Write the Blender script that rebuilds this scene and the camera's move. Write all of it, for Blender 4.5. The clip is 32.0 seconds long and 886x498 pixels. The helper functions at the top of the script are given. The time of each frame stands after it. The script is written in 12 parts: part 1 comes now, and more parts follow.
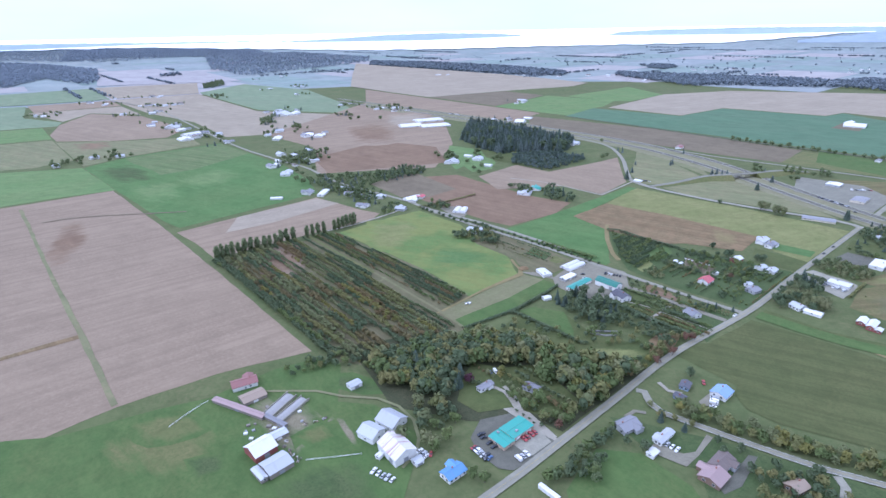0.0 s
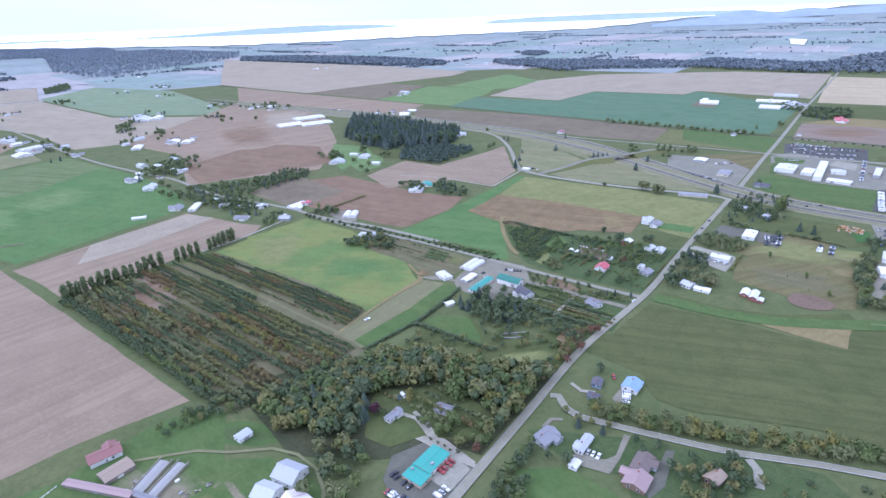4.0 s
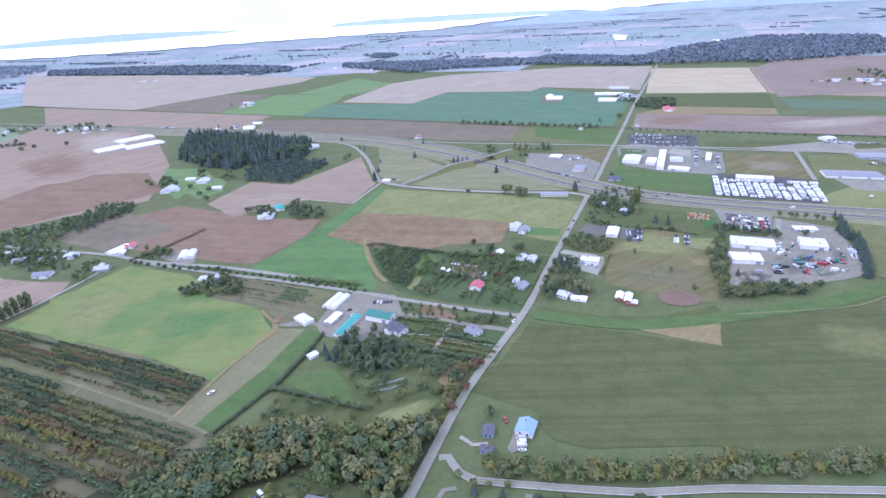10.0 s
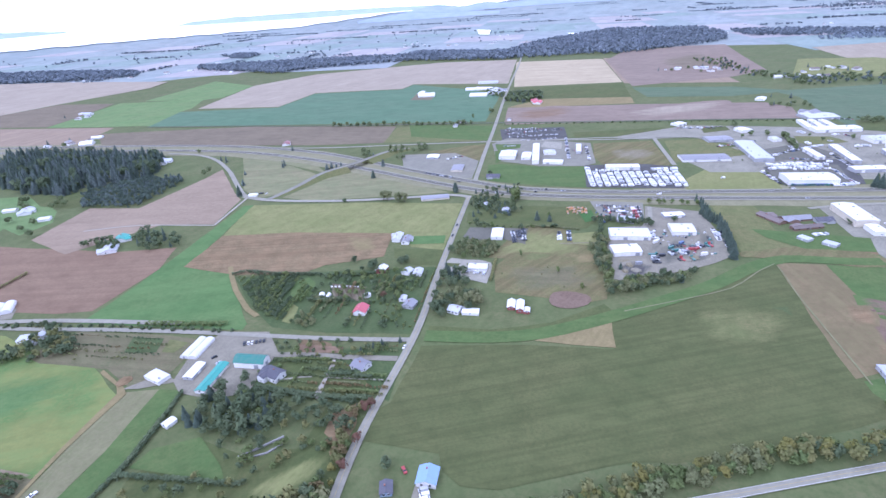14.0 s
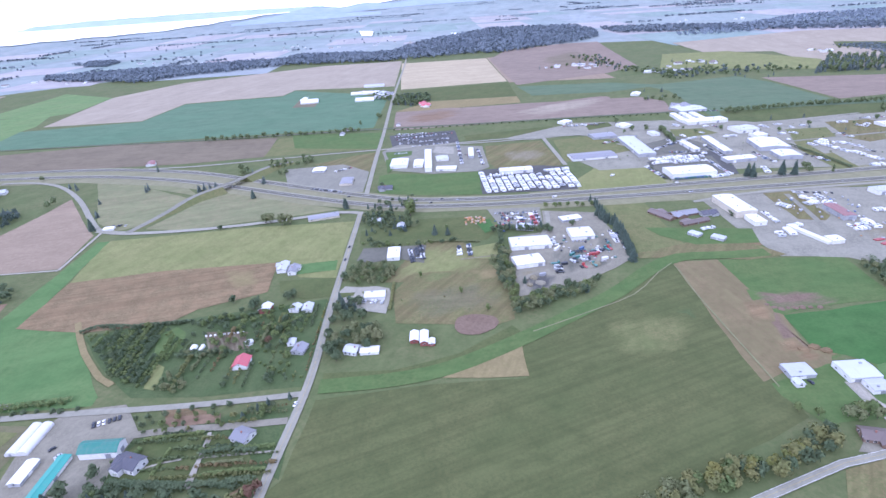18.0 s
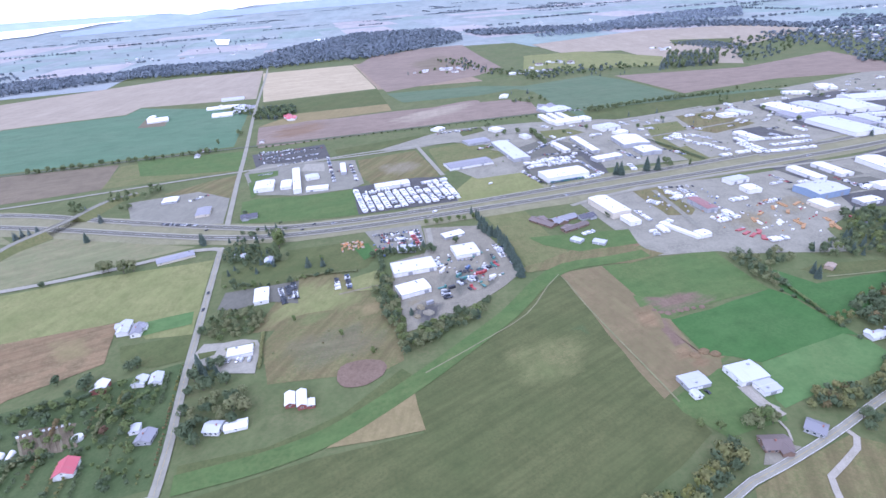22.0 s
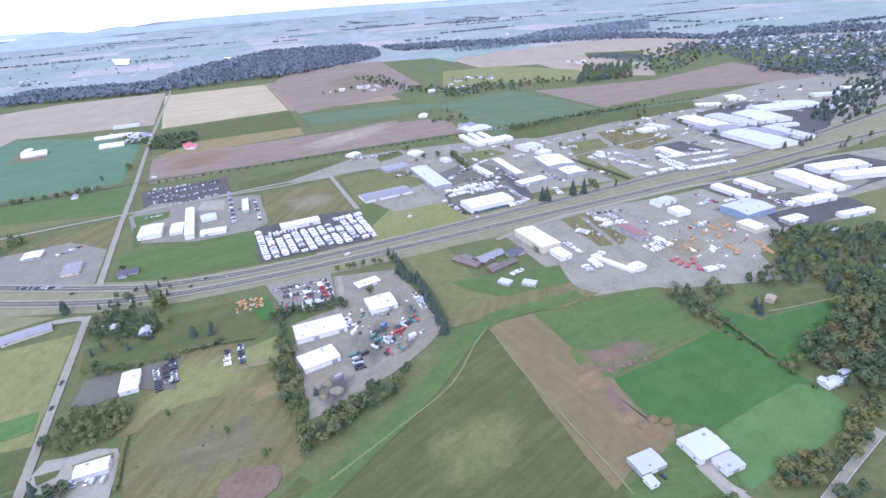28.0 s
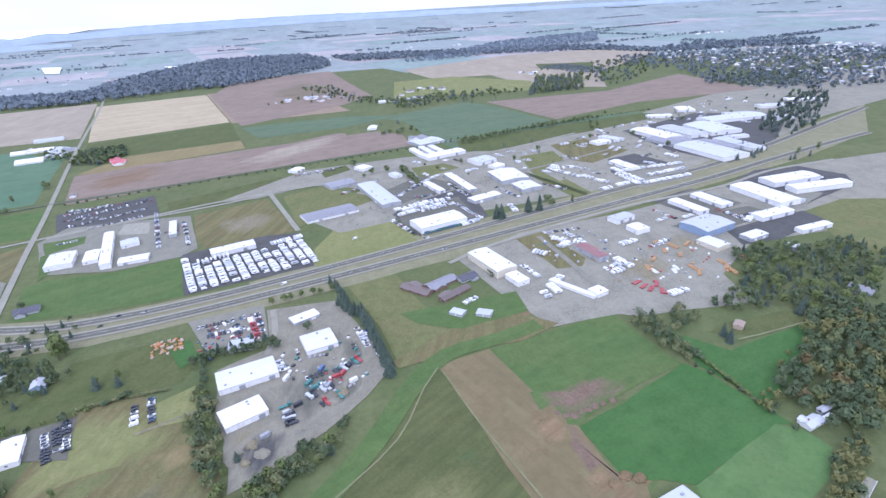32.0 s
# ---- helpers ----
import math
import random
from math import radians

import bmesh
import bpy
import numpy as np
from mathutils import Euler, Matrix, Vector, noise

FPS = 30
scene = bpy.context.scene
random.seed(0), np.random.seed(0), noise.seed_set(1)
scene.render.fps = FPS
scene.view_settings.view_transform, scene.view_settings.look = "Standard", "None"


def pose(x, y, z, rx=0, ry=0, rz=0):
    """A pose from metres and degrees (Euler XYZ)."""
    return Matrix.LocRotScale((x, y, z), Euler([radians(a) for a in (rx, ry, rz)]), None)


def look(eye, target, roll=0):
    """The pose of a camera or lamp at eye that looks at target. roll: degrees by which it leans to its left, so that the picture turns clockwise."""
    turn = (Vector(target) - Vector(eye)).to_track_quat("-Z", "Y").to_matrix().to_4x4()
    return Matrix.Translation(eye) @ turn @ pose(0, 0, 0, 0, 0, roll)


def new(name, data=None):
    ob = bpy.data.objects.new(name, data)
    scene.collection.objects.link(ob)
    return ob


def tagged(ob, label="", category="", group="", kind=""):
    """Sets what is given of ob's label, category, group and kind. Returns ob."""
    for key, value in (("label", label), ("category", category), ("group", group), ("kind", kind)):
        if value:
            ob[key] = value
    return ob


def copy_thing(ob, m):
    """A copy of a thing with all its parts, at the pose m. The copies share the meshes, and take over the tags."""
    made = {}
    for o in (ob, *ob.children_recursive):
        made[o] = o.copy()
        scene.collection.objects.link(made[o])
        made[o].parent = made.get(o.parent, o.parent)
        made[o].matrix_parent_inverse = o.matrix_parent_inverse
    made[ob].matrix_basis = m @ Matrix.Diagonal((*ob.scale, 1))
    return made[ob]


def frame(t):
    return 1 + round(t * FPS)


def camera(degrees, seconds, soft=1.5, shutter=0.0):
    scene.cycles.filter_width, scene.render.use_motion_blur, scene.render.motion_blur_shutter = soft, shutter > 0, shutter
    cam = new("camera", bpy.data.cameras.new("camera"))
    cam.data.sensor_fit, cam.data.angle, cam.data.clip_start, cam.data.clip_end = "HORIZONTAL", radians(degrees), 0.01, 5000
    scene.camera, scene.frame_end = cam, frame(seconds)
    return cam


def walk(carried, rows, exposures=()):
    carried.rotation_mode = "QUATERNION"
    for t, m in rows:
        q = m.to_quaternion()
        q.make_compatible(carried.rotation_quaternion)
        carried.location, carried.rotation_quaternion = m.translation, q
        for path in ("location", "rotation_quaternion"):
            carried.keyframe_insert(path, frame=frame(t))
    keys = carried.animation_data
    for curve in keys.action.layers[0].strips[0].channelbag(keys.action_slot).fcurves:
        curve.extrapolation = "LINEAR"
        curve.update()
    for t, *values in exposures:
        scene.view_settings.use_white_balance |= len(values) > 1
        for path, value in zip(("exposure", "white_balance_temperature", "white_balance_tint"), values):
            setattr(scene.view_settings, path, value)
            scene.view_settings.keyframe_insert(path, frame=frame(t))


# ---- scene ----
# World axes: y runs along the straight county road, the origin lies at its junction with the lane.
cam = camera(78.4, 32.0, soft=1.5)
PATH = [
    (0, (153.66, -464.89, 240.00), (82.62, -405.30, 202.55), -1.17),
    (0.5, (150.11, -462.36, 239.67), (81.16, -400.34, 202.26), -1.12),
    (1, (146.70, -458.98, 239.44), (79.76, -394.89, 201.87), -1.32),
    (1.5, (143.53, -454.97, 239.39), (78.21, -389.34, 201.64), -1.54),
    (2, (140.38, -450.70, 239.54), (76.62, -383.70, 201.53), -1.72),
    (2.5, (137.37, -447.11, 239.82), (75.16, -378.81, 201.56), -1.78),
    (3, (134.51, -443.17, 240.05), (73.83, -373.65, 201.52), -1.95),
    (3.5, (131.49, -439.07, 240.08), (72.50, -368.31, 201.18), -2.14),
    (5.5, (120.99, -420.46, 239.86), (69.37, -344.79, 199.74), -2.66),
    (6, (118.81, -415.85, 239.65), (68.77, -339.08, 199.61), -2.80),
    (6.5, (116.61, -410.79, 239.75), (68.04, -333.12, 199.66), -2.93),
    (7, (114.44, -406.38, 239.87), (67.34, -327.84, 199.72), -2.98),
    (7.5, (112.15, -401.17, 239.91), (66.66, -321.67, 199.78), -3.05),
    (8, (110.02, -395.83, 239.76), (66.13, -315.38, 199.73), -3.12),
    (8.5, (108.25, -390.33, 239.51), (65.98, -308.94, 199.65), -3.15),
    (9, (106.60, -385.33, 239.48), (65.88, -303.08, 199.77), -3.17),
    (9.5, (104.89, -380.18, 239.48), (65.90, -297.16, 199.65), -3.20),
    (10, (103.51, -374.96, 239.46), (66.27, -291.22, 199.46), -3.27),
    (10.5, (102.58, -369.79, 239.47), (67.21, -285.32, 199.29), -3.33),
    (11, (101.44, -364.24, 239.50), (69.21, -278.62, 199.13), -3.39),
    (11.5, (100.54, -358.83, 239.46), (71.01, -272.33, 198.90), -3.45),
    (12, (99.44, -353.07, 239.28), (71.09, -266.25, 198.55), -3.48),
    (12.5, (98.34, -346.85, 239.12), (71.59, -259.62, 198.18), -3.49),
    (13, (96.77, -340.56, 239.18), (73.24, -252.58, 197.89), -3.34),
    (13.5, (96.78, -334.72, 238.97), (76.07, -246.12, 197.49), -3.58),
    (14, (96.54, -329.29, 238.85), (78.87, -240.11, 197.18), -3.60),
    (14.5, (96.39, -323.32, 238.79), (81.34, -233.75, 196.93), -3.71),
    (16.5, (97.47, -298.02, 239.01), (92.15, -207.60, 196.62), -3.85),
    (17, (97.90, -291.91, 238.94), (95.23, -201.41, 196.48), -3.81),
    (17.5, (98.58, -285.53, 238.72), (97.55, -195.03, 196.21), -3.79),
    (18, (99.40, -278.71, 238.67), (99.45, -188.26, 196.03), -3.85),
    (18.5, (100.51, -272.49, 238.58), (102.02, -182.10, 195.85), -3.89),
    (19, (101.43, -265.80, 238.62), (106.00, -175.60, 195.68), -3.76),
    (19.5, (103.16, -259.73, 238.48), (110.87, -169.78, 195.47), -3.85),
    (20, (105.03, -253.47, 238.39), (115.63, -163.86, 195.28), -3.92),
    (20.5, (107.32, -247.50, 238.37), (120.51, -158.26, 195.22), -4.02),
    (21, (109.71, -241.52, 238.26), (125.82, -152.79, 195.05), -4.12),
    (21.5, (111.89, -235.16, 238.25), (130.12, -146.86, 194.99), -4.12),
    (22, (114.38, -228.82, 238.35), (134.62, -140.97, 195.07), -4.12),
    (22.5, (116.73, -222.98, 238.45), (139.59, -135.77, 195.18), -4.02),
    (23, (119.09, -217.65, 238.48), (144.26, -131.07, 195.24), -4.01),
    (23.5, (121.89, -212.09, 238.53), (148.59, -125.93, 195.35), -4.07),
    (24, (125.27, -206.57, 238.64), (153.33, -120.86, 195.44), -4.17),
    (24.5, (128.55, -201.35, 238.57), (157.94, -116.07, 195.39), -4.21),
    (25, (132.13, -196.22, 238.60), (162.53, -111.25, 195.53), -4.36),
    (25.5, (135.32, -190.71, 239.15), (166.49, -106.01, 196.09), -4.34),
    (27.5, (150.08, -169.73, 239.76), (182.13, -84.98, 197.44), -4.36),
    (28, (153.18, -165.01, 239.65), (185.24, -80.17, 197.55), -4.29),
    (28.5, (156.71, -160.14, 239.03), (189.00, -75.29, 197.09), -4.24),
    (29, (161.04, -154.72, 238.08), (193.93, -70.05, 196.27), -4.28),
    (29.5, (165.18, -149.05, 237.23), (198.91, -64.64, 195.54), -4.29),
    (30, (169.30, -143.20, 236.70), (203.89, -59.08, 195.15), -4.15),
    (30.5, (173.21, -137.84, 236.31), (208.78, -54.05, 194.92), -4.01),
    (31, (176.52, -132.69, 235.70), (213.54, -49.45, 194.46), -3.77),
    (31.5, (178.81, -128.29, 234.81), (217.26, -45.69, 193.57), -3.72),
    (32, (180.45, -125.18, 233.72), (219.95, -42.96, 192.74), -3.44),
]
walk(cam, [(t, look(eye, target, roll)) for t, eye, target, roll in PATH], [(0, 0.40, 4930, 22), (9, 0.54, 4930, 28), (19, 0.64, 4970, 30), (26, 0.63, 5080, 27), (32, 0.50, 5160, 24)])

# ---- light: a bright overcast sky and a broad veiled sun ----
world = bpy.data.worlds.new("overcast_sky")
scene.world = world
world.use_nodes = True
wn, wl = world.node_tree.nodes, world.node_tree.links
wn.clear()
SUN_UP, SUN_TURN = radians(38), radians(215)
sky = wn.new("ShaderNodeTexSky")
sky.sky_type, sky.sun_disc, sky.sun_elevation, sky.sun_rotation = "NISHITA", False, SUN_UP, SUN_TURN
sky.dust_density, sky.air_density = 3.0, 1.0
sky_soft = wn.new("ShaderNodeVectorMath")
sky_soft.operation = "SCALE"
sky_soft.inputs["Scale"].default_value = 0.07
cloud_noise = wn.new("ShaderNodeTexNoise")
cloud_noise.inputs["Scale"].default_value, cloud_noise.inputs["Detail"].default_value = 3.0, 5.0
cloud_map = wn.new("ShaderNodeMapping")
cloud_map.inputs["Scale"].default_value = (1, 1, 4)
cloud_dir = wn.new("ShaderNodeTexCoord")
cloud_ramp = wn.new("ShaderNodeValToRGB")
cloud_ramp.color_ramp.elements[0].position, cloud_ramp.color_ramp.elements[0].color = 0.3, (0.94, 0.965, 1.01, 1)
cloud_ramp.color_ramp.elements[1].position, cloud_ramp.color_ramp.elements[1].color = 0.7, (1.06, 1.06, 1.07, 1)
cloud_mix = wn.new("ShaderNodeMix")
cloud_mix.data_type = "RGBA"
cloud_mix.inputs["Factor"].default_value = 0.9
background = wn.new("ShaderNodeBackground")
world_out = wn.new("ShaderNodeOutputWorld")
wl.new(cloud_dir.outputs["Generated"], cloud_map.inputs["Vector"])
wl.new(cloud_map.outputs["Vector"], cloud_noise.inputs["Vector"])
wl.new(cloud_noise.outputs["Fac"], cloud_ramp.inputs["Fac"])
wl.new(sky.outputs["Color"], sky_soft.inputs[0])
wl.new(sky_soft.outputs["Vector"], cloud_mix.inputs["A"])
wl.new(cloud_ramp.outputs["Color"], cloud_mix.inputs["B"])
# an overcast sky is brighter overhead than along the horizon
cloud_up = wn.new("ShaderNodeSeparateXYZ")
cloud_rise = wn.new("ShaderNodeMapRange")
cloud_rise.inputs["From Min"].default_value, cloud_rise.inputs["From Max"].default_value = 0.0, 0.7
cloud_rise.inputs["To Min"].default_value, cloud_rise.inputs["To Max"].default_value = 0.85, 1.08
cloud_scale = wn.new("ShaderNodeVectorMath")
cloud_scale.operation = "SCALE"
wl.new(cloud_dir.outputs["Generated"], cloud_up.inputs["Vector"])
wl.new(cloud_up.outputs["Z"], cloud_rise.inputs["Value"])
wl.new(cloud_mix.outputs["Result"], cloud_scale.inputs[0])
wl.new(cloud_rise.outputs["Result"], cloud_scale.inputs["Scale"])
wl.new(cloud_scale.outputs["Vector"], background.inputs["Color"])
wl.new(background.outputs["Background"], world_out.inputs["Surface"])
background.inputs["Strength"].default_value = 1.0
sun = new("sun", bpy.data.lights.new("sun", "SUN"))
sun.data.energy, sun.data.angle, sun.data.color = 1.0, radians(25), (1.0, 0.97, 0.92)
sun.matrix_world = look((0, 0, 900), (-900 * math.sin(SUN_TURN) / math.tan(SUN_UP), -900 * math.cos(SUN_TURN) / math.tan(SUN_UP), 0))

# ---- materials ----
MAT = {}


def shader(name, rough=0.9, metal=0.0, spec=0.3):
    m = bpy.data.materials.new(name)
    m.use_nodes = True
    n, l = m.node_tree.nodes, m.node_tree.links
    b = n["Principled BSDF"]
    b.inputs["Roughness"].default_value, b.inputs["Metallic"].default_value = rough, metal
    b.inputs["Specular IOR Level"].default_value = spec
    MAT[name] = m
    return m, n, l, b


def noise_node(n, l, source, size, detail=4.0, stretch=(1, 1, 1), turn=0.0, rough=0.6):
    if turn:
        tn = n.new("ShaderNodeMapping")
        tn.inputs["Rotation"].default_value = (0, 0, radians(turn))
        l.new(source, tn.inputs["Vector"])
        source = tn.outputs["Vector"]
    mp = n.new("ShaderNodeMapping")
    mp.inputs["Scale"].default_value = stretch
    l.new(source, mp.inputs["Vector"])
    t = n.new("ShaderNodeTexNoise")
    t.inputs["Scale"].default_value, t.inputs["Detail"].default_value, t.inputs["Roughness"].default_value = 1.0 / size, detail, rough
    l.new(mp.outputs["Vector"], t.inputs["Vector"])
    return t.outputs["Fac"]


def blend(n, l, fac, a, b):
    x = n.new("ShaderNodeMix")
    x.data_type = "RGBA"
    for key, v in (("Factor", fac), ("A", a), ("B", b)):
        if isinstance(v, (int, float)):
            x.inputs[key].default_value = v
        elif isinstance(v, tuple):
            x.inputs[key].default_value = (*v, 1)
        else:
            l.new(v, x.inputs[key])
    return x.outputs["Result"]


def steps(n, l, fac, low, high):
    r = n.new("ShaderNodeMapRange")
    r.inputs["From Min"].default_value, r.inputs["From Max"].default_value = low, high
    l.new(fac, r.inputs["Value"])
    return r.outputs["Result"]


GROUND = {}


def ground_colour(n, l, geo, c1, c2, c3, big=60.0, small=2.5, rows=0.0, turn=0.0, row_mix=0.3, sharp=0.12):
    """Soil or turf: two tones in broad patches, a third in fine grain, and where wanted faint rows."""
    broad = steps(n, l, noise_node(n, l, geo, big, 5), 0.5 - sharp, 0.5 + sharp)
    col = blend(n, l, broad, c1, c2)
    fine = noise_node(n, l, geo, small, 6, rough=0.75)
    col = blend(n, l, steps(n, l, fine, 0.42, 0.68), col, c3)
    mid = steps(n, l, noise_node(n, l, geo, big * 0.22, 4), 0.45, 0.8)
    half = tuple(0.5 * (p + q) * 0.68 for p, q in zip(c1, c3))
    mm = n.new("ShaderNodeMath")
    mm.operation = "MULTIPLY"
    mm.inputs[1].default_value = 0.6
    l.new(mid, mm.inputs[0])
    col = blend(n, l, mm.outputs[0], col, half)
    worn = n.new("ShaderNodeMath")
    worn.operation = "MULTIPLY"
    worn.inputs[1].default_value = 0.45
    l.new(steps(n, l, noise_node(n, l, geo, big * 0.4, 8, (1, 0.35, 1), turn + 20, 0.72), 0.5, 0.62), worn.inputs[0])
    col = blend(n, l, worn.outputs[0], col, tuple(0.5 * (p + q) * 1.22 for p, q in zip(c2, c3)))
    if rows:
        lines = noise_node(n, l, geo, rows, 3, (1, 0.02, 1), turn)
        k = n.new("ShaderNodeMath")
        k.operation = "MULTIPLY"
        k.inputs[1].default_value = row_mix
        l.new(steps(n, l, lines, 0.42, 0.62), k.inputs[0])
        col = blend(n, l, k.outputs[0], col, tuple(v * 0.6 for v in c1))
    return col, fine


def ground_mat(name, *tones, rough=0.95, relief=0.2, **more):
    m, n, l, b = shader(name, rough, 0.0, 0.15)
    GROUND[name] = (tones, more)
    geo = n.new("ShaderNodeNewGeometry").outputs["Position"]
    col, fine = ground_colour(n, l, geo, *tones, **more)
    l.new(col, b.inputs["Base Color"])
    bump = n.new("ShaderNodeBump")
    bump.inputs["Strength"].default_value, bump.inputs["Distance"].default_value = relief, 0.3
    l.new(fine, bump.inputs["Height"])
    l.new(bump.outputs["Normal"], b.inputs["Normal"])
    return m


ground_mat("plain", (0.117, 0.142, 0.057), (0.151, 0.155, 0.071), (0.092, 0.122, 0.046), 70, 4)
# the next four carry distance haze in their base colours
ground_mat("plain_hazed", (0.275, 0.315, 0.305), (0.31, 0.33, 0.315), (0.245, 0.295, 0.285), 420, 40)
ground_mat("hazed_green", (0.246, 0.311, 0.280), (0.279, 0.329, 0.297), (0.223, 0.289, 0.264), 300, 30)
ground_mat("hazed_tan", (0.381, 0.358, 0.348), (0.348, 0.329, 0.320), (0.401, 0.380, 0.367), 300, 30)
ground_mat("hazed_grey", (0.300, 0.332, 0.329), (0.274, 0.306, 0.306), (0.325, 0.351, 0.348), 300, 30)
ground_mat("soil", (0.296, 0.228, 0.158), (0.252, 0.193, 0.134), (0.324, 0.256, 0.178), 110, 3, 9, 3, 0.3, sharp=0.2)
# lightened, blue kept up: some distance haze is in the tone
ground_mat("soil_pale", (0.345, 0.295, 0.218), (0.295, 0.251, 0.187), (0.385, 0.335, 0.252), 120, 4, 8, 10, 0.18)
ground_mat("soil_red", (0.222, 0.153, 0.099), (0.255, 0.182, 0.117), (0.188, 0.128, 0.083), 100, 3, 6, 80, 0.25)
ground_mat("soil_dark", (0.185, 0.155, 0.104), (0.225, 0.188, 0.125), (0.155, 0.130, 0.087), 80, 3, 5, 80, 0.25)
ground_mat("soil_mauve", (0.243, 0.191, 0.147), (0.278, 0.221, 0.169), (0.212, 0.167, 0.131), 110, 3, 6, 80, 0.22)
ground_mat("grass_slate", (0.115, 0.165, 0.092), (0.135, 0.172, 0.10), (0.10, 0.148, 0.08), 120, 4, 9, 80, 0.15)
ground_mat("tan_soil", (0.228, 0.175, 0.097), (0.185, 0.150, 0.080), (0.165, 0.155, 0.071), 30, 2.5, 5, -8, 0.3)
ground_mat("tan", (0.243, 0.200, 0.096), (0.202, 0.175, 0.078), (0.275, 0.224, 0.114), 35, 2.5, 4, 20, 0.2)
# lightened for far fields, with some distance haze in the tone
ground_mat("tan_pale", (0.440, 0.369, 0.238), (0.390, 0.325, 0.208), (0.480, 0.409, 0.271), 90, 4, 9, 80, 0.35)
ground_mat("pasture", (0.107, 0.190, 0.063), (0.133, 0.198, 0.071), (0.090, 0.165, 0.055), 75, 4, 12, 70, 0.15)
# paler than pasture: some distance haze is in the tone
ground_mat("pasture_pale", (0.150, 0.233, 0.085), (0.180, 0.237, 0.096), (0.131, 0.204, 0.074), 90, 5, 12, 20, 0.12)
ground_mat("pasture_olive", (0.148, 0.198, 0.080), (0.178, 0.200, 0.092), (0.122, 0.180, 0.067), 60, 4, 11, 70, 0.45)
ground_mat("dry_olive", (0.210, 0.215, 0.113), (0.255, 0.225, 0.130), (0.180, 0.205, 0.097), 70, 5, 14, 70, 0.3)
# the next three are lightened for distance, haze put into their tones
ground_mat("soil_rose_hazed", (0.290, 0.224, 0.155), (0.257, 0.198, 0.137), (0.314, 0.251, 0.175), 160, 6, 14, 75, 0.2)
ground_mat("soil_fawn_hazed", (0.338, 0.291, 0.214), (0.304, 0.258, 0.191), (0.363, 0.315, 0.231), 150, 6, 14, 75, 0.2)
ground_mat("green_hazed", (0.205, 0.262, 0.155), (0.235, 0.272, 0.17), (0.18, 0.242, 0.14), 150, 8, 16, 75, 0.15)
ground_mat("strip_tan", (0.200, 0.192, 0.102), (0.165, 0.178, 0.082), (0.225, 0.205, 0.118), 22, 2, 5, 0, 0.25)
ground_mat("mud", (0.225, 0.200, 0.130), (0.165, 0.150, 0.092), (0.280, 0.250, 0.172), 9, 1.2)
ground_mat("dark_earth", (0.185, 0.132, 0.094), (0.225, 0.165, 0.12), (0.145, 0.106, 0.074), 14, 1.6)
ground_mat("grass_mid", (0.100, 0.124, 0.045), (0.129, 0.133, 0.053), (0.077, 0.102, 0.035), 55, 2.5, 9, 25, 0.15)
ground_mat("grass_bright", (0.098, 0.153, 0.050), (0.123, 0.158, 0.056), (0.076, 0.130, 0.039), 45, 2.5, 7, 80, 0.12)
ground_mat("grass_deep", (0.064, 0.144, 0.040), (0.080, 0.151, 0.048), (0.053, 0.121, 0.033), 60, 2.5, 10, 60, 0.1)
# its blue takes in some distance haze
ground_mat("grass_teal", (0.112, 0.190, 0.110), (0.132, 0.198, 0.119), (0.096, 0.168, 0.095), 160, 4, 9, 80, 0.12)
ground_mat("grass_yellow", (0.206, 0.216, 0.084), (0.254, 0.244, 0.105), (0.163, 0.191, 0.067), 45, 2.5, 6, 15, 0.15)
ground_mat("grass_dark", (0.079, 0.117, 0.044), (0.106, 0.131, 0.055), (0.060, 0.090, 0.034), 24, 1.6)
ground_mat("orchard", (0.165, 0.150, 0.082), (0.125, 0.135, 0.063), (0.195, 0.170, 0.099), 26, 1.8, 5, 90, 0.3)
ground_mat("hay", (0.215, 0.232, 0.076), (0.115, 0.195, 0.06), (0.175, 0.212, 0.072), 70, 2.5, 7, 60, 0.15, sharp=0.06)
ground_mat("estate", (0.263, 0.253, 0.198), (0.191, 0.185, 0.146), (0.319, 0.306, 0.237), 30, 2.2)
ground_mat("asphalt_dark", (0.091, 0.090, 0.085), (0.118, 0.116, 0.105), (0.072, 0.072, 0.069), 18, 0.8, rough=0.8)
ground_mat("olive", (0.149, 0.164, 0.064), (0.188, 0.177, 0.078), (0.119, 0.136, 0.052), 32, 2.2)
ground_mat("olive_field", (0.100, 0.118, 0.044), (0.130, 0.134, 0.054), (0.084, 0.102, 0.039), 70, 2.2, 5, 69, 0.35, sharp=0.16)
ground_mat("dry_grass", (0.165, 0.142, 0.067), (0.135, 0.148, 0.057), (0.215, 0.182, 0.088), 20, 1.8, 7, 35, 0.45)
ground_mat("dry_brown", (0.235, 0.165, 0.088), (0.15, 0.118, 0.06), (0.285, 0.215, 0.122), 16, 1.8, 5, 78, 0.5, sharp=0.08)
ground_mat("verge", (0.225, 0.215, 0.126), (0.185, 0.185, 0.101), (0.270, 0.255, 0.160), 30, 1.8)
ground_mat("forest_floor", (0.068, 0.080, 0.040), (0.096, 0.096, 0.052), (0.048, 0.054, 0.029), 12, 1.2)
ground_mat("gravel", (0.241, 0.225, 0.171), (0.191, 0.179, 0.136), (0.287, 0.268, 0.201), 14, 0.8, relief=0.3)
ground_mat("gravel_track", (0.350, 0.325, 0.268), (0.290, 0.270, 0.211), (0.405, 0.380, 0.310), 8, 0.7, relief=0.3)
ground_mat("asphalt", (0.143, 0.141, 0.111), (0.115, 0.114, 0.090), (0.174, 0.169, 0.133), 16, 0.6, rough=0.85)
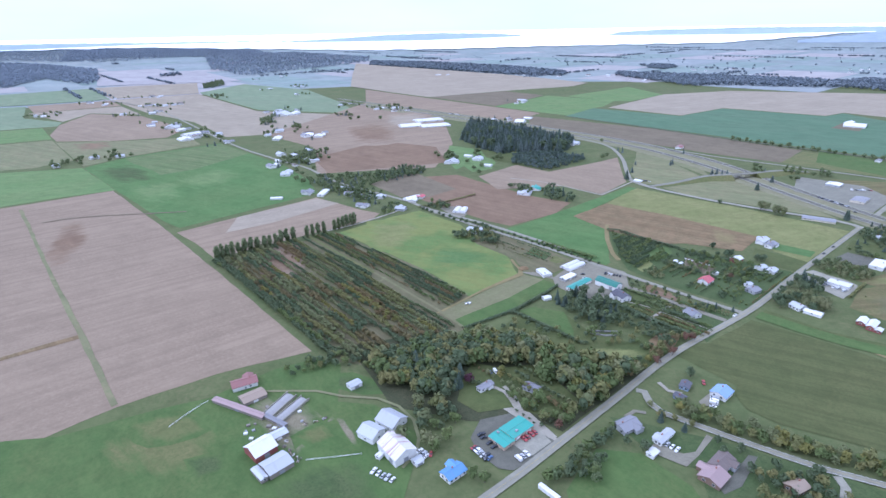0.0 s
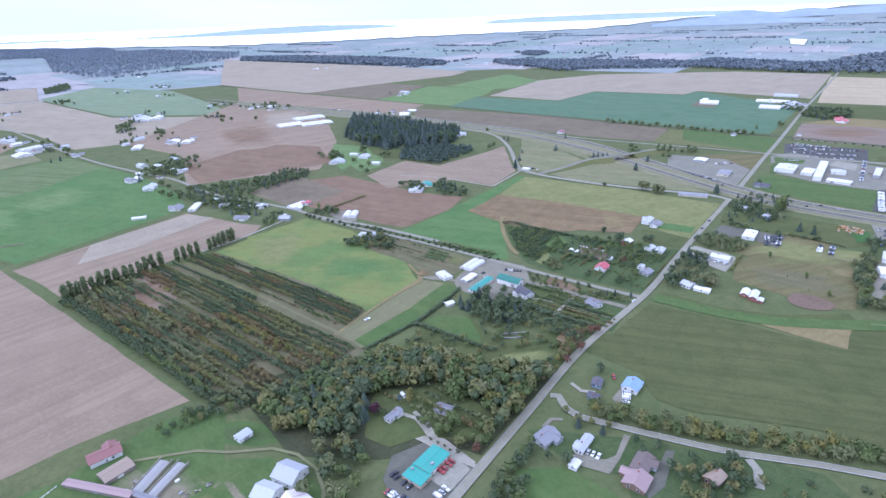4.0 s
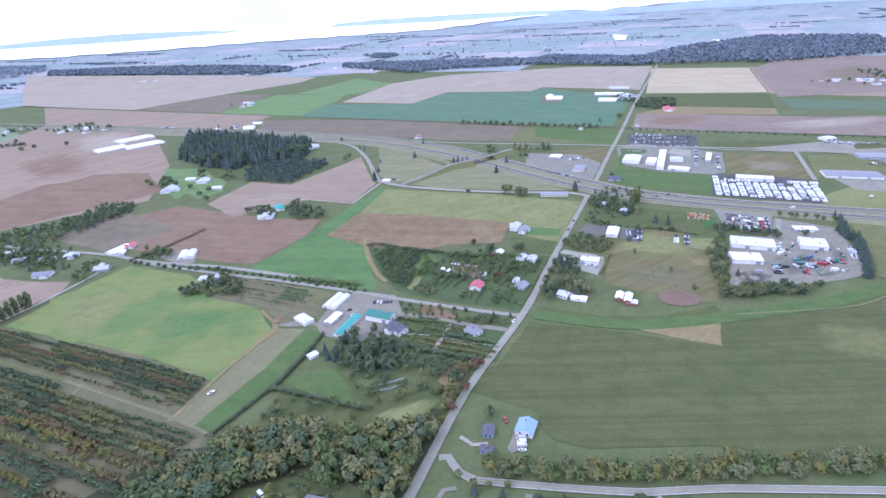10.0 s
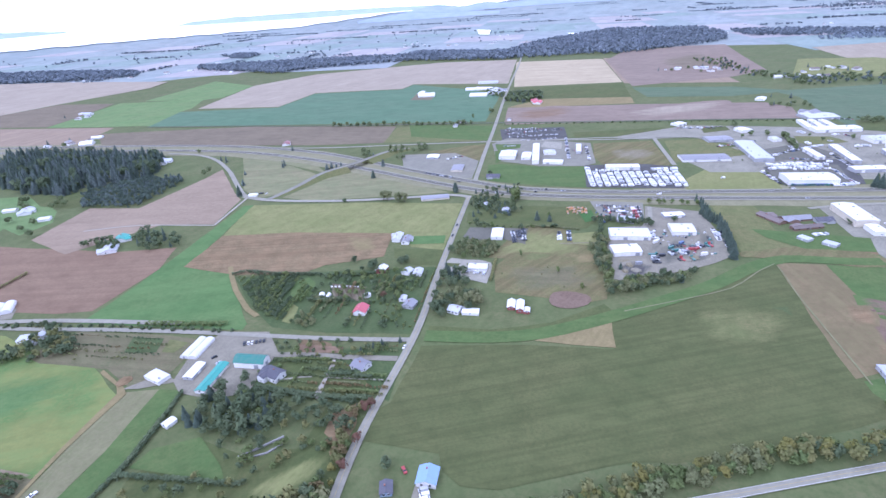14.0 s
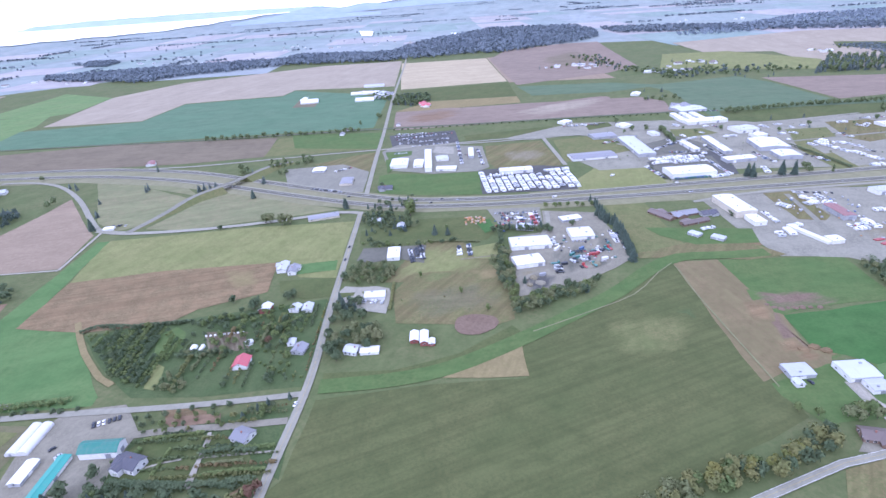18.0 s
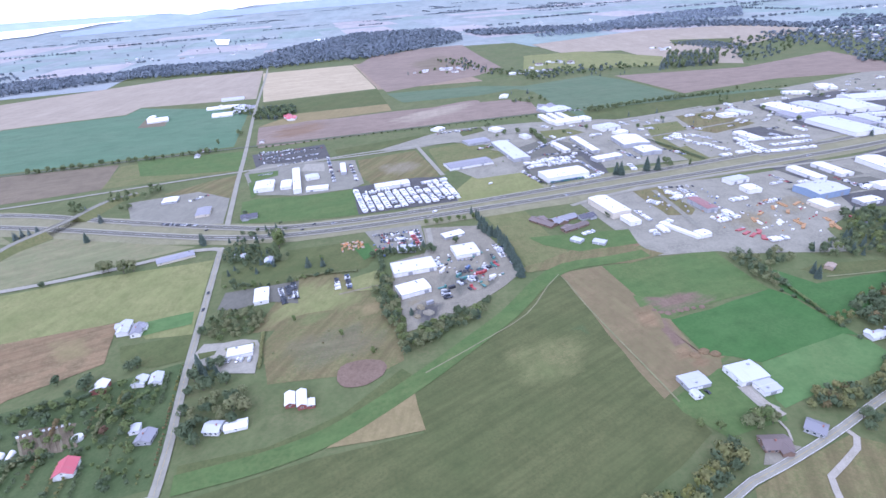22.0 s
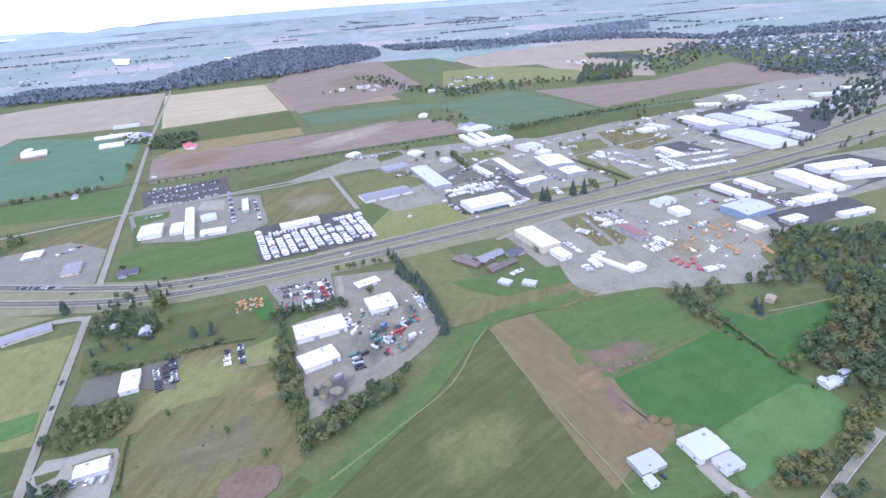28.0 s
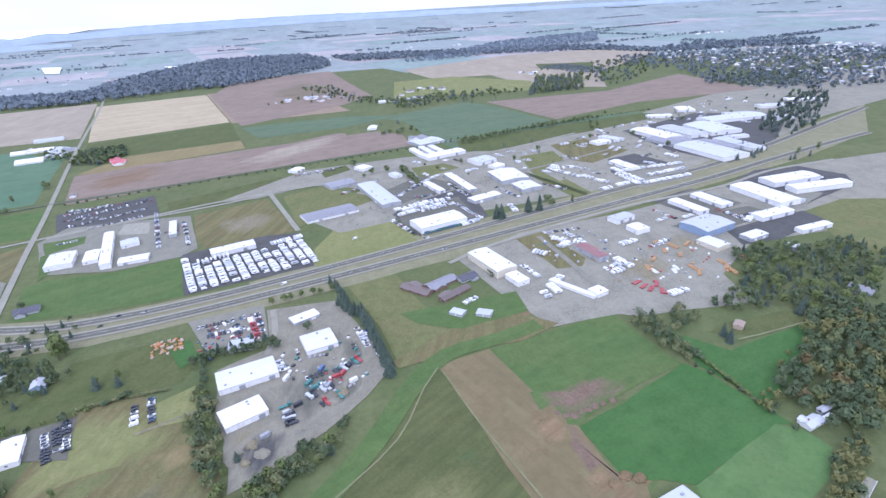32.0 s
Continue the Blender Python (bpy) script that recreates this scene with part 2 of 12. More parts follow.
ground_mat("asphalt_pale", (0.226, 0.220, 0.173), (0.186, 0.181, 0.144), (0.266, 0.258, 0.202), 20, 0.7, rough=0.85)
ground_mat("road_grey", (0.285, 0.277, 0.219), (0.249, 0.242, 0.190), (0.321, 0.308, 0.244), 18, 0.6, rough=0.85)
ground_mat("concrete", (0.317, 0.304, 0.244), (0.264, 0.254, 0.203), (0.363, 0.348, 0.278), 12, 0.8, rough=0.85)

# ---- more materials ----
def roof_mat(name, col, rough=0.45, metal=0.0, rib=0.9, worn=0.25, dirt=(0.25, 0.22, 0.19), band=(1, 0.25, 1), cut=(0.52, 0.8)):
    """Ribbed metal or shingle roofing with streaks of dirt."""
    m, n, l, b = shader(name, rough, metal, 0.4)
    co = n.new("ShaderNodeTexCoord").outputs["Object"]
    rnd = n.new("ShaderNodeObjectInfo").outputs["Random"]
    streak = steps(n, l, noise_node(n, l, co, 3.0, 5, band), *cut)
    k = n.new("ShaderNodeMath")
    k.operation = "MULTIPLY"
    k.inputs[1].default_value = worn
    l.new(streak, k.inputs[0])
    c = blend(n, l, rnd, tuple(v * 0.86 for v in col), tuple(min(1, v * 1.08) for v in col))
    c = blend(n, l, k.outputs[0], c, dirt)
    l.new(c, b.inputs["Base Color"])
    wave = n.new("ShaderNodeTexWave")
    wave.inputs["Scale"].default_value = 1.0 / rib
    l.new(co, wave.inputs["Vector"])
    bump = n.new("ShaderNodeBump")
    bump.inputs["Strength"].default_value, bump.inputs["Distance"].default_value = 0.35, 0.05
    l.new(wave.outputs["Fac"], bump.inputs["Height"])
    l.new(bump.outputs["Normal"], b.inputs["Normal"])


def paint_mat(name, col, rough=0.7, metal=0.0, spread=0.12, size=2.0):
    m, n, l, b = shader(name, rough, metal, 0.35)
    co = n.new("ShaderNodeTexCoord").outputs["Object"]
    f = noise_node(n, l, co, size, 5)
    c = blend(n, l, steps(n, l, f, 0.3, 0.75), tuple(v * (1 - spread) for v in col), tuple(min(1.0, v * (1 + spread)) for v in col))
    rnd = n.new("ShaderNodeObjectInfo").outputs["Random"]
    k = n.new("ShaderNodeMath")
    k.operation = "MULTIPLY"
    k.inputs[1].default_value = 0.35
    l.new(rnd, k.inputs[0])
    l.new(blend(n, l, k.outputs[0], c, tuple(v * 0.8 for v in col)), b.inputs["Base Color"])


def leaf_mat(name, a, b_, c_, size=9.0, low=0.8, high=1.2):
    """Foliage: tones that change from plant to plant and from leaf clump to leaf clump."""
    m, n, l, b = shader(name, 0.75, 0.0, 0.2)
    geo = n.new("ShaderNodeNewGeometry")
    rnd = n.new("ShaderNodeObjectInfo").outputs["Random"]
    tree = steps(n, l, noise_node(n, l, geo.outputs["Position"], size, 2), 0.38, 0.62)
    col = blend(n, l, tree, a, b_)
    k = n.new("ShaderNodeMath")
    k.operation = "MULTIPLY"
    k.inputs[1].default_value = 0.7
    l.new(rnd, k.inputs[0])
    col = blend(n, l, k.outputs[0], col, c_)
    hue = n.new("ShaderNodeHueSaturation")
    l.new(col, hue.inputs["Color"])
    v = n.new("ShaderNodeMapRange")
    v.inputs["To Min"].default_value, v.inputs["To Max"].default_value = low, high
    l.new(geo.outputs["Random Per Island"], v.inputs["Value"])
    l.new(v.outputs["Result"], hue.inputs["Value"])
    l.new(hue.outputs["Color"], b.inputs["Base Color"])
    thin = n.new("ShaderNodeBsdfTranslucent")
    l.new(hue.outputs["Color"], thin.inputs["Color"])
    both = n.new("ShaderNodeMixShader")
    both.inputs["Fac"].default_value = 0.38
    l.new(b.outputs["BSDF"], both.inputs[1])
    l.new(thin.outputs["BSDF"], both.inputs[2])
    l.new(both.outputs["Shader"], n["Material Output"].inputs["Surface"])



for name, col in (
    ("roof_white", (0.74, 0.74, 0.74)), ("roof_silver", (0.50, 0.52, 0.55)), ("roof_teal", (0.07, 0.34, 0.28)), ("roof_blue", (0.15, 0.31, 0.56)),
    ("roof_pale_blue", (0.30, 0.44, 0.68)), ("roof_red", (0.52, 0.12, 0.14)), ("roof_grey", (0.25, 0.25, 0.27)), ("roof_dark", (0.10, 0.10, 0.12)),
    ("roof_brown", (0.17, 0.135, 0.12)), ("roof_tan", (0.36, 0.28, 0.21)), ("roof_pink", (0.40, 0.29, 0.28)), ("roof_green", (0.05, 0.22, 0.17)), ("roof_brick", (0.27, 0.13, 0.12)),
):
    roof_mat(name, col, worn=0.18 if name == "roof_white" else 0.35)
roof_mat("roof_rust", (0.74, 0.71, 0.70), worn=0.85, dirt=(0.42, 0.25, 0.225), rib=1.4, band=(2.2, 0.1, 0.1), cut=(0.5, 0.62))
for name, col in (
    ("wall_white", (0.76, 0.76, 0.74)), ("wall_cream", (0.62, 0.57, 0.46)), ("wall_grey", (0.40, 0.41, 0.42)), ("wall_red", (0.27, 0.095, 0.08)),
    ("wall_blue", (0.26, 0.34, 0.46)), ("wall_brown", (0.22, 0.15, 0.11)), ("wall_tan", (0.45, 0.36, 0.27)), ("wood_grey", (0.26, 0.23, 0.20)),
    ("door_grey", (0.30, 0.31, 0.33)), ("door_white", (0.80, 0.80, 0.79)), ("trim_white", (0.82, 0.82, 0.81)), ("rubber", (0.03, 0.03, 0.03)),
    ("bark", (0.13, 0.105, 0.08)), ("timber", (0.44, 0.27, 0.13)), ("steel_grey", (0.35, 0.36, 0.38)), ("line_white", (0.72, 0.72, 0.70)),
    ("line_yellow", (0.46, 0.38, 0.16)), ("plastic_orange", (0.52, 0.24, 0.10)), ("stone_grey", (0.36, 0.35, 0.34)), ("chimney_brick", (0.33, 0.16, 0.12)),
):
    paint_mat(name, col)
for name, col in (("car_white", (0.82, 0.82, 0.83)), ("car_silver", (0.52, 0.54, 0.56)), ("car_dark", (0.05, 0.055, 0.065)), ("car_red", (0.36, 0.07, 0.07)),
                  ("car_blue", (0.10, 0.16, 0.30)), ("car_green", (0.08, 0.21, 0.19)), ("car_yellow", (0.50, 0.40, 0.12))):
    paint_mat(name, col, rough=0.3, spread=0.04)
shader("glass_dark", 0.08, 0.0, 0.6)[3].inputs["Base Color"].default_value = (0.03, 0.04, 0.05, 1)
leaf_mat("leaf_green", (0.177, 0.230, 0.081), (0.217, 0.253, 0.092), (0.149, 0.202, 0.075))
leaf_mat("leaf_dark", (0.134, 0.179, 0.092), (0.166, 0.202, 0.105), (0.114, 0.157, 0.083))
leaf_mat("leaf_yellow", (0.264, 0.258, 0.076), (0.216, 0.238, 0.075), (0.274, 0.235, 0.076))
# far woods: haze is painted in as pale blue leaf tones
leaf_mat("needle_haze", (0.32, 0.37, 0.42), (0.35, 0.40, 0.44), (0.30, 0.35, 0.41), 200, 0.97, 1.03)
leaf_mat("leaf_red", (0.21, 0.11, 0.08), (0.19, 0.135, 0.08), (0.22, 0.12, 0.08))
leaf_mat("leaf_purple", (0.116, 0.048, 0.067), (0.145, 0.067, 0.088), (0.097, 0.042, 0.058))
leaf_mat("leaf_olive", (0.230, 0.255, 0.118), (0.279, 0.279, 0.136), (0.196, 0.225, 0.105))
leaf_mat("leaf_rust", (0.225, 0.18, 0.085), (0.205, 0.19, 0.085), (0.245, 0.175, 0.085))
leaf_mat("leaf_mixed", (0.221, 0.238, 0.092), (0.279, 0.260, 0.105), (0.230, 0.244, 0.097), 14)
leaf_mat("needle", (0.115, 0.158, 0.12), (0.14, 0.18, 0.135), (0.10, 0.138, 0.108))
# the next two lighten with distance: haze is put into the leaf tones
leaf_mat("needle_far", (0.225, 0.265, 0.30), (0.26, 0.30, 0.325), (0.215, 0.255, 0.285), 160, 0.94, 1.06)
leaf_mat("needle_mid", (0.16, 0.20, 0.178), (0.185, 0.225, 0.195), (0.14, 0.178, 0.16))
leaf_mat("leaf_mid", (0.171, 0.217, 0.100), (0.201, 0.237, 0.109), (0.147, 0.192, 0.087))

# ---- the lie of the land: level out to 2.5 km, then bent up to fit the camera's view of the horizon ----
MID = Vector((140, -240))
EYE_LEVEL = 239.0


def place_far(x, y, z=0.0):
    """A point of the level plain; past 2.5 km it is drawn in and lifted, to look right from the camera within its clip
    range.
    """
    dx, dy = x - MID.x, y - MID.y
    d = math.hypot(dx, dy)
    if d <= 2500:
        return Vector((x, y, z))
    r = 2500 + 2200 * (1 - 1 / (1 + (d - 2500) / 2200))
    return Vector((MID.x + dx * r / d, MID.y + dy * r / d, EYE_LEVEL * (1 - r / d) + z * r / d))


def mesh_object(name, verts, faces, mat, smooth=False):
    me = bpy.data.meshes.new(name)
    me.from_pydata(verts, [], faces)
    me.materials.append(MAT[mat])
    if smooth:
        me.polygons.foreach_set("use_smooth", [True] * len(me.polygons))
    me.update()
    return new(name, me)


def make_ground():
    verts, faces, n = [tuple((MID.x, MID.y, 0))], [], 180
    dist = [40 * k for k in range(1, 63)] + [d for d in (2500 + 60 * 1.065 ** k * k for k in range(1, 75)) if d < 40000]
    for d in dist:
        for k in range(n):
            a = 2 * math.pi * k / n
            verts.append(tuple(place_far(MID.x + d * math.sin(a), MID.y + d * math.cos(a))))
    for k in range(n):
        faces.append((0, 1 + (k + 1) % n, 1 + k))
    for i in range(len(dist) - 1):
        for k in range(n):
            a, b = 1 + i * n + k, 1 + i * n + (k + 1) % n
            faces.append((a, b, b + n, a + n))
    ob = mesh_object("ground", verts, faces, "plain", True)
    ob.data.materials.append(MAT["plain_hazed"])
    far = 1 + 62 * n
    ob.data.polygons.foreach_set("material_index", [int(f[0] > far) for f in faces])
    return tagged(ob, "farmland plain of mixed grass and soil, far rim bent up", "ground", kind="structure")


make_ground()


COVER = []
LAID = {}


def lift(layer, rank, d):
    """Each piece of ground cover lies a few millimetres over those below it."""
    far = min(1.0, max(0.0, (d - 2200) / 500))
    return 0.02 + 0.1 * layer + 0.0015 * rank + far * (0.9 * layer + 0.05 * rank) + (0.1 if layer > 1 else 0)


def next_rank(layer):
    LAID[layer] = LAID.get(layer, -1) + 1
    return LAID[layer]


def patch(name, label, mat, layer, corners, category="field"):
    """A piece of ground cover, its outline slightly uneven, lying on the plain."""
    rng = random.Random(round(corners[0][0] * 7 + corners[0][1]))
    ring, ragged = [], 2.2 if name == "bare_patch" else 0.7
    for k, a in enumerate(corners):
        b = corners[(k + 1) % len(corners)]
        long = math.hypot(b[0] - a[0], b[1] - a[1])
        cuts = max(1, min(24, int(long / (18 if ragged < 1 else 5))))
        nx, ny = (b[1] - a[1]) / max(long, 1e-6), (a[0] - b[0]) / max(long, 1e-6)
        for c in range(cuts):
            j = rng.uniform(-ragged, ragged) if c or ragged > 1 else 0.0
            ring.append((a[0] + (b[0] - a[0]) * c / cuts + nx * j, a[1] + (b[1] - a[1]) * c / cuts + ny * j))
    rank = next_rank(layer)
    box_ = (min(p[0] for p in ring), min(p[1] for p in ring), max(p[0] for p in ring), max(p[1] for p in ring))
    COVER.append((ring, lift(layer, rank, 0), box_))
    bm = bmesh.new()
    f = bm.faces.new([bm.verts.new((x, y, 0)) for x, y in ring])
    f.normal_update()
    if f.normal.z < 0:
        f.normal_flip()
    far = max(math.hypot(x - MID.x, y - MID.y) for x, y in ring)
    bmesh.ops.triangulate(bm, faces=bm.faces[:])
    if far > 2300:
        for _ in range(7):
            long = [e for e in bm.edges if (place_far(*e.verts[0].co.xy) - place_far(*e.verts[1].co.xy)).length > 110]
            if not long or len(bm.verts) > 6000:
                break
            bmesh.ops.subdivide_edges(bm, edges=long, cuts=1)
            bmesh.ops.triangulate(bm, faces=bm.faces[:])
    for v in bm.verts:
        d = math.hypot(v.co.x - MID.x, v.co.y - MID.y)
        v.co = place_far(v.co.x, v.co.y, 0) + Vector((0, 0, lift(layer, rank, d)))
    me = bpy.data.meshes.new(name)
    bm.to_mesh(me)
    bm.free()
    me.materials.append(MAT[mat])
    return tagged(new(name, me), label, category, kind="structure")


def inside(ring, px, py):
    hit, j = False, len(ring) - 1
    for i in range(len(ring)):
        (xi, yi), (xj, yj) = ring[i], ring[j]
        if (yi > py) != (yj > py) and px < (xj - xi) * (py - yi) / (yj - yi) + xi:
            hit = not hit
        j = i
    return hit


def ground_z(x, y):
    """The height of the topmost ground cover at a place."""
    top = 0.0
    for ring, z, (x0, y0, x1, y1) in COVER:
        if z > top and x0 <= x <= x1 and y0 <= y <= y1 and inside(ring, x, y):
            top = z
    return top


def soft_mat(mat, host):
    """One ground that passes over into another, by the mesh's own cover attribute and an uneven grain."""
    name = f"{host}_with_{mat}"
    if name not in MAT:
        m, n, l, b = shader(name, 0.95, 0.0, 0.15)
        geo = n.new("ShaderNodeNewGeometry").outputs["Position"]
        under, fine = ground_colour(n, l, geo, *GROUND[host][0], **GROUND[host][1])
        over, _ = ground_colour(n, l, geo, *GROUND[mat][0], **GROUND[mat][1])
        cover = n.new("ShaderNodeAttribute")
        cover.attribute_name = "cover"
        add = n.new("ShaderNodeMath")
        l.new(cover.outputs["Fac"], add.inputs[0])
        tones = GROUND[host][0]
        lie = tones[6] if len(tones) > 6 else 25
        l.new(steps(n, l, noise_node(n, l, geo, 13, 8, (1, 0.22, 1), lie, 0.72), 0.3, 0.7), add.inputs[1])
        l.new(blend(n, l, steps(n, l, add.outputs[0], 0.85, 1.45), under, over), b.inputs["Base Color"])
        bump = n.new("ShaderNodeBump")
        bump.inputs["Strength"].default_value, bump.inputs["Distance"].default_value = 0.2, 0.3
        l.new(fine, bump.inputs["Height"])
        l.new(bump.outputs["Normal"], b.inputs["Normal"])
    return name


def soft_patch(label, mat, host, layer, corners):
    """A worn, wet or greener place in a field, with no sharp outline."""
    rank = next_rank(layer)
    cx, cy = sum(p[0] for p in corners) / len(corners), sum(p[1] for p in corners) / len(corners)
    edge = [(q.x, q.y) for q in smooth_line(corners + corners[:1], 12)][:-1]
    verts, faces, cover, n = [], [], [], len(edge)
    for out, thick in ((1.03, 0.0), (0.88, 0.3), (0.68, 0.62), (0.42, 0.9), (0.1, 1.0)):
        for x, y in edge:
            x, y = cx + (x - cx) * out, cy + (y - cy) * out
            d = math.hypot(x - MID.x, y - MID.y)
            verts.append(tuple(place_far(x, y) + Vector((0, 0, lift(layer, rank, d)))))
            cover.append(thick)
    for i in range(4):
        for k in range(n):
            faces.append((i * n + k, i * n + (k + 1) % n, (i + 1) * n + (k + 1) % n, (i + 1) * n + k))
    faces.append(tuple(range(4 * n, 5 * n)))
    if math.hypot(cx - MID.x, cy - MID.y) < 1500:
        z = ground_z(cx, cy) + 0.012 + 0.001 * rank
        verts = [(x, y, z) for x, y, _ in verts]
    ob = mesh_object("field_patch", verts, faces, soft_mat(mat, host))
    ob.data.attributes.new("cover", "FLOAT", "POINT").data.foreach_set("value", cover)
    return tagged(ob, label, "field", kind="structure")


def smooth_line(points, step=14.0):
    """A curve through the points, as evenly spaced places with their headings."""
    p = [Vector(q) for q in points]
    p = [2 * p[0] - p[1]] + p + [2 * p[-1] - p[-2]]
    out = []
    for k in range(1, len(p) - 2):
        a, b, c, d = p[k - 1 : k + 3]
        n = max(1, int((c - b).length / step))
        for i in range(n):
            t = i / n
            out.append(0.5 * (2 * b + (c - a) * t + (2 * a - 5 * b + 4 * c - d) * t * t + (3 * b - a - 3 * c + d) * t**3))
    out.append(p[-2])
    return out


def strip(name, label, mat, width, layer, points, category="road", offset=0.0):
    """A road or track along a smooth line."""
    line = smooth_line(points)
    rank = next_rank(layer)
    verts, faces = [], []
    for k, q in enumerate(line):
        t = (line[min(k + 1, len(line) - 1)] - line[max(k - 1, 0)]).normalized()
        s = Vector((t.y, -t.x))
        for side in (-0.5, 0.5):
            v = q + s * (offset + side * width)
            d = (v - MID).length
            verts.append(tuple(place_far(v.x, v.y) + Vector((0, 0, lift(layer, rank, d)))))
    for k in range(len(line) - 1):
        faces.append((2 * k, 2 * k + 1, 2 * k + 3, 2 * k + 2))
        quad = [verts[i][:2] for i in faces[-1]]
        if (line[k] - MID).length < 2000:
            COVER.append((quad, lift(layer, rank, 0), (min(p[0] for p in quad), min(p[1] for p in quad), max(p[0] for p in quad), max(p[1] for p in quad))))
    return tagged(mesh_object(name, verts, faces, mat), label, category, kind="structure")

# ---- fields, yards and roads ----
patch("field", "greyish brown ploughed field, bare after harvest", "soil", 1, [(-852.6, -625.4), (-886.5, -469.8), (-878.2, -318.4), (-627.8, -308.6), (-364.2, -304.9), (-205.7, -304.5), (-225.8, -373.4), (-232.8, -441.2), (-228.3, -506.2), (-241.7, -580.9)])
patch("grass_strip", "narrow weedy strip between two ploughed fields", "dry_olive", 2, [(-860.6, -448.7), (-853.1, -443.9), (-526.9, -442.6), (-372.0, -439.8), (-236.3, -439.2), (-235.2, -443.4), (-371.4, -444.2), (-534.7, -446.5)])
patch("ditch", "shallow ditch line across the bare field", "dry_brown", 2, [(-367.7, -498.5), (-361.5, -498.8), (-358.6, -444.6), (-365.9, -444.3)])
patch("field", "pale green pasture beside the ploughed field", "pasture_pale", 1, [(-1195.2, -487.2), (-1180.2, -453.5), (-1112.9, -327.6), (-878.8, -314.0), (-894.3, -396.3), (-897.7, -469.1), (-901.8, -509.6)])
patch("field", "wide deep green pasture", "pasture", 1, [(-1110.4, -325.1), (-1157.1, -243.2), (-1171.8, -35.1), (-852.7, -27.2), (-712.6, -45.0), (-622.6, -74.7), (-608.2, -202.8), (-600.1, -292.5), (-645.7, -300.2), (-878.8, -314.0)])
patch("field", "striped mown part of the pasture", "pasture_olive", 1, [(-1150.7, -244.5), (-1162.6, -35.7), (-1007.5, -32.8), (-939.1, -166.4), (-938.2, -227.5), (-1011.5, -239.0)])
patch("field", "tawny grazing beside a far farm", "dry_olive", 1, [(-1549.2, -476.2), (-1553.2, -432.9), (-1528.9, -329.4), (-1212.1, -327.9), (-1184.3, -399.3), (-1219.2, -486.5)])
patch("field", "light green meadow on the plain", "pasture_pale", 1, [(-1826.1, -467.6), (-1791.7, -322.3), (-1548.4, -327.1), (-1572.3, -431.8), (-1577.2, -475.4)])
patch("field", "rosy brown ploughed field on the plain", "soil_rose_hazed", 1, [(-1624.7, -323.4), (-1816.5, -278.1), (-2031.6, -163.2), (-1833.9, -52.9), (-1460.8, -25.4), (-1350.9, -106.4), (-1401.6, -217.3), (-1501.1, -323.1)])
patch("field", "brownish green fallow on the plain", "dry_olive", 1, [(-1484.7, -327.5), (-1392.9, -219.0), (-1331.5, -108.9), (-1315.7, -62.1), (-1192.5, -74.1), (-1163.5, -241.8), (-1128.7, -323.3)])
patch("field", "wide fawn stubble on the plain", "soil_fawn_hazed", 1, [(-2438.0, -21.3), (-2397.5, 302.8), (-1658.0, 259.3), (-1378.3, 407.3), (-1244.5, 405.1), (-1157.9, 210.5), (-1198.5, 103.8), (-1245.2, 5.1), (-1560.7, 28.5), (-1909.1, -18.1)])
patch("field", "green crop on the far plain, blued by painted haze", "green_hazed", 1, [(-3106.5, -427.9), (-3103.8, 11.7), (-2467.6, -21.8), (-2511.0, -292.9), (-2562.7, -444.8)])
patch("field", "rosy strip field on the far plain", "soil_rose_hazed", 1, [(-2469.6, -300.0), (-2420.5, -30.7), (-2192.4, -36.7), (-2207.6, -303.4)])
patch("field", "fawn strip field on the far plain", "soil_fawn_hazed", 1, [(-2205.6, -319.5), (-2173.1, -40.7), (-1878.2, -42.6), (-2048.2, -160.5), (-1888.6, -258.9)])
patch("field", "green field round a far farm", "green_hazed", 1, [(-2517.9, -446.2), (-2451.2, -305.1), (-2081.0, -342.3), (-1877.4, -263.3), (-1794.5, -285.0), (-1804.4, -321.0), (-1851.1, -466.9)])
patch("field", "fawn field on the far plain, paled by painted haze", "soil_fawn_hazed", 1, [(-3135.0, 21.7), (-2987.1, 475.8), (-2418.4, 314.2), (-2487.8, -13.8)])
patch("field", "green field near the freeway, paled by painted haze", "green_hazed", 1, [(-2441.8, 324.1), (-2696.9, 621.2), (-2158.0, 704.9), (-1676.6, 581.9), (-1478.7, 509.5), (-1411.8, 426.9), (-1681.3, 275.0), (-2352.3, 312.0)])
patch("field", "far fawn field below the woods, paled by painted haze", "hazed_tan", 1, [(-4579.4, 224.4), (-3954.9, 779.2), (-2919.0, 693.1), (-3024.7, 487.6), (-3240.7, 46.7)])
soft_patch("yellowed sweep in the green pasture", "pasture_pale", "pasture", 2, [(-873.4, -230.4), (-921.7, -129.4), (-834.9, -111.2), (-769.0, -206.1)])
soft_patch("paler grazed end of the pasture", "pasture_pale", "pasture", 2, [(-900.8, -301.0), (-890.6, -225.7), (-747.0, -239.7), (-757.9, -303.0)])
soft_patch("darker crop in the green pasture", "grass_dark", "pasture", 2, [(-1089.1, -317.0), (-1087.4, -247.4), (-898.0, -233.3), (-929.6, -304.0)])
soft_patch("brown rush patch in the fallow", "soil_red", "dry_olive", 2, [(-1437.9, -301.9), (-1412.4, -227.7), (-1302.8, -236.4), (-1316.1, -302.2)])
patch("field", "bare tan field beside the poplar row", "soil", 1, [(-583.8, -300.7), (-600.6, -88.5), (-496.9, -71.4), (-465.5, -61.3), (-451.3, -82.2), (-456.4, -165.9), (-459.3, -294.7), (-528.4, -295.2)])
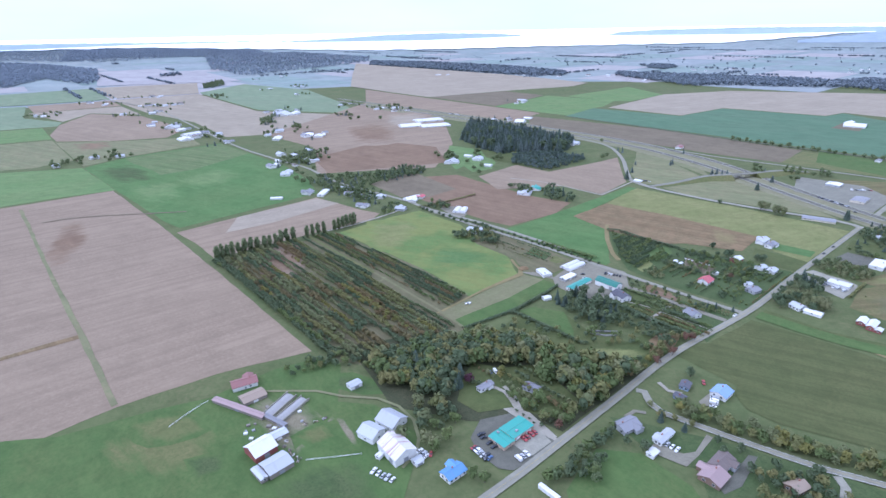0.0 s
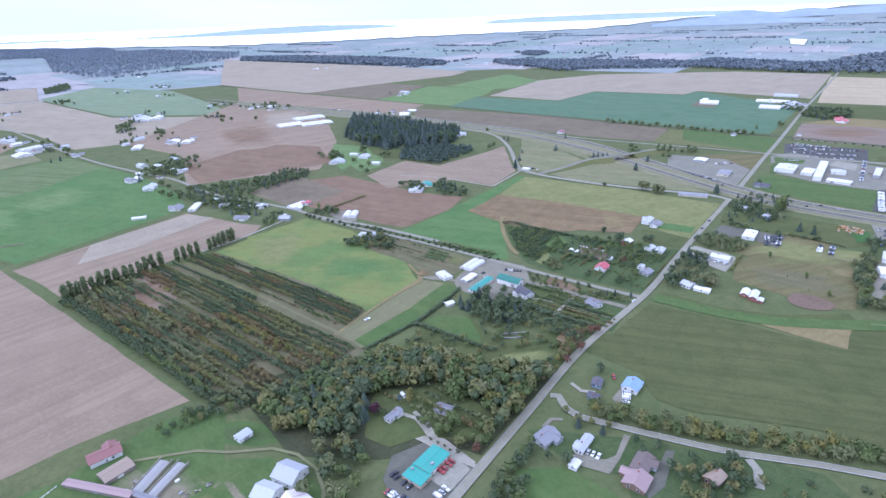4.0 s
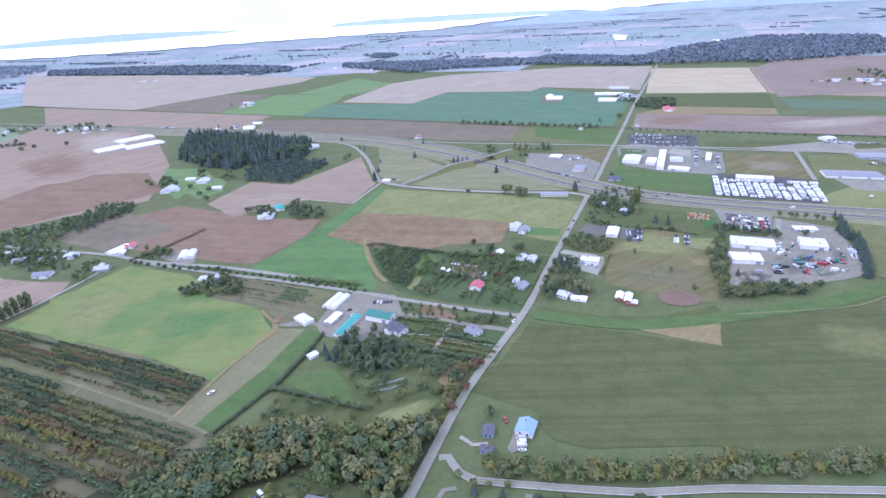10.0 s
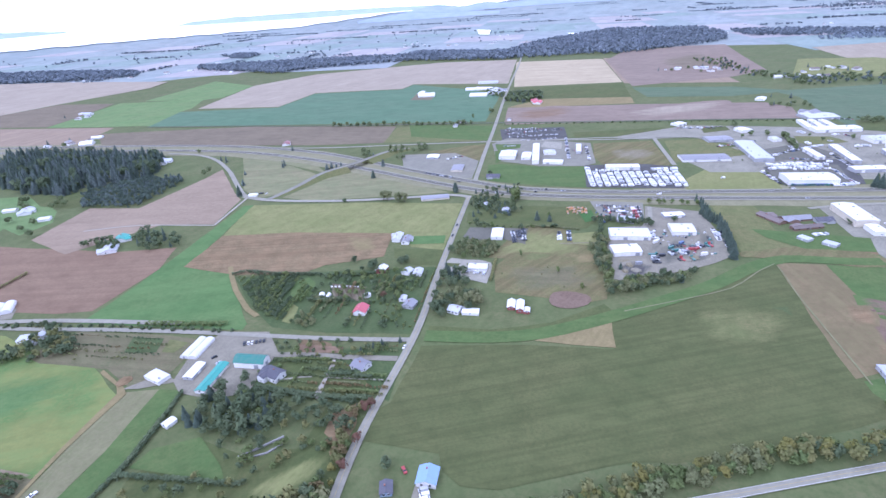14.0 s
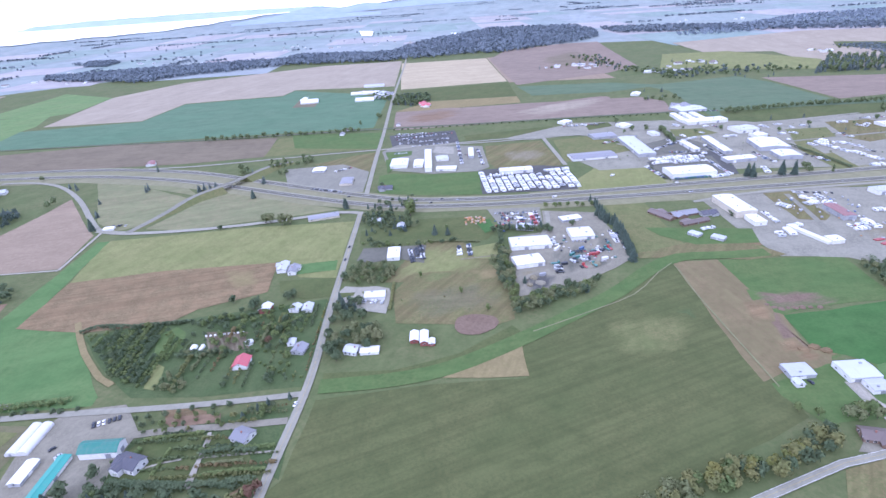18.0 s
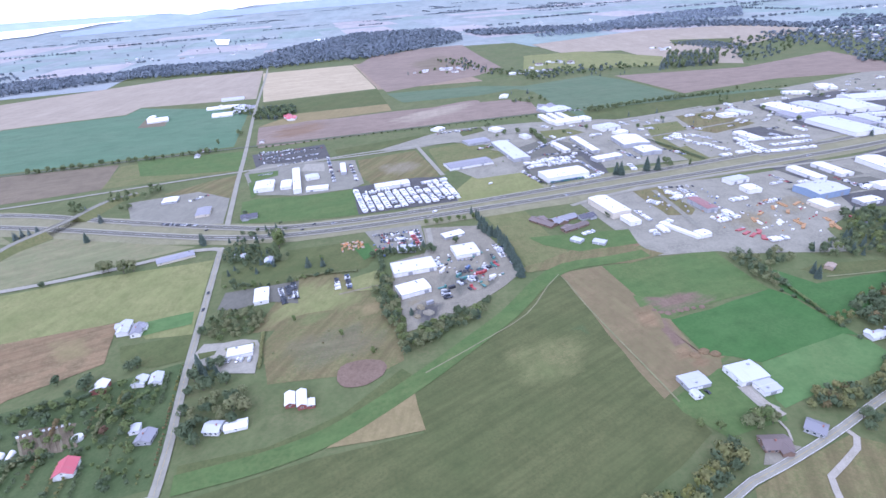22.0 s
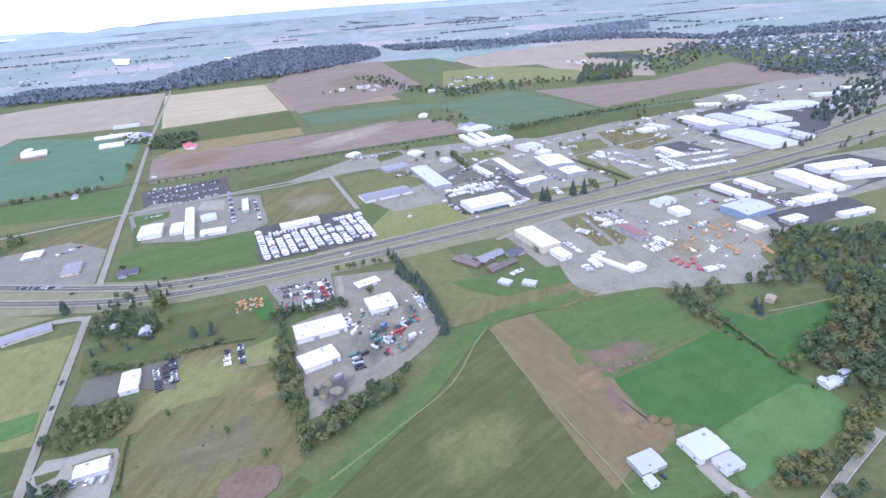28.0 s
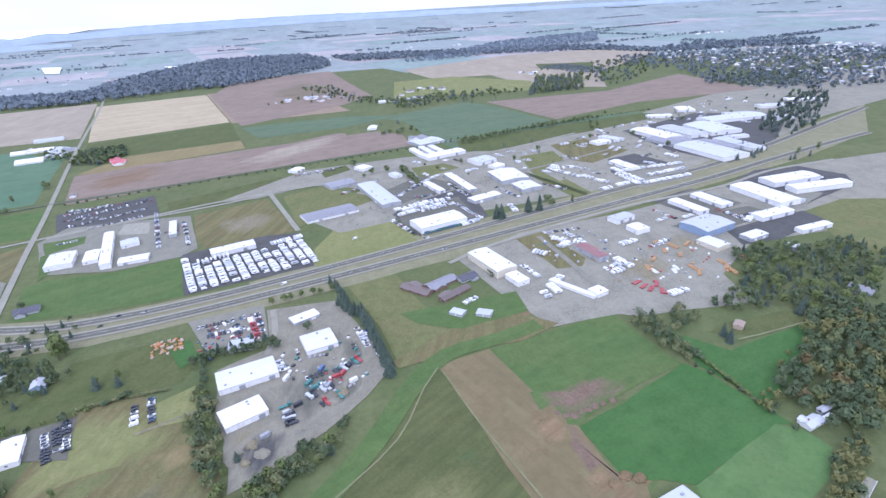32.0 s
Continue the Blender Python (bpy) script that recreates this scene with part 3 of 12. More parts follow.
patch("field", "pale worn soil along the farm lane", "soil_pale", 1, [(-590.7, -217.8), (-595.0, -91.5), (-549.3, -78.2), (-533.8, -192.8), (-538.5, -252.8)])
patch("orchard_ground", "rough grass between the nursery rows", "orchard", 1, [(-453.4, -298.1), (-432.4, -146.6), (-275.5, -136.7), (-188.5, -145.0), (-148.2, -189.3), (-153.6, -280.0), (-178.0, -295.5), (-287.3, -291.8)])
patch("field", "yellow-green hay field beside the nursery", "hay", 1, [(-436.1, -144.4), (-441.1, -60.9), (-436.8, -12.6), (-351.0, -10.4), (-285.9, -37.1), (-240.5, -40.6), (-190.9, -73.3), (-189.1, -142.2), (-275.5, -136.7), (-331.7, -138.2)])
patch("field", "narrow tan strip of mown ground", "strip_tan", 1, [(-184, -187), (-189.5, -120), (-191.3, -68), (-167, -62), (-163, -120), (-166, -187)])
patch("field", "narrow green strip beside the hedge", "grass_bright", 1, [(-166, -187), (-163, -120), (-167, -62), (-150, -62), (-143, -120), (-149, -187)])
patch("farm_track", "pale gravel track along the field edge", "tan", 3, [(-187, -189), (-184, -187), (-189.5, -120), (-187.8, -69.4), (-194.6, -63.1), (-225.7, -45.6), (-225.4, -49.7), (-201.3, -62.3), (-194.6, -70), (-193.2, -120)])
patch("field", "reddish brown ploughed field", "soil_red", 1, [(-582.8, 112.5), (-552.6, 163.3), (-378.7, 155.8), (-311.0, 171.9), (-295.3, 117.9), (-303.1, 33.4), (-336.5, 26.0), (-472.0, 22.2), (-517.8, 37.2)])
patch("field", "dark soil bed with faint rows", "soil_dark", 1, [(-610.4, 17.3), (-623.3, 119.9), (-484.8, 101.3), (-480.7, 40.1), (-507.9, 8.2)])
patch("field", "brown ploughed field below the conifer wood", "soil_rose_hazed", 1, [(-518.0, 183.6), (-529.8, 293.6), (-453.1, 295.1), (-434.8, 429.5), (-433.2, 480.7), (-344.2, 361.0), (-318.5, 331.4), (-305.8, 241.4), (-375.6, 238.6), (-411.4, 185.5), (-436.0, 147.1)])
patch("field", "wide brown field with a faint track", "soil", 1, [(-1194.4, 89.7), (-1602.9, 682.3), (-1322.2, 763.8), (-771.3, 346.4), (-622.4, 171.2), (-689.5, 70.3), (-736.9, -13.3), (-966.9, 99.4)])
patch("field", "bare reddish field behind the village", "soil_red", 1, [(-866.8, 45.8), (-910.5, 248.5), (-769.8, 296.1), (-638.9, 213.2), (-690.2, 94.9), (-727.7, 3.1)])
patch("field", "pasture beside the freeway ramp", "dry_olive", 1, [(-436.6, 557.2), (-359.3, 528.3), (-238.8, 441.0), (-275.1, 352.8), (-299.3, 338.0), (-337.8, 375.3)])
patch("field", "grass between the freeway ramps", "dry_olive", 1, [(-260.6, 341.1), (-225.9, 432.5), (-190.1, 465.9), (-100.1, 405.8), (-25.8, 364.5), (-117.5, 345.1), (-211.3, 327.7)])
patch("field", "rough verge grass beside the freeway", "dry_olive", 1, [(-460.6, 590.4), (-295.2, 530.8), (-240.1, 456.7), (-386.8, 538.9)])
patch("field", "yellowing meadow beside the straight road", "grass_yellow", 1, [(-290.4, 309.1), (-127.2, 323.0), (-2.2, 320.5), (-3.5, 238.6), (-3.4, 179.2), (-39.6, 185.4), (-65.5, 223.2), (-272.8, 206.1)])
patch("field", "dry brown rushy meadow", "dry_brown", 2, [(-270.8, 124.5), (-272.8, 206.1), (-181.3, 219.6), (-68.3, 221.1), (-63.4, 160.3), (-119.4, 136.4), (-136.5, 116.6), (-203.8, 110.5)])
patch("field", "mown lawn round a farmhouse", "grass_mid", 2, [(-57.5, 180.2), (-3.4, 179.2), (-1.8, 144.6), (-26.3, 141.4), (-51.4, 157.5)])
patch("field", "bright green pasture wedge", "pasture", 1, [(-298.8, 12.3), (-294.5, 85.4), (-301.3, 308.1), (-287.1, 309.4), (-271.6, 166.2), (-270.8, 124.5), (-211.4, 112.3), (-146.0, 25.1), (-145.2, 15.7)])
patch("nursery_ground", "dark green planted nursery beds", "grass_dark", 1, [(-202.2, 105.4), (-125.7, 120.7), (-1.1, 140.7), (-0.9, 76.5), (-3.3, 21.4), (-72.9, 17.6), (-121.2, 21.2), (-161.9, 58.9)])
patch("garden_soil", "dug vegetable garden with pale row covers", "soil_dark", 2, [(-97.3, 99.1), (-62.0, 94.7), (-61.8, 68.9), (-86.5, 73.8)])
patch("nursery_ground", "planted garden ground with gravel paths", "grass_dark", 1, [(-138.3, -48.8), (-103.1, -20.5), (-63.6, -6.3), (-3.5, 3.3), (-0.1, -58.1), (-29.3, -37.6), (-95.3, -58.7)])
patch("nursery_ground", "bare brown nursery ground with weedy rows", "orchard", 1, [(-288.5, 0.7), (-208.6, 3.3), (-166, -2), (-170.2, -31.9), (-171.7, -56.1), (-192.2, -61.9), (-223.2, -44.6), (-285.1, -43.0), (-305, -36)])
patch("crop_rows", "small green plot in the nursery ground", "grass_dark", 2, [(-233, -3), (-205, -2), (-199, -21), (-226.0, -23.3)])
patch("crop_rows", "small weedy plot in the nursery ground", "olive", 2, [(-199, -3), (-180, -6), (-184, -20), (-195, -20)])
patch("yard", "gravel yard beside a cream barn", "gravel", 2, [(-424, 15), (-420, 34), (-404, 44), (-381, 30), (-371, 15), (-390, 8)])
patch("field", "mown lawn beside a farmhouse", "pasture", 3, [(-54, 212), (-7.3, 217), (-6.1, 195.7), (-46.6, 191.0)])
patch("yard", "gravel yard between nursery sheds", "gravel", 2, [(-162.5, -52.8), (-169.8, -14.9), (-159.2, 11.7), (-120.7, 14.8), (-99.9, -12.1), (-101.4, -42.6), (-99.5, -59.4), (-124.0, -68.2), (-149.6, -64.6)])
patch("garden_soil", "bare brown garden bed", "dry_brown", 2, [(-32.8, -90.4), (-33.5, -73.1), (-20.1, -61.2), (-15.0, -81.0), (-17.6, -101.5)])
patch("field", "rough lawn below the garden", "grass_mid", 1, [(-133.9, -134.9), (-106.1, -104.7), (-72.3, -113.9), (-42.2, -103.6), (-40.2, -67.9), (-17.7, -67.8), (-5.1, -90.9), (-24.2, -172.7), (-125.7, -174.1)])
patch("woodland_floor", "leaf-covered woodland ground", "forest_floor", 1, [(-197.8, -294.0), (-165.9, -217.1), (-111.4, -164.9), (-26.4, -168.9), (-8.5, -111.7), (-12.5, -112.8), (-11.5, -229.6), (-22.9, -232.0), (-59.2, -267.6), (-105.0, -296.8), (-165.5, -283.9)])
patch("field", "cow pasture in front of the old farm", "grass_bright", 1, [(-273.3, -549.8), (-225.1, -476.8), (-210.5, -419.0), (-199.6, -387.3), (-201.7, -338.5), (-193.8, -306.0), (-173.2, -296.3), (-134.7, -321.8), (-114.1, -304.1), (-70.8, -300.3), (-48.5, -322.6), (-17.6, -361.0), (-146.6, -544.7)])
soft_patch("muddy farmyard with old track marks", "mud", "grass_bright", 2, [(-196.5, -364.5), (-180.6, -354.3), (-165.2, -342.3), (-147.2, -336.0), (-124.5, -333.1), (-117.3, -348.6), (-112.4, -365.5), (-102.4, -367.3), (-116.8, -379.9), (-137.2, -380.6), (-168.2, -377.7)])
patch("yard", "worn asphalt yard beside a green-roofed shop", "asphalt", 3, [(-46.3, -277.5), (-54.6, -261.0), (-45.6, -240.7), (-29.6, -236.4), (-6.1, -236.9), (-9.8, -277.8), (-16.7, -282.9), (-33.8, -283.5)])
soft_patch("trodden mud between the farm sheds", "mud", "grass_bright", 3, [(-145.7, -369.9), (-133.4, -347.6), (-131.1, -327.5), (-119.6, -326.2), (-118.0, -349.5), (-105.4, -362.0), (-103.4, -370.5), (-124.1, -368.1)])
soft_patch("muddy track round the paddock", "mud", "grass_bright", 3, [(-124.2, -331.4), (-118.6, -327.7), (-100.9, -330.2), (-84.2, -334.5), (-84.9, -338.9), (-99.5, -336.6)])
soft_patch("darker mown paddock", "grass_dark", "grass_bright", 2, [(-95.8, -391.7), (-95.9, -366.8), (-77.3, -338.9), (-48.6, -338.3), (-34.1, -348.5), (-76.7, -396.8)])
soft_patch("paler grazed pasture", "olive", "grass_bright", 2, [(-197.3, -465.5), (-205.7, -431.3), (-195.4, -397.7), (-156.2, -392.3), (-128.5, -409.1), (-145.8, -448.2)])
patch("yard", "pale concrete apron beside the shop", "concrete", 4, [(-24.5, -261.8), (-26.4, -239.1), (-10.3, -242.4), (-10.4, -262.2)])
patch("driveway", "gravel lane between trees", "gravel_track", 3, [(-80.3, -230.3), (-74.5, -224.7), (-59.5, -223.5), (-37.7, -231.2), (-10.8, -236.1), (-13.6, -240.9), (-48.4, -241.6), (-73.4, -243.0), (-82.1, -245.4), (-73.0, -232.2)])
patch("field", "lawn behind the roadside houses", "grass_bright", 1, [(19.9, -266.4), (11.6, -226.4), (32.2, -209.5), (64.5, -211.4), (77.8, -219.9), (51.9, -292.0)])
patch("driveway", "gravel court and drive of a house", "gravel", 3, [(30.1, -204.1), (34.2, -194.2), (42.7, -193.0), (48.9, -191.3), (52.8, -184.2), (50.3, -164.4), (54.2, -164.3), (55.7, -185.4), (55.3, -199.9), (39.0, -203.7)])
patch("field", "garden plots beside the county road", "grass_dark", 1, [(-0.5, -195.0), (51.2, -167.0), (118.5, -140.6), (150.7, -132.0), (183.5, -161.3), (99.4, -244.8), (61.2, -196.9), (33.5, -205.0)])
patch("driveway", "dark paved court beside a pink-roofed house", "asphalt", 3, [(74.4, -200.8), (75.7, -187.7), (75.0, -163.5), (79.3, -161.0), (82.8, -191.2), (78.8, -204.2)])
patch("field", "large olive green field with mowing lines", "olive_field", 1, [(8.5, 6.3), (85.6, 14.5), (150.8, 14.3), (151.0, 43.4), (158.3, 66.4), (245.6, 108.2), (304.2, 163.5), (315.5, 159.0), (307.5, 38.4), (307.9, -38.1), (276.3, -53.5), (224.8, -73.6), (174.4, -90.5), (78.3, -102.0), (-27.2, -92.1), (1.2, -58.8)])
patch("grass_band", "rough grass verge behind the houses", "grass_mid", 1, [(9.1, 34.5), (59.0, 32.8), (106.3, 47.2), (149.7, 79.0), (154.8, 70.6), (146.2, 44.2), (93.3, 21.8), (10.6, 14.8)])
patch("field", "tan triangle of cut grass", "tan", 2, [(93.3, 20.6), (153.4, 57.9), (152.3, 16.3), (123.1, 17.3)])
patch("field", "tawny meadow behind the industrial yard", "dry_grass", 1, [(52.3, 143.2), (81.9, 200.6), (142.0, 188.7), (154.4, 104.2), (153.1, 87.7), (134.1, 79.7), (104.7, 85.6), (57.7, 92.9)])
patch("field", "rough tawny meadow with tracks", "dry_grass", 1, [(54.2, 117.8), (58.2, 154.5), (87.7, 174.3), (145.0, 185.5), (160.9, 156.2), (156.4, 95.5), (145, 104), (100, 106)])
patch("field", "mown grass in a fenced lot", "grass_yellow", 2, [(127.9, 225.9), (154.8, 233.5), (154.4, 195.7), (130.3, 200.6)])
patch("field", "grass lot beside the freeway", "grass_mid", 1, [(71.3, 313.1), (148.6, 309.6), (158.6, 265.3), (146.8, 242.4), (116.1, 245.2), (73.0, 272.8)])
patch("field", "grass round the roadside cottages", "grass_mid", 1, [(8.9, 289.0), (72.1, 292.2), (157.5, 255.8), (115.9, 240.9), (54.5, 240.3), (10.4, 255.6)])
patch("field", "bare brown strip between two fields", "tan_soil", 1, [(310.7, 165.9), (352.6, 164.1), (351.8, 111.2), (351.6, 77.9), (349.5, 41.2), (352.4, 15.4), (353.5, 9.9), (340.3, 4.5), (317.0, 2.5), (299.5, -5.5), (299.8, 24.5)])
patch("field", "green field sloping to the brown strip", "grass_bright", 1, [(352.1, 163.3), (385.9, 160.9), (440.7, 157.2), (461.6, 153.4), (457.3, 116.3), (456.1, 80.1), (416.6, 79.1), (372.3, 74.1), (352.5, 91.7)])
soft_patch("brown bare churned corner of a field", "dark_earth", "grass_bright", 2, [(350, 108), (366, 101), (384, 103), (405, 99), (420, 88), (408, 79), (380, 76), (358, 69), (348, 76), (346, 92)])
soft_patch("damp dark earth across a brown strip", "dark_earth", "tan_soil", 2, [(344, 112), (357, 100), (356, 70), (349, 30), (352, 12), (334, 14), (338, 45), (343, 80)])
soft_patch("orange-brown earth dug up beside the sheds", "dry_brown", "grass_bright", 3, [(334, 24), (346, 29), (362, 28), (374, 21), (360, 14), (340, 10)])
patch("field", "vivid green sown pasture", "grass_deep", 1, [(355.4, 67.8), (393.2, 70.3), (456.1, 80.1), (461.9, 66.1), (463.1, 7.0), (455.1, 12.4), (379.7, 4.3), (367.5, 15.6), (351.5, 23.7)])
patch("field", "vivid green pasture beside the wood", "grass_deep", 1, [(479.0, 114.4), (492.2, 82.8), (495.9, 73.4), (573.5, 68.9), (527.8, 37.3), (466.3, 24.9), (463.1, 72.1)])
patch("field", "grazed green paddock", "pasture", 1, [(379.7, 4.3), (455.1, 12.4), (464.1, 0.3), (463.6, -14.0), (440.7, -26.3), (411.6, -30.8), (385.5, -31.1), (360.5, -35.1), (361.3, -27.5)])
patch("field", "lawn round metal farm sheds", "grass_bright", 1, [(353.5, 9.9), (379.7, 4.3), (361.3, -27.5), (354.5, -43.4), (313.7, -44.4), (302.9, -18.6), (303.3, -7.4), (340.3, 4.5)])
patch("field", "olive meadow beside the offices", "olive", 1, [(293.4, 320.9), (340.4, 320.0), (337.7, 233.3), (336.8, 188.1), (314.4, 175.2), (287.7, 183.0), (293.4, 234.4)])
patch("field", "dry grass bank by the storage yard", "dry_grass", 2, [(345.8, 204.9), (400.9, 191.3), (417.2, 164.9), (379.3, 159.4), (324.4, 174.6), (285.1, 177.0), (284.3, 186.8)])
patch("field", "lawn with low storage huts", "grass_bright", 2, [(315.0, 246.2), (418.0, 226.2), (408.1, 193.2), (347.8, 198.2), (322.0, 224.1)])
patch("field", "open meadow below the wood", "grass_mid", 1, [(524.1, 99.6), (573.7, 87.8), (588.6, 79.4), (573.5, 68.9), (524.2, 79.4), (502.0, 96.6)])
patch("field", "gravelly rough plot with a winding track", "dry_grass", 1, [(302.3, -76.6), (348.2, -67.4), (377.2, -62.8), (388.1, -73.7), (398.2, -90.2), (353.9, -121.5), (289.2, -97.2)])
patch("freeway_verge", "mown grass of the freeway median", "verge", 1, [(-1632.6, 671.0), (-785.8, 677.3), (-495.8, 654.5), (-298.9, 594.6), (-155.3, 511.2), (-2.2, 423.4), (79.8, 387.4), (222.0, 372.6), (451.4, 372.6), (427.2, 314.3), (215.6, 325.6), (81.7, 334.4), (6.5, 355.1), (-80.3, 393.6), (-186.0, 453.4), (-310.0, 515.3), (-470.1, 564.5), (-711.6, 584.0), (-1451.6, 554.6)])
patch("freeway_verge", "mown grass along the freeway", "verge", 1, [(213.8, 378.9), (348.8, 391.3), (539.9, 397.6), (727.5, 398.6), (904.0, 410.3), (1152.1, 449.7), (1454.4, 498.1), (1216.6, 365.0), (981.5, 334.8), (806.7, 329.4), (656.8, 324.8), (490.8, 324.8), (320.2, 317.5), (203.0, 320.4)])
patch("field", "dark ploughed strip beyond the freeway", "soil_dark", 1, [(-926.5, 777.0), (-558.2, 821.9), (-209.9, 791.4), (-195.6, 649.2), (-339.5, 637.8), (-821.0, 666.3)])
patch("field", "bare strip beyond the freeway", "soil", 1, [(-1964.6, 884.4), (-934.9, 843.6), (-890.0, 676.5), (-1595.0, 646.8)])
patch("field", "purple-brown ploughed field", "soil_dark", 1, [(-1526.1, 888.8), (-1485.1, 1081.0), (-1445.2, 1224.4), (-1237.0, 1217.4), (-1172.3, 1016.8), (-1153.2, 870.6)])
patch("field", "pale bare field beyond the freeway", "soil_pale", 1, [(-3741.7, 1891.0), (-1996.5, 1817.7), (-1390.1, 1714.4), (-1350.7, 1549.1), (-1456.6, 1236.6), (-1526.1, 888.8), (-2120.3, 905.8)])
patch("field", "bright yellow-green field", "pasture_pale", 1, [(-1146.0, 863.1), (-1213.6, 1215.3), (-939.9, 1244.5), (-880.8, 1089.0), (-882.6, 1035.4), (-843.5, 855.2)])
patch("field", "green strip field", "pasture_pale", 1, [(-1148.0, 1242.3), (-1155.6, 1674.5), (-910.7, 1514.0), (-889.2, 1261.4), (-932.8, 1232.9)])
patch("field", "wide bluish green crop field", "grass_teal", 1, [(-841.6, 841.4), (-882.6, 1035.4), (-606.6, 1061.2), (-588.0, 1284.6), (-322.0, 1308.7), (-307.4, 1399.9), (-101.8, 1260.5), (-16.8, 1136.5), (-19.9, 976.8), (-23.6, 822.2)])
patch("field", "wide pale tan field before the woods", "soil_pale", 1, [(-855.2, 1078.1), (-910.7, 1514.0), (-785.5, 1775.1), (-324.6, 2012.2), (-12.1, 2009.1), (-7.8, 1357.1), (-310.3, 1412.6), (-324.9, 1320.2), (-592.7, 1296.3), (-610.9, 1070.2)])
patch("field", "straw-coloured stubble field", "tan_pale", 1, [(-10.2, 1927.3), (313.9, 1915.1), (313.5, 1311.1), (12.6, 1288.3)])
patch("field", "brown ploughed field by the lane", "soil", 1, [(317.5, 1933.6), (615.4, 1883.7), (598.5, 1434.1), (599.8, 1241.0), (315.3, 1289.9)])
patch("field", "green strip beside a farm lane", "grass_mid", 1, [(13.8, 1267.2), (313.9, 1290.1), (301.4, 999.6), (305.0, 1074.2), (95.9, 1083.9), (10.1, 1082.8)])
patch("field", "tan strip of stubble", "tan", 1, [(14.5, 974.8), (96.0, 1075.7), (304.0, 1066.4), (300.8, 985.5), (58.9, 965.2)])
patch("field", "long reddish brown field", "soil_mauve", 1, [(18.0, 787.8), (15.0, 967.7), (298.9, 971.9), (564.3, 955.6), (593.3, 893.4), (568.9, 788.6)])
patch("field", "grass block beyond the freeway", "olive", 1, [(-199.0, 649.1), (-204.5, 780.1), (-18.9, 777.5), (1.7, 716.2), (-5.7, 651.9)])
patch("field", "grass lot beside the depot", "grass_bright", 1, [(13.5, 494.2), (33.4, 499.8), (91.4, 483.1), (161.4, 482.9), (156.7, 384.2), (83.8, 395.6), (16.8, 415.8)])
patch("field", "vacant grass lot", "grass_yellow", 1, [(288.5, 420.6), (335.9, 480.3), (392.3, 482.3), (396.6, 417.3), (391.9, 366.4), (293.6, 370.2), (277.7, 371.0)])
patch("field", "vacant bare lot with low ruins", "dry_grass", 1, [(176.6, 534.2), (181.6, 621.6), (278.0, 633.4), (283.9, 514.1), (280.9, 486.6), (186.2, 494.6)])
patch("field", "grass lot along the railway", "grass_mid", 1, [(151.4, 703.4), (317.9, 734.7), (322.3, 672.4), (279.1, 639.2), (156.4, 653.0)])
patch("field", "grass lot at the crossroads", "grass_bright", 1, [(-183.9, 803.2), (-5.2, 776.6), (7.7, 721.8), (-3.8, 653.4), (-113.2, 681.2), (-155.8, 696.0)])
patch("field", "dry vacant lot beside the depot", "dry_grass", 1, [(-99.3, 579.0), (-42.1, 614.6), (1.9, 632.8), (5.1, 516.7), (-43.1, 545.4)])
patch("parking_lot", "large asphalt car park", "asphalt_dark", 2, [(13.7, 741.8), (136.9, 754.7), (141.9, 647.9), (117.0, 644.3), (25.3, 642.5)])
patch("yard", "paved depot yard round white buildings", "asphalt_pale", 2, [(7.7, 629.1), (34.1, 670.7), (177.9, 624.1), (176.6, 500.6), (158.3, 484.9), (91.4, 486.8), (25.8, 518.9)])
patch("yard", "pale concrete court between depot halls", "concrete", 3, [(91.7, 602.6), (127.8, 585.0), (129.1, 628.5), (100.5, 640.6)])
patch("parking_lot", "asphalt trailer sales lot", "asphalt_dark", 2, [(160.1, 489.9), (249.3, 492.8), (286.2, 478.5), (278.2, 379.5), (155.6, 384.9)])
patch("yard", "paved yard beside the freeway restaurant", "asphalt_pale", 2, [(-142.0, 560.2), (-50.0, 568.3), (-3.9, 518.5), (-3.2, 424.4), (-114.0, 462.9)])
patch("estate_ground", "paved and gravelled industrial estate", "estate", 1, [(301.7, 523.2), (408.8, 593.4), (345.7, 655.8), (262.8, 643.8), (214.5, 660.5), (360.4, 746.6), (519.8, 720.2), (585.6, 694.2), (713.8, 655.7), (870.1, 694.9), (1119.4, 742.7), (1537.5, 822.8), (2124.9, 788.5), (1584.1, 508.5), (1298.6, 485.6), (1048.7, 425.7), (831.8, 397.2), (629.8, 398.1), (470.8, 422.5), (402.3, 380.5), (402.8, 449.3), (326.3, 450.7)])
patch("estate_ground", "gravelled yards beside the freeway", "estate", 1, [(406.1, 310.8), (497.7, 335.0), (631.4, 316.7), (786.9, 312.9), (907.0, 323.5), (1019.3, 306.0), (1185.4, 267.3), (905.8, 131.5), (770.9, 157.7), (671.1, 183.5), (590.7, 152.8), (567.4, 108.4), (475.1, 141.3), (465.7, 151.1), (440.7, 157.2), (410.2, 163.3), (406.8, 200.1), (404.3, 234.2)])
patch("field", "rough meadow past the warehouses", "olive", 1, [(791.4, 206.7), (861.4, 207.6), (945.5, 150.8), (740.4, 51.2), (741.8, 139.6)])
patch("yard", "dark asphalt lot round a white warehouse", "asphalt_dark", 2, [(400.5, 471.3), (455.6, 509.2), (524.0, 498.5), (494.2, 397.1), (452.4, 394.3), (398.5, 393.2)])
patch("yard", "dark asphalt between estate halls", "asphalt_dark", 2, [(450.0, 558.6), (494.3, 583.0), (513.6, 488.0), (466.3, 487.5)])
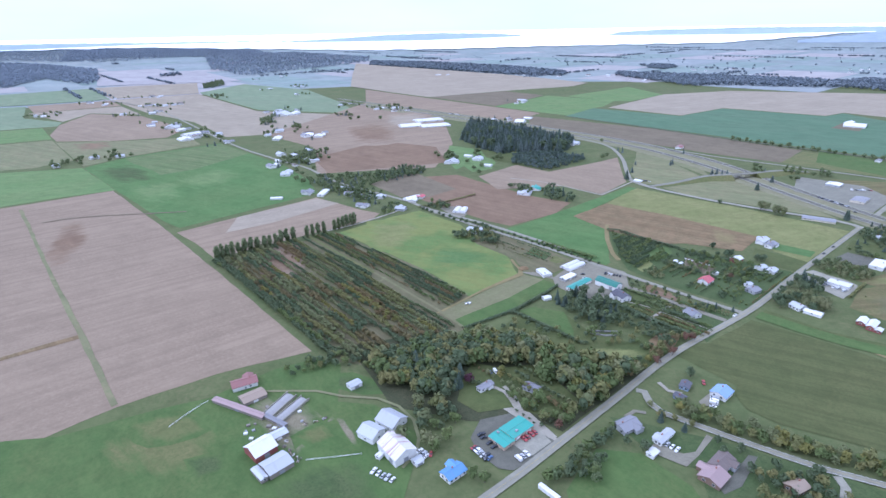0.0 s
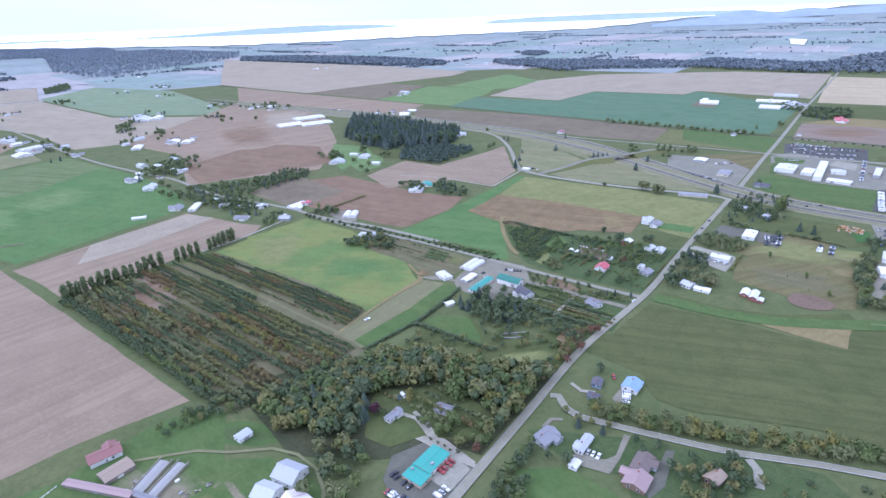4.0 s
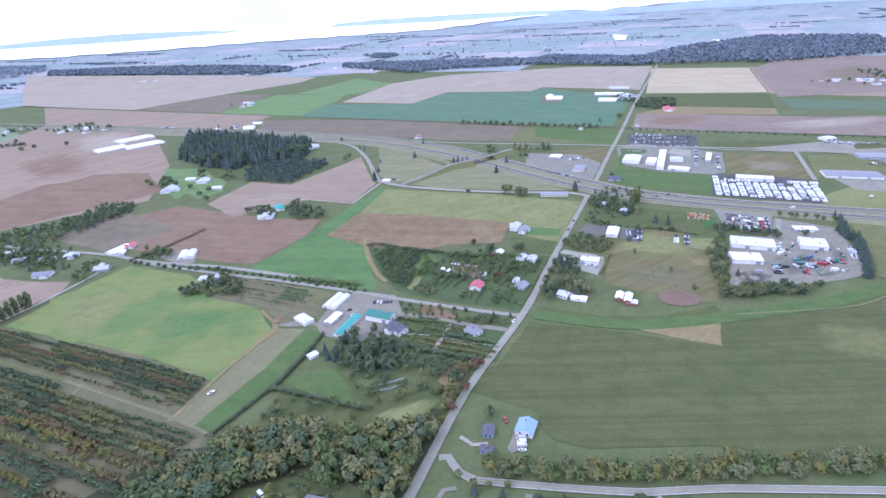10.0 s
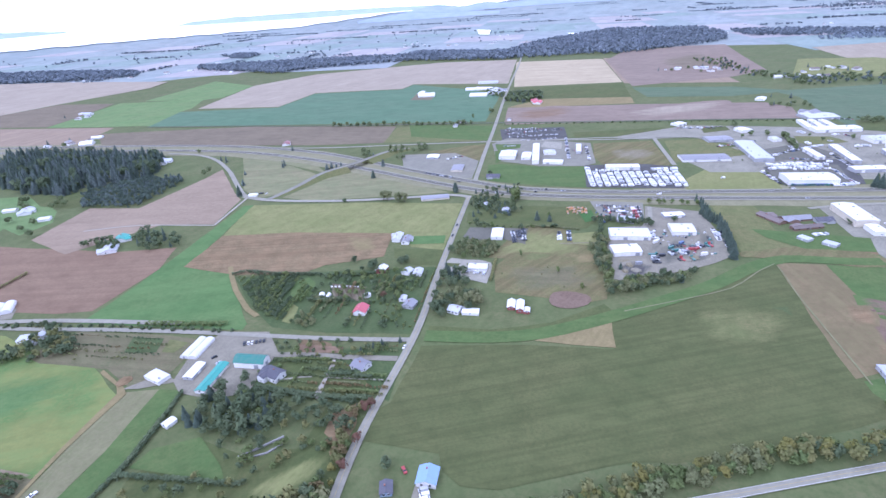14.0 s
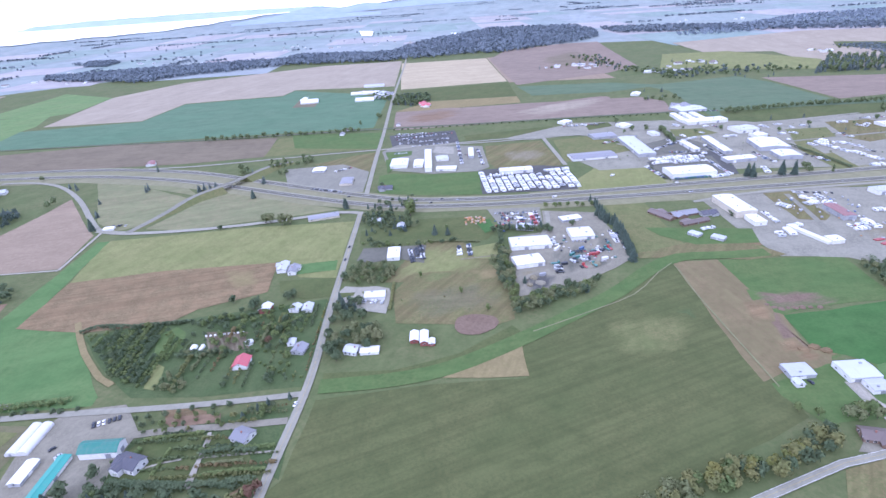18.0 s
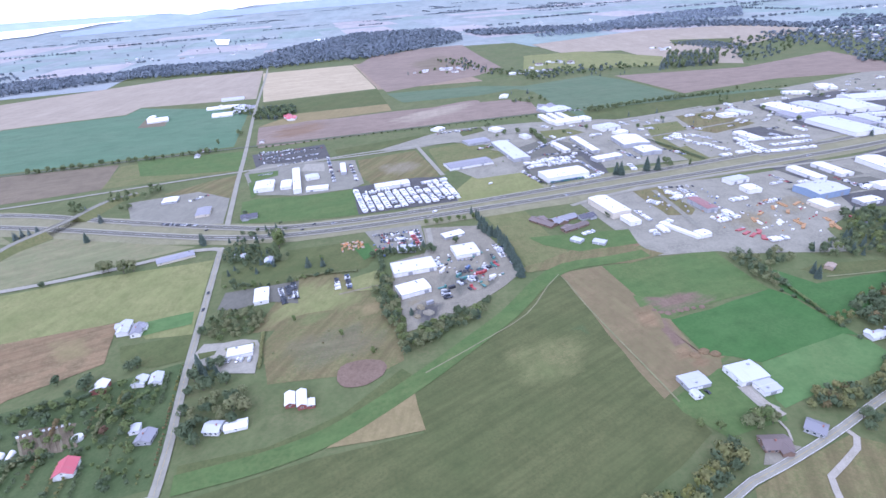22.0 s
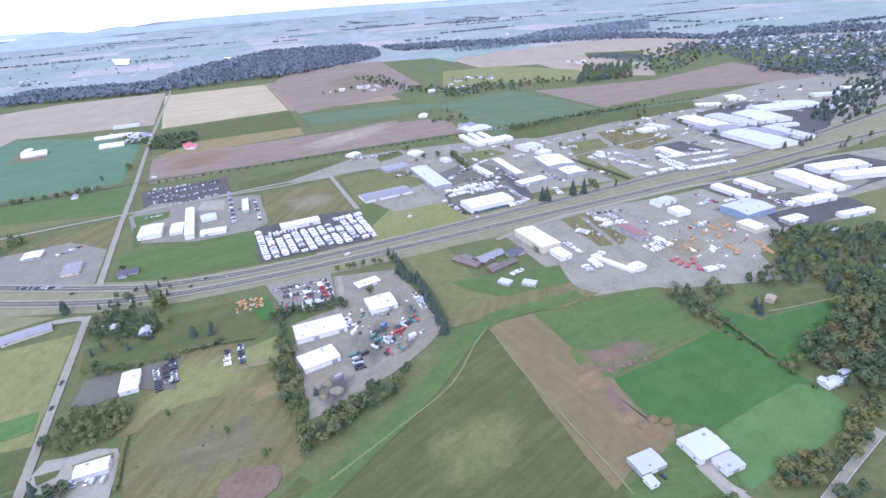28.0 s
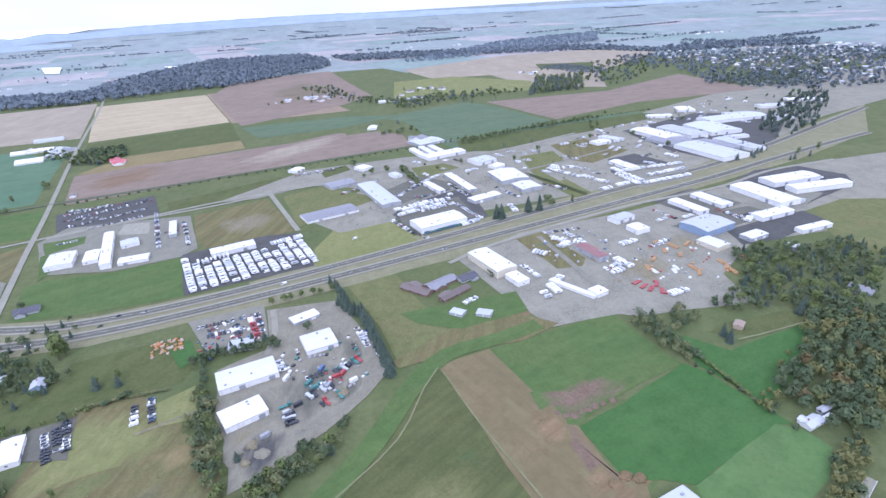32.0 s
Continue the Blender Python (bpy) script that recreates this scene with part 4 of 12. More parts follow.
patch("yard", "dark asphalt sales lot", "asphalt_dark", 2, [(729.6, 444.8), (775.5, 502.4), (830.9, 502.0), (830.9, 403.6), (820.7, 389.7), (735.7, 389.8)])
patch("yard", "dark asphalt round warehouse blocks", "asphalt_dark", 2, [(801.1, 317.1), (889.9, 336.9), (951.3, 318.0), (960.1, 256.9), (930.8, 230.4), (794.6, 216.2), (778.7, 231.9)])
patch("yard", "dark asphalt court between storage rows", "asphalt_dark", 2, [(684.6, 327.2), (755.6, 333.0), (756.5, 261.5), (698.5, 256.3), (684.7, 279.1)])
patch("yard", "dark asphalt behind the blue-walled hall", "asphalt_dark", 2, [(676.2, 217.0), (753.2, 214.4), (792.7, 208.6), (787.0, 180.9), (701.8, 173.1), (659.0, 184.5)])
patch("yard", "asphalt court of the distribution halls", "asphalt_dark", 2, [(931.4, 632.5), (1155.9, 660.9), (1253.1, 558.6), (1184.9, 490.3), (1026.5, 402.6), (895.1, 380.3), (886.0, 485.0)])
patch("field", "grass plot inside the estate", "olive", 2, [(505.7, 650.4), (558.1, 643.4), (569.0, 605.7), (492.0, 588.2)])
patch("field", "weedy verge along an estate street", "olive", 2, [(661.8, 562.4), (734.6, 593.8), (723.3, 556.8), (655.0, 508.9), (635.4, 380.6), (618.3, 392.9), (628.5, 486.2)])
patch("field", "tan vacant lot on the estate", "dry_grass", 2, [(762.8, 631.2), (836.4, 630.0), (839.3, 523.0), (742.6, 499.3), (729.8, 530.0)])
patch("field", "overgrown vacant lot", "dry_grass", 2, [(482.7, 321.8), (518.4, 322.9), (512.0, 244.9), (499.0, 233.6), (475.2, 241.6)])
patch("field", "grass lot with a low slab", "olive", 2, [(299.0, 630.4), (358.8, 641.7), (410.6, 541.4), (290.2, 497.7)])
patch("field", "grass lot beside an estate hall", "grass_mid", 2, [(378.5, 719.3), (423.8, 734.9), (422.8, 701.8), (374.9, 683.2)])
patch("yard", "gravel contractor's yard with parked plant", "gravel", 2, [(170.0, 244.1), (210.3, 252.7), (218.4, 314.2), (276.6, 297.2), (282.7, 207.5), (278.5, 178.7), (257.3, 161.4), (222.0, 141.8), (181.8, 125.2), (161.9, 121.8), (167.3, 152.9), (163.0, 191.2)])
patch("yard", "asphalt scrap and vehicle yard", "asphalt_pale", 2, [(155.8, 330.2), (218.0, 325.4), (211.3, 268.8), (173.2, 265.7), (165.0, 277.7)])
patch("driveway", "pale concrete court round a white workshop", "concrete", 3, [(2.7, 149.5), (7.9, 160.4), (44.3, 153.1), (49.8, 130.8), (48.7, 108.5), (23.3, 117.7)])
patch("driveway", "dark asphalt car park beside an office", "asphalt", 3, [(12.3, 212.6), (16.4, 241.2), (70.3, 239.9), (82.4, 240.0), (80.5, 197.5), (53.1, 211.6), (25.4, 206.0)])
patch("yard", "pale gravel court at the garden centre", "gravel", 2, [(-195.3, -65.4), (-178.3, -48.0), (-155.9, -51.7), (-182.1, -63.2)])
patch("parking_lot", "dark asphalt lot beside a warehouse", "asphalt", 2, [(417.5, 493.1), (498.9, 481.9), (481.5, 398.0), (404.6, 385.4), (398.6, 439.7)])
patch("parking_lot", "dark asphalt lot between estate halls", "asphalt", 2, [(425.2, 564.8), (498.7, 603.2), (528.0, 526.8), (425.6, 502.0)])
patch("parking_lot", "asphalt lot with parked trailers", "asphalt_pale", 2, [(752.8, 483.7), (837.3, 412.2), (804.6, 363.5), (711.4, 371.6)])
patch("parking_lot", "dark asphalt court between storage rows", "asphalt", 2, [(683.3, 314.8), (759.2, 332.2), (762.5, 261.6), (704.3, 259.3)])
patch("parking_lot", "dark asphalt court round a big hall", "asphalt", 2, [(640.6, 256.6), (657.8, 219.5), (719.4, 220.8), (762.3, 225.8), (759.1, 251.5), (712.5, 258.6)])
patch("parking_lot", "asphalt court before long warehouses", "asphalt_pale", 2, [(762.5, 261.6), (866.6, 257.4), (866.4, 230.0), (778.4, 210.7), (760.7, 238.5)])
patch("field", "weedy grass strip on the estate", "olive", 2, [(675.9, 599.5), (742.4, 596.2), (718.4, 535.1), (656.4, 539.3)])
patch("field", "weedy plot beside the vehicle lot", "olive", 2, [(633.7, 451.9), (632.7, 390.2), (649.4, 393.5), (660.1, 460.6)])
patch("field", "lawn on the freeway lot", "grass_deep", 2, [(139.6, 291.8), (155.2, 300.0), (159.2, 270.2), (146.3, 259.9)])
patch("far_field", "far tan fields", "soil_pale", 1, [(1062.9, 1994.3), (1647.2, 2104.6), (2072.8, 1940.4), (2051.6, 1613.2), (1500.7, 1340.1), (1287.8, 1066.0), (1152.3, 1230.6), (1217.0, 1569.3), (1032.4, 1648.8)])
patch("far_field", "far yellow-green meadow", "grass_yellow", 2, [(900.8, 1681.9), (1107.3, 1645.6), (1223.4, 1331.0), (1101.4, 1174.9), (957.6, 1246.6), (765.3, 1354.9)])
patch("far_field", "far dark green block", "grass_mid", 2, [(1517.0, 1719.6), (1687.6, 1571.4), (1518.0, 1395.6), (1435.8, 1582.1)])
patch("far_field", "wide brown field before the town", "soil_mauve", 1, [(917.0, 1099.0), (1240.3, 1013.1), (1610.4, 1104.4), (1501.9, 762.5), (1169.7, 834.3), (908.6, 803.0)])
patch("field", "wide green field beyond the estate", "grass_slate", 1, [(326.1, 1210.3), (560.7, 1174.1), (659.8, 1100.3), (874.7, 1143.4), (900.3, 1033.6), (894.0, 783.9), (1079.8, 753.8), (1093.3, 714.0), (902.5, 701.1), (619.0, 709.8), (619.9, 790.2), (649.6, 1007.2), (627.7, 1072.5), (517.6, 1041.1), (340.3, 1063.2)])
patch("field", "green strip along a field hedge", "grass_mid", 2, [(621.0, 692.2), (660.6, 660.9), (934.7, 672.7), (1067.3, 679.8), (1081.2, 734.4), (649.3, 765.9)])
patch("field", "brown field beyond the farm lane", "soil_mauve", 1, [(414.7, 2127.1), (669.9, 2245.5), (834.3, 2233.2), (732.4, 1451.7), (616.7, 1346.9), (329.7, 1233.7), (322.5, 1869.9)])
patch("field", "square of bare soil beside a farm", "soil_dark", 2, [(-254.0, 1116.9), (-255.8, 1219.6), (-201.6, 1206.8), (-193.9, 1106.9)])
patch("yard", "concrete loop drive round a white workshop", "concrete", 3, [(1.3, 138.3), (6.8, 157.1), (37.3, 157.0), (48.7, 151.3), (52.3, 138.1), (48.8, 115.3), (25.5, 121.1)])
patch("grass_island", "grass island inside a loop drive", "grass_mid", 4, [(4.8, 148.6), (18.6, 147.9), (17.6, 142.4), (7.7, 139.6)])
patch("grass_island", "weedy island behind a white workshop", "olive", 4, [(24.4, 148.4), (46.7, 149.2), (47.4, 143.4), (26.2, 142.8)])
soft_patch("churned earth and rubble in the yard", "mud", "gravel", 3, [(167.5, 172.3), (192.3, 172.0), (197.7, 150.9), (188.0, 135.8), (168.4, 133.3), (163.5, 148.3)])
soft_patch("trampled mud beside the metal sheds", "mud", "tan_soil", 3, [(339.6, 24.4), (354.6, 24.8), (357.6, 16.4), (352.2, 8.1), (335.7, 10.5), (333.5, 17.4)])
patch("yard", "concrete court between metal sheds", "concrete", 3, [(347.6, -10.3), (356.8, -11.8), (355.1, -28.1), (358.2, -34.7), (347.1, -30.9)])
patch("field", "dry brown bank below the offices", "dry_brown", 1, [(353.1, 218.4), (409.8, 204.6), (407.3, 187.7), (375.6, 188.2), (345.5, 194.0)])
patch("bare_ground", "worn oval of bare reddish earth", "dark_earth", 3, [(104.8, 84.0), (105.7, 90.0), (108.2, 95.2), (113.4, 97.8), (119.4, 98.6), (126.3, 97.8), (131.5, 96.0), (136.6, 93.5), (139.2, 90.0), (140.1, 84.9), (138.3, 80.6), (135.8, 76.3), (131.5, 73.7), (127.2, 71.1), (122.9, 69.4), (117.7, 69.4), (113.4, 70.2), (109.1, 72.0), (106.5, 75.4), (104.8, 79.7)])
soft_patch("greenish rough grass at the meadow head", "grass_yellow", "dry_grass", 2, [(45.5, 164.1), (62.4, 206.6), (75.7, 240.3), (115.8, 243.0), (142.4, 195.4), (131.5, 170.8), (87.9, 161.4)])
soft_patch("browned grass in the tawny meadow", "orchard", "dry_grass", 2, [(61.6, 142.5), (99.0, 153.7), (146.4, 151.1), (151.3, 106.6), (109.8, 97.6), (65.5, 94.5)])
soft_patch("wet wheel-worn ground in the yard", "asphalt_dark", "gravel", 3, [(167.7, 154.9), (186.7, 165.3), (204.1, 153.2), (192.6, 133.1), (166.0, 125.7)])
soft_patch("wheel tracks curving through the yard", "asphalt", "gravel", 3, [(200.2, 168.8), (228.0, 172.6), (266.1, 187.3), (266.1, 175.7), (231.4, 157.4), (205.1, 142.3)])
soft_patch("oily ground by the parked plant", "asphalt_dark", "gravel", 3, [(207.9, 205.6), (239.8, 214.9), (255.2, 193.7), (228.0, 172.6), (207.7, 177.4)])
soft_patch("greener grass in the tawny meadow", "olive", "dry_grass", 2, [(61.7, 172.3), (87.6, 177.5), (113.2, 174.1), (105.5, 162.2), (77.9, 155.6)])
soft_patch("bleached grass in the tawny meadow", "tan", "dry_grass", 2, [(120.8, 176.8), (152.2, 178.1), (157.3, 158.1), (134.1, 153.8)])
soft_patch("damp dark ground in a brown strip", "dry_brown", "tan_soil", 2, [(333.2, 91.0), (354.2, 90.8), (345.7, 61.2), (328.0, 58.0)])
soft_patch("damp soil in a brown strip", "dry_brown", "tan_soil", 2, [(329.4, 37.4), (347.8, 39.2), (345.4, 21.5), (327.9, 20.2)])
soft_patch("darker damp patch in the olive field", "grass_dark", "olive_field", 2, [(279.4, 88.9), (293.7, 88.0), (289.8, 60.1), (272.8, 57.9)])
soft_patch("thin dry crop in the olive field", "olive", "olive_field", 2, [(214.5, 79.1), (285.4, 78.6), (271.4, 29.6), (212.1, 30.6)])
soft_patch("yellowed grass in the hay field", "grass_yellow", "hay", 2, [(-447.0, -94.4), (-418.7, -47.8), (-372.0, -59.1), (-331.1, -121.4), (-366.9, -142.4)])
soft_patch("fresh green sweep in the hay field", "pasture", "hay", 2, [(-316.7, -87.0), (-276.0, -52.6), (-224.9, -57.9), (-255.4, -106.0), (-274.0, -129.6)])
soft_patch("bare damp corner of the hay field", "soil", "hay", 2, [(-238.8, -149.4), (-201.9, -129.6), (-185.5, -135.1), (-206.5, -152.8)])
soft_patch("damp darker soil in the ploughed field", "soil_red", "soil", 2, [(-582.3, -455.6), (-724.2, -410.3), (-730.6, -382.4), (-620.7, -393.4), (-545.1, -438.4)])
soft_patch("damp darker soil in the ploughed field", "soil_red", "soil", 2, [(-438.7, -253.8), (-437.1, -204.1), (-359.5, -234.0), (-361.4, -274.2)])
soft_patch("darker soil in the wide brown field", "soil_red", "soil", 2, [(-1170.4, 288.2), (-1143.0, 410.5), (-894.0, 299.3), (-915.6, 192.6)])
soft_patch("paler soil in the wide brown field", "soil_pale", "soil", 2, [(-1275.4, 502.7), (-1200.8, 615.9), (-1000.3, 452.6), (-1068.9, 376.4)])
soft_patch("bleached grass in the pasture", "olive", "grass_bright", 2, [(-210.9, -444.4), (-196.9, -409.4), (-164.9, -399.4), (-174.5, -434.6)])
soft_patch("dark rushes in the pasture", "grass_dark", "grass_bright", 2, [(-148.2, -420.8), (-140.5, -398.2), (-122.9, -401.6), (-126.5, -421.6)])
soft_patch("bleached rushes in the dry brown meadow", "tan", "dry_brown", 3, [(-123.0, 211.2), (-85.1, 209.8), (-74.1, 170.3), (-97.3, 164.6)])
soft_patch("bare red bank in the long field", "soil_red", "soil_mauve", 2, [(19.9, 886.6), (94.0, 968.8), (166.1, 955.6), (140.5, 842.1), (49.8, 826.3)])
soft_patch("pale dry streak in the long field", "soil_pale", "soil_mauve", 2, [(243.0, 881.8), (420.4, 975.1), (498.0, 980.6), (444.9, 890.2), (295.0, 818.2)])
soft_patch("damp streak in the brown field", "soil_dark", "soil_mauve", 2, [(480.3, 1820.6), (689.7, 2000.0), (644.7, 1548.8), (487.2, 1493.1)])
soft_patch("yellowed grass on a vacant lot", "grass_yellow", "grass_yellow", 2, [(300.2, 413.4), (338.6, 442.8), (388.5, 434.2), (373.5, 398.7), (320.6, 390.8)])
soft_patch("dry patch on the grass lot", "mud", "dry_grass", 2, [(203.9, 579.2), (252.6, 588.9), (275.7, 545.7), (237.5, 507.2), (204.6, 528.2)])
patch("field", "lawn inside a clipped hedge", "grass_bright", 2, [(-138.4, -130.4), (-134.0, -114.9), (-109.2, -102.2), (-84.1, -122.4), (-75.7, -132.6), (-104.0, -132.4)])
soft_patch("pale rough grass below the garden", "grass_yellow", "grass_mid", 2, [(-65.0, -141.8), (-43.9, -118.0), (-21.3, -102.8), (-21.8, -121.0), (-42.5, -144.9)])
patch("garden_soil", "brown planted bed along the lane", "dry_brown", 2, [(-93.1, 6.0), (-80.2, 9.0), (-62.1, 2.6), (-59.4, -4.9), (-80.3, -11.0)])
patch("yard", "gravel court beside a blue-roofed house", "gravel", 3, [(31.5, -136.4), (32.0, -122.8), (39.4, -114.7), (39.5, -134.2), (35.2, -139.5)])
patch("yard", "gravel court before a brown-roofed house", "gravel", 3, [(325.8, -57.8), (341.8, -59.0), (345.4, -62.1), (322.8, -67.3), (317.0, -65.8)])
patch("field", "lawn in a woodland clearing", "grass_mid", 2, [(-98.6, -235.6), (-106.0, -219.6), (-86.1, -207.2), (-74.9, -188.3), (-53.9, -188.3), (-24.4, -195.9), (-14.4, -216.7), (-32.3, -228.8), (-49.6, -236.6), (-60.7, -257.0), (-79.6, -259.1)])
patch("crop_rows", "bright green rows of a market garden", "grass_bright", 2, [(-128.4, 72.7), (-136.5, 98.7), (-125.6, 109.4), (-114.7, 100.3), (-106.9, 73.7), (-123.2, 71.0)])
patch("crop_rows", "yellow-green planted strip", "grass_yellow", 2, [(-117.0, 30.6), (-119.0, 46.5), (-120.7, 59.9), (-112.2, 54.3), (-108.9, 39.4), (-108.2, 27.8)])
patch("garden_soil", "brown shrub bed along the lane", "soil_red", 2, [(-87.8, -5.3), (-85.6, -0.2), (-51.6, -0.6), (-49.5, -8.4), (-78.2, -10.4)])
soft_patch("trampled red earth beside the metal sheds", "dry_brown", "tan_soil", 2, [(333.4, 19.6), (348.5, 24.5), (357.9, 19.2), (346.5, 11.0), (331.9, 12.0)])
soft_patch("dark wheel-worn ground in the yard", "asphalt", "gravel", 3, [(199.6, 205.0), (241.5, 219.9), (252.9, 194.4), (230.7, 155.6), (204.8, 154.4)])
soft_patch("damp dark ground in the yard", "asphalt", "gravel", 3, [(261.9, 252.0), (273.2, 223.3), (265.0, 187.8), (253.5, 203.5)])
soft_patch("bleached ground beside the old farm", "olive", "grass_bright", 2, [(-123.8, -363.1), (-122.8, -338.0), (-102.5, -338.6), (-105.9, -358.6)])
soft_patch("rank grass behind the barn", "grass_dark", "grass_bright", 2, [(-173.9, -325.6), (-157.8, -295.3), (-116.2, -287.1), (-130.1, -304.5)])
patch("field", "lawns round a farmstead below the wood", "pasture_pale", 1, [(-761.2, 327.2), (-666.8, 346.0), (-570.8, 280.0), (-540.2, 240.1), (-548.2, 196.4), (-592.5, 217.2), (-581.8, 186.8), (-657.0, 229.0)])
patch("field", "grass border of a ploughed field", "grass_mid", 1, [(-689.1, 350.4), (-550.4, 381.2), (-507.9, 441.9), (-481.1, 426.8), (-519.8, 383.3), (-557.8, 291.2), (-616.9, 299.3)])
patch("grass_island", "grass island on the depot yard", "grass_bright", 3, [(14.2, 624.9), (59.2, 622.5), (58.8, 595.8), (21.6, 580.4)])
patch("grass_island", "grass strip before the depot", "grass_bright", 3, [(17.1, 577.4), (25.7, 581.8), (34.3, 525.8), (24.8, 501.5)])
soft_patch("muddy ground in the timber yard", "mud", "estate", 2, [(509.6, 215.8), (576.0, 224.6), (568.1, 180.8), (506.8, 168.0)])
soft_patch("muddy ground in the timber yard", "mud", "estate", 2, [(603.3, 244.2), (645.0, 237.5), (606.7, 188.9), (573.6, 192.9)])
patch("field", "lower reach of the large olive green field", "olive_field", 1, [(4.8, -77.9), (35.0, -81.5), (44.9, -110.9), (56.4, -120.4), (77.1, -120.4), (138.0, -96.2), (214.6, -71.6), (222.8, -20.1), (103.5, -66.3), (48.1, -70.1)])
patch("garden_lawn", "lawns and beds of a display garden", "grass_mid", 2, [(-94.4, -53.0), (-101.0, -35.8), (-94.8, -19.8), (-56.2, -18.6), (-49.6, -59.7)])
patch("garden_lawn", "hedged lawns beside a garden path", "grass_mid", 2, [(-46.9, -58.2), (-50.0, -20.6), (-26.4, -25.7), (-14.1, -58.8)])
strip("road", "straight grey two-lane county road with worn edges", "road_grey", 6.0, 5, [(-4.0, -900.0), (-4.6, -500.0), (-5.2, -344.6), (-6.1, -303.6), (-5.8, -274.0), (-7.9, -178.9), (-9.5, -91.2), (0.6, 24.6), (0.1, 134.4), (1.9, 350.1)])
strip("road", "grey two-lane road curving away past houses", "road_grey", 5.2, 5, [(-3.7, -157.0), (1.3, -154.3), (5.8, -158.7), (11.5, -163.2), (21.8, -165.7), (35.7, -162.4), (49.2, -159.2), (84.7, -150.0), (107.7, -143.2), (133.2, -132.2), (149.7, -125.2), (304.1, -72.9), (323.3, -69.8), (352.1, -63.9), (380.0, -57.0), (412.2, -48.0), (458.5, -36.6)])
strip("road", "grey country lane joining the county road", "road_grey", 5.6, 5, [(-436.2, -2.6), (-345.7, 0.2), (-252.2, 6.2), (-179.4, 8.6), (-89.5, 8.9), (-31.4, 11.1), (-0.9, 13.4)])
strip("road", "country lane past the village", "road_grey", 6.2, 5, [(-2534.9, -54.8), (-1961.4, 24.2), (-1181.7, -18.7), (-928.2, -16.7), (-791.1, -5.9), (-655.8, -17.5), (-498.8, 1.3), (-422.7, 2.1), (-325.9, 15.1), (-203.8, 20.5)])
strip("road", "straight farm road beyond the freeway", "road_grey", 6.5, 5, [(2.3, 407.4), (0.8, 590.5), (1.1, 771.9), (-2.0, 1199.5), (2.9, 1923.7), (-3.9, 2965.1)])
strip("freeway", "two-lane freeway carriageway", "concrete", 14, 5, [(-1761.1, 626.5), (-1228.4, 645.4), (-767.1, 653.7), (-485.3, 635.4), (-292.5, 578.1), (-151.5, 497.6), (-0.5, 409.9), (80.1, 377.6), (221.0, 365.9), (525.6, 376.5), (714.5, 385.1), (878.5, 389.1), (1029.2, 411.6), (1257.2, 452.2), (1426.2, 482.3)])
strip("freeway", "two-lane freeway carriageway with shoulders", "concrete", 14, 5, [(-1682.5, 581.3), (-1176.4, 602.8), (-737.5, 616.5), (-489.6, 598.5), (-324.7, 548.9), (-196.5, 485.3), (-87.0, 423.5), (3.8, 376.7), (81.0, 354.3), (218.1, 344.2), (503.8, 344.1), (676.9, 345.8), (829.9, 348.7), (952.9, 356.6), (1112.6, 363.3), (1216.6, 365.0)])
strip("road", "freeway ramp road curving down to the junction", "road_grey", 7, 6, [(-608.2, 586.6), (-552.5, 579.2), (-489.8, 547.2), (-418.5, 474.3), (-349.7, 383.0), (-316.4, 344.4), (-278.4, 332.1)])
strip("road", "frontage road meeting the county road", "concrete", 8, 5, [(-320.8, 344.1), (-277.2, 329.7), (-194.0, 326.8), (-107.0, 336.4), (-23.8, 352.7), (4.3, 343.4)])
strip("road", "access road beyond the freeway", "road_grey", 6.5, 5, [(-428.8, 622.5), (-307.3, 615.9), (-187.3, 627.1), (-81.9, 637.7), (-1.7, 643.3), (70.4, 648.7), (223.0, 647.0), (287.7, 656.1)])
strip("road", "estate access road", "road_grey", 6.5, 5, [(285.9, 656.1), (286.6, 485.8)])
strip("road", "estate street", "road_grey", 6.5, 5, [(14.8, 641.6), (132.8, 653.9), (214.5, 660.5), (291.8, 657.8), (391.9, 653.1), (466.4, 668.0), (555.3, 678.1), (666.9, 656.0), (854.3, 675.4)])
strip("road", "frontage road beside the freeway", "road_grey", 6, 5, [(394.9, 309.0), (460.1, 323.9), (574.7, 330.1), (661.3, 329.5), (790.8, 316.1), (907.0, 323.5), (1019.3, 306.0)])
strip("road", "access road to the contractor's yard", "road_grey", 5, 5, [(206.0, 244.5), (218.2, 276.5), (223.4, 311.4)])
strip("railway", "raised railway line with dark ballast", "asphalt", 4.5, 5, [(-841.6, 841.4), (-591.6, 829.0), (-384.2, 812.2), (-21.8, 805.1), (174.9, 795.8), (378.9, 792.1), (562.7, 783.9)])
strip("railway_verge", "weedy dark verge of the railway", "grass_dark", 11, 4, [(-841.6, 841.4), (-591.6, 829.0), (-384.2, 812.2), (-21.8, 805.1), (174.9, 795.8), (378.9, 792.1), (562.7, 783.9)])
strip("farm_track", "narrow farm track", "gravel_track", 3.2, 3, [(-303.4, 237.6), (-312.4, 336.9)])
strip("farm_track", "narrow farm track to the stead", "gravel_track", 3, 3, [(-469.0, 212.7), (-406.5, 233.5), (-303.4, 237.6)])
strip("farm_track", "field boundary track", "gravel_track", 3.2, 4, [(-452.0, -152.8), (-448.0, -115.6), (-453.3, -54.2), (-457.9, -24.3)])
strip("driveway", "winding gravel drive", "gravel_track", 3.5, 4, [(377.5, -58.3), (378.2, -65.4), (371.6, -71.5), (355.8, -77.7), (342.9, -82.3), (338.1, -89.6), (335.0, -95.3)])
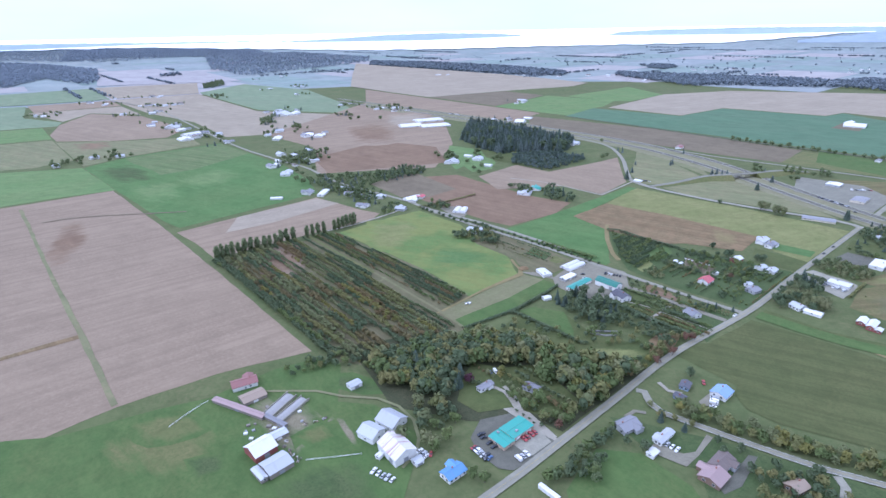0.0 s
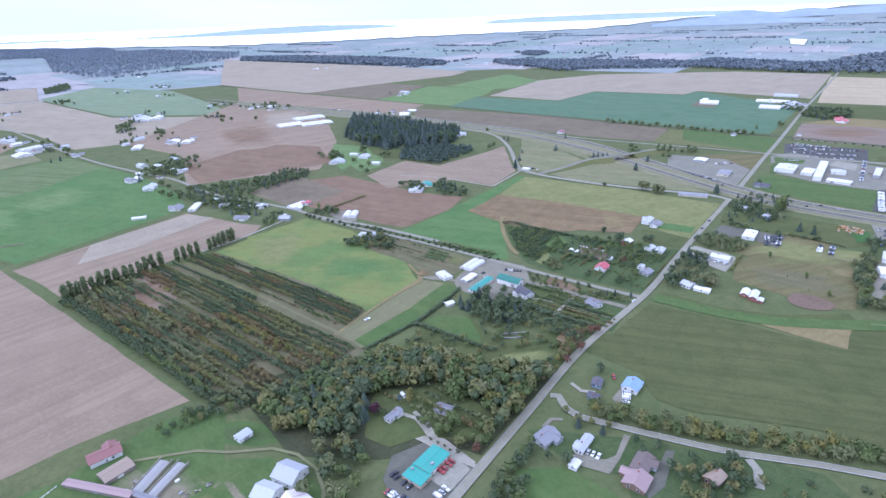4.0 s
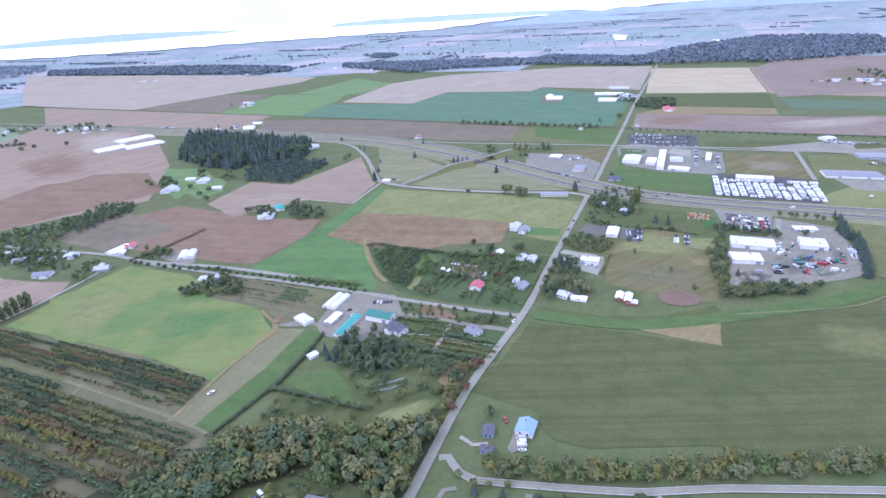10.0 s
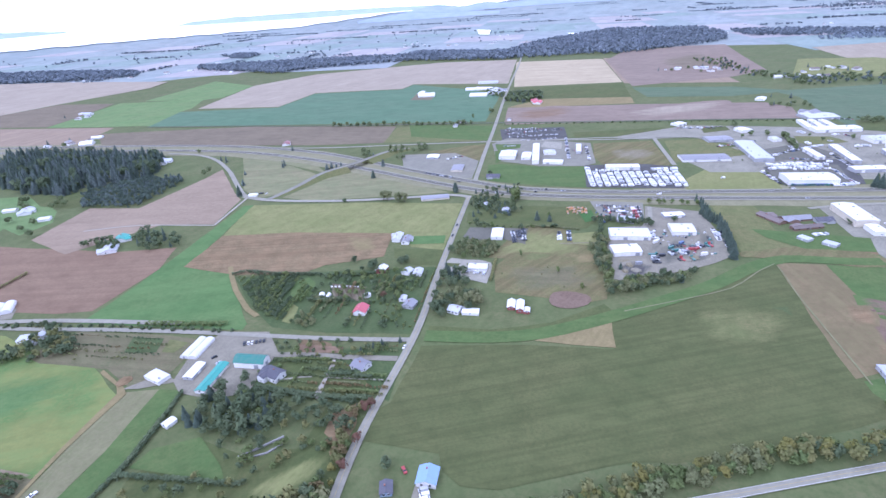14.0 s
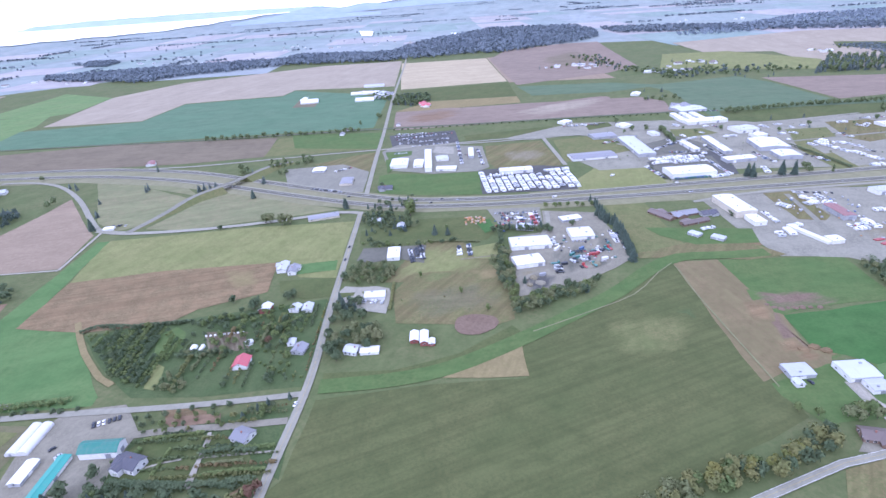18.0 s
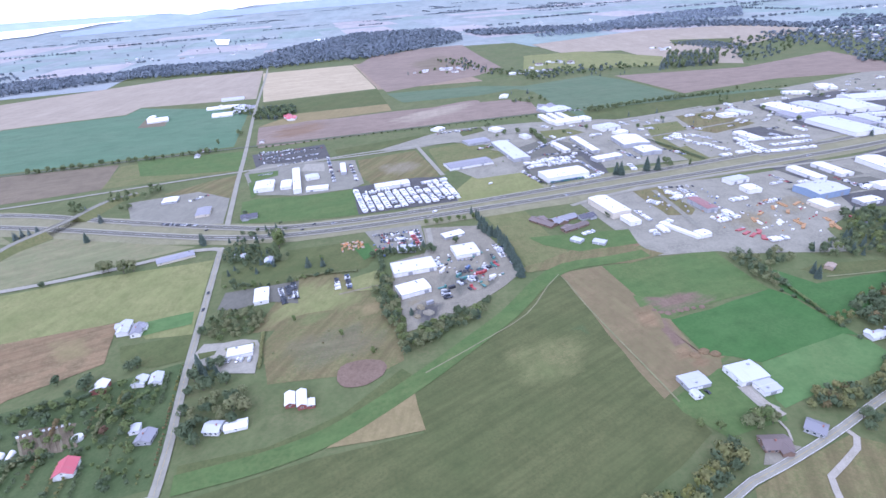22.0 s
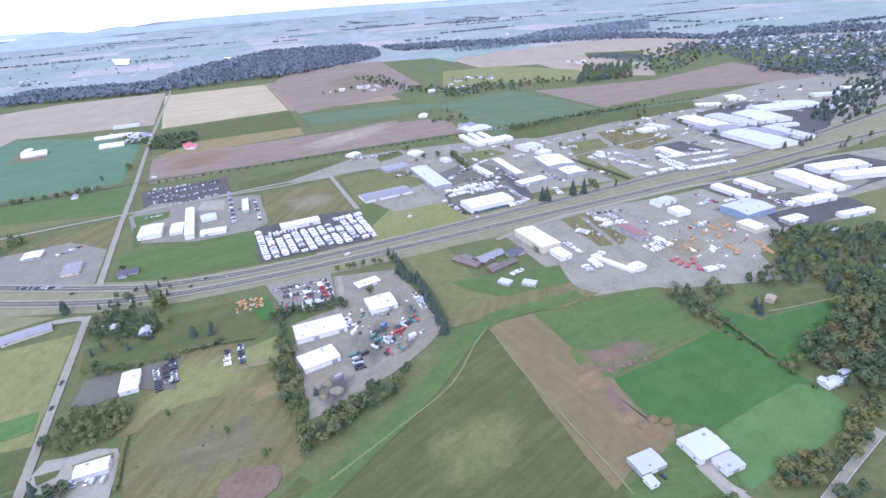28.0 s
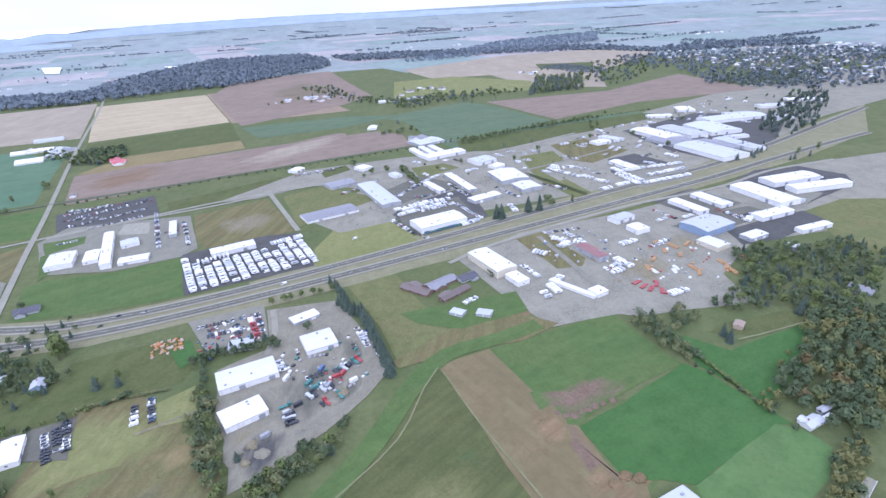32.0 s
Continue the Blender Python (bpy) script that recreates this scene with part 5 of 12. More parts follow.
strip("driveway", "driveway to a blue-roofed house", "gravel_track", 3, 4, [(2.0, -136.6), (11.3, -140.6), (19.9, -136.6)])
strip("driveway", "curving driveway off the county road", "concrete", 5, 6, [(124.1, -163.7), (120.9, -150.1), (115.1, -143.9)])
strip("driveway", "farm track to metal sheds", "gravel_track", 5, 4, [(354.8, -39.9), (351.3, -18.6), (353.6, -6.7)])
strip("driveway", "winding track up to the wood", "dry_olive", 1.6, 4, [(573.5, 68.9), (531.4, 75.4), (512.0, 79.4)])
strip("driveway", "curving grassy drive round the barn", "dry_olive", 2.2, 4, [(-180.9, -356.1), (-167.8, -341.0), (-155.5, -327.3), (-138.1, -316.6), (-118.7, -299.0), (-102.1, -293.1), (-83.7, -294.1), (-67.9, -302.2), (-58.5, -311.3), (-54.6, -325.0)])
strip("freeway_lane", "worn dark grey freeway traffic lanes", "asphalt", 9.0, 6, [(-1761.1, 626.5), (-1228.4, 645.4), (-767.1, 653.7), (-485.3, 635.4), (-292.5, 578.1), (-151.5, 497.6), (-0.5, 409.9), (80.1, 377.6), (221.0, 365.9), (525.6, 376.5), (714.5, 385.1), (878.5, 389.1), (1029.2, 411.6), (1257.2, 452.2), (1426.2, 482.3)])
strip("freeway_lane", "worn dark grey freeway traffic lanes", "asphalt", 9.0, 6, [(-1682.5, 581.3), (-1176.4, 602.8), (-737.5, 616.5), (-489.6, 598.5), (-324.7, 548.9), (-196.5, 485.3), (-87.0, 423.5), (3.8, 376.7), (81.0, 354.3), (218.1, 344.2), (503.8, 344.1), (676.9, 345.8), (829.9, 348.7), (952.9, 356.6), (1112.6, 363.3), (1216.6, 365.0)])
strip("road_line", "yellow centre line of the county road", "line_yellow", 0.18, 7, [(-4.0, -900.0), (-4.6, -500.0), (-5.2, -344.6), (-6.1, -303.6), (-5.8, -274.0), (-7.9, -178.9), (-9.5, -91.2), (0.6, 24.6), (0.1, 134.4), (1.9, 350.1)])
strip("road_line", "yellow centre line of the side road", "line_yellow", 0.18, 7, [(11.5, -163.2), (21.8, -165.7), (35.7, -162.4), (49.2, -159.2), (84.7, -150.0), (107.7, -143.2), (133.2, -132.2), (149.7, -125.2), (304.1, -72.9), (323.3, -69.8), (352.1, -63.9), (380.0, -57.0), (412.2, -48.0), (458.5, -36.6)])
strip("road_line", "white edge line of the side road", "line_white", 0.18, 7, [(11.5, -163.2), (21.8, -165.7), (35.7, -162.4), (49.2, -159.2), (84.7, -150.0), (107.7, -143.2), (133.2, -132.2), (149.7, -125.2), (304.1, -72.9), (323.3, -69.8), (352.1, -63.9), (380.0, -57.0), (412.2, -48.0), (458.5, -36.6)], offset=2.3)
strip("road_line", "white edge line of the side road", "line_white", 0.18, 7, [(11.5, -163.2), (21.8, -165.7), (35.7, -162.4), (49.2, -159.2), (84.7, -150.0), (107.7, -143.2), (133.2, -132.2), (149.7, -125.2), (304.1, -72.9), (323.3, -69.8), (352.1, -63.9), (380.0, -57.0), (412.2, -48.0), (458.5, -36.6)], offset=-2.3)
strip("freeway_line", "white lane line on the freeway", "line_white", 0.22, 7, [(-1761.1, 626.5), (-1228.4, 645.4), (-767.1, 653.7), (-485.3, 635.4), (-292.5, 578.1), (-151.5, 497.6), (-0.5, 409.9), (80.1, 377.6), (221.0, 365.9), (525.6, 376.5), (714.5, 385.1), (878.5, 389.1)])
strip("freeway_line", "white lane line on the freeway", "line_white", 0.22, 7, [(-1682.5, 581.3), (-1176.4, 602.8), (-737.5, 616.5), (-489.6, 598.5), (-324.7, 548.9), (-196.5, 485.3), (-87.0, 423.5), (3.8, 376.7), (81.0, 354.3), (218.1, 344.2), (503.8, 344.1), (676.9, 345.8), (829.9, 348.7)])
strip("grass_band", "bright green mown band curving along the field", "grass_bright", 15, 2, [(8.6, 19.9), (55.8, 21.7), (97.5, 30.5), (145.9, 54.9), (192.4, 83.5), (244.0, 117.7), (287.8, 155.4), (322.2, 174.1), (369.9, 171.7), (403.1, 172.4)])
strip("field_edge", "pale mown line along the field edge", "dry_olive", 1.2, 3, [(164.3, 68.5), (209.0, 88.8), (257.5, 113.1), (291.0, 147.6), (309.6, 163.7), (307.0, 108.2), (306.5, 68.4), (306.5, 13.0), (306.3, -10.8)])
strip("farm_track", "dark track to a fenced lot", "mud", 2.4, 3, [(116.2, 200.4), (134.5, 202.3), (151.2, 203.7), (163.9, 202.7)])
strip("farm_track", "bare tan lane between nursery blocks", "strip_tan", 2.8, 3, [(-300, -181), (-262, -182), (-225.3, -183), (-182.9, -184.5), (-152, -188)])
strip("farm_track", "grassy lane between nursery blocks", "olive", 3.6, 3, [(-450, -180), (-379.2, -181.5), (-300, -181)])
strip("farm_track", "tan lane across the nursery rows", "strip_tan", 2.4, 3, [(-280.1, -204.5), (-277.8, -189.5), (-281.2, -178.3)])
strip("garden_path", "gravel path through the display garden", "gravel_track", 2.4, 4, [(-51.8, -59.4), (-51.4, -41.2), (-50.8, -19.7)])
strip("garden_path", "gravel lane to the display garden house", "gravel", 6, 4, [(-105.1, -15.8), (-73.9, -12.8), (-48.3, -13.3), (-5.7, -11.5)])
strip("garden_path", "narrow garden path between hedges", "gravel_track", 1.6, 4, [(-51.4, -37.8), (-28.9, -37.2), (-7.2, -36.7)])
strip("driveway", "earth drive into the woodland clearing", "gravel_track", 3, 4, [(-26.7, -242.6), (-40.8, -237.6), (-54.6, -230.8), (-64.2, -227.3), (-75.0, -229.2)])
strip("farm_track", "dark wheelings in the ploughed field", "soil_dark", 4, 3, [(-758.5, -429.3), (-745.5, -380.1), (-669.4, -263.0)])
strip("driveway", "narrow lane beside the roadside shop", "gravel_track", 3, 4, [(-9.4, -238.7), (-17.4, -239.4), (-30.2, -237.3), (-41.6, -234.7), (-55.6, -226.8), (-69.3, -222.9)])
strip("driveway", "wheel track behind a brown-roofed house", "gravel_track", 1.4, 4, [(348.9, -42.2), (348.0, -49.9), (343.7, -57.1)])
strip("garden_path", "drive of the grey bungalow", "gravel", 3, 4, [(14.0, -174.0), (7.9, -177.8), (7.1, -187.3)])
strip("road", "estate street between halls", "asphalt_pale", 6, 4, [(392.3, 482.3), (450.5, 499.9), (521.2, 514.5), (628.0, 528.3), (718.4, 535.1)])
strip("road", "estate street past the vehicle lots", "asphalt_pale", 6, 4, [(718.4, 535.1), (807.0, 545.2), (926.7, 553.6), (1037.8, 581.6), (1172.3, 646.5)])
strip("road", "estate street beside the timber yard", "asphalt_pale", 6, 4, [(506.8, 314.7), (494.5, 248.7), (480.5, 189.8)])
strip("road", "estate street between warehouses", "asphalt_pale", 6, 4, [(623.3, 317.2), (597.5, 238.4), (593.1, 197.2)])
strip("farm_track", "pale sandy track round the pasture", "tan", 5, 4, [(-219.1, 127.6), (-202.0, 101.1), (-187.0, 80.4), (-156.1, 46.2), (-142.5, 36.8)])
strip("garden_path", "gravel path between clipped hedges", "gravel_track", 2.4, 5, [(-49.3, -60.6), (-50.9, -40.2), (-52.6, -17.3)])
strip("garden_path", "garden path behind the hedges", "gravel_track", 1.5, 5, [(-83.7, -43.8), (-71.4, -39.9), (-61.5, -38.2)])

# ---- building blocks ----
def box(bm, x0, y0, z0, x1, y1, z1):
    v = [bm.verts.new(p) for p in ((x0, y0, z0), (x1, y0, z0), (x1, y1, z0), (x0, y1, z0), (x0, y0, z1), (x1, y0, z1), (x1, y1, z1), (x0, y1, z1))]
    for f in ((3, 2, 1, 0), (4, 5, 6, 7), (0, 1, 5, 4), (1, 2, 6, 5), (2, 3, 7, 6), (3, 0, 4, 7)):
        bm.faces.new([v[k] for k in f])
    return v


def prism(bm, outline, y0, y1):
    """An outline in x and z drawn out along y."""
    a = [bm.verts.new((x, y0, z)) for x, z in outline]
    b = [bm.verts.new((x, y1, z)) for x, z in outline]
    n = len(outline)
    for k in range(n):
        bm.faces.new((a[k], a[(k + 1) % n], b[(k + 1) % n], b[k]))
    bm.faces.new(a[::-1])
    bm.faces.new(b)


def finish(name, bm, mat):
    bmesh.ops.recalc_face_normals(bm, faces=bm.faces[:])
    me = bpy.data.meshes.new(name)
    bm.to_mesh(me)
    bm.free()
    me.materials.append(MAT[mat])
    return me


def part(name, bm, mat, parent, label="", at=None):
    """Links a bmesh, or a mesh made before, as one object under a thing or a part."""
    me = bm if isinstance(bm, bpy.types.Mesh) else finish(name, bm, mat)
    ob = new(name, me)
    ob.parent = parent
    if at is not None:
        ob.matrix_basis = at
    return tagged(ob, label)


def thing(name, label, category, x, y, turn=0.0, z=None, group=""):
    e = new(name)
    e.empty_display_size = 0.5
    d = math.hypot(x - MID.x, y - MID.y)
    p = place_far(x, y)
    base = (ground_z(x, y) if d < 2500 else p.z) if z is None else z
    e.matrix_basis = pose(p.x, p.y, base, 0, 0, turn)
    return tagged(e, label, category, group)


UNITS = {}


def unit(name, sx, sz, mat, depth=0.08):
    """A flat leaf such as a door or a pane, its middle at the foot, facing y; kept for reuse."""
    key = (name, round(sx, 1), round(sz, 1), mat)
    if key not in UNITS:
        bm = bmesh.new()
        box(bm, -sx / 2, -depth / 2, 0, sx / 2, depth / 2, sz)
        UNITS[key] = finish(name, bm, mat)
    return UNITS[key]


WINDOWS = {"skip": 1, "count": 0}


def add_window(parent, m, sx=1.3, sz=1.3):
    """A framed window; on buildings far off only some of them are built."""
    WINDOWS["count"] += 1
    if WINDOWS["count"] % WINDOWS["skip"]:
        return
    if WINDOWS["skip"] > 1:
        part("window", unit("window", sx, sz, "glass_dark", 0.12), None, parent, at=m)
        return
    w = part("window", unit("window_frame", sx + 0.24, sz + 0.24, "trim_white", 0.1), None, parent, at=m)
    part("pane", unit("pane", sx, sz, "glass_dark", 0.14), None, w, at=pose(0, 0, 0.12))


def side_pose(side, u, z, length, width):
    """A place on one of a building's four walls: u runs along the wall."""
    if side == 0:
        return pose(u, -width / 2 - 0.03, z)
    if side == 1:
        return pose(u, width / 2 + 0.03, z)
    if side == 2:
        return pose(-length / 2 - 0.03, u, z, 0, 0, 90)
    return pose(length / 2 + 0.03, u, z, 0, 0, 90)


def building(kind, label, roof, wall, high, x, y, turn, length, width):
    """kind: house, barn, warehouse, shed, greenhouse or trailer. Its length runs along its own x axis, the ridge along it too."""
    rng = random.Random(int(x * 13 + y * 7))
    if width > length:
        length, width, turn = width, length, turn + 90
    b = thing(kind, label, "building" if kind not in ("house", "barn", "shed", "greenhouse") else kind, x, y, turn)
    far = math.hypot(x - MID.x, y - MID.y - 60)
    WINDOWS["skip"] = 1 if far < 330 else 3 if far < 520 else 6
    pitch = {"house": 0.4, "barn": 0.5, "shed": 0.25, "warehouse": 0.09, "greenhouse": 0.6, "trailer": 0.08}[kind]
    rise = pitch * width / 2
    over = {"house": 0.6, "barn": 0.5, "shed": 0.35, "warehouse": 0.2, "greenhouse": 0.05, "trailer": 0.1}[kind]
    hl, hw = length / 2, width / 2
    bm = bmesh.new()
    if kind == "greenhouse":
        for half in (-1, 1) if width > 9 else (0,):
            w = hw / 2 if half else hw
            c = half * hw / 2
            out = [(w * math.cos(math.pi * k / 10), high * 0.35 + high * 0.65 * math.sin(math.pi * k / 10)) for k in range(11)]
            prism(bm, [(w, 0)] + out + [(-w, 0)], -hl, hl)
            if c:
                for v in bm.verts[-26:]:
                    v.co.x += c
        bmesh.ops.rotate(bm, verts=bm.verts[:], cent=(0, 0, 0), matrix=Matrix.Rotation(radians(90), 3, "Z"))
        part("cover", bm, roof, b, "white plastic film over arched hoops")
        for s in (-1, 1):
            part("door", unit("door", 1.6, 2.0, "door_grey"), None, b, at=side_pose(2 if s < 0 else 3, hw / 2 if width > 9 else 0, 0, length, width))
        bm = bmesh.new()
        for k in range(int(length / 4) + 1):
            px = -hl + k * 4.0
            box(bm, px - 0.05, -hw - 0.05, 0, px + 0.05, -hw, high * 0.35)
        part("side_frame", bm, "steel_grey", b)
        return b
    prism(bm, [(-hw, -0.6), (hw, -0.6), (hw, high), (0, high + rise), (-hw, high)], -hl, hl)
    bmesh.ops.rotate(bm, verts=bm.verts[:], cent=(0, 0, 0), matrix=Matrix.Rotation(radians(90), 3, "Z"))
    part("wall", bm, wall, b)
    bm = bmesh.new()
    t = 0.22
    e = hw + over
    drop = rise * over / hw
    if kind == "barn" and "dairy" in label:
        k = hw * 0.55
        out = [(-e, high - drop), (-k, high + rise * 0.75), (0, high + rise * 1.1), (k, high + rise * 0.75), (e, high - drop)]
    else:
        out = [(-e, high - drop), (0, high + rise), (e, high - drop)]
    prism(bm, [(a, z + 0.03) for a, z in out] + [(a, z + t) for a, z in out[::-1]], -hl - over, hl + over)
    bmesh.ops.rotate(bm, verts=bm.verts[:], cent=(0, 0, 0), matrix=Matrix.Rotation(radians(90), 3, "Z"))
    r = part("roof", bm, roof, b)
    if far < 520:
        bm = bmesh.new()
        box(bm, -hl - over, -0.22, high + rise + t - 0.06, hl + over, 0.22, high + rise + t + 0.05)
        part("ridge_cap", bm, roof, r)
    if kind == "house" and length > 12:
        # a cross wing with its own gable
        side, u = rng.choice((-1, 1)), rng.choice((-0.22, 0.22)) * length
        half, reach = 0.21 * length, side * (hw + 0.32 * width)
        y0, y1 = sorted((0.0, reach))
        peak = high + min(rise * 0.9, half * 0.55)
        bm = bmesh.new()
        prism(bm, [(u - half, -0.6), (u + half, -0.6), (u + half, high - 0.05), (u, peak - 0.06), (u - half, high - 0.05)], y0, y1)
        part("wing", bm, wall, b)
        bm = bmesh.new()
        o = half + 0.45
        out = [(u - o, high - 0.2), (u, peak), (u + o, high - 0.2)]
        prism(bm, out + [(a, z + t) for a, z in out[::-1]], y0 - (0.4 if side < 0 else 0), y1 + (0.4 if side > 0 else 0))
        part("wing_roof", bm, roof, b)
    if kind == "house":
        bm = bmesh.new()
        cx = rng.uniform(-0.3, 0.3) * length
        box(bm, cx - 0.4, 0.3, high, cx + 0.4, 1.1, high + rise + 0.9)
        part("chimney", bm, "chimney_brick", b)
        n = max(2, int(length / 3.2))
        for s in (0, 1):
            for k in range(n):
                u = -hl + (k + 0.5) * length / n
                if s == 0 and k == n // 2:
                    part("door", unit("door", 1.0, 2.1, "door_grey"), None, b, at=side_pose(0, u, 0, length, width))
                else:
                    add_window(b, side_pose(s, u, 0.9, length, width))
        for s in (2, 3):
            add_window(b, side_pose(s, -width * 0.22, 0.9, length, width))
            add_window(b, side_pose(s, width * 0.22, 0.9, length, width))
            if high > 4.5:
                add_window(b, side_pose(s, 0, high - 1.4, length, width), 1.1, 1.2)
    elif kind in ("warehouse", "barn", "shed"):
        dw, dh = (4.2, min(4.4, high * 0.75)) if kind == "warehouse" else (3.4, min(3.6, high * 0.7))
        n = max(1, min(7, int(length / 9))) if far < 520 else 2
        for k in range(n):
            if kind == "warehouse" or k == n // 2:
                part("door", unit("door", dw, dh, "door_grey" if rng.random() < 0.6 else "door_white"), None, b, at=side_pose(0, -hl + (k + 0.5) * length / n, 0, length, width))
        part("door", unit("door", min(dw, width * 0.5), dh, "door_grey"), None, b, at=side_pose(3, 0, 0, length, width))
        for s in (1, 2):
            run = length if s == 1 else width
            m = max(1, min(6, int(run / 7)))
            for k in range(m):
                add_window(b, side_pose(s, -run / 2 + (k + 0.5) * run / m, 1.3, length, width), 1.5, 0.9)
        if kind == "warehouse":
            for k in range(max(1, min(5, int(length * width / 240)))):
                bm = bmesh.new()
                u, v = rng.uniform(-0.4, 0.4) * length, rng.choice((-1, 1)) * rng.uniform(0.15, 0.35) * width
                z = high + rise * (1 - abs(v) / hw) + t
                s = rng.uniform(0.5, 1.1)
                box(bm, u - s, v - s * 0.7, z - 0.3, u + s, v + s * 0.7, z + 0.8)
                box(bm, u - s * 0.8, v - s * 0.5, z + 0.8, u + s * 0.8, v + s * 0.5, z + 0.9)
                part("roof_vent", bm, "steel_grey", r)
            for s in (-1, 1):
                bm = bmesh.new()
                box(bm, -hl, s * (hw + 0.26) - 0.08, high - drop - 0.12, hl, s * (hw + 0.26) + 0.08, high - drop + 0.05)
                part("gutter", bm, "steel_grey", r)
        else:
            bm = bmesh.new()
            box(bm, -hl - 0.03, -0.5, high + rise * 0.25, -hl + 0.02, 0.5, high + rise * 0.25 + 0.9)
            part("loft_hatch", bm, "wood_grey", b)
    elif kind == "trailer":
        for k in range(max(2, int(length / 3))):
            add_window(b, side_pose(0, -hl + (k + 0.5) * length / max(2, int(length / 3)), 1.0, length, width), 1.0, 0.8)
        part("door", unit("door", 0.9, 2.0, "door_white"), None, b, at=side_pose(1, 0, 0, length, width))
    return b


# ---- plants ----
def leaf_cloud(rng, centres, count, size, flat=0.4):
    """Small leaf-clump cards scattered on the outside of a few lobes: an array of quads."""
    out = np.zeros((count, 4, 3))
    for k in range(count):
        c, rad = centres[rng.randrange(len(centres))]
        d = Vector((rng.gauss(0, 1), rng.gauss(0, 1), rng.gauss(0.15, 1))).normalized()
        p = Vector(c) + Vector((d.x * rad[0], d.y * rad[1], d.z * rad[2])) * rng.uniform(0.72, 1.06)
        nrm = (d + Vector((rng.uniform(-1, 1), rng.uniform(-1, 1), rng.uniform(-0.5, 1.2))) * 0.4).normalized()
        u = nrm.orthogonal().normalized()
        u = Matrix.Rotation(rng.uniform(0, 6.28), 3, nrm) @ u
        v = nrm.cross(u)
        s = size * rng.uniform(0.6, 1.3)
        for j, (a, b) in enumerate(((-1, -0.8), (0.9, -1), (1, 0.7), (-0.7, 1))):
            out[k, j] = p + (u * a + v * b * rng.uniform(0.6, 1)) * s + nrm * rng.uniform(-0.2, 0.2) * s
    return out


def soft_normals(q):
    """Shading normals of a crown's leaf clumps: mostly those of the rounded mass that they make up."""
    mid = q.reshape(-1, 3).mean(axis=0) * np.array((1, 1, 0.85))
    out = q.mean(axis=1) - mid
    out /= np.linalg.norm(out, axis=1, keepdims=True) + 1e-6
    face = np.cross(q[:, 2] - q[:, 0], q[:, 3] - q[:, 1])
    face /= np.linalg.norm(face, axis=1, keepdims=True) + 1e-9
    face *= np.where((face * out).sum(axis=1, keepdims=True) < 0, -1, 1)
    both = out * 0.6 + face * 0.45 + np.array((0, 0, 0.3))
    both /= np.linalg.norm(both, axis=1, keepdims=True) + 1e-6
    return np.repeat(both[:, None, :], 4, axis=1)


def quads_mesh(name, quads, mat, normals=None):
    q = np.asarray(quads, dtype=np.float32).reshape(-1, 3)
    n = len(q) // 4
    me = bpy.data.meshes.new(name)
    me.vertices.add(len(q))
    me.vertices.foreach_set("co", q.ravel())
    me.loops.add(len(q))
    me.loops.foreach_set("vertex_index", np.arange(len(q), dtype=np.int32))
    me.polygons.add(n)
    me.polygons.foreach_set("loop_start", np.arange(0, len(q), 4, dtype=np.int32))
    me.polygons.foreach_set("loop_total", np.full(n, 4, dtype=np.int32))
    me.materials.append(MAT[mat])
    me.update(calc_edges=True)
    if normals is not None:
        me.attributes.new("custom_normal", "FLOAT_VECTOR", "POINT").data.foreach_set("vector", np.asarray(normals, dtype=np.float32).ravel())
    return me


def crown_quads(kind, rng, count, size):
    """A crown of unit height (1.0 from ground to tip)."""
    if kind == "conifer":
        out = []
        tiers = max(7, count // 11)
        for k in range(tiers):
            z = 0.08 + 0.9 * k / tiers
            rad = 0.25 * (1 - k / tiers) ** 0.8 * rng.uniform(0.8, 1.15) + 0.012
            for j in range(11):
                a = 6.283 * j / 11 + rng.uniform(-0.3, 0.3) + k
                rr = rad * rng.uniform(0.75, 1.2)
                c, s = math.cos(a), math.sin(a)
                w = rr * 0.38
                tip = z - rr * 0.35
                out.append([(c * rr * 0.1 - s * w * 0.4, s * rr * 0.1 + c * w * 0.4, z + 0.05), (c * rr * 0.1 + s * w * 0.4, s * rr * 0.1 - c * w * 0.4, z + 0.05),
                            (c * rr + s * w, s * rr - c * w, tip), (c * rr - s * w, s * rr + c * w, tip + rng.uniform(-0.02, 0.02))])
        return np.array(out)
    if kind == "poplar":
        lobes = [((rng.uniform(-0.05, 0.05), rng.uniform(-0.05, 0.05), z), (rng.uniform(0.14, 0.2), rng.uniform(0.14, 0.2), 0.16)) for z in (0.2, 0.36, 0.5, 0.64)] + [((rng.uniform(-0.04, 0.04), 0, 0.8), (0.12, 0.12, 0.17))]
    elif kind == "bush":
        lobes = [((rng.uniform(-0.3, 0.3), rng.uniform(-0.3, 0.3), rng.uniform(0.3, 0.5)), (0.42, 0.42, 0.45)) for _ in range(4)]
    elif kind == "tall":
        lobes = [((rng.uniform(-0.12, 0.12), rng.uniform(-0.12, 0.12), z), (rng.uniform(0.15, 0.22),) * 2 + (0.17,)) for z in (0.35, 0.45, 0.55, 0.62, 0.7, 0.8)]
    else:
        lobes = [((0, 0, 0.6), (0.35, 0.35, 0.32)), ((rng.uniform(-0.1, 0.1), rng.uniform(-0.1, 0.1), 0.44), (0.37, 0.37, 0.26))]
        lobes += [((rng.uniform(-0.24, 0.24), rng.uniform(-0.24, 0.24), rng.uniform(0.42, 0.78)), (rng.uniform(0.15, 0.22),) * 2 + (rng.uniform(0.14, 0.2),)) for _ in range(5)]
    return leaf_cloud(rng, lobes, count, size)


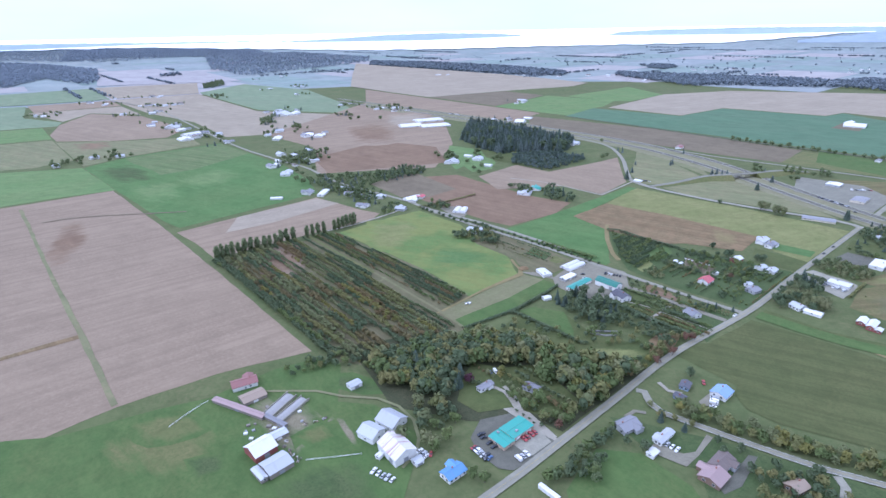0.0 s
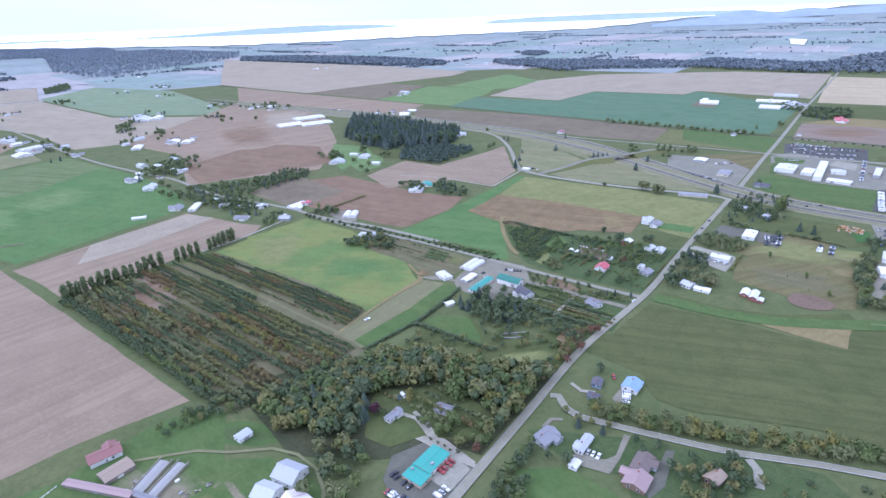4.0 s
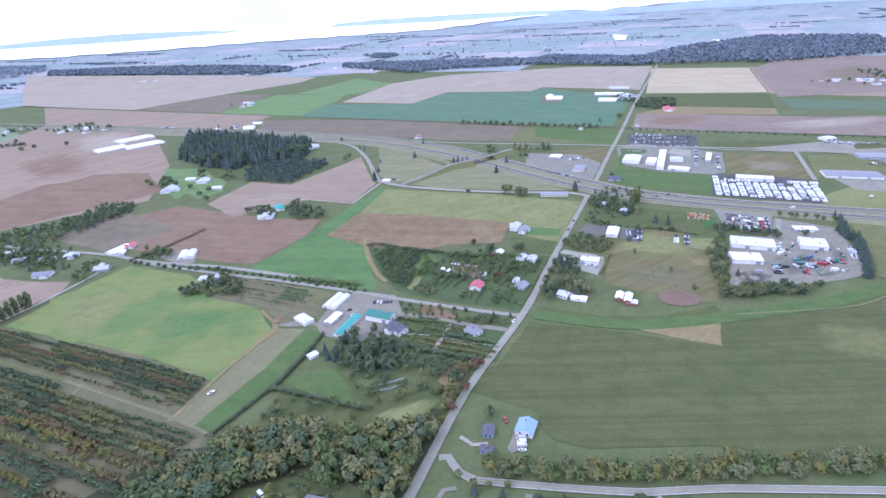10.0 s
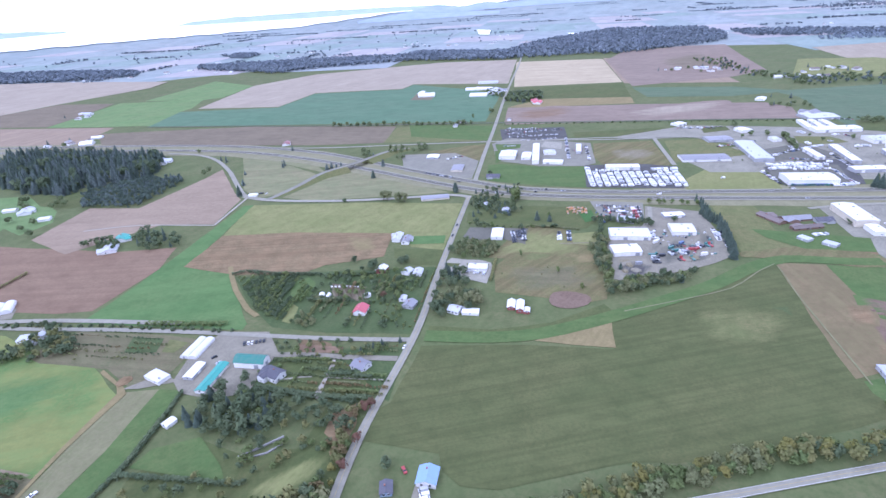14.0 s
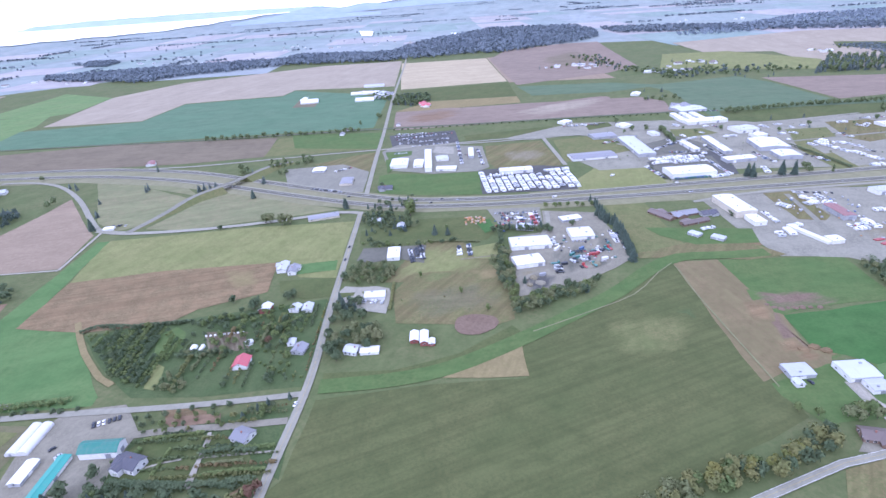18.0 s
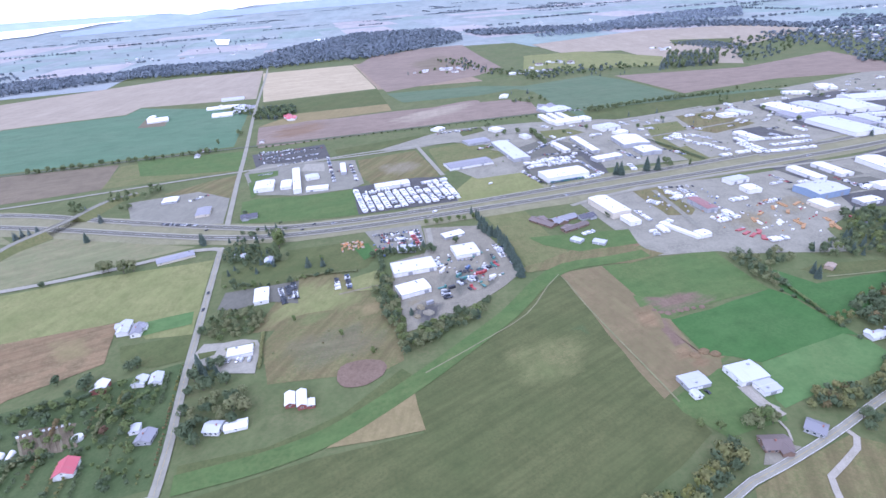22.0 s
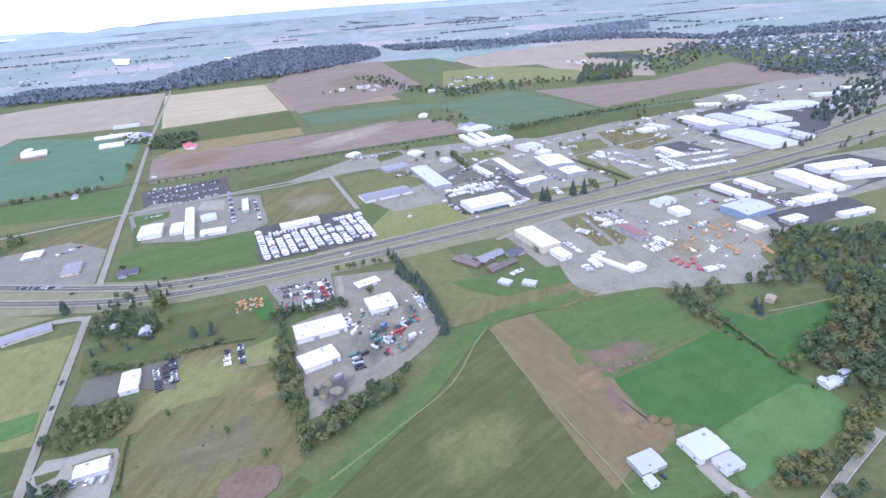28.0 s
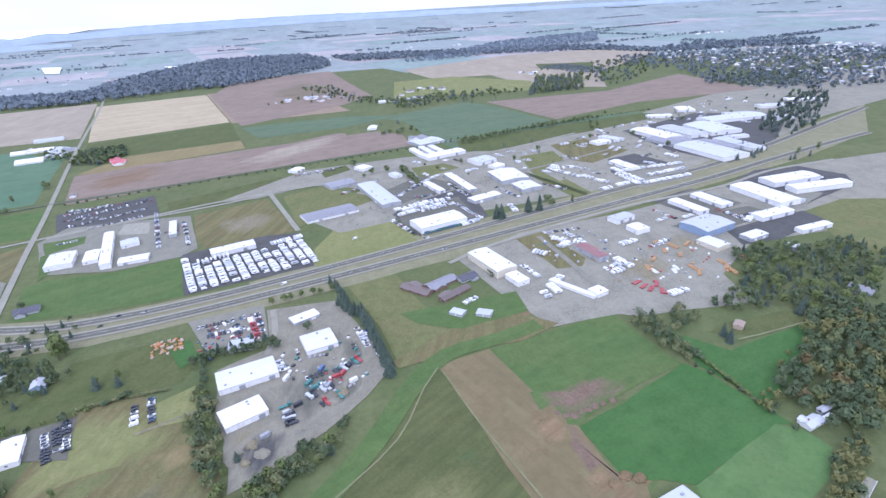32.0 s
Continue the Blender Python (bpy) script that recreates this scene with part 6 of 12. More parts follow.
def trunk_mesh(kind, rng):
    bm = bmesh.new()
    top = {"conifer": 0.9, "poplar": 0.8}.get(kind, 0.55)
    rings = []
    for k in range(4):
        z = top * k / 3
        r = 0.022 * (1 - 0.75 * k / 3) + (0.008 if k == 0 else 0)
        o = Vector((rng.uniform(-0.01, 0.01) * k, rng.uniform(-0.01, 0.01) * k, 0))
        rings.append([bm.verts.new(o + Vector((r * math.cos(6.283 * j / 6), r * math.sin(6.283 * j / 6), z))) for j in range(6)])
    for a, b in zip(rings, rings[1:]):
        for j in range(6):
            bm.faces.new((a[j], a[(j + 1) % 6], b[(j + 1) % 6], b[j]))
    if kind not in ("conifer", "poplar"):
        for k in range(5):
            a = 6.283 * k / 5 + rng.uniform(-0.4, 0.4)
            p, q = Vector((0, 0, 0.28 + 0.05 * k)), Vector((0.22 * math.cos(a), 0.22 * math.sin(a), 0.52 + 0.05 * k))
            s = Vector((-math.sin(a), math.cos(a), 0)) * 0.009
            u = Vector((0, 0, 0.009))
            base = [bm.verts.new(p + d) for d in (s, u, -s, -u)]
            tip = bm.verts.new(q)
            for j in range(4):
                bm.faces.new((base[j], base[(j + 1) % 4], tip))
    return finish("trunk", bm, "bark")


TREES = {}


def tree_kind(kind, mat, count=300, size=0.05, variants=3):
    key = (kind, mat)
    if key not in TREES:
        out = []
        for k in range(variants):
            rng = random.Random(f"{kind}{mat}{k}")
            q = crown_quads(kind, rng, count, size)
            crown = quads_mesh("crown", q, mat, None if kind == "conifer" else soft_normals(q))
            out.append((trunk_mesh(kind, rng), crown))
        TREES[key] = out
    return TREES[key]


KINDS = {
    "conifer": ("conifer", "needle", 176, 0.05), "poplar": ("poplar", "leaf_mid", 300, 0.05), "tall": ("tall", "leaf_green", 300, 0.05),
    "round": ("round", "leaf_green", 340, 0.058), "dark": ("round", "leaf_dark", 320, 0.058), "yellow": ("round", "leaf_yellow", 300, 0.058),
    "red": ("round", "leaf_red", 320, 0.058), "purple": ("round", "leaf_purple", 300, 0.058), "olive": ("round", "leaf_olive", 320, 0.058), "bush": ("bush", "leaf_green", 90, 0.16),
    "bush_dark": ("bush", "leaf_dark", 90, 0.16),
}
WORDS = {"conifer": "dark green conifer", "poplar": "slender upright poplar", "tall": "tall leafy green tree", "round": "broad green leafy tree", "dark": "dense dark green tree",
         "yellow": "tree with yellowing autumn leaves", "red": "tree with red autumn leaves", "purple": "purple-leaved tree", "olive": "pale olive-green willow-like tree",
         "bush": "rounded green bush", "bush_dark": "dense dark bush"}
planted = random.Random(5)


FAR_TREES = {}


def tree(kind, x, y, high, where="standing in rough grass", group=""):
    if math.hypot(x - MID.x, y - MID.y) > 760:
        FAR_TREES.setdefault(kind, []).append((x, y))
        return None
    shape, mat, count, size = KINDS[kind]
    tk, cr = planted.choice(tree_kind(shape, mat, count, size))
    name = "bush" if shape == "bush" else "tree"
    e = thing(name, f"{WORDS[kind]} {where}", name, x, y, planted.uniform(0, 360), group=group)
    s = high * planted.uniform(0.9, 1.1)
    w = s * planted.uniform(0.9, 1.15)
    e.scale = (w, w, s)
    if shape != "bush":
        part("trunk", tk, None, e)
    part("crown", cr, None, e)
    return e


def scatter(ring, spacing, seed):
    """Uneven places inside an outline."""
    rng = random.Random(seed)
    x0, x1 = min(p[0] for p in ring), max(p[0] for p in ring)
    y0, y1 = min(p[1] for p in ring), max(p[1] for p in ring)
    out = []
    y = y0
    while y < y1:
        x = x0
        while x < x1:
            px, py = x + rng.uniform(-0.5, 0.5) * spacing, y + rng.uniform(-0.5, 0.5) * spacing
            if inside(ring, px, py):
                out.append((px, py))
            x += spacing
        y += spacing
    return out


# lawns and clearings inside the woods
CLEARINGS = [
    [(-110.8, -27.9), (-96.6, -16.0), (-55.7, -15.0), (-27.1, -23.1), (-12.8, -60.9), (-48.0, -64.0), (-63.4, -66.4), (-93.4, -59.0)],
    [(-68.7, -219.1), (-58.5, -199.9), (-33.2, -193.6), (-15.7, -201.8), (-17.7, -227.0), (-40.3, -233.8), (-58.2, -230.8)],
    [(-98.6, -235.6), (-106.0, -219.6), (-86.1, -207.2), (-74.9, -188.3), (-56.0, -198.8), (-56.1, -223.4), (-34.0, -226.7), (-49.6, -236.6), (-60.7, -257.0), (-79.6, -259.1)],
    [(-138.4, -130.4), (-134.0, -114.9), (-109.2, -102.2), (-84.1, -122.4), (-75.7, -132.6), (-104.0, -132.4)],
    [(-65.0, -141.8), (-54.0, -123.3), (-24.9, -104.0), (-15.8, -116.0), (-33.5, -139.1), (-52.8, -148.5)],
    [(8.5, -216.7), (31.2, -206.2), (52.5, -213.6), (74.0, -211.4), (33.1, -247.6)],
]


def plant_mass(name, label, category, spots, kinds, low, high, count, size, seed=1):
    """Many plants in one: kinds is a list of (shape, leaf material, share). One object for each leaf material, tied to one thing."""
    rng = random.Random(seed)
    if spots and math.hypot(spots[0][0] - MID.x, spots[0][1] - MID.y) < 460:
        count, size = int(count * 1.45), size * 0.8
    forms = {k[:2]: [crown_quads(k[0], random.Random(f"{k}{j}"), count, size) for j in range(5)] for k in kinds}
    heap = {}
    for x, y in spots:
        if (-14 < x < 6 and -700 < y < 400) or any(inside(ring, x, y) for ring in CLEARINGS):
            continue
        shape, mat, _ = rng.choices(kinds, [k[2] for k in kinds])[0]
        q = rng.choice(forms[(shape, mat)]) * (rng.uniform(low, high) * np.array((rng.uniform(0.85, 1.2),) * 2 + (1,)))
        a = rng.uniform(0, 6.283)
        c, s = math.cos(a), math.sin(a)
        q = q @ np.array(((c, s, 0), (-s, c, 0), (0, 0, 1)))
        p = place_far(x, y)
        if math.hypot(x - MID.x, y - MID.y) > 2500:
            q = q * (math.hypot(p.x - MID.x, p.y - MID.y) / math.hypot(x - MID.x, y - MID.y))
        heap.setdefault((mat, shape == "conifer"), []).append((q + np.array((p.x, p.y, p.z)), soft_normals(q)))
    first = None
    for (mat, spired), some in heap.items():
        ob = new(name if first is None else "foliage", quads_mesh(name, np.concatenate([q for q, _ in some]), mat, None if spired else np.concatenate([k for _, k in some])))
        if first is None:
            first = tagged(ob, label, category, kind="stuff")
        else:
            ob.parent = first
            tagged(ob, kind="stuff")
    return first


# ---- vehicles ----
def hedge(label, points, high, mat, wide=1.6):
    """A clipped hedge: dense foliage along a line, flat-topped."""
    rng = random.Random(int(points[0][0] * 3 + points[0][1]))
    out = []
    for q in smooth_line(points, 0.8):
        z0 = ground_z(q.x, q.y)
        for k in range(7):
            c = np.array((q.x + rng.uniform(-0.5, 0.5) * wide, q.y + rng.uniform(-0.5, 0.5) * wide, z0 + high * rng.choice((rng.uniform(0.1, 1), 1, 0.95))))
            a, tilt = rng.uniform(0, 6.283), rng.uniform(-0.5, 0.5)
            u = np.array((math.cos(a), math.sin(a), tilt)) * rng.uniform(0.35, 0.7)
            v = np.array((-math.sin(a), math.cos(a), rng.uniform(-0.6, 0.6))) * rng.uniform(0.35, 0.7)
            out.append([c - u - v, c + u - v, c + u + v, c - u + v])
    ob = new("hedge", quads_mesh("hedge", np.array(out), mat))
    return tagged(ob, label, "hedge", kind="stuff")


def vehicle_meshes(kind, paint):
    """Body, glass and wheel meshes of a vehicle that points along y."""
    if kind == "car":
        L, Wd, prof = 4.6, 1.8, [(-2.3, 0.35), (2.3, 0.35), (2.3, 0.75), (2.1, 0.9), (1.1, 0.98), (-1.7, 1.0), (-2.25, 0.95)]
        glass = [(-1.85, 0.98), (1.0, 0.98), (0.35, 1.42), (-1.2, 1.45)]
    elif kind == "pickup":
        L, Wd, prof = 5.5, 1.95, [(-2.75, 0.5), (2.75, 0.5), (2.75, 0.95), (2.6, 1.15), (1.5, 1.2), (-2.75, 1.2)]
        glass = [(-0.6, 1.2), (1.4, 1.2), (0.8, 1.75), (-0.45, 1.78)]
    elif kind == "van":
        L, Wd, prof = 5.6, 2.0, [(-2.8, 0.4), (2.8, 0.4), (2.8, 1.1), (2.1, 1.35), (1.6, 2.2), (-2.7, 2.25), (-2.8, 1.6)]
        glass = [(1.6, 1.3), (2.15, 1.3), (1.72, 2.0), (1.3, 2.0)]
    elif kind == "truck":
        L, Wd, prof = 8.4, 2.4, [(-4.2, 0.7), (4.2, 0.7), (4.2, 2.2), (3.9, 2.7), (2.3, 2.7), (2.2, 1.25), (-4.2, 1.25)]
        glass = [(3.2, 1.7), (4.22, 1.7), (4.0, 2.4), (3.2, 2.45)]
    else:
        L, Wd, prof = 7.4, 2.4, [(-3.7, 0.6), (3.7, 0.6), (3.7, 2.1), (3.2, 2.8), (-3.4, 2.9), (-3.7, 2.6)]
        glass = [(-2.0, 1.7), (1.0, 1.7), (1.0, 2.4), (-2.0, 2.4)]
    bm = bmesh.new()
    prism(bm, [(a, z) for a, z in prof], -Wd / 2, Wd / 2)
    bmesh.ops.rotate(bm, verts=bm.verts[:], cent=(0, 0, 0), matrix=Matrix.Rotation(radians(90), 3, "Z"))
    body = finish("body", bm, paint)
    bm = bmesh.new()
    inset = 0.12 if kind in ("car", "pickup") else -0.02
    prism(bm, glass, -Wd / 2 + inset, Wd / 2 - inset)
    bmesh.ops.rotate(bm, verts=bm.verts[:], cent=(0, 0, 0), matrix=Matrix.Rotation(radians(90), 3, "Z"))
    pane = finish("window_band", bm, "glass_dark")
    roof = None
    if kind in ("car", "pickup"):
        bm = bmesh.new()
        box(bm, -Wd / 2 + 0.2, glass[3][0] + 0.05, glass[2][1] - 0.02, Wd / 2 - 0.2, glass[2][0] - 0.02, glass[2][1] + 0.07)
        roof = finish("roof", bm, paint)
    return L, Wd, body, pane, roof


WHEEL = {}
FLEET, FAR_FLEET = {}, []
VEHICLES = {}
VEHICLE_WORDS = {"car_white": "white", "car_silver": "silver", "car_dark": "dark", "car_red": "red", "car_blue": "blue", "car_green": "green", "car_yellow": "yellow"}


def wheel_mesh():
    if not WHEEL:
        bm = bmesh.new()
        bmesh.ops.create_cone(bm, cap_ends=True, segments=10, radius1=0.34, radius2=0.34, depth=0.24)
        bmesh.ops.rotate(bm, verts=bm.verts[:], cent=(0, 0, 0), matrix=Matrix.Rotation(radians(90), 3, "Y"))
        WHEEL["wheel"] = finish("wheel", bm, "rubber")
    return WHEEL["wheel"]


def vehicle(kind, paint, x, y, turn, where="parked on a paved yard", group="parked vehicles"):
    name = {"car": "car", "pickup": "pickup_truck", "van": "van", "rv": "travel_trailer", "truck": "flatbed_truck"}[kind]
    place = pose(x, y, ground_z(x, y) + 0.01, 0, 0, turn)
    away = math.hypot(x - MID.x, y - MID.y)
    level = 0 if away < 430 else 1
    if away > 640:
        if (kind, paint) not in FLEET:
            FLEET[kind, paint] = [me for me in vehicle_meshes(kind, paint)[2:] if me]
        FAR_FLEET.extend((me, place) for me in FLEET[kind, paint])
        return None
    key = (kind, paint, where, level)
    if key in VEHICLES:
        return copy_thing(VEHICLES[key], place)
    word = {"car": "car", "pickup": "pickup truck", "van": "boxy van", "rv": "rounded travel trailer", "truck": "long flatbed truck"}[kind]
    label = f"{VEHICLE_WORDS[paint]} {word} {where}"
    category = {"car": "car", "pickup": "truck", "van": "van", "rv": "trailer", "truck": "truck"}[kind]
    L, Wd, body, pane, roof = vehicle_meshes(kind, paint)
    e = thing(name, label, category, x, y, turn, group=group)
    e.matrix_basis = place
    part("body", body, None, e)
    part("window_band", pane, None, e, "dark tinted glass")
    if level == 0:
        if roof:
            part("roof", roof, None, e)
        ys = (-0.31 * L, 0.31 * L) if kind != "rv" else (-0.9, 0.1)
        for s in (-1, 1):
            for v in ys:
                part("wheel", wheel_mesh(), None, e, at=pose(s * (Wd / 2 - 0.12), v, 0.34))
    VEHICLES[key] = e
    return e


def parked(x0, y0, x1, y1, count, turn, kinds, seed, gap=0.12, where="parked on a paved yard"):
    """A line of parked vehicles from one place to the other."""
    rng = random.Random(seed)
    for k in range(count):
        if rng.random() < gap:
            continue
        t = (k + 0.5) / count
        kind, paint = rng.choice(kinds)
        vehicle(kind, paint, x0 + (x1 - x0) * t + rng.uniform(-0.2, 0.2), y0 + (y1 - y0) * t + rng.uniform(-0.2, 0.2), turn + rng.uniform(-3, 3) + (180 if rng.random() < 0.4 else 0), where)


MIX = [("car", "car_white"), ("car", "car_silver"), ("car", "car_dark"), ("car", "car_dark"), ("car", "car_red"), ("car", "car_blue"), ("pickup", "car_white"), ("pickup", "car_silver"), ("pickup", "car_dark"), ("van", "car_white"), ("car", "car_white"), ("car", "car_silver"), ("car", "car_dark")]
WHITE2 = [("van", "car_white"), ("pickup", "car_white"), ("car", "car_white"), ("van", "car_silver")]
DARK = [("car", "car_dark"), ("car", "car_silver"), ("pickup", "car_dark"), ("car", "car_white")]
RED = [("van", "car_red"), ("car", "car_red"), ("van", "car_white"), ("pickup", "car_red")]
TEAL = [("van", "car_green"), ("pickup", "car_green"), ("van", "car_blue")]
MACH = [("truck", "car_silver"), ("truck", "car_green"), ("pickup", "car_dark"), ("truck", "car_white"), ("truck", "car_red"), ("van", "car_dark"), ("truck", "car_dark"), ("van", "car_silver")]
WHITE = [("rv", "car_white"), ("rv", "car_white"), ("van", "car_white"), ("rv", "car_silver")]

def tree_row(kind, spacing, high, where, points):
    """Trees or bushes along a line, each a thing of its own."""
    line = smooth_line(points, spacing)
    for q in line:
        tree(kind, q.x + planted.uniform(-0.15, 0.15) * spacing, q.y + planted.uniform(-0.15, 0.15) * spacing, high, where, f"{WORDS[kind]}s {where}")


# ---- buildings ----
building("house", "old white farmhouse with a dull red roof", "roof_brick", "wall_white", 3.5, -197.1, -363.5, 78, 17.4, 10.0)
building("shed", "old lean-to farm sheds with patched rusty roofing", "roof_tan", "wood_grey", 2.4, -178.4, -364.9, 0, 11.0, 16.5)
building("shed", "long narrow open-sided cattle shed", "roof_pink", "wood_grey", 2.4, -172.6, -377.2, 24, 45.6, 4.3)
building("shed", "dark-roofed end of a long cattle shed", "roof_grey", "wood_grey", 2.4, -143.3, -364.0, 17, 20.1, 3.0)
building("shed", "small pale-roofed farm shed", "roof_silver", "wood_grey", 2.4, -129.3, -369.2, 0, 7.0, 12.4)
building("barn", "red-walled barn with a bright white metal roof", "roof_white", "wall_red", 4.5, -123.3, -382.3, 7, 14.2, 14.7)
building("shed", "wide low cattle shed with a pale metal roof", "roof_silver", "wood_grey", 3.5, -104.6, -380.6, 94, 15.5, 13.3)
building("shed", "grey metal lean-to beside the cattle barn", "roof_silver", "wood_grey", 2.8, -104.4, -391.3, 95, 4.3, 12.1)
building("barn", "white barn wing with pale metal roof", "roof_silver", "wall_white", 4.2, -91.3, -306.8, 102, 14.1, 15.2)
building("barn", "second white barn wing with pale metal roof", "roof_silver", "wall_white", 4.2, -90.2, -323.1, 105, 12.2, 12.9)
building("barn", "big old barn with a rust-streaked white roof", "roof_rust", "wall_white", 5.6, -66.8, -319.9, -2, 19.6, 15.3)
building("shed", "small pale shed beside the drive", "roof_silver", "wall_white", 2.4, -52.0, -315.5, 90, 5.6, 5.4)
building("shed", "little white shed in the grass", "roof_white", "wall_white", 2.4, -70.7, -330.2, 106, 4.1, 3.0)
building("house", "white house with a bright blue metal roof", "roof_blue", "wall_white", 3.1, -30.8, -305.9, 90, 12.9, 8.6)
building("warehouse", "roadside shop with a bright teal metal roof", "roof_teal", "wall_tan", 3, -31.7, -251.2, 90, 18.8, 12.6)
building("warehouse", "lower half of the teal-roofed shop", "roof_teal", "wall_tan", 2.6, -31.0, -265.4, 90, 9.7, 13.8)
building("house", "white cottage between the trees", "roof_grey", "wall_white", 2.8, -76.8, -234.9, 90, 12.1, 4.8)
building("house", "low grey-roofed bungalow in a clearing", "roof_grey", "wall_grey", 2.5, -53.3, -211.1, 100, 7.9, 10.5)
building("shed", "pale shed alone in the pasture", "roof_silver", "wall_white", 2.8, -142.3, -303.5, 90, 9.2, 6.7)
building("trailer", "long white trailer behind roadside trees", "roof_white", "wall_white", 2.4, 14.9, -275.4, 90, 2.6, 13.5)
building("house", "grey-roofed bungalow beside the junction", "roof_grey", "wall_grey", 2.8, 13.2, -195.6, -11, 10.2, 14.3)
building("house", "pale-roofed house on a gravel court", "roof_silver", "wall_white", 2.8, 34.5, -188.1, 90, 15.3, 5.0)
building("shed", "white garage on a gravel court", "roof_white", "wall_white", 2.4, 36.9, -205.6, 90, 6.7, 4.8)
building("house", "house with a dusty pink shingle roof", "roof_pink", "wall_brown", 2.8, 69.7, -197.5, 90, 12.4, 12.3)
building("house", "brown-roofed house beside a dark paved court", "roof_brown", "wall_grey", 3.1, 67.9, -183.8, 90, 14.6, 9.4)
building("house", "tan-roofed house among garden trees", "roof_tan", "wall_brown", 3.1, 103.2, -170.9, 74, 10.2, 8.0)
building("house", "white house with a light blue metal roof", "roof_pale_blue", "wall_white", 2.8, 38.1, -117.6, 90, 11.9, 10.7)
building("house", "small dark blue cottage by the road", "roof_dark", "wall_blue", 2.5, 17.2, -127.7, 104, 8.2, 6.3)
building("house", "second dark blue cottage beside the road", "roof_dark", "wall_blue", 2.5, 21.2, -142.7, 90, 5.3, 7.1)
building("greenhouse", "pair of long white polytunnels", "roof_white", "wall_white", 3.2, -167.1, -13.5, 90, 26.1, 14.2)
building("warehouse", "white-roofed packing shed beside open ground", "roof_white", "wall_white", 2.4, -175.9, -50.9, 69, 9.8, 16.7)
building("shed", "long white-roofed nursery shed", "roof_white", "wall_grey", 2.4, -151.8, -41.8, 90, 17.7, 7.3)
building("shed", "long teal-roofed sales shed", "roof_teal", "wall_white", 2.4, -133.9, -47.4, 90, 32.7, 7.5)
building("barn", "old dairy barn with a green roof and white gable", "roof_green", "wall_white", 4.9, -113.0, -28.1, 0, 23.4, 10.6)
building("house", "white farmhouse with a dark roof", "roof_dark", "wall_white", 4.2, -90.1, -41.0, -20, 15.5, 10.4)
building("house", "grey-roofed house in the nursery garden", "roof_grey", "wall_white", 3.1, -29.7, -23.9, 65, 10.6, 10.9)
building("shed", "small white shed beside a hedge", "roof_white", "wall_white", 2.4, -136.8, -93.8, 69, 7.5, 5.6)
building("house", "pale-roofed house among garden trees", "roof_silver", "wall_white", 2.8, -319.6, -15.5, 90, 10.7, 17.2)
building("greenhouse", "white plastic tunnel on a gravel court", "roof_white", "wall_white", 4, -393.8, 28.1, 124, 21.3, 18.0)
building("shed", "long white-roofed farm shed", "roof_white", "wall_white", 2.8, -490.1, 15.4, 90, 26.6, 11.0)
building("house", "red-roofed farmhouse by the lane", "roof_red", "wall_white", 2.8, -484.2, 28.5, 118, 12.2, 8.3)
building("house", "white-roofed house by the lane", "roof_white", "wall_white", 2.8, -478.9, 8.6, 125, 11.9, 10.6)
building("house", "pale-roofed house by the field track", "roof_silver", "wall_grey", 2.8, -458.0, -29.4, 125, 11.9, 14.2)
building("house", "grey-roofed village house beside open ground", "roof_grey", "wall_white", 2.8, -511.3, -59.7, 121, 11.3, 18.2)
building("house", "grey-roofed village house beside open ground", "roof_grey", "wall_white", 2.8, -549.1, -30.8, 128, 10.0, 15.9)
building("house", "pale-roofed village house beside open ground", "roof_silver", "wall_white", 2.8, -530.4, -16.9, 133, 12.3, 11.5)
building("house", "grey village house beside open ground", "roof_grey", "wall_grey", 2.8, -578.3, -42.0, 127, 11.6, 14.6)
building("house", "pale village house beside open ground", "roof_silver", "wall_white", 2.8, -612.4, -30.9, 129, 10.6, 15.8)
building("barn", "cottage with a bright red metal roof", "roof_red", "wall_white", 3.1, -53.4, 51.0, 90, 12.4, 10.9)
building("greenhouse", "white garden polytunnel beside open ground", "roof_white", "wall_white", 2.8, -98.8, 74.0, 90, 8.5, 5.1)
building("greenhouse", "smaller white garden polytunnel", "roof_white", "wall_white", 2.56, -92.0, 74.3, 90, 7.7, 3.5)
building("barn", "red barn with a white metal roof", "roof_white", "wall_red", 3.5, -56.0, 127.1, 81, 10.8, 8.7)
building("house", "pale-roofed bungalow beside a driveway", "roof_silver", "wall_white", 2.8, -29.8, 124.8, 78, 9.6, 8.4)
building("house", "pale-roofed house beside the county road", "roof_silver", "wall_white", 2.8, -19.0, 124.1, 90, 11.2, 7.8)
building("shed", "small grey-roofed garden shed", "roof_silver", "wall_white", 2.4, -21.9, 74.1, 90, 7.2, 5.8)
building("house", "small grey house behind hedges", "roof_grey", "wall_grey", 2.8, -13.5, 63.9, 77, 10.5, 9.6)
building("warehouse", "white workshop on a concrete court", "roof_white", "wall_white", 3, 37.2, 137.3, 90, 11.2, 18.4)
building("house", "blue-grey roofed cottage beside dark trees", "roof_silver", "wall_white", 3.1, 27.0, 58.4, 71, 9.7, 9.9)
building("shed", "long low white shed behind a cottage", "roof_white", "wall_white", 2.4, 40.2, 56.6, 90, 7.6, 13.8)
building("barn", "red barn with a white roof", "roof_white", "wall_red", 2.8, 73.2, 69.6, 90, 12.2, 6.1)
building("barn", "taller red barn with a white roof", "roof_white", "wall_red", 3.5, 80.8, 66.9, 90, 15.4, 5.8)
building("shed", "low red lean-to shed", "roof_white", "wall_red", 2.4, 86.4, 61.9, 90, 6.9, 4.8)
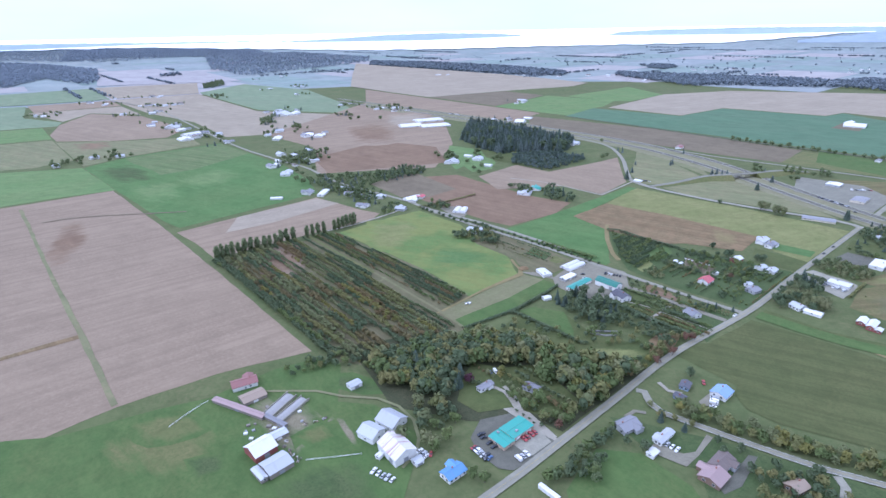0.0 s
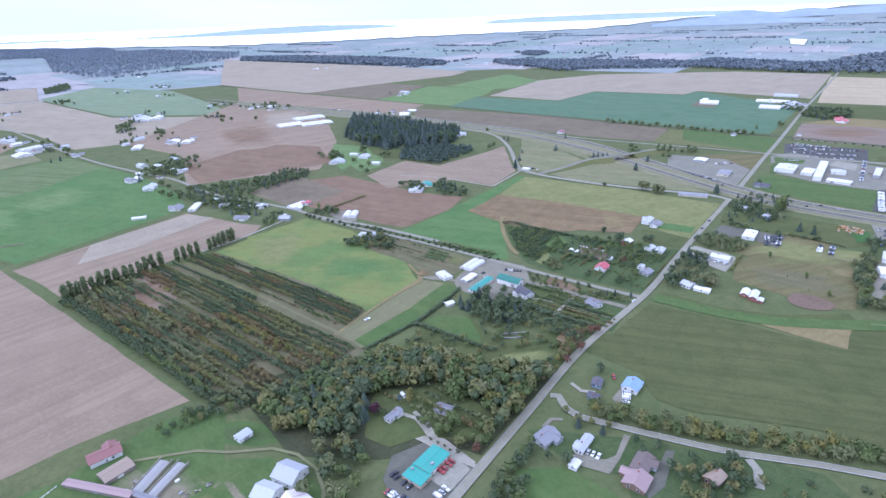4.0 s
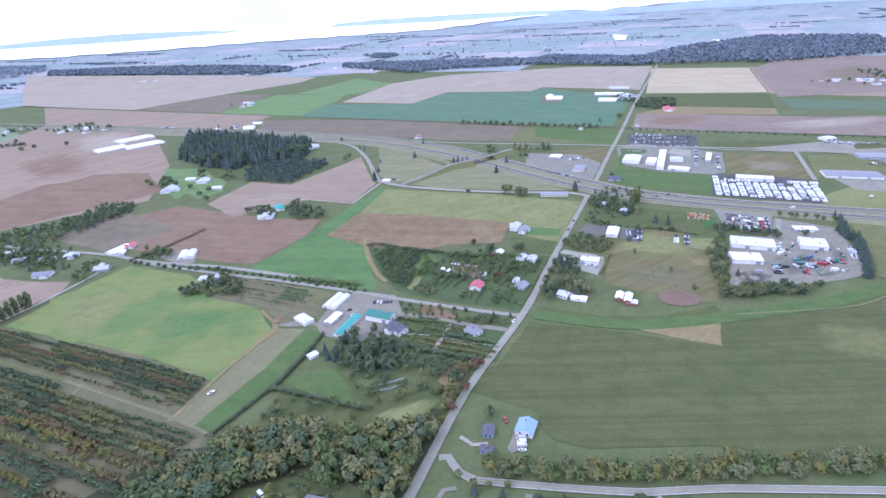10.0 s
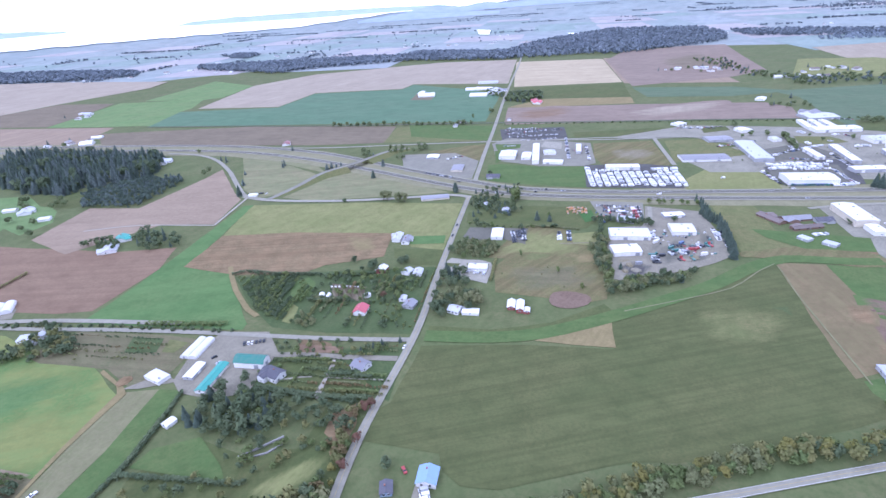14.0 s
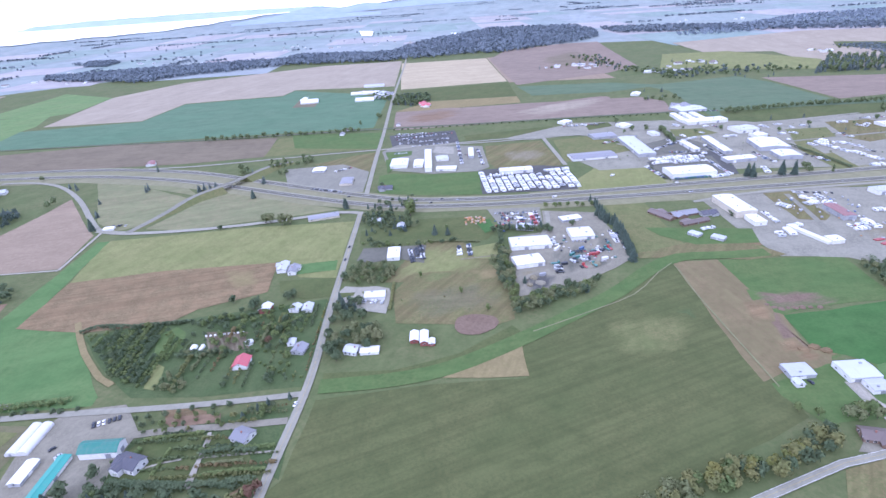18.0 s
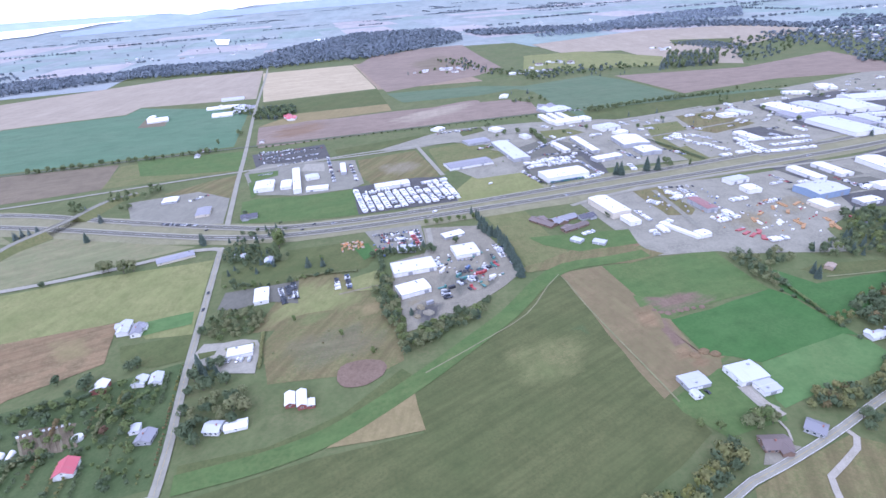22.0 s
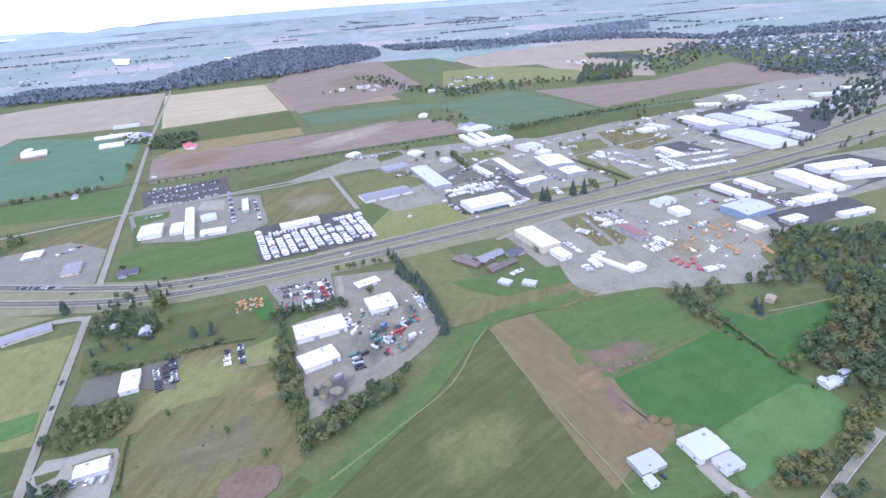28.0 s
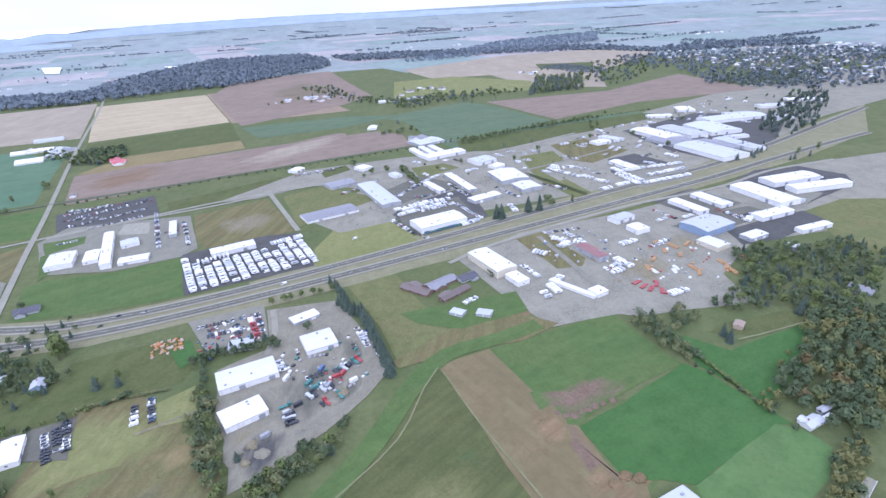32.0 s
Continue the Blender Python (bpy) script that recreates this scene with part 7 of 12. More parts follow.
building("house", "pale blue-grey farmhouse on a lawn", "roof_silver", "wall_white", 3.5, -59.6, 205.9, 90, 18.2, 8.8)
building("house", "grey-roofed wing of a farmhouse", "roof_grey", "wall_white", 3.1, -48.1, 199.1, 90, 16.1, 8.0)
building("warehouse", "flat white-roofed office beside a car park", "roof_white", "wall_white", 3, 49.6, 220.2, 90, 24.8, 12.4)
building("house", "blue-grey cottage among trees", "roof_silver", "wall_blue", 3.1, 54.5, 292.0, 90, 9.9, 9.1)
building("house", "white cottage among dark trees", "roof_silver", "wall_white", 3.1, 25.3, 314.3, 76, 8.1, 10.9)
building("warehouse", "white canopy roof beside the freeway", "roof_white", "wall_grey", 2.7, -82.6, 540.6, 90, 20.7, 19.4)
building("warehouse", "flat grey-roofed roadside restaurant", "roof_grey", "wall_cream", 2.7, -31.4, 473.0, 90, 30.4, 17.1)
building("warehouse", "long low motel beside the frontage road", "roof_grey", "wall_cream", 2.4, -42.5, 339.8, 105, 14.5, 36.9)
building("house", "long dark-roofed hut on the grass lot", "roof_dark", "wall_grey", 2.4, 26.9, 432.0, 90, 13.0, 19.0)
building("warehouse", "large white metal warehouse", "roof_white", "wall_white", 4.2, 188.5, 223.2, 0, 40.3, 22.7)
building("warehouse", "white flat-roofed storage hall", "roof_white", "wall_white", 4.2, 179.7, 182.3, 9, 27.2, 18.8)
building("warehouse", "white workshop with an awning", "roof_white", "wall_white", 3.6, 244.4, 238.8, 0, 24.0, 23.8)
building("warehouse", "small white-roofed office by the yard gate", "roof_white", "wall_grey", 2.7, 243.7, 281.6, 10, 22.8, 11.8)
building("shed", "grey-green open shed in a scrap yard", "roof_silver", "wall_grey", 2.8, 191.1, 267.1, 75, 13.8, 18.2)
building("warehouse", "big white warehouse beside a vehicle lot", "roof_white", "wall_white", 6.5, 433.4, 408.9, 1, 58.9, 32.0)
building("warehouse", "long narrow white storage hall on the estate", "roof_white", "wall_grey", 4.5, 528.3, 531.0, -95, 88.4, 12.2)
building("warehouse", "narrow white workshop row on the estate", "roof_white", "wall_white", 4.5, 487.8, 531.3, -89, 48.1, 9.9)
building("warehouse", "broad white-roofed hall on the estate", "roof_white", "wall_grey", 6, 597.4, 512.1, -99, 53.6, 41.3)
building("warehouse", "white hall with an open yard", "roof_white", "wall_grey", 5, 592.2, 458.2, -95, 31.7, 29.6)
building("warehouse", "white workshop with open bays", "roof_white", "wall_grey", 4.5, 522.7, 453.4, 5, 42.9, 16.6)
building("warehouse", "pale metal-roofed hall on the estate", "roof_silver", "wall_white", 5, 612.9, 611.4, 6, 35.4, 32.4)
building("warehouse", "small white store behind a larger hall", "roof_white", "wall_white", 4, 615.2, 570.7, 17, 19.9, 17.7)
building("warehouse", "long grey warehouse with a slanting roof", "roof_silver", "wall_grey", 5, 412.2, 551.1, -91, 106.1, 25.9)
building("warehouse", "low grey open-sided shed on grass", "roof_grey", "wall_white", 3, 334.2, 518.2, 4, 67.7, 29.8)
building("warehouse", "long white hall at the field edge", "roof_white", "wall_white", 5, 582.1, 686.3, 4, 72.9, 26.9)
building("warehouse", "white gabled workshop bay at the field edge", "roof_white", "wall_white", 5, 550.9, 723.3, -94, 61.7, 10.1)
building("warehouse", "white gabled workshop bay at the field edge", "roof_white", "wall_white", 5, 569.2, 726.0, -94, 58.2, 10.3)
building("warehouse", "white gabled workshop bay at the field edge", "roof_white", "wall_white", 5, 587.4, 726.8, -92, 51.1, 10.6)
building("warehouse", "pale flat-roofed hall at the field edge", "roof_silver", "wall_grey", 4, 599.3, 792.7, 9, 54.8, 43.5)
building("warehouse", "small white hall beside open ground", "roof_white", "wall_white", 4, 440.7, 692.6, 19, 19.9, 22.6)
building("warehouse", "small pale hall beside a street", "roof_silver", "wall_white", 4, 467.3, 622.9, 8, 13.0, 19.2)
building("warehouse", "small white hall by the field hedge", "roof_white", "wall_white", 4, 346.8, 750.7, 36, 20.9, 18.3)
building("warehouse", "low grey-roofed office on the estate", "roof_grey", "wall_grey", 3.5, 383.1, 631.4, 8, 40.2, 27.9)
building("warehouse", "tall white-roofed warehouse with dark openings", "roof_white", "wall_cream", 7, 427.4, 281.8, 2, 22.3, 52.5)
building("warehouse", "smaller white warehouse beside open ground", "roof_white", "wall_white", 4.5, 430.0, 241.9, 2, 12.7, 20.2)
building("warehouse", "long shed with a dull red roof", "roof_brick", "wall_grey", 5, 522.8, 248.5, -92, 36.0, 13.0)
building("warehouse", "pale workshop beside the frontage road", "roof_silver", "wall_white", 5, 610.4, 300.6, 3, 26.6, 15.5)
building("warehouse", "square white workshop beside open ground", "roof_white", "wall_white", 5, 603.0, 267.7, -4, 16.6, 17.9)
building("warehouse", "small white store on the gravel", "roof_white", "wall_white", 3.5, 474.7, 185.4, 5, 12.2, 12.1)
building("warehouse", "big pale hall with a blue wall band", "roof_silver", "wall_blue", 7, 665.3, 232.0, 2, 43.4, 34.5)
building("warehouse", "white-roofed shed beside timber stacks", "roof_white", "wall_cream", 4.5, 633.9, 198.7, 1, 18.0, 24.6)
building("warehouse", "low white workshop beside dark paving", "roof_white", "wall_grey", 4, 682.8, 190.2, -1, 25.4, 14.1)
building("warehouse", "narrow white storage row", "roof_white", "wall_white", 4, 700.2, 286.2, -93, 48.0, 14.6)
building("warehouse", "narrow white storage row with a grey court", "roof_white", "wall_white", 4, 738.2, 285.5, -94, 47.7, 17.4)
building("warehouse", "long white warehouse with many doors", "roof_white", "wall_white", 6, 802.0, 262.3, -99, 75.3, 30.7)
building("warehouse", "white warehouse beyond the freeway ramp", "roof_white", "wall_white", 6, 878.8, 281.3, -101, 26.7, 71.6)
building("warehouse", "white warehouse block beside dark paving", "roof_white", "wall_white", 6, 879.3, 243.8, -106, 18.9, 78.4)
building("warehouse", "white hall with loading bays", "roof_white", "wall_white", 5, 751.4, 217.0, -95, 15.7, 47.1)
building("warehouse", "white-roofed hall near the wood", "roof_white", "wall_white", 4, 750.4, 171.4, -97, 10.2, 41.4)
building("warehouse", "white hall behind the wood", "roof_white", "wall_grey", 4, 689.9, 150.8, -3, 10.8, 15.9)
building("warehouse", "long white hall beside the freeway", "roof_silver", "wall_white", 6, 922.5, 435.6, -95, 100.0, 51.1)
building("warehouse", "narrow white loading hall beside a dark roof", "roof_silver", "wall_white", 5, 990.1, 437.3, -98, 84.4, 25.9)
building("warehouse", "dark flat-roofed hall between white ones", "roof_grey", "wall_grey", 5, 956.1, 451.6, -90, 71.2, 36.7)
building("warehouse", "broad white-roofed distribution hall", "roof_white", "wall_white", 6, 946.0, 568.3, -94, 88.6, 37.9)
building("warehouse", "broad white-roofed hall beside a larger one", "roof_silver", "wall_white", 6, 993.5, 553.3, -95, 84.3, 38.6)
building("warehouse", "very broad pale-roofed distribution hall", "roof_silver", "wall_white", 6, 1051.1, 537.1, -103, 79.8, 60.7)
building("warehouse", "pale flat-roofed hall at the town edge", "roof_silver", "wall_white", 5, 1155.9, 575.5, -104, 42.8, 125.9)
building("warehouse", "grey flat-roofed hall with parked trailers", "roof_grey", "wall_grey", 4, 932.7, 523.6, -90, 57.3, 54.8)
building("warehouse", "small white hall among halls", "roof_silver", "wall_white", 4, 1032.3, 473.0, -108, 13.5, 39.1)
building("warehouse", "white showroom on a vehicle lot", "roof_white", "wall_white", 4, 766.0, 458.2, -94, 47.6, 16.7)
building("warehouse", "white hall behind the dark hedge", "roof_white", "wall_white", 4, 1164.7, 695.7, -122, 40.1, 32.9)
building("warehouse", "long white hall at the estate edge", "roof_silver", "wall_white", 4, 1197.7, 594.5, -119, 18.2, 55.4)
building("warehouse", "white hall at the town edge", "roof_silver", "wall_white", 4, 1212.8, 520.7, -107, 23.7, 51.2)
building("warehouse", "long low white hall at the field edge", "roof_white", "wall_white", 4, 1073.6, 680.2, -119, 18.3, 48.1)
building("warehouse", "pale hall at the town edge", "roof_silver", "wall_white", 4, 1324.2, 600.6, -118, 27.7, 73.6)
building("warehouse", "white hall among town trees", "roof_white", "wall_white", 4, 1425.2, 607.7, -126, 29.8, 67.4)
building("warehouse", "white hall beside vacant ground", "roof_white", "wall_white", 4, 835.6, 586.4, -90, 21.3, 29.8)
building("warehouse", "pale hall beside vacant ground", "roof_silver", "wall_white", 4, 867.5, 595.3, -79, 41.1, 19.6)
building("house", "low brown office wing", "roof_brown", "wall_brown", 2.4, 344.2, 274.9, 27, 10.7, 30.7)
building("house", "low grey-roofed office wing", "roof_grey", "wall_brown", 2.4, 368.3, 275.2, 12, 30.7, 12.0)
building("house", "low brown office wing", "roof_brown", "wall_brown", 2.4, 369.8, 250.6, 16, 32.2, 8.0)
building("house", "low dark-roofed office wing", "roof_dark", "wall_grey", 2.4, 393.8, 271.8, 10, 18.4, 10.9)
building("trailer", "low grey storage hut on a lawn", "roof_silver", "wall_grey", 2.4, 356.4, 220.0, 33, 8.5, 11.9)
building("trailer", "low storage hut with a pale roof", "roof_silver", "wall_grey", 2.4, 374.5, 207.6, 43, 8.9, 12.5)
building("warehouse", "silver metal farm shed", "roof_silver", "wall_grey", 3, 325.1, 1.4, 0, 16.4, 12.7)
building("warehouse", "large pale metal farm shed", "roof_silver", "wall_white", 3.6, 360.5, -3.0, 0, 20.6, 17.5)
building("warehouse", "white metal farm shed", "roof_silver", "wall_white", 3, 363.1, -17.9, 0, 12.7, 10.8)
building("shed", "small lean-to beside a farm shed", "roof_silver", "wall_white", 2.4, 318.7, -9.6, 0, 5.2, 6.4)
building("house", "white house at the edge of the wood", "roof_silver", "wall_white", 2.8, 471.5, 2.0, 0, 12.2, 6.4)
building("shed", "pale-roofed shed beside the wood", "roof_silver", "wall_grey", 2.4, 490.8, 5.2, 0, 13.0, 3.9)
building("shed", "little white shed beside the wood", "roof_white", "wall_grey", 2.4, 482.5, -0.2, 0, 7.9, 3.0)
building("shed", "tan-roofed barn in the meadow", "roof_tan", "wall_tan", 2.8, 527.0, 90.3, 26, 8.8, 6.7)
building("house", "red-brown roofed house by the road", "roof_brown", "wall_brown", 2.8, 332.5, -56.6, 74, 10.2, 14.6)
building("house", "grey hipped-roof house by the road", "roof_grey", "wall_grey", 3.1, 362.1, -54.3, 36, 9.7, 10.0)
building("warehouse", "tall white farm building beside the road", "roof_white", "wall_white", 4.2, 399.6, -74.5, 21, 22.8, 6.1)
building("shed", "lower white wing of a farm building", "roof_silver", "wall_white", 2.8, 383.7, -86.0, 32, 14.0, 6.4)
building("warehouse", "white depot building with rounded ends", "roof_white", "wall_white", 5, 41.7, 543.2, 87, 37.2, 26.1)
building("warehouse", "white depot building beside open ground", "roof_white", "wall_white", 4, 71.5, 537.2, 87, 31.5, 14.7)
building("warehouse", "narrow tall white depot hall", "roof_white", "wall_white", 6, 86.2, 549.6, 90, 105.1, 10.4)
building("warehouse", "long low white depot shed", "roof_white", "wall_white", 3, 113.1, 503.4, -7, 29.6, 16.0)
building("warehouse", "white depot workshop beside open ground", "roof_white", "wall_grey", 4, 155.3, 578.4, 87, 50.6, 8.1)
building("warehouse", "small depot office beside open ground", "roof_silver", "wall_white", 3, 108.2, 559.4, 5, 18.8, 20.0)
building("warehouse", "long white sales building on the trailer lot", "roof_white", "wall_white", 4.5, 211.3, 469.4, 1, 46.4, 16.9)
building("shed", "long white farm shed beyond the freeway", "roof_white", "wall_white", 2.8, -74.1, 1155.5, 90, 35.8, 46.1)
building("shed", "grey farm shed beyond the freeway", "roof_silver", "wall_white", 2.8, -34.4, 1212.7, 90, 66.5, 37.7)
building("shed", "pale farm shed beyond the freeway", "roof_silver", "wall_white", 2.8, -69.5, 1381.9, 90, 30.3, 57.4)
building("house", "farmhouse beyond the freeway", "roof_rust", "wall_white", 2.8, -89.9, 1260.9, 90, 24.8, 21.3)
building("house", "red-roofed farmhouse beside a dark grove", "roof_red", "wall_white", 3.1, 77.2, 1035.0, 90, 41.2, 13.1)
building("shed", "white farm shed in the green field", "roof_white", "wall_white", 2.8, -244.5, 1221.8, 90, 37.0, 15.3)
building("shed", "white shed at the field corner", "roof_white", "wall_white", 2.8, 565.5, 988.2, 63, 30.9, 18.4)
building("trailer", "long white storage trailer row", "roof_white", "wall_white", 2.4, 461.2, 202.5, 16, 5.2, 47.5)
building("warehouse", "white farm buildings beside the freeway", "roof_white", "wall_white", 3, -1074.5, 520.1, 73, 76.8, 46.5)
building("shed", "long low white farm shed", "roof_white", "wall_white", 2.8, -1033.5, 424.2, 71, 57.6, 37.3)
building("warehouse", "white farm halls beside open ground", "roof_white", "wall_white", 2.4, -992.1, 475.0, 68, 78.8, 47.9)
building("shed", "white shed beyond the freeway", "roof_white", "wall_white", 2.4, -890.6, 736.8, 117, 20.2, 21.5)
building("house", "white farmhouse beyond the freeway", "roof_white", "wall_white", 2.8, -864.4, 675.5, 115, 24.1, 25.1)
building("house", "white house at the edge of the conifer wood", "roof_silver", "wall_white", 3.5, -577.4, 520.4, 110, 29.6, 21.9)
building("shed", "white farm shed beside open ground", "roof_white", "wall_white", 2.8, -1078.1, 173.7, 141, 28.4, 20.2)
building("shed", "white farm shed beside open ground", "roof_white", "wall_white", 2.8, -1106.6, 159.8, 145, 36.5, 24.7)
building("shed", "white poultry shed beside open ground", "roof_white", "wall_white", 2.8, -1123.6, 86.1, 145, 41.0, 18.5)
building("shed", "long white poultry shed", "roof_white", "wall_white", 2.8, -1346.2, -48.0, 104, 44.2, 29.5)
building("shed", "long white poultry shed", "roof_white", "wall_white", 2.8, -1282.0, -80.9, 90, 30.7, 34.9)
building("shed", "white farm shed at the village", "roof_white", "wall_white", 2.8, -611.7, -70.2, 133, 31.8, 10.0)
building("shed", "white trailer home on the pasture", "roof_white", "wall_white", 2.4, -636.2, -137.8, 145, 8.3, 17.6)
building("house", "white village house beside open ground", "roof_silver", "wall_white", 2.8, -774.5, -54.0, 145, 34.8, 12.3)
building("house", "village house beside open ground", "roof_grey", "wall_white", 2.8, -630.7, -87.2, 130, 17.3, 14.9)
building("house", "white farmhouse on the plain", "roof_silver", "wall_white", 2.8, -1507.9, -52.0, 154, 44.1, 29.8)
building("house", "white farm on the plain", "roof_silver", "wall_white", 2.8, -1505.9, 279.3, 146, 68.8, 36.6)
building("shed", "white farm shed on the plain", "roof_white", "wall_white", 2.8, -1495.8, 313.7, 141, 57.0, 27.1)
building("house", "farmhouse below the wood", "roof_silver", "wall_white", 2.8, -633.1, 222.2, 122, 23.1, 19.4)
building("house", "white house below the wood", "roof_silver", "wall_white", 2.8, -617.9, 277.6, 123, 19.6, 14.5)
building("house", "blue-green roofed house in a grove", "roof_teal", "wall_white", 2.8, -395.7, 189.8, 115, 16.8, 14.1)
building("house", "grey house in a grove", "roof_silver", "wall_white", 2.8, -387.6, 160.8, 120, 21.8, 14.8)
building("house", "brown-roofed farm beyond the freeway", "roof_brick", "wall_white", 2.8, -394.3, 648.6, 103, 24.0, 11.0)
building("trailer", "white trailer beside the ramp", "roof_white", "wall_white", 2.4, -307.8, 347.6, 100, 7.9, 12.3)
building("house", "low house below the far meadow", "roof_grey", "wall_grey", 2.4, 656.0, 74.5, 10, 11.7, 16.5)
building("shed", "long white shed on a bare plot", "roof_white", "wall_white", 2.8, -220.5, 1177.0, 99, 42.1, 44.3)
building("house", "roadside house at the field corner", "roof_grey", "wall_white", 3.5, 597.7, 818.5, 44, 30.0, 28.3)
building("shed", "white shed in a farm cluster", "roof_white", "wall_white", 2.8, -98.3, 1259.2, 90, 28.1, 47.1)
building("shed", "small white shed in a farm cluster", "roof_white", "wall_white", 2.8, -60.8, 1261.3, 79, 28.7, 31.9)
building("shed", "pale shed in a farm cluster", "roof_silver", "wall_white", 2.8, -35.4, 1177.3, 78, 25.6, 28.5)
building("house", "farmhouse in a cluster of sheds", "roof_grey", "wall_white", 3.5, -23.0, 1212.1, 90, 28.7, 23.6)
building("house", "red-roofed house behind a dark grove", "roof_red", "wall_white", 3.5, 85.8, 1015.6, 79, 27.4, 12.7)
building("shed", "white farm shed on a lawn", "roof_white", "wall_white", 2.8, -645.7, 278.4, 113, 10.8, 16.7)
building("house", "pale farmhouse on a lawn", "roof_silver", "wall_white", 2.8, -612.1, 272.8, 123, 19.7, 12.4)
building("shed", "small farm shed on a lawn", "roof_white", "wall_white", 2.8, -559.4, 248.4, 118, 12.5, 14.1)
building("house", "pale farmhouse among dark trees", "roof_silver", "wall_white", 2.8, -631.7, 213.3, 126, 17.8, 15.2)

# ---- woods and trees ----
plant_mass("woodland", "dense mixed woodland in early autumn colour", "woodland", scatter([(-162.4, -275.8), (-149.3, -230.8), (-128.6, -187.5), (-92.3, -158.7), (-51.9, -153.5), (-13.2, -136.8), (-3.1, -122.0), (0.8, -216.3), (-14.5, -231.2), (-31.4, -221.2), (-70.3, -211.3), (-110.0, -230.3), (-98.7, -257.2), (-102.9, -274.3), (-133.3, -290.7)], 5.8, 1), [("tall", "leaf_green", 3.0), ("tall", "leaf_dark", 2.5), ("tall", "leaf_mixed", 2.0), ("round", "leaf_mixed", 2.5), ("round", "leaf_green", 1.5), ("round", "leaf_olive", 1.3), ("round", "leaf_yellow", 0.9), ("round", "leaf_dark", 1.5)], 8, 16, 150, 0.075, 1)
plant_mass("woodland", "leafy belt of trees along the road", "woodland", scatter([(-28.4, -180.0), (-21.1, -139.4), (-9.1, -101.6), (0.8, -102.8), (-2.7, -155.1), (-0.6, -238.3), (-15.5, -235.7)], 6, 2), [("round", "leaf_mixed", 3.0), ("round", "leaf_yellow", 2.0), ("round", "leaf_green", 2.0), ("round", "leaf_olive", 1.5), ("round", "leaf_rust", 1.2), ("round", "leaf_red", 0.5)], 7, 11, 150, 0.075, 2)
plant_mass("woodland", "tall dark trees round the nursery garden", "woodland", scatter([(-130.8, -90.3), (-124.5, -58.9), (-106.8, -61.9), (-86.9, -51.1), (-71.1, -62.6), (-66.2, -91.3), (-96.2, -105.0), (-114.0, -100.1)], 6.5, 3), [('round', 'leaf_dark', 4.0), ('conifer', 'needle', 1.0), ('tall', 'leaf_dark', 1.0)], 7, 12, 150, 0.075, 3)
plant_mass("woodland", "garden shrubs and young trees", "woodland", scatter([(-110.6, -126.9), (-98.0, -102.0), (-61.3, -82.4), (-19.8, -95.9), (-18.9, -136.6), (-58.0, -139.3), (-111.9, -179.9), (-136.7, -166.8), (-126.0, -145.0)], 9, 4), [('round', 'leaf_dark', 3.0), ('round', 'leaf_mixed', 2.0), ('round', 'leaf_green', 1.0)], 4, 8, 100, 0.085, 4)
plant_mass("woodland", "dark conifer wood on the plain", "woodland", scatter([(-694.5, 350.0), (-790.9, 391.5), (-871.5, 479.4), (-960.4, 577.6), (-847.0, 580.5), (-624.2, 572.8), (-570.4, 532.1), (-540.2, 440.2), (-599.4, 387.3), (-623.8, 340.3)], 10, 5), [('conifer', 'needle', 4.0), ('conifer', 'needle_mid', 2.0), ('round', 'leaf_dark', 0.5)], 13, 25, 110, 0.08, 5)
plant_mass("woodland", "planted block of young conifers", "woodland", scatter([(-539.1, 292.8), (-588.3, 343.0), (-569.5, 405.2), (-491.9, 442.8), (-455.4, 412.2), (-456.7, 299.8)], 7, 6), [('round', 'needle', 2.0), ('round', 'needle_mid', 1.0), ('conifer', 'needle', 0.6)], 7, 10, 80, 0.09, 6)
plant_mass("woodland", "grove of trees round a farmstead", "woodland", scatter([(-429.3, 165.3), (-426.9, 183.9), (-400.3, 192.4), (-370.3, 154.8)], 8, 7), [('round', 'leaf_dark', 3.0), ('tall', 'leaf_mid', 1.0), ('conifer', 'needle', 1.5)], 7, 11, 100, 0.08, 7)
plant_mass("woodland", "grove of trees beside a farmhouse", "woodland", scatter([(-380.9, 188.9), (-384.5, 221.3), (-321.0, 195.4), (-310.3, 173.6), (-341.7, 158.1)], 8, 8), [('round', 'leaf_dark', 3.0), ('tall', 'leaf_mid', 1.0), ('conifer', 'needle', 1.5)], 7, 12, 100, 0.08, 8)
plant_mass("woodland", "village trees along the lane", "woodland", scatter([(-697.2, -69.8), (-719.5, -22.8), (-662.5, 52.3), (-639.4, 158.5), (-602.9, 135.2), (-595.4, 28.8), (-597.0, -12.5), (-489.9, -35.1), (-529.2, -56.2), (-655.7, -57.7)], 10, 9), [('round', 'leaf_mid', 4.0), ('conifer', 'needle_mid', 1.0)], 6, 11, 100, 0.08, 9)
plant_mass("woodland", "tree block beside the village", "woodland", scatter([(-654.5, 58.3), (-673.6, 133.1), (-628.4, 156.2), (-600.8, 127.1), (-602.1, 44.6)], 8, 10), [('conifer', 'needle', 2.0), ('round', 'leaf_dark', 2.0)], 6, 9, 80, 0.09, 10)
plant_mass("woodland", "old broadleaf wood with a brown autumn tinge", "woodland", scatter([(463.6, 22.9), (492.3, 36.5), (534.6, 46.2), (560.3, 64.2), (587.4, 69.4), (630.5, 45.2), (591.8, -5.1), (490.5, -19.1), (475.9, -5.7), (497.8, 1.8), (476.5, 12.9)], 7, 11), [("round", "leaf_dark", 3.0), ("round", "leaf_mixed", 1.2), ("tall", "leaf_mid", 1.5), ("round", "leaf_rust", 0.4)], 8, 13, 170, 0.072, 11)
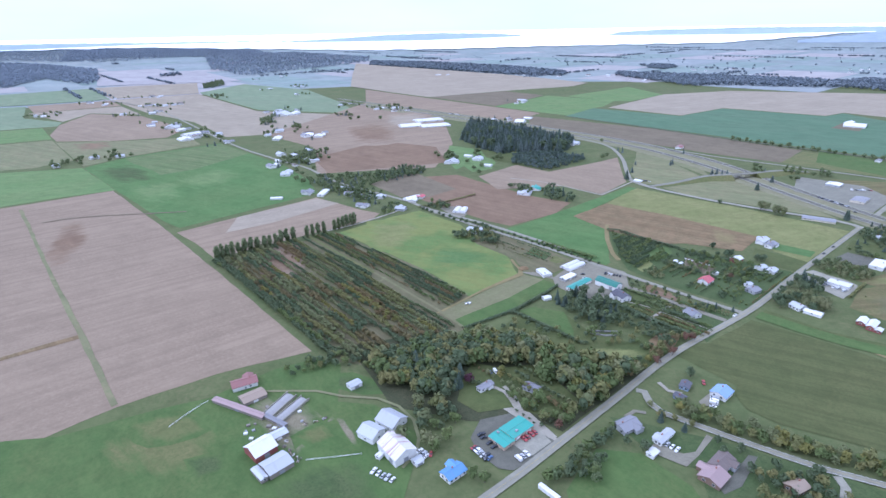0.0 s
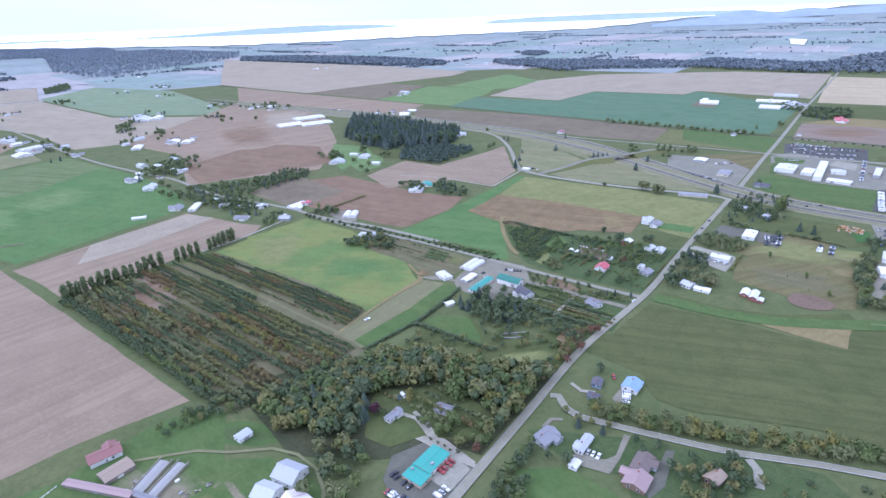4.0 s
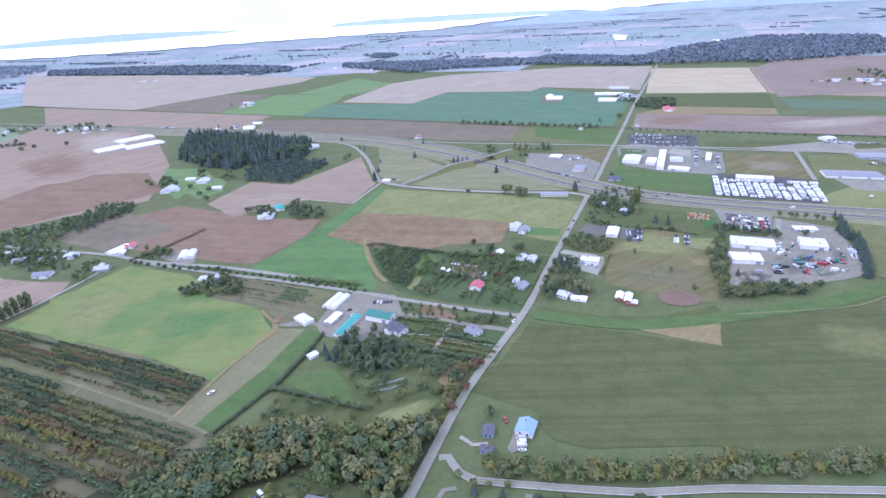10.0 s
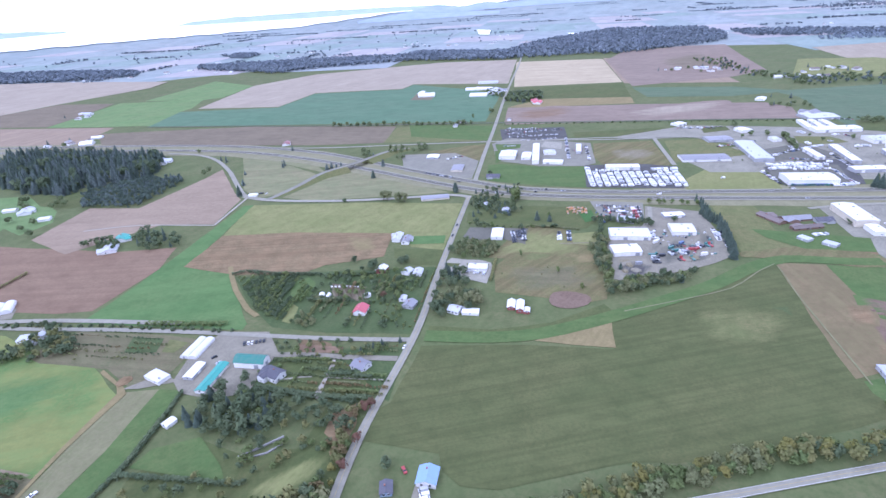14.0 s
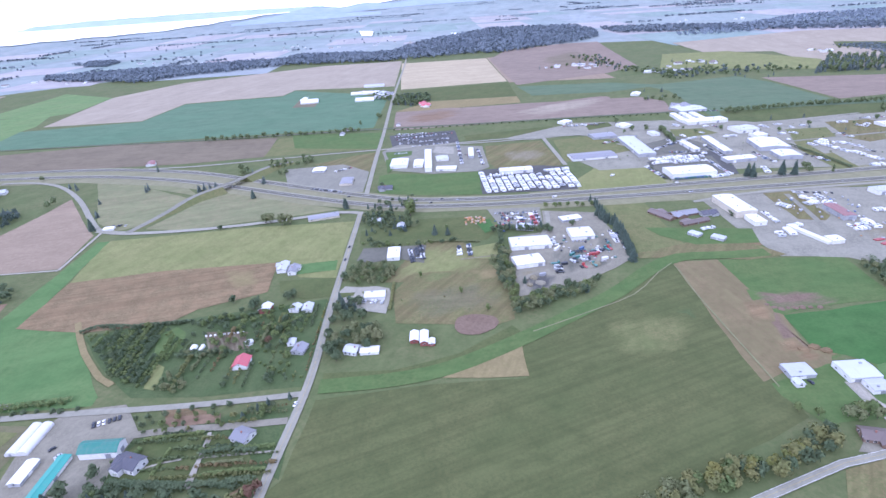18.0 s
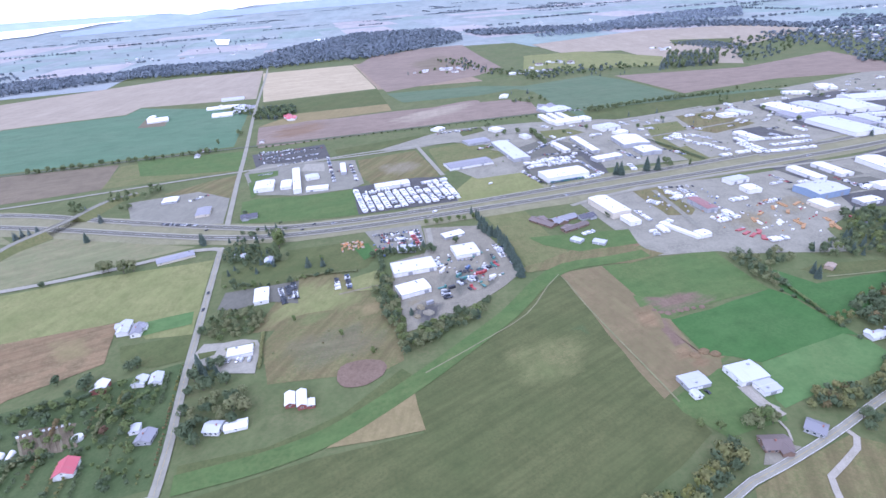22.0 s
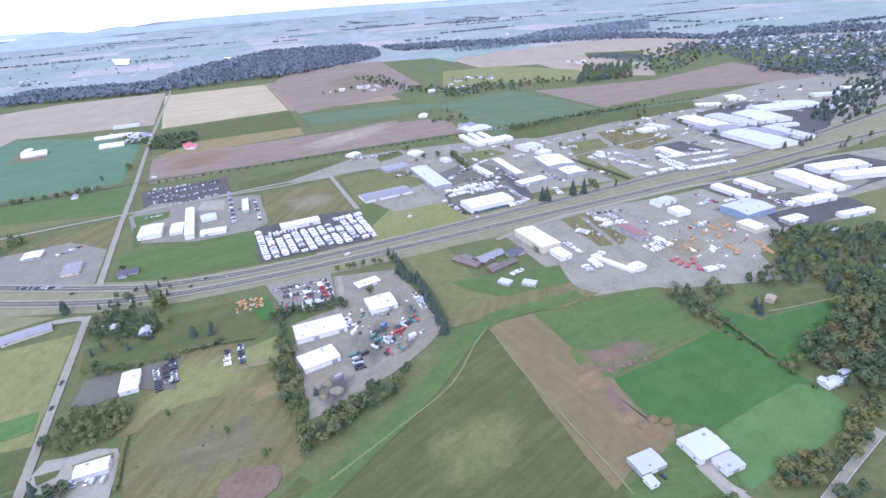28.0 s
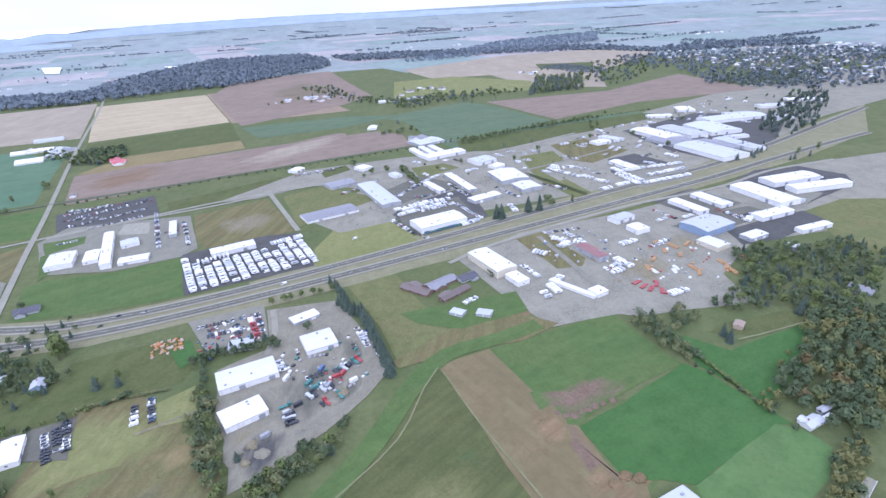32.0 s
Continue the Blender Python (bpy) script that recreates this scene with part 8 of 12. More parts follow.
plant_mass("woodland", "tall trees behind the timber yard", "woodland", scatter([(527.8, 125.1), (551.9, 123.2), (600.4, 140.1), (629.1, 175.3), (664.8, 178.6), (702.6, 146.9), (745.3, 137.5), (752.2, 100.6), (623.4, 49.2), (579.1, 63.8), (582.3, 94.1), (550.9, 100.7)], 8, 12), [("conifer", "needle", 1.5), ("round", "leaf_dark", 3.0), ("round", "leaf_green", 1.2), ("tall", "leaf_mid", 1.0)], 6, 11, 150, 0.075, 12)
plant_mass("woodland", "hedgerow trees along the yard fence", "woodland", scatter([(467.0, 139.1), (523.9, 127.4), (512.5, 111.4), (475.7, 111.1), (472.5, 75.6), (461.9, 71.1), (459.4, 100.7), (461.7, 124.0)], 7, 13), [('round', 'leaf_olive', 2.0), ('round', 'leaf_dark', 2.0)], 5, 9, 120, 0.08, 13)
plant_mass("woodland", "roadside belt of yellowing trees", "woodland", scatter([(19.1, -145.6), (45.0, -145.0), (81.6, -133.4), (116.9, -120.4), (145.8, -101.7), (174.2, -95.8), (221.3, -76.6), (262.5, -61.2), (257.6, -78.1), (218.4, -90.8), (172.9, -110.8), (117.7, -133.4), (60.1, -152.6), (30.2, -162.6)], 4.6, 14), [('round', 'leaf_yellow', 1.0), ('round', 'leaf_mixed', 3.0), ('round', 'leaf_olive', 2.0), ('round', 'leaf_green', 2.0)], 6, 10, 140, 0.078, 14)
plant_mass("woodland", "roadside trees in autumn colour", "woodland", scatter([(233.9, -77.1), (272.8, -66.3), (296.4, -52.7), (313.6, -48.9), (313.6, -61.8), (289.3, -70.8), (259.5, -80.6)], 5, 15), [('round', 'leaf_yellow', 1.0), ('round', 'leaf_mixed', 2.0), ('round', 'leaf_dark', 2.0)], 7, 11, 140, 0.078, 15)
plant_mass("woodland", "thicket beside the road", "woodland", scatter([(383.5, -34.3), (407.9, -33.4), (431.1, -35.9), (463.2, -27.3), (480.4, -25.3), (470.9, -31.2), (416.1, -46.1), (374.8, -45.8)], 7, 16), [('round', 'leaf_dark', 2.0), ('round', 'leaf_mixed', 3.0)], 6, 10, 130, 0.08, 16)
plant_mass("woodland", "garden thicket beside the road", "woodland", scatter([(84.2, -174.3), (93.4, -155.9), (109.4, -149.5), (119.8, -156.9), (115.7, -182.5), (96.8, -201.2)], 7, 17), [('round', 'leaf_dark', 2.0), ('round', 'leaf_mixed', 2.0)], 5, 9, 130, 0.08, 17)
plant_mass("woodland", "line of leafy trees along the yard", "woodland", scatter([(156.4, 228.1), (164.7, 223.6), (163.5, 148.3), (161.3, 113.8), (181.4, 123.6), (221.1, 138.8), (224.4, 123.6), (184.5, 104.9), (156.0, 93.2), (154.7, 140.3)], 6, 18), [('round', 'leaf_olive', 2.0), ('round', 'leaf_green', 2.0), ('round', 'leaf_dark', 2.0)], 6, 10, 150, 0.075, 18)
plant_mass("woodland", "thicket of dark trees between roadside yards", "woodland", scatter([(5.8, 308.7), (5.6, 338.5), (37.3, 337.1), (59.8, 314.2), (59.1, 289.6), (39.0, 320.3), (28.5, 296.6)], 7, 19), [('round', 'leaf_dark', 3.0), ('conifer', 'needle', 1.0)], 5, 9, 120, 0.08, 19)
plant_mass("woodland", "hedge of dark trees along a car park", "woodland", scatter([(11.1, 251.4), (13.2, 261.9), (54.5, 240.3), (116.1, 245.2), (124.8, 245.0), (74.4, 237.7), (27.9, 238.9)], 6.5, 20), [('round', 'leaf_dark', 3.0), ('round', 'leaf_green', 1.0)], 4, 7, 120, 0.08, 20)
plant_mass("woodland", "leafy shrubs round a car park", "woodland", scatter([(2.1, 187.9), (21.6, 207.9), (54.7, 194.2), (56.4, 175.0), (38.6, 158.9), (9.2, 168.3)], 7, 21), [('round', 'leaf_olive', 2.0), ('round', 'leaf_mid', 2.0)], 5, 8, 120, 0.08, 21)
plant_mass("woodland", "garden trees beside the county road", "woodland", scatter([(8.9, -222.3), (15.9, -201.4), (33.5, -205.0), (31.0, -226.6), (21.8, -247.5), (15.4, -265.4)], 8, 22), [('round', 'leaf_dark', 2.0), ('round', 'leaf_green', 2.0)], 5, 9, 120, 0.08, 22)
plant_mass("woodland", "trees round the old farm", "woodland", scatter([(-192.1, -338.6), (-196.7, -313.9), (-190.6, -303.0), (-177.5, -315.0), (-183.0, -334.4)], 7, 23), [('round', 'leaf_dark', 2.0), ('round', 'leaf_green', 2.0)], 4, 8, 120, 0.08, 23)
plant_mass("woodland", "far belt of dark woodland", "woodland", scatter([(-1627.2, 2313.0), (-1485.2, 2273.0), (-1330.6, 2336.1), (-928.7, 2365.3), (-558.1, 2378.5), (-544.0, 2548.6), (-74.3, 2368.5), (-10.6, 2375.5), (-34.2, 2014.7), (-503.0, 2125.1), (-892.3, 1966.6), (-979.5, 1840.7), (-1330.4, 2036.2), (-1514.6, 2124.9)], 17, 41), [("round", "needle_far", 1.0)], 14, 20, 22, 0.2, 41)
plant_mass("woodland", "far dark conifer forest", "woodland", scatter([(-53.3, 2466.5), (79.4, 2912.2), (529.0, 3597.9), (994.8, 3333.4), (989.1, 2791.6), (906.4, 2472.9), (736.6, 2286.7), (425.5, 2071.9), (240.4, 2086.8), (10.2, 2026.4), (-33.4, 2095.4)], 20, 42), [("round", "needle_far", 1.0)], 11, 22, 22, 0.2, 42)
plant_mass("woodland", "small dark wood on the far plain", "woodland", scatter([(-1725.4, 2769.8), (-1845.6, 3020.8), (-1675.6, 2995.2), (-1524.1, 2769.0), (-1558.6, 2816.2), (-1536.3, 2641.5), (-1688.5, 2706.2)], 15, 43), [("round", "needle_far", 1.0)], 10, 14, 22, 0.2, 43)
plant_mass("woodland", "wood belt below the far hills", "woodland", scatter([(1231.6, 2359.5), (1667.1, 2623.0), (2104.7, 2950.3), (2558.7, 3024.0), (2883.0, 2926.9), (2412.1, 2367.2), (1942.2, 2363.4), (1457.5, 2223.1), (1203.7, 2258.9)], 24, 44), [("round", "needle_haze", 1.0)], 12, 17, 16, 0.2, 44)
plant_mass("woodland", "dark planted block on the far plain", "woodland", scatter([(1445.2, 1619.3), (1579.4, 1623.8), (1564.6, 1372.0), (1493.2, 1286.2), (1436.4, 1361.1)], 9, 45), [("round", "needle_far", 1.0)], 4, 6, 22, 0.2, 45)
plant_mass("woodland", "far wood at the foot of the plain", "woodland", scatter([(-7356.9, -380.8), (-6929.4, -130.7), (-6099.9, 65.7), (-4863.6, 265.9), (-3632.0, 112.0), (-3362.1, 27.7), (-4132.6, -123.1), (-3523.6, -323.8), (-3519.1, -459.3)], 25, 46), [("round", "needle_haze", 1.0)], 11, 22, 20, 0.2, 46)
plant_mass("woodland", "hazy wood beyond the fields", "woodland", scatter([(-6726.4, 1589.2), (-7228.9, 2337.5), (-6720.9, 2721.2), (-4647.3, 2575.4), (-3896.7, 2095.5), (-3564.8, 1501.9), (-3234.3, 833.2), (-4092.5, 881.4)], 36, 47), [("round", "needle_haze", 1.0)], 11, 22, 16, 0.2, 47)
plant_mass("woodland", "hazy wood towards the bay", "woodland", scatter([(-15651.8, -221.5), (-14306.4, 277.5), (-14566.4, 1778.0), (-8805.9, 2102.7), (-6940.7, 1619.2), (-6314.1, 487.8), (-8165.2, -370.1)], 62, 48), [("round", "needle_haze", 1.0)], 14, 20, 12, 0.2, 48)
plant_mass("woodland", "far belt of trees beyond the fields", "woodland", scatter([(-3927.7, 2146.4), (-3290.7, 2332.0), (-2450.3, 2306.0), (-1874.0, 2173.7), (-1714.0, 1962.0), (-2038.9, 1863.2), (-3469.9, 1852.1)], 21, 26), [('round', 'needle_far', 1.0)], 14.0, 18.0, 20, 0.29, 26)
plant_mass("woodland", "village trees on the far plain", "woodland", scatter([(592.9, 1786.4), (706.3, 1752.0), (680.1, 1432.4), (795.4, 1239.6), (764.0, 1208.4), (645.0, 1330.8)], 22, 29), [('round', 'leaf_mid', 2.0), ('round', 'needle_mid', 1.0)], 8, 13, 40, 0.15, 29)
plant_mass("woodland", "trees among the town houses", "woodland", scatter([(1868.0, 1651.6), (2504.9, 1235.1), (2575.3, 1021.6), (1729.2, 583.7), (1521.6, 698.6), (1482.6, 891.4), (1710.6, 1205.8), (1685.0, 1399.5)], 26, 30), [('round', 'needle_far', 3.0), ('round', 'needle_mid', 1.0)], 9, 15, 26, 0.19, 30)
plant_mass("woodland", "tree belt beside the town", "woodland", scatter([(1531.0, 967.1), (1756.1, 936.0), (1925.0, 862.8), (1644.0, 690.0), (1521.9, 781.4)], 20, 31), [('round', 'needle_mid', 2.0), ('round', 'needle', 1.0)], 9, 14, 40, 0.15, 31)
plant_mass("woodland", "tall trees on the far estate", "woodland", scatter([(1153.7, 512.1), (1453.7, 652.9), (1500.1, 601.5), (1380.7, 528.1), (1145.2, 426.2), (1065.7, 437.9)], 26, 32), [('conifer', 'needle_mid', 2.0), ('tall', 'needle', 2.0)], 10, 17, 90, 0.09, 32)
plant_mass("woodland", "dark grove beside a far farm", "woodland", scatter([(5.9, 1100.0), (23.6, 1177.7), (93.8, 1154.6), (91.7, 1068.5), (40.4, 1051.3)], 12, 33), [('round', 'leaf_dark', 2.0), ('conifer', 'needle', 1.0)], 9, 13, 60, 0.11, 33)
plant_mass("woodland", "tall dark trees behind the big barn", "woodland", scatter([(-160.6, -266.6), (-154.1, -236.8), (-140.9, -213.1), (-104.0, -193.9), (-77.2, -217.1), (-87.9, -234.8), (-81.7, -257.1), (-97.4, -278.2), (-127.8, -273.4)], 6.5, 34), [('tall', 'leaf_dark', 3.0), ('round', 'leaf_dark', 2.0), ('conifer', 'needle', 1.0), ('round', 'leaf_mixed', 1.0)], 9, 15, 140, 0.078, 34)
plant_mass("woodland", "trees round the clearing", "woodland", scatter([(-93.8, -285.9), (-88.2, -266.5), (-65.2, -267.9), (-62.3, -285.0), (-75.4, -296.5)], 6.5, 35), [('round', 'leaf_mixed', 2.0), ('round', 'leaf_dark', 2.0)], 6, 11, 130, 0.08, 35)
plant_mass("woodland", "trees behind the roadside shop", "woodland", scatter([(-50.4, -230.0), (-49.1, -201.2), (-30.1, -200.9), (-13.9, -198.2), (-11.5, -220.9), (-24.8, -232.6)], 6.5, 36), [('round', 'leaf_mixed', 2.0), ('round', 'leaf_dark', 2.0), ('round', 'leaf_green', 1.0)], 5, 9, 130, 0.08, 36)
plant_mass("woodland", "trees beside the county road and shop", "woodland", scatter([(2.3, -240.6), (3.2, -208.2), (12.3, -213.3), (14.6, -241.4), (10.1, -267.9), (5.5, -271.9)], 6, 37), [('round', 'leaf_dark', 2.0), ('round', 'leaf_green', 2.0)], 5, 9, 130, 0.08, 37)
plant_mass("woodland", "trees round the bungalow by the junction", "woodland", scatter([(3.2, -208.2), (1.5, -188.5), (12.3, -213.3), (30.1, -204.1), (22.0, -229.2)], 7, 38), [('round', 'leaf_dark', 2.0), ('round', 'leaf_green', 2.0)], 5, 9, 130, 0.08, 38)
plant_mass("woodland", "leafy fringe along the old farm meadow", "woodland", scatter([(-191.8, -328.9), (-194.9, -309.9), (-181.6, -280.0), (-162.2, -268.0), (-151.0, -280.9), (-169.8, -297.0)], 6, 39), [('round', 'leaf_dark', 2.0), ('round', 'leaf_mixed', 1.0), ('round', 'leaf_green', 1.0)], 4, 7, 110, 0.085, 39)
plant_mass("woodland", "village garden trees", "woodland", scatter([(-646.2, -39.0), (-606.6, -10.2), (-555.0, 4.5), (-513.9, -17.5), (-509.4, -46.9), (-557.5, -53.7)], 10, 40), [('round', 'leaf_dark', 3.0), ('round', 'leaf_green', 2.0), ('conifer', 'needle', 1.0)], 5, 9, 90, 0.09, 40)
plant_mass("woodland", "village garden trees by the lane", "woodland", scatter([(-467.8, -62.7), (-491.6, -26.6), (-479.0, -15.2), (-449.3, -57.1)], 9, 41), [('round', 'leaf_dark', 3.0), ('round', 'leaf_green', 1.0)], 5, 10, 90, 0.09, 41)
plant_mass("woodland", "trees behind the lane house", "woodland", scatter([(-453.3, 8.2), (-433.9, 38.8), (-406.4, 21.7), (-430.1, 3.7)], 8, 42), [('round', 'leaf_dark', 3.0), ('round', 'leaf_green', 1.0)], 6, 10, 100, 0.09, 42)
plant_mass("woodland", "trees round the hay field house", "woodland", scatter([(-327.4, -51.4), (-327.0, -30.4), (-318.5, -24.0), (-303.9, 0.2), (-272.3, -18.7), (-264.4, -35.4), (-297.0, -45.5)], 6, 43), [('round', 'leaf_dark', 3.0), ('round', 'leaf_mixed', 1.0)], 5, 9, 110, 0.085, 43)
plant_mass("woodland", "trees along the nursery edge", "woodland", scatter([(-113.4, -54.1), (-108.9, -42.4), (-80.9, -55.1), (-47.1, -60.6), (-22.2, -74.0), (-33.0, -89.3), (-78.8, -80.6)], 6.5, 44), [('round', 'leaf_dark', 3.0), ('round', 'leaf_green', 1.0)], 5, 9, 110, 0.085, 44)
plant_mass("woodland", "planted garden trees by the lane", "woodland", scatter([(-103.0, -7.9), (-61.8, -0.8), (-20.0, 7.7), (-9.2, 4.7), (-12.6, -5.9), (-63.3, -18.1), (-88.5, -22.5)], 6.5, 45), [('round', 'leaf_dark', 2.0), ('round', 'leaf_green', 2.0), ('round', 'leaf_mixed', 1.0)], 3, 6, 100, 0.09, 45)
plant_mass("woodland", "garden trees round the red-roofed cottage", "woodland", scatter([(-111.0, 93.9), (-102.6, 112.0), (-75.9, 124.9), (-24.2, 126.1), (-15.0, 105.8), (-17.4, 70.6), (-48.3, 64.4), (-73.9, 58.0)], 8, 46), [('round', 'leaf_dark', 3.0), ('round', 'leaf_green', 2.0)], 4, 8, 110, 0.085, 46)
plant_mass("woodland", "garden trees beside the county road", "woodland", scatter([(-33.3, 26.6), (-27.6, 55.3), (-6.4, 61.9), (-3.4, 25.1), (-18.8, 19.2)], 7, 47), [('round', 'leaf_dark', 3.0), ('round', 'leaf_green', 2.0), ('conifer', 'needle', 1.0)], 4, 7, 110, 0.085, 47)
plant_mass("woodland", "dark shrubs along the meadow edge", "woodland", scatter([(-205.1, 114.3), (-161.4, 116.1), (-104.4, 117.0), (-100.8, 107.1), (-155.8, 104.2)], 7, 48), [('round', 'leaf_dark', 3.0), ('round', 'leaf_green', 1.0)], 4, 7, 110, 0.085, 48)
plant_mass("woodland", "trees beside the cottage and workshop", "woodland", scatter([(9.6, 60.9), (10.4, 85.8), (25.5, 98.3), (45.4, 92.4), (49.4, 70.6), (29.3, 66.1)], 7, 49), [('round', 'leaf_dark', 3.0), ('round', 'leaf_olive', 2.0)], 6, 10, 120, 0.08, 49)
plant_mass("woodland", "dark yard trees by the workshop", "woodland", scatter([(2.7, 119.1), (10.8, 133.8), (26.6, 132.5), (24.4, 107.7)], 7, 50), [('conifer', 'needle', 2.0), ('round', 'leaf_dark', 3.0)], 6, 10, 120, 0.08, 50)
plant_mass("woodland", "leafy scrub round the parked cars", "woodland", scatter([(10.2, 179.4), (19.4, 197.6), (54.6, 187.9), (50.4, 163.8), (18.7, 155.0)], 6.5, 51), [('round', 'leaf_olive', 3.0), ('round', 'leaf_green', 1.0)], 4, 7, 110, 0.085, 51)
plant_mass("woodland", "line of tall trees along the yard", "woodland", scatter([(146.2, 205.3), (162.0, 217.5), (159.6, 154.4), (157.7, 102.8), (175.7, 111.0), (208.4, 128.5), (243.2, 147.1), (240.2, 136.4), (199.3, 109.2), (153.5, 89.4), (149.3, 133.3)], 6.5, 52), [('round', 'leaf_olive', 2.0), ('round', 'leaf_dark', 2.0)], 6, 10, 120, 0.08, 52)
plant_mass("woodland", "scrub along the frontage road", "woodland", scatter([(5.3, 325.9), (17.7, 344.0), (54.1, 329.4), (55.7, 292.3), (22.4, 292.7)], 8, 53), [('round', 'leaf_dark', 2.0), ('round', 'leaf_green', 1.0)], 4, 7, 90, 0.09, 53)
plant_mass("woodland", "hedge beside the cottages", "woodland", scatter([(18.8, 249.6), (54.8, 236.2), (74.4, 237.7), (116.0, 242.6), (118.3, 246.7), (74.1, 244.4), (50.2, 244.1), (18.0, 255.5)], 6.5, 54), [('round', 'leaf_dark', 2.0), ('round', 'leaf_green', 2.0)], 3, 5, 90, 0.1, 54)
plant_mass("woodland", "scrub along the yard fence", "woodland", scatter([(146.8, 242.4), (162.6, 224.8), (162.2, 191.6), (154.4, 195.7)], 7, 55), [('round', 'leaf_olive', 2.0), ('round', 'leaf_dark', 1.0)], 4, 8, 100, 0.09, 55)
plant_mass("woodland", "brushy fringe of the wood", "woodland", scatter([(451.7, 25.8), (501.4, 43.4), (538.3, 57.5), (545.3, 53.7), (481.1, 24.1), (456.0, 17.0)], 7, 56), [('round', 'leaf_mixed', 3.0), ('round', 'leaf_dark', 2.0)], 4, 8, 120, 0.085, 56)
plant_mass("woodland", "scattered bushes in the tawny meadow", "woodland", scatter([(58.3, 120.2), (62.0, 147.3), (91.3, 166.3), (144.3, 178.6), (159.9, 150.2), (154.8, 96.3), (133.2, 79.4)], 24, 57), [('bush', 'leaf_olive', 2.0), ('bush', 'leaf_rust', 1.0)], 0.8, 2, 36, 0.2, 57)
plant_mass("woodland", "scattered bushes along the estate verges", "woodland", scatter([(275.7, 545.7), (403.8, 579.8), (609.6, 675.5), (759.5, 635.1), (1052.8, 677.4), (1169.4, 569.0), (843.4, 407.6), (552.5, 416.3), (400.4, 392.4)], 30, 58), [('bush', 'leaf_mid', 2.0), ('bush', 'leaf_olive', 2.0)], 1, 2.5, 36, 0.2, 58)
plant_mass("woodland", "trees on the far estate", "woodland", scatter([(346.5, 693.7), (581.9, 687.0), (854.3, 675.4), (1191.1, 718.9), (1638.5, 696.8), (1353.9, 511.7), (1030.0, 441.0), (968.0, 519.2), (759.5, 558.3), (565.3, 594.7), (384.0, 628.7)], 58, 59), [('round', 'leaf_mid', 2.0), ('conifer', 'needle_mid', 1.0)], 6, 11, 70, 0.11, 59)
plant_mass("woodland", "scattered trees and farms on the far plain", "woodland", scatter([(-4885.9, 2762.4), (-2263.9, 2536.2), (-937.1, 2744.3), (-66.4, 2803.7), (-66.3, 4436.9), (-1931.6, 4239.3), (-3365.3, 3290.7), (-5824.8, 3366.1)], 230, 60), [('round', 'needle_far', 1.0)], 9, 15, 26, 0.2, 60)
plant_mass("woodland", "tall conifer clump on the far fields", "woodland", scatter([(1049.4, 1100.6), (1248.8, 1339.6), (1302.7, 1310.7), (1385.8, 1285.8), (1218.3, 1084.9), (1146.4, 1107.1)], 14, 61), [('conifer', 'needle_mid', 2.0), ('tall', 'leaf_mid', 1.0)], 14, 22, 70, 0.1, 61)
plant_mass("woodland", "village trees beyond the fields", "woodland", scatter([(1291.7, 1165.6), (1650.6, 1562.4), (1828.7, 1549.7), (1681.9, 1251.8), (1468.9, 1128.6), (1319.9, 1059.9)], 32, 62), [('round', 'needle_mid', 2.0), ('round', 'leaf_mid', 2.0)], 9, 15, 40, 0.15, 62)
plant_mass("woodland", "leafy trees along the far lane", "woodland", scatter([(722.4, 1251.2), (863.0, 1307.0), (1042.6, 1259.6), (1095.3, 1166.2), (986.8, 1169.9), (812.9, 1170.4), (684.8, 1138.1)], 20, 63), [('round', 'needle_mid', 1.0), ('round', 'leaf_mid', 2.0)], 8, 13, 40, 0.15, 63)
plant_mass("woodland", "tall trees at the end of the estate", "woodland", scatter([(1085.3, 477.5), (1196.7, 543.6), (1315.2, 594.0), (1453.7, 652.9), (1568.5, 643.6), (1408.6, 545.3), (1197.0, 441.0), (1132.9, 436.7)], 19, 64), [('conifer', 'needle_mid', 2.0), ('tall', 'needle', 2.0)], 10, 17, 70, 0.1, 64)
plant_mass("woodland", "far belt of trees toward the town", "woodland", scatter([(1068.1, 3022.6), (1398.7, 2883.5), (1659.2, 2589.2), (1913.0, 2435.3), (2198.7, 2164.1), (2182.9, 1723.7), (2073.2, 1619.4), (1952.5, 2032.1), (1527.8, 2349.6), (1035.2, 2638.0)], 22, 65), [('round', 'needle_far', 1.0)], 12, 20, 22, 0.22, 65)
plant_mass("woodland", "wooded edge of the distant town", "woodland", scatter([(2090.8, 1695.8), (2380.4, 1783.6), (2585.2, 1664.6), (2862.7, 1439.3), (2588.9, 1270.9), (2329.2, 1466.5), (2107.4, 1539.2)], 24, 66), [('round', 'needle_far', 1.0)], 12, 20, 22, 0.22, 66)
plant_mass("woodland", "yellowing young trees among nursery rows", "woodland", scatter([(-261.6, -224.6), (-243.7, -221.1), (-183.2, -220.2), (-179.4, -228.4), (-207.6, -231.4), (-250.3, -231.5)], 5, 67), [('round', 'leaf_yellow', 3.0), ('round', 'leaf_rust', 2.0), ('round', 'leaf_mixed', 2.0)], 4, 6.5, 100, 0.09, 67)
plant_mass("woodland", "roadside autumn trees below the garden", "woodland", scatter([(-32.4, -156.8), (-23.5, -143.5), (-14.9, -145.6), (-18.7, -161.6)], 6, 68), [('round', 'leaf_rust', 2.0), ('round', 'leaf_mixed', 3.0), ('round', 'leaf_yellow', 1.0)], 6, 9, 120, 0.085, 68)
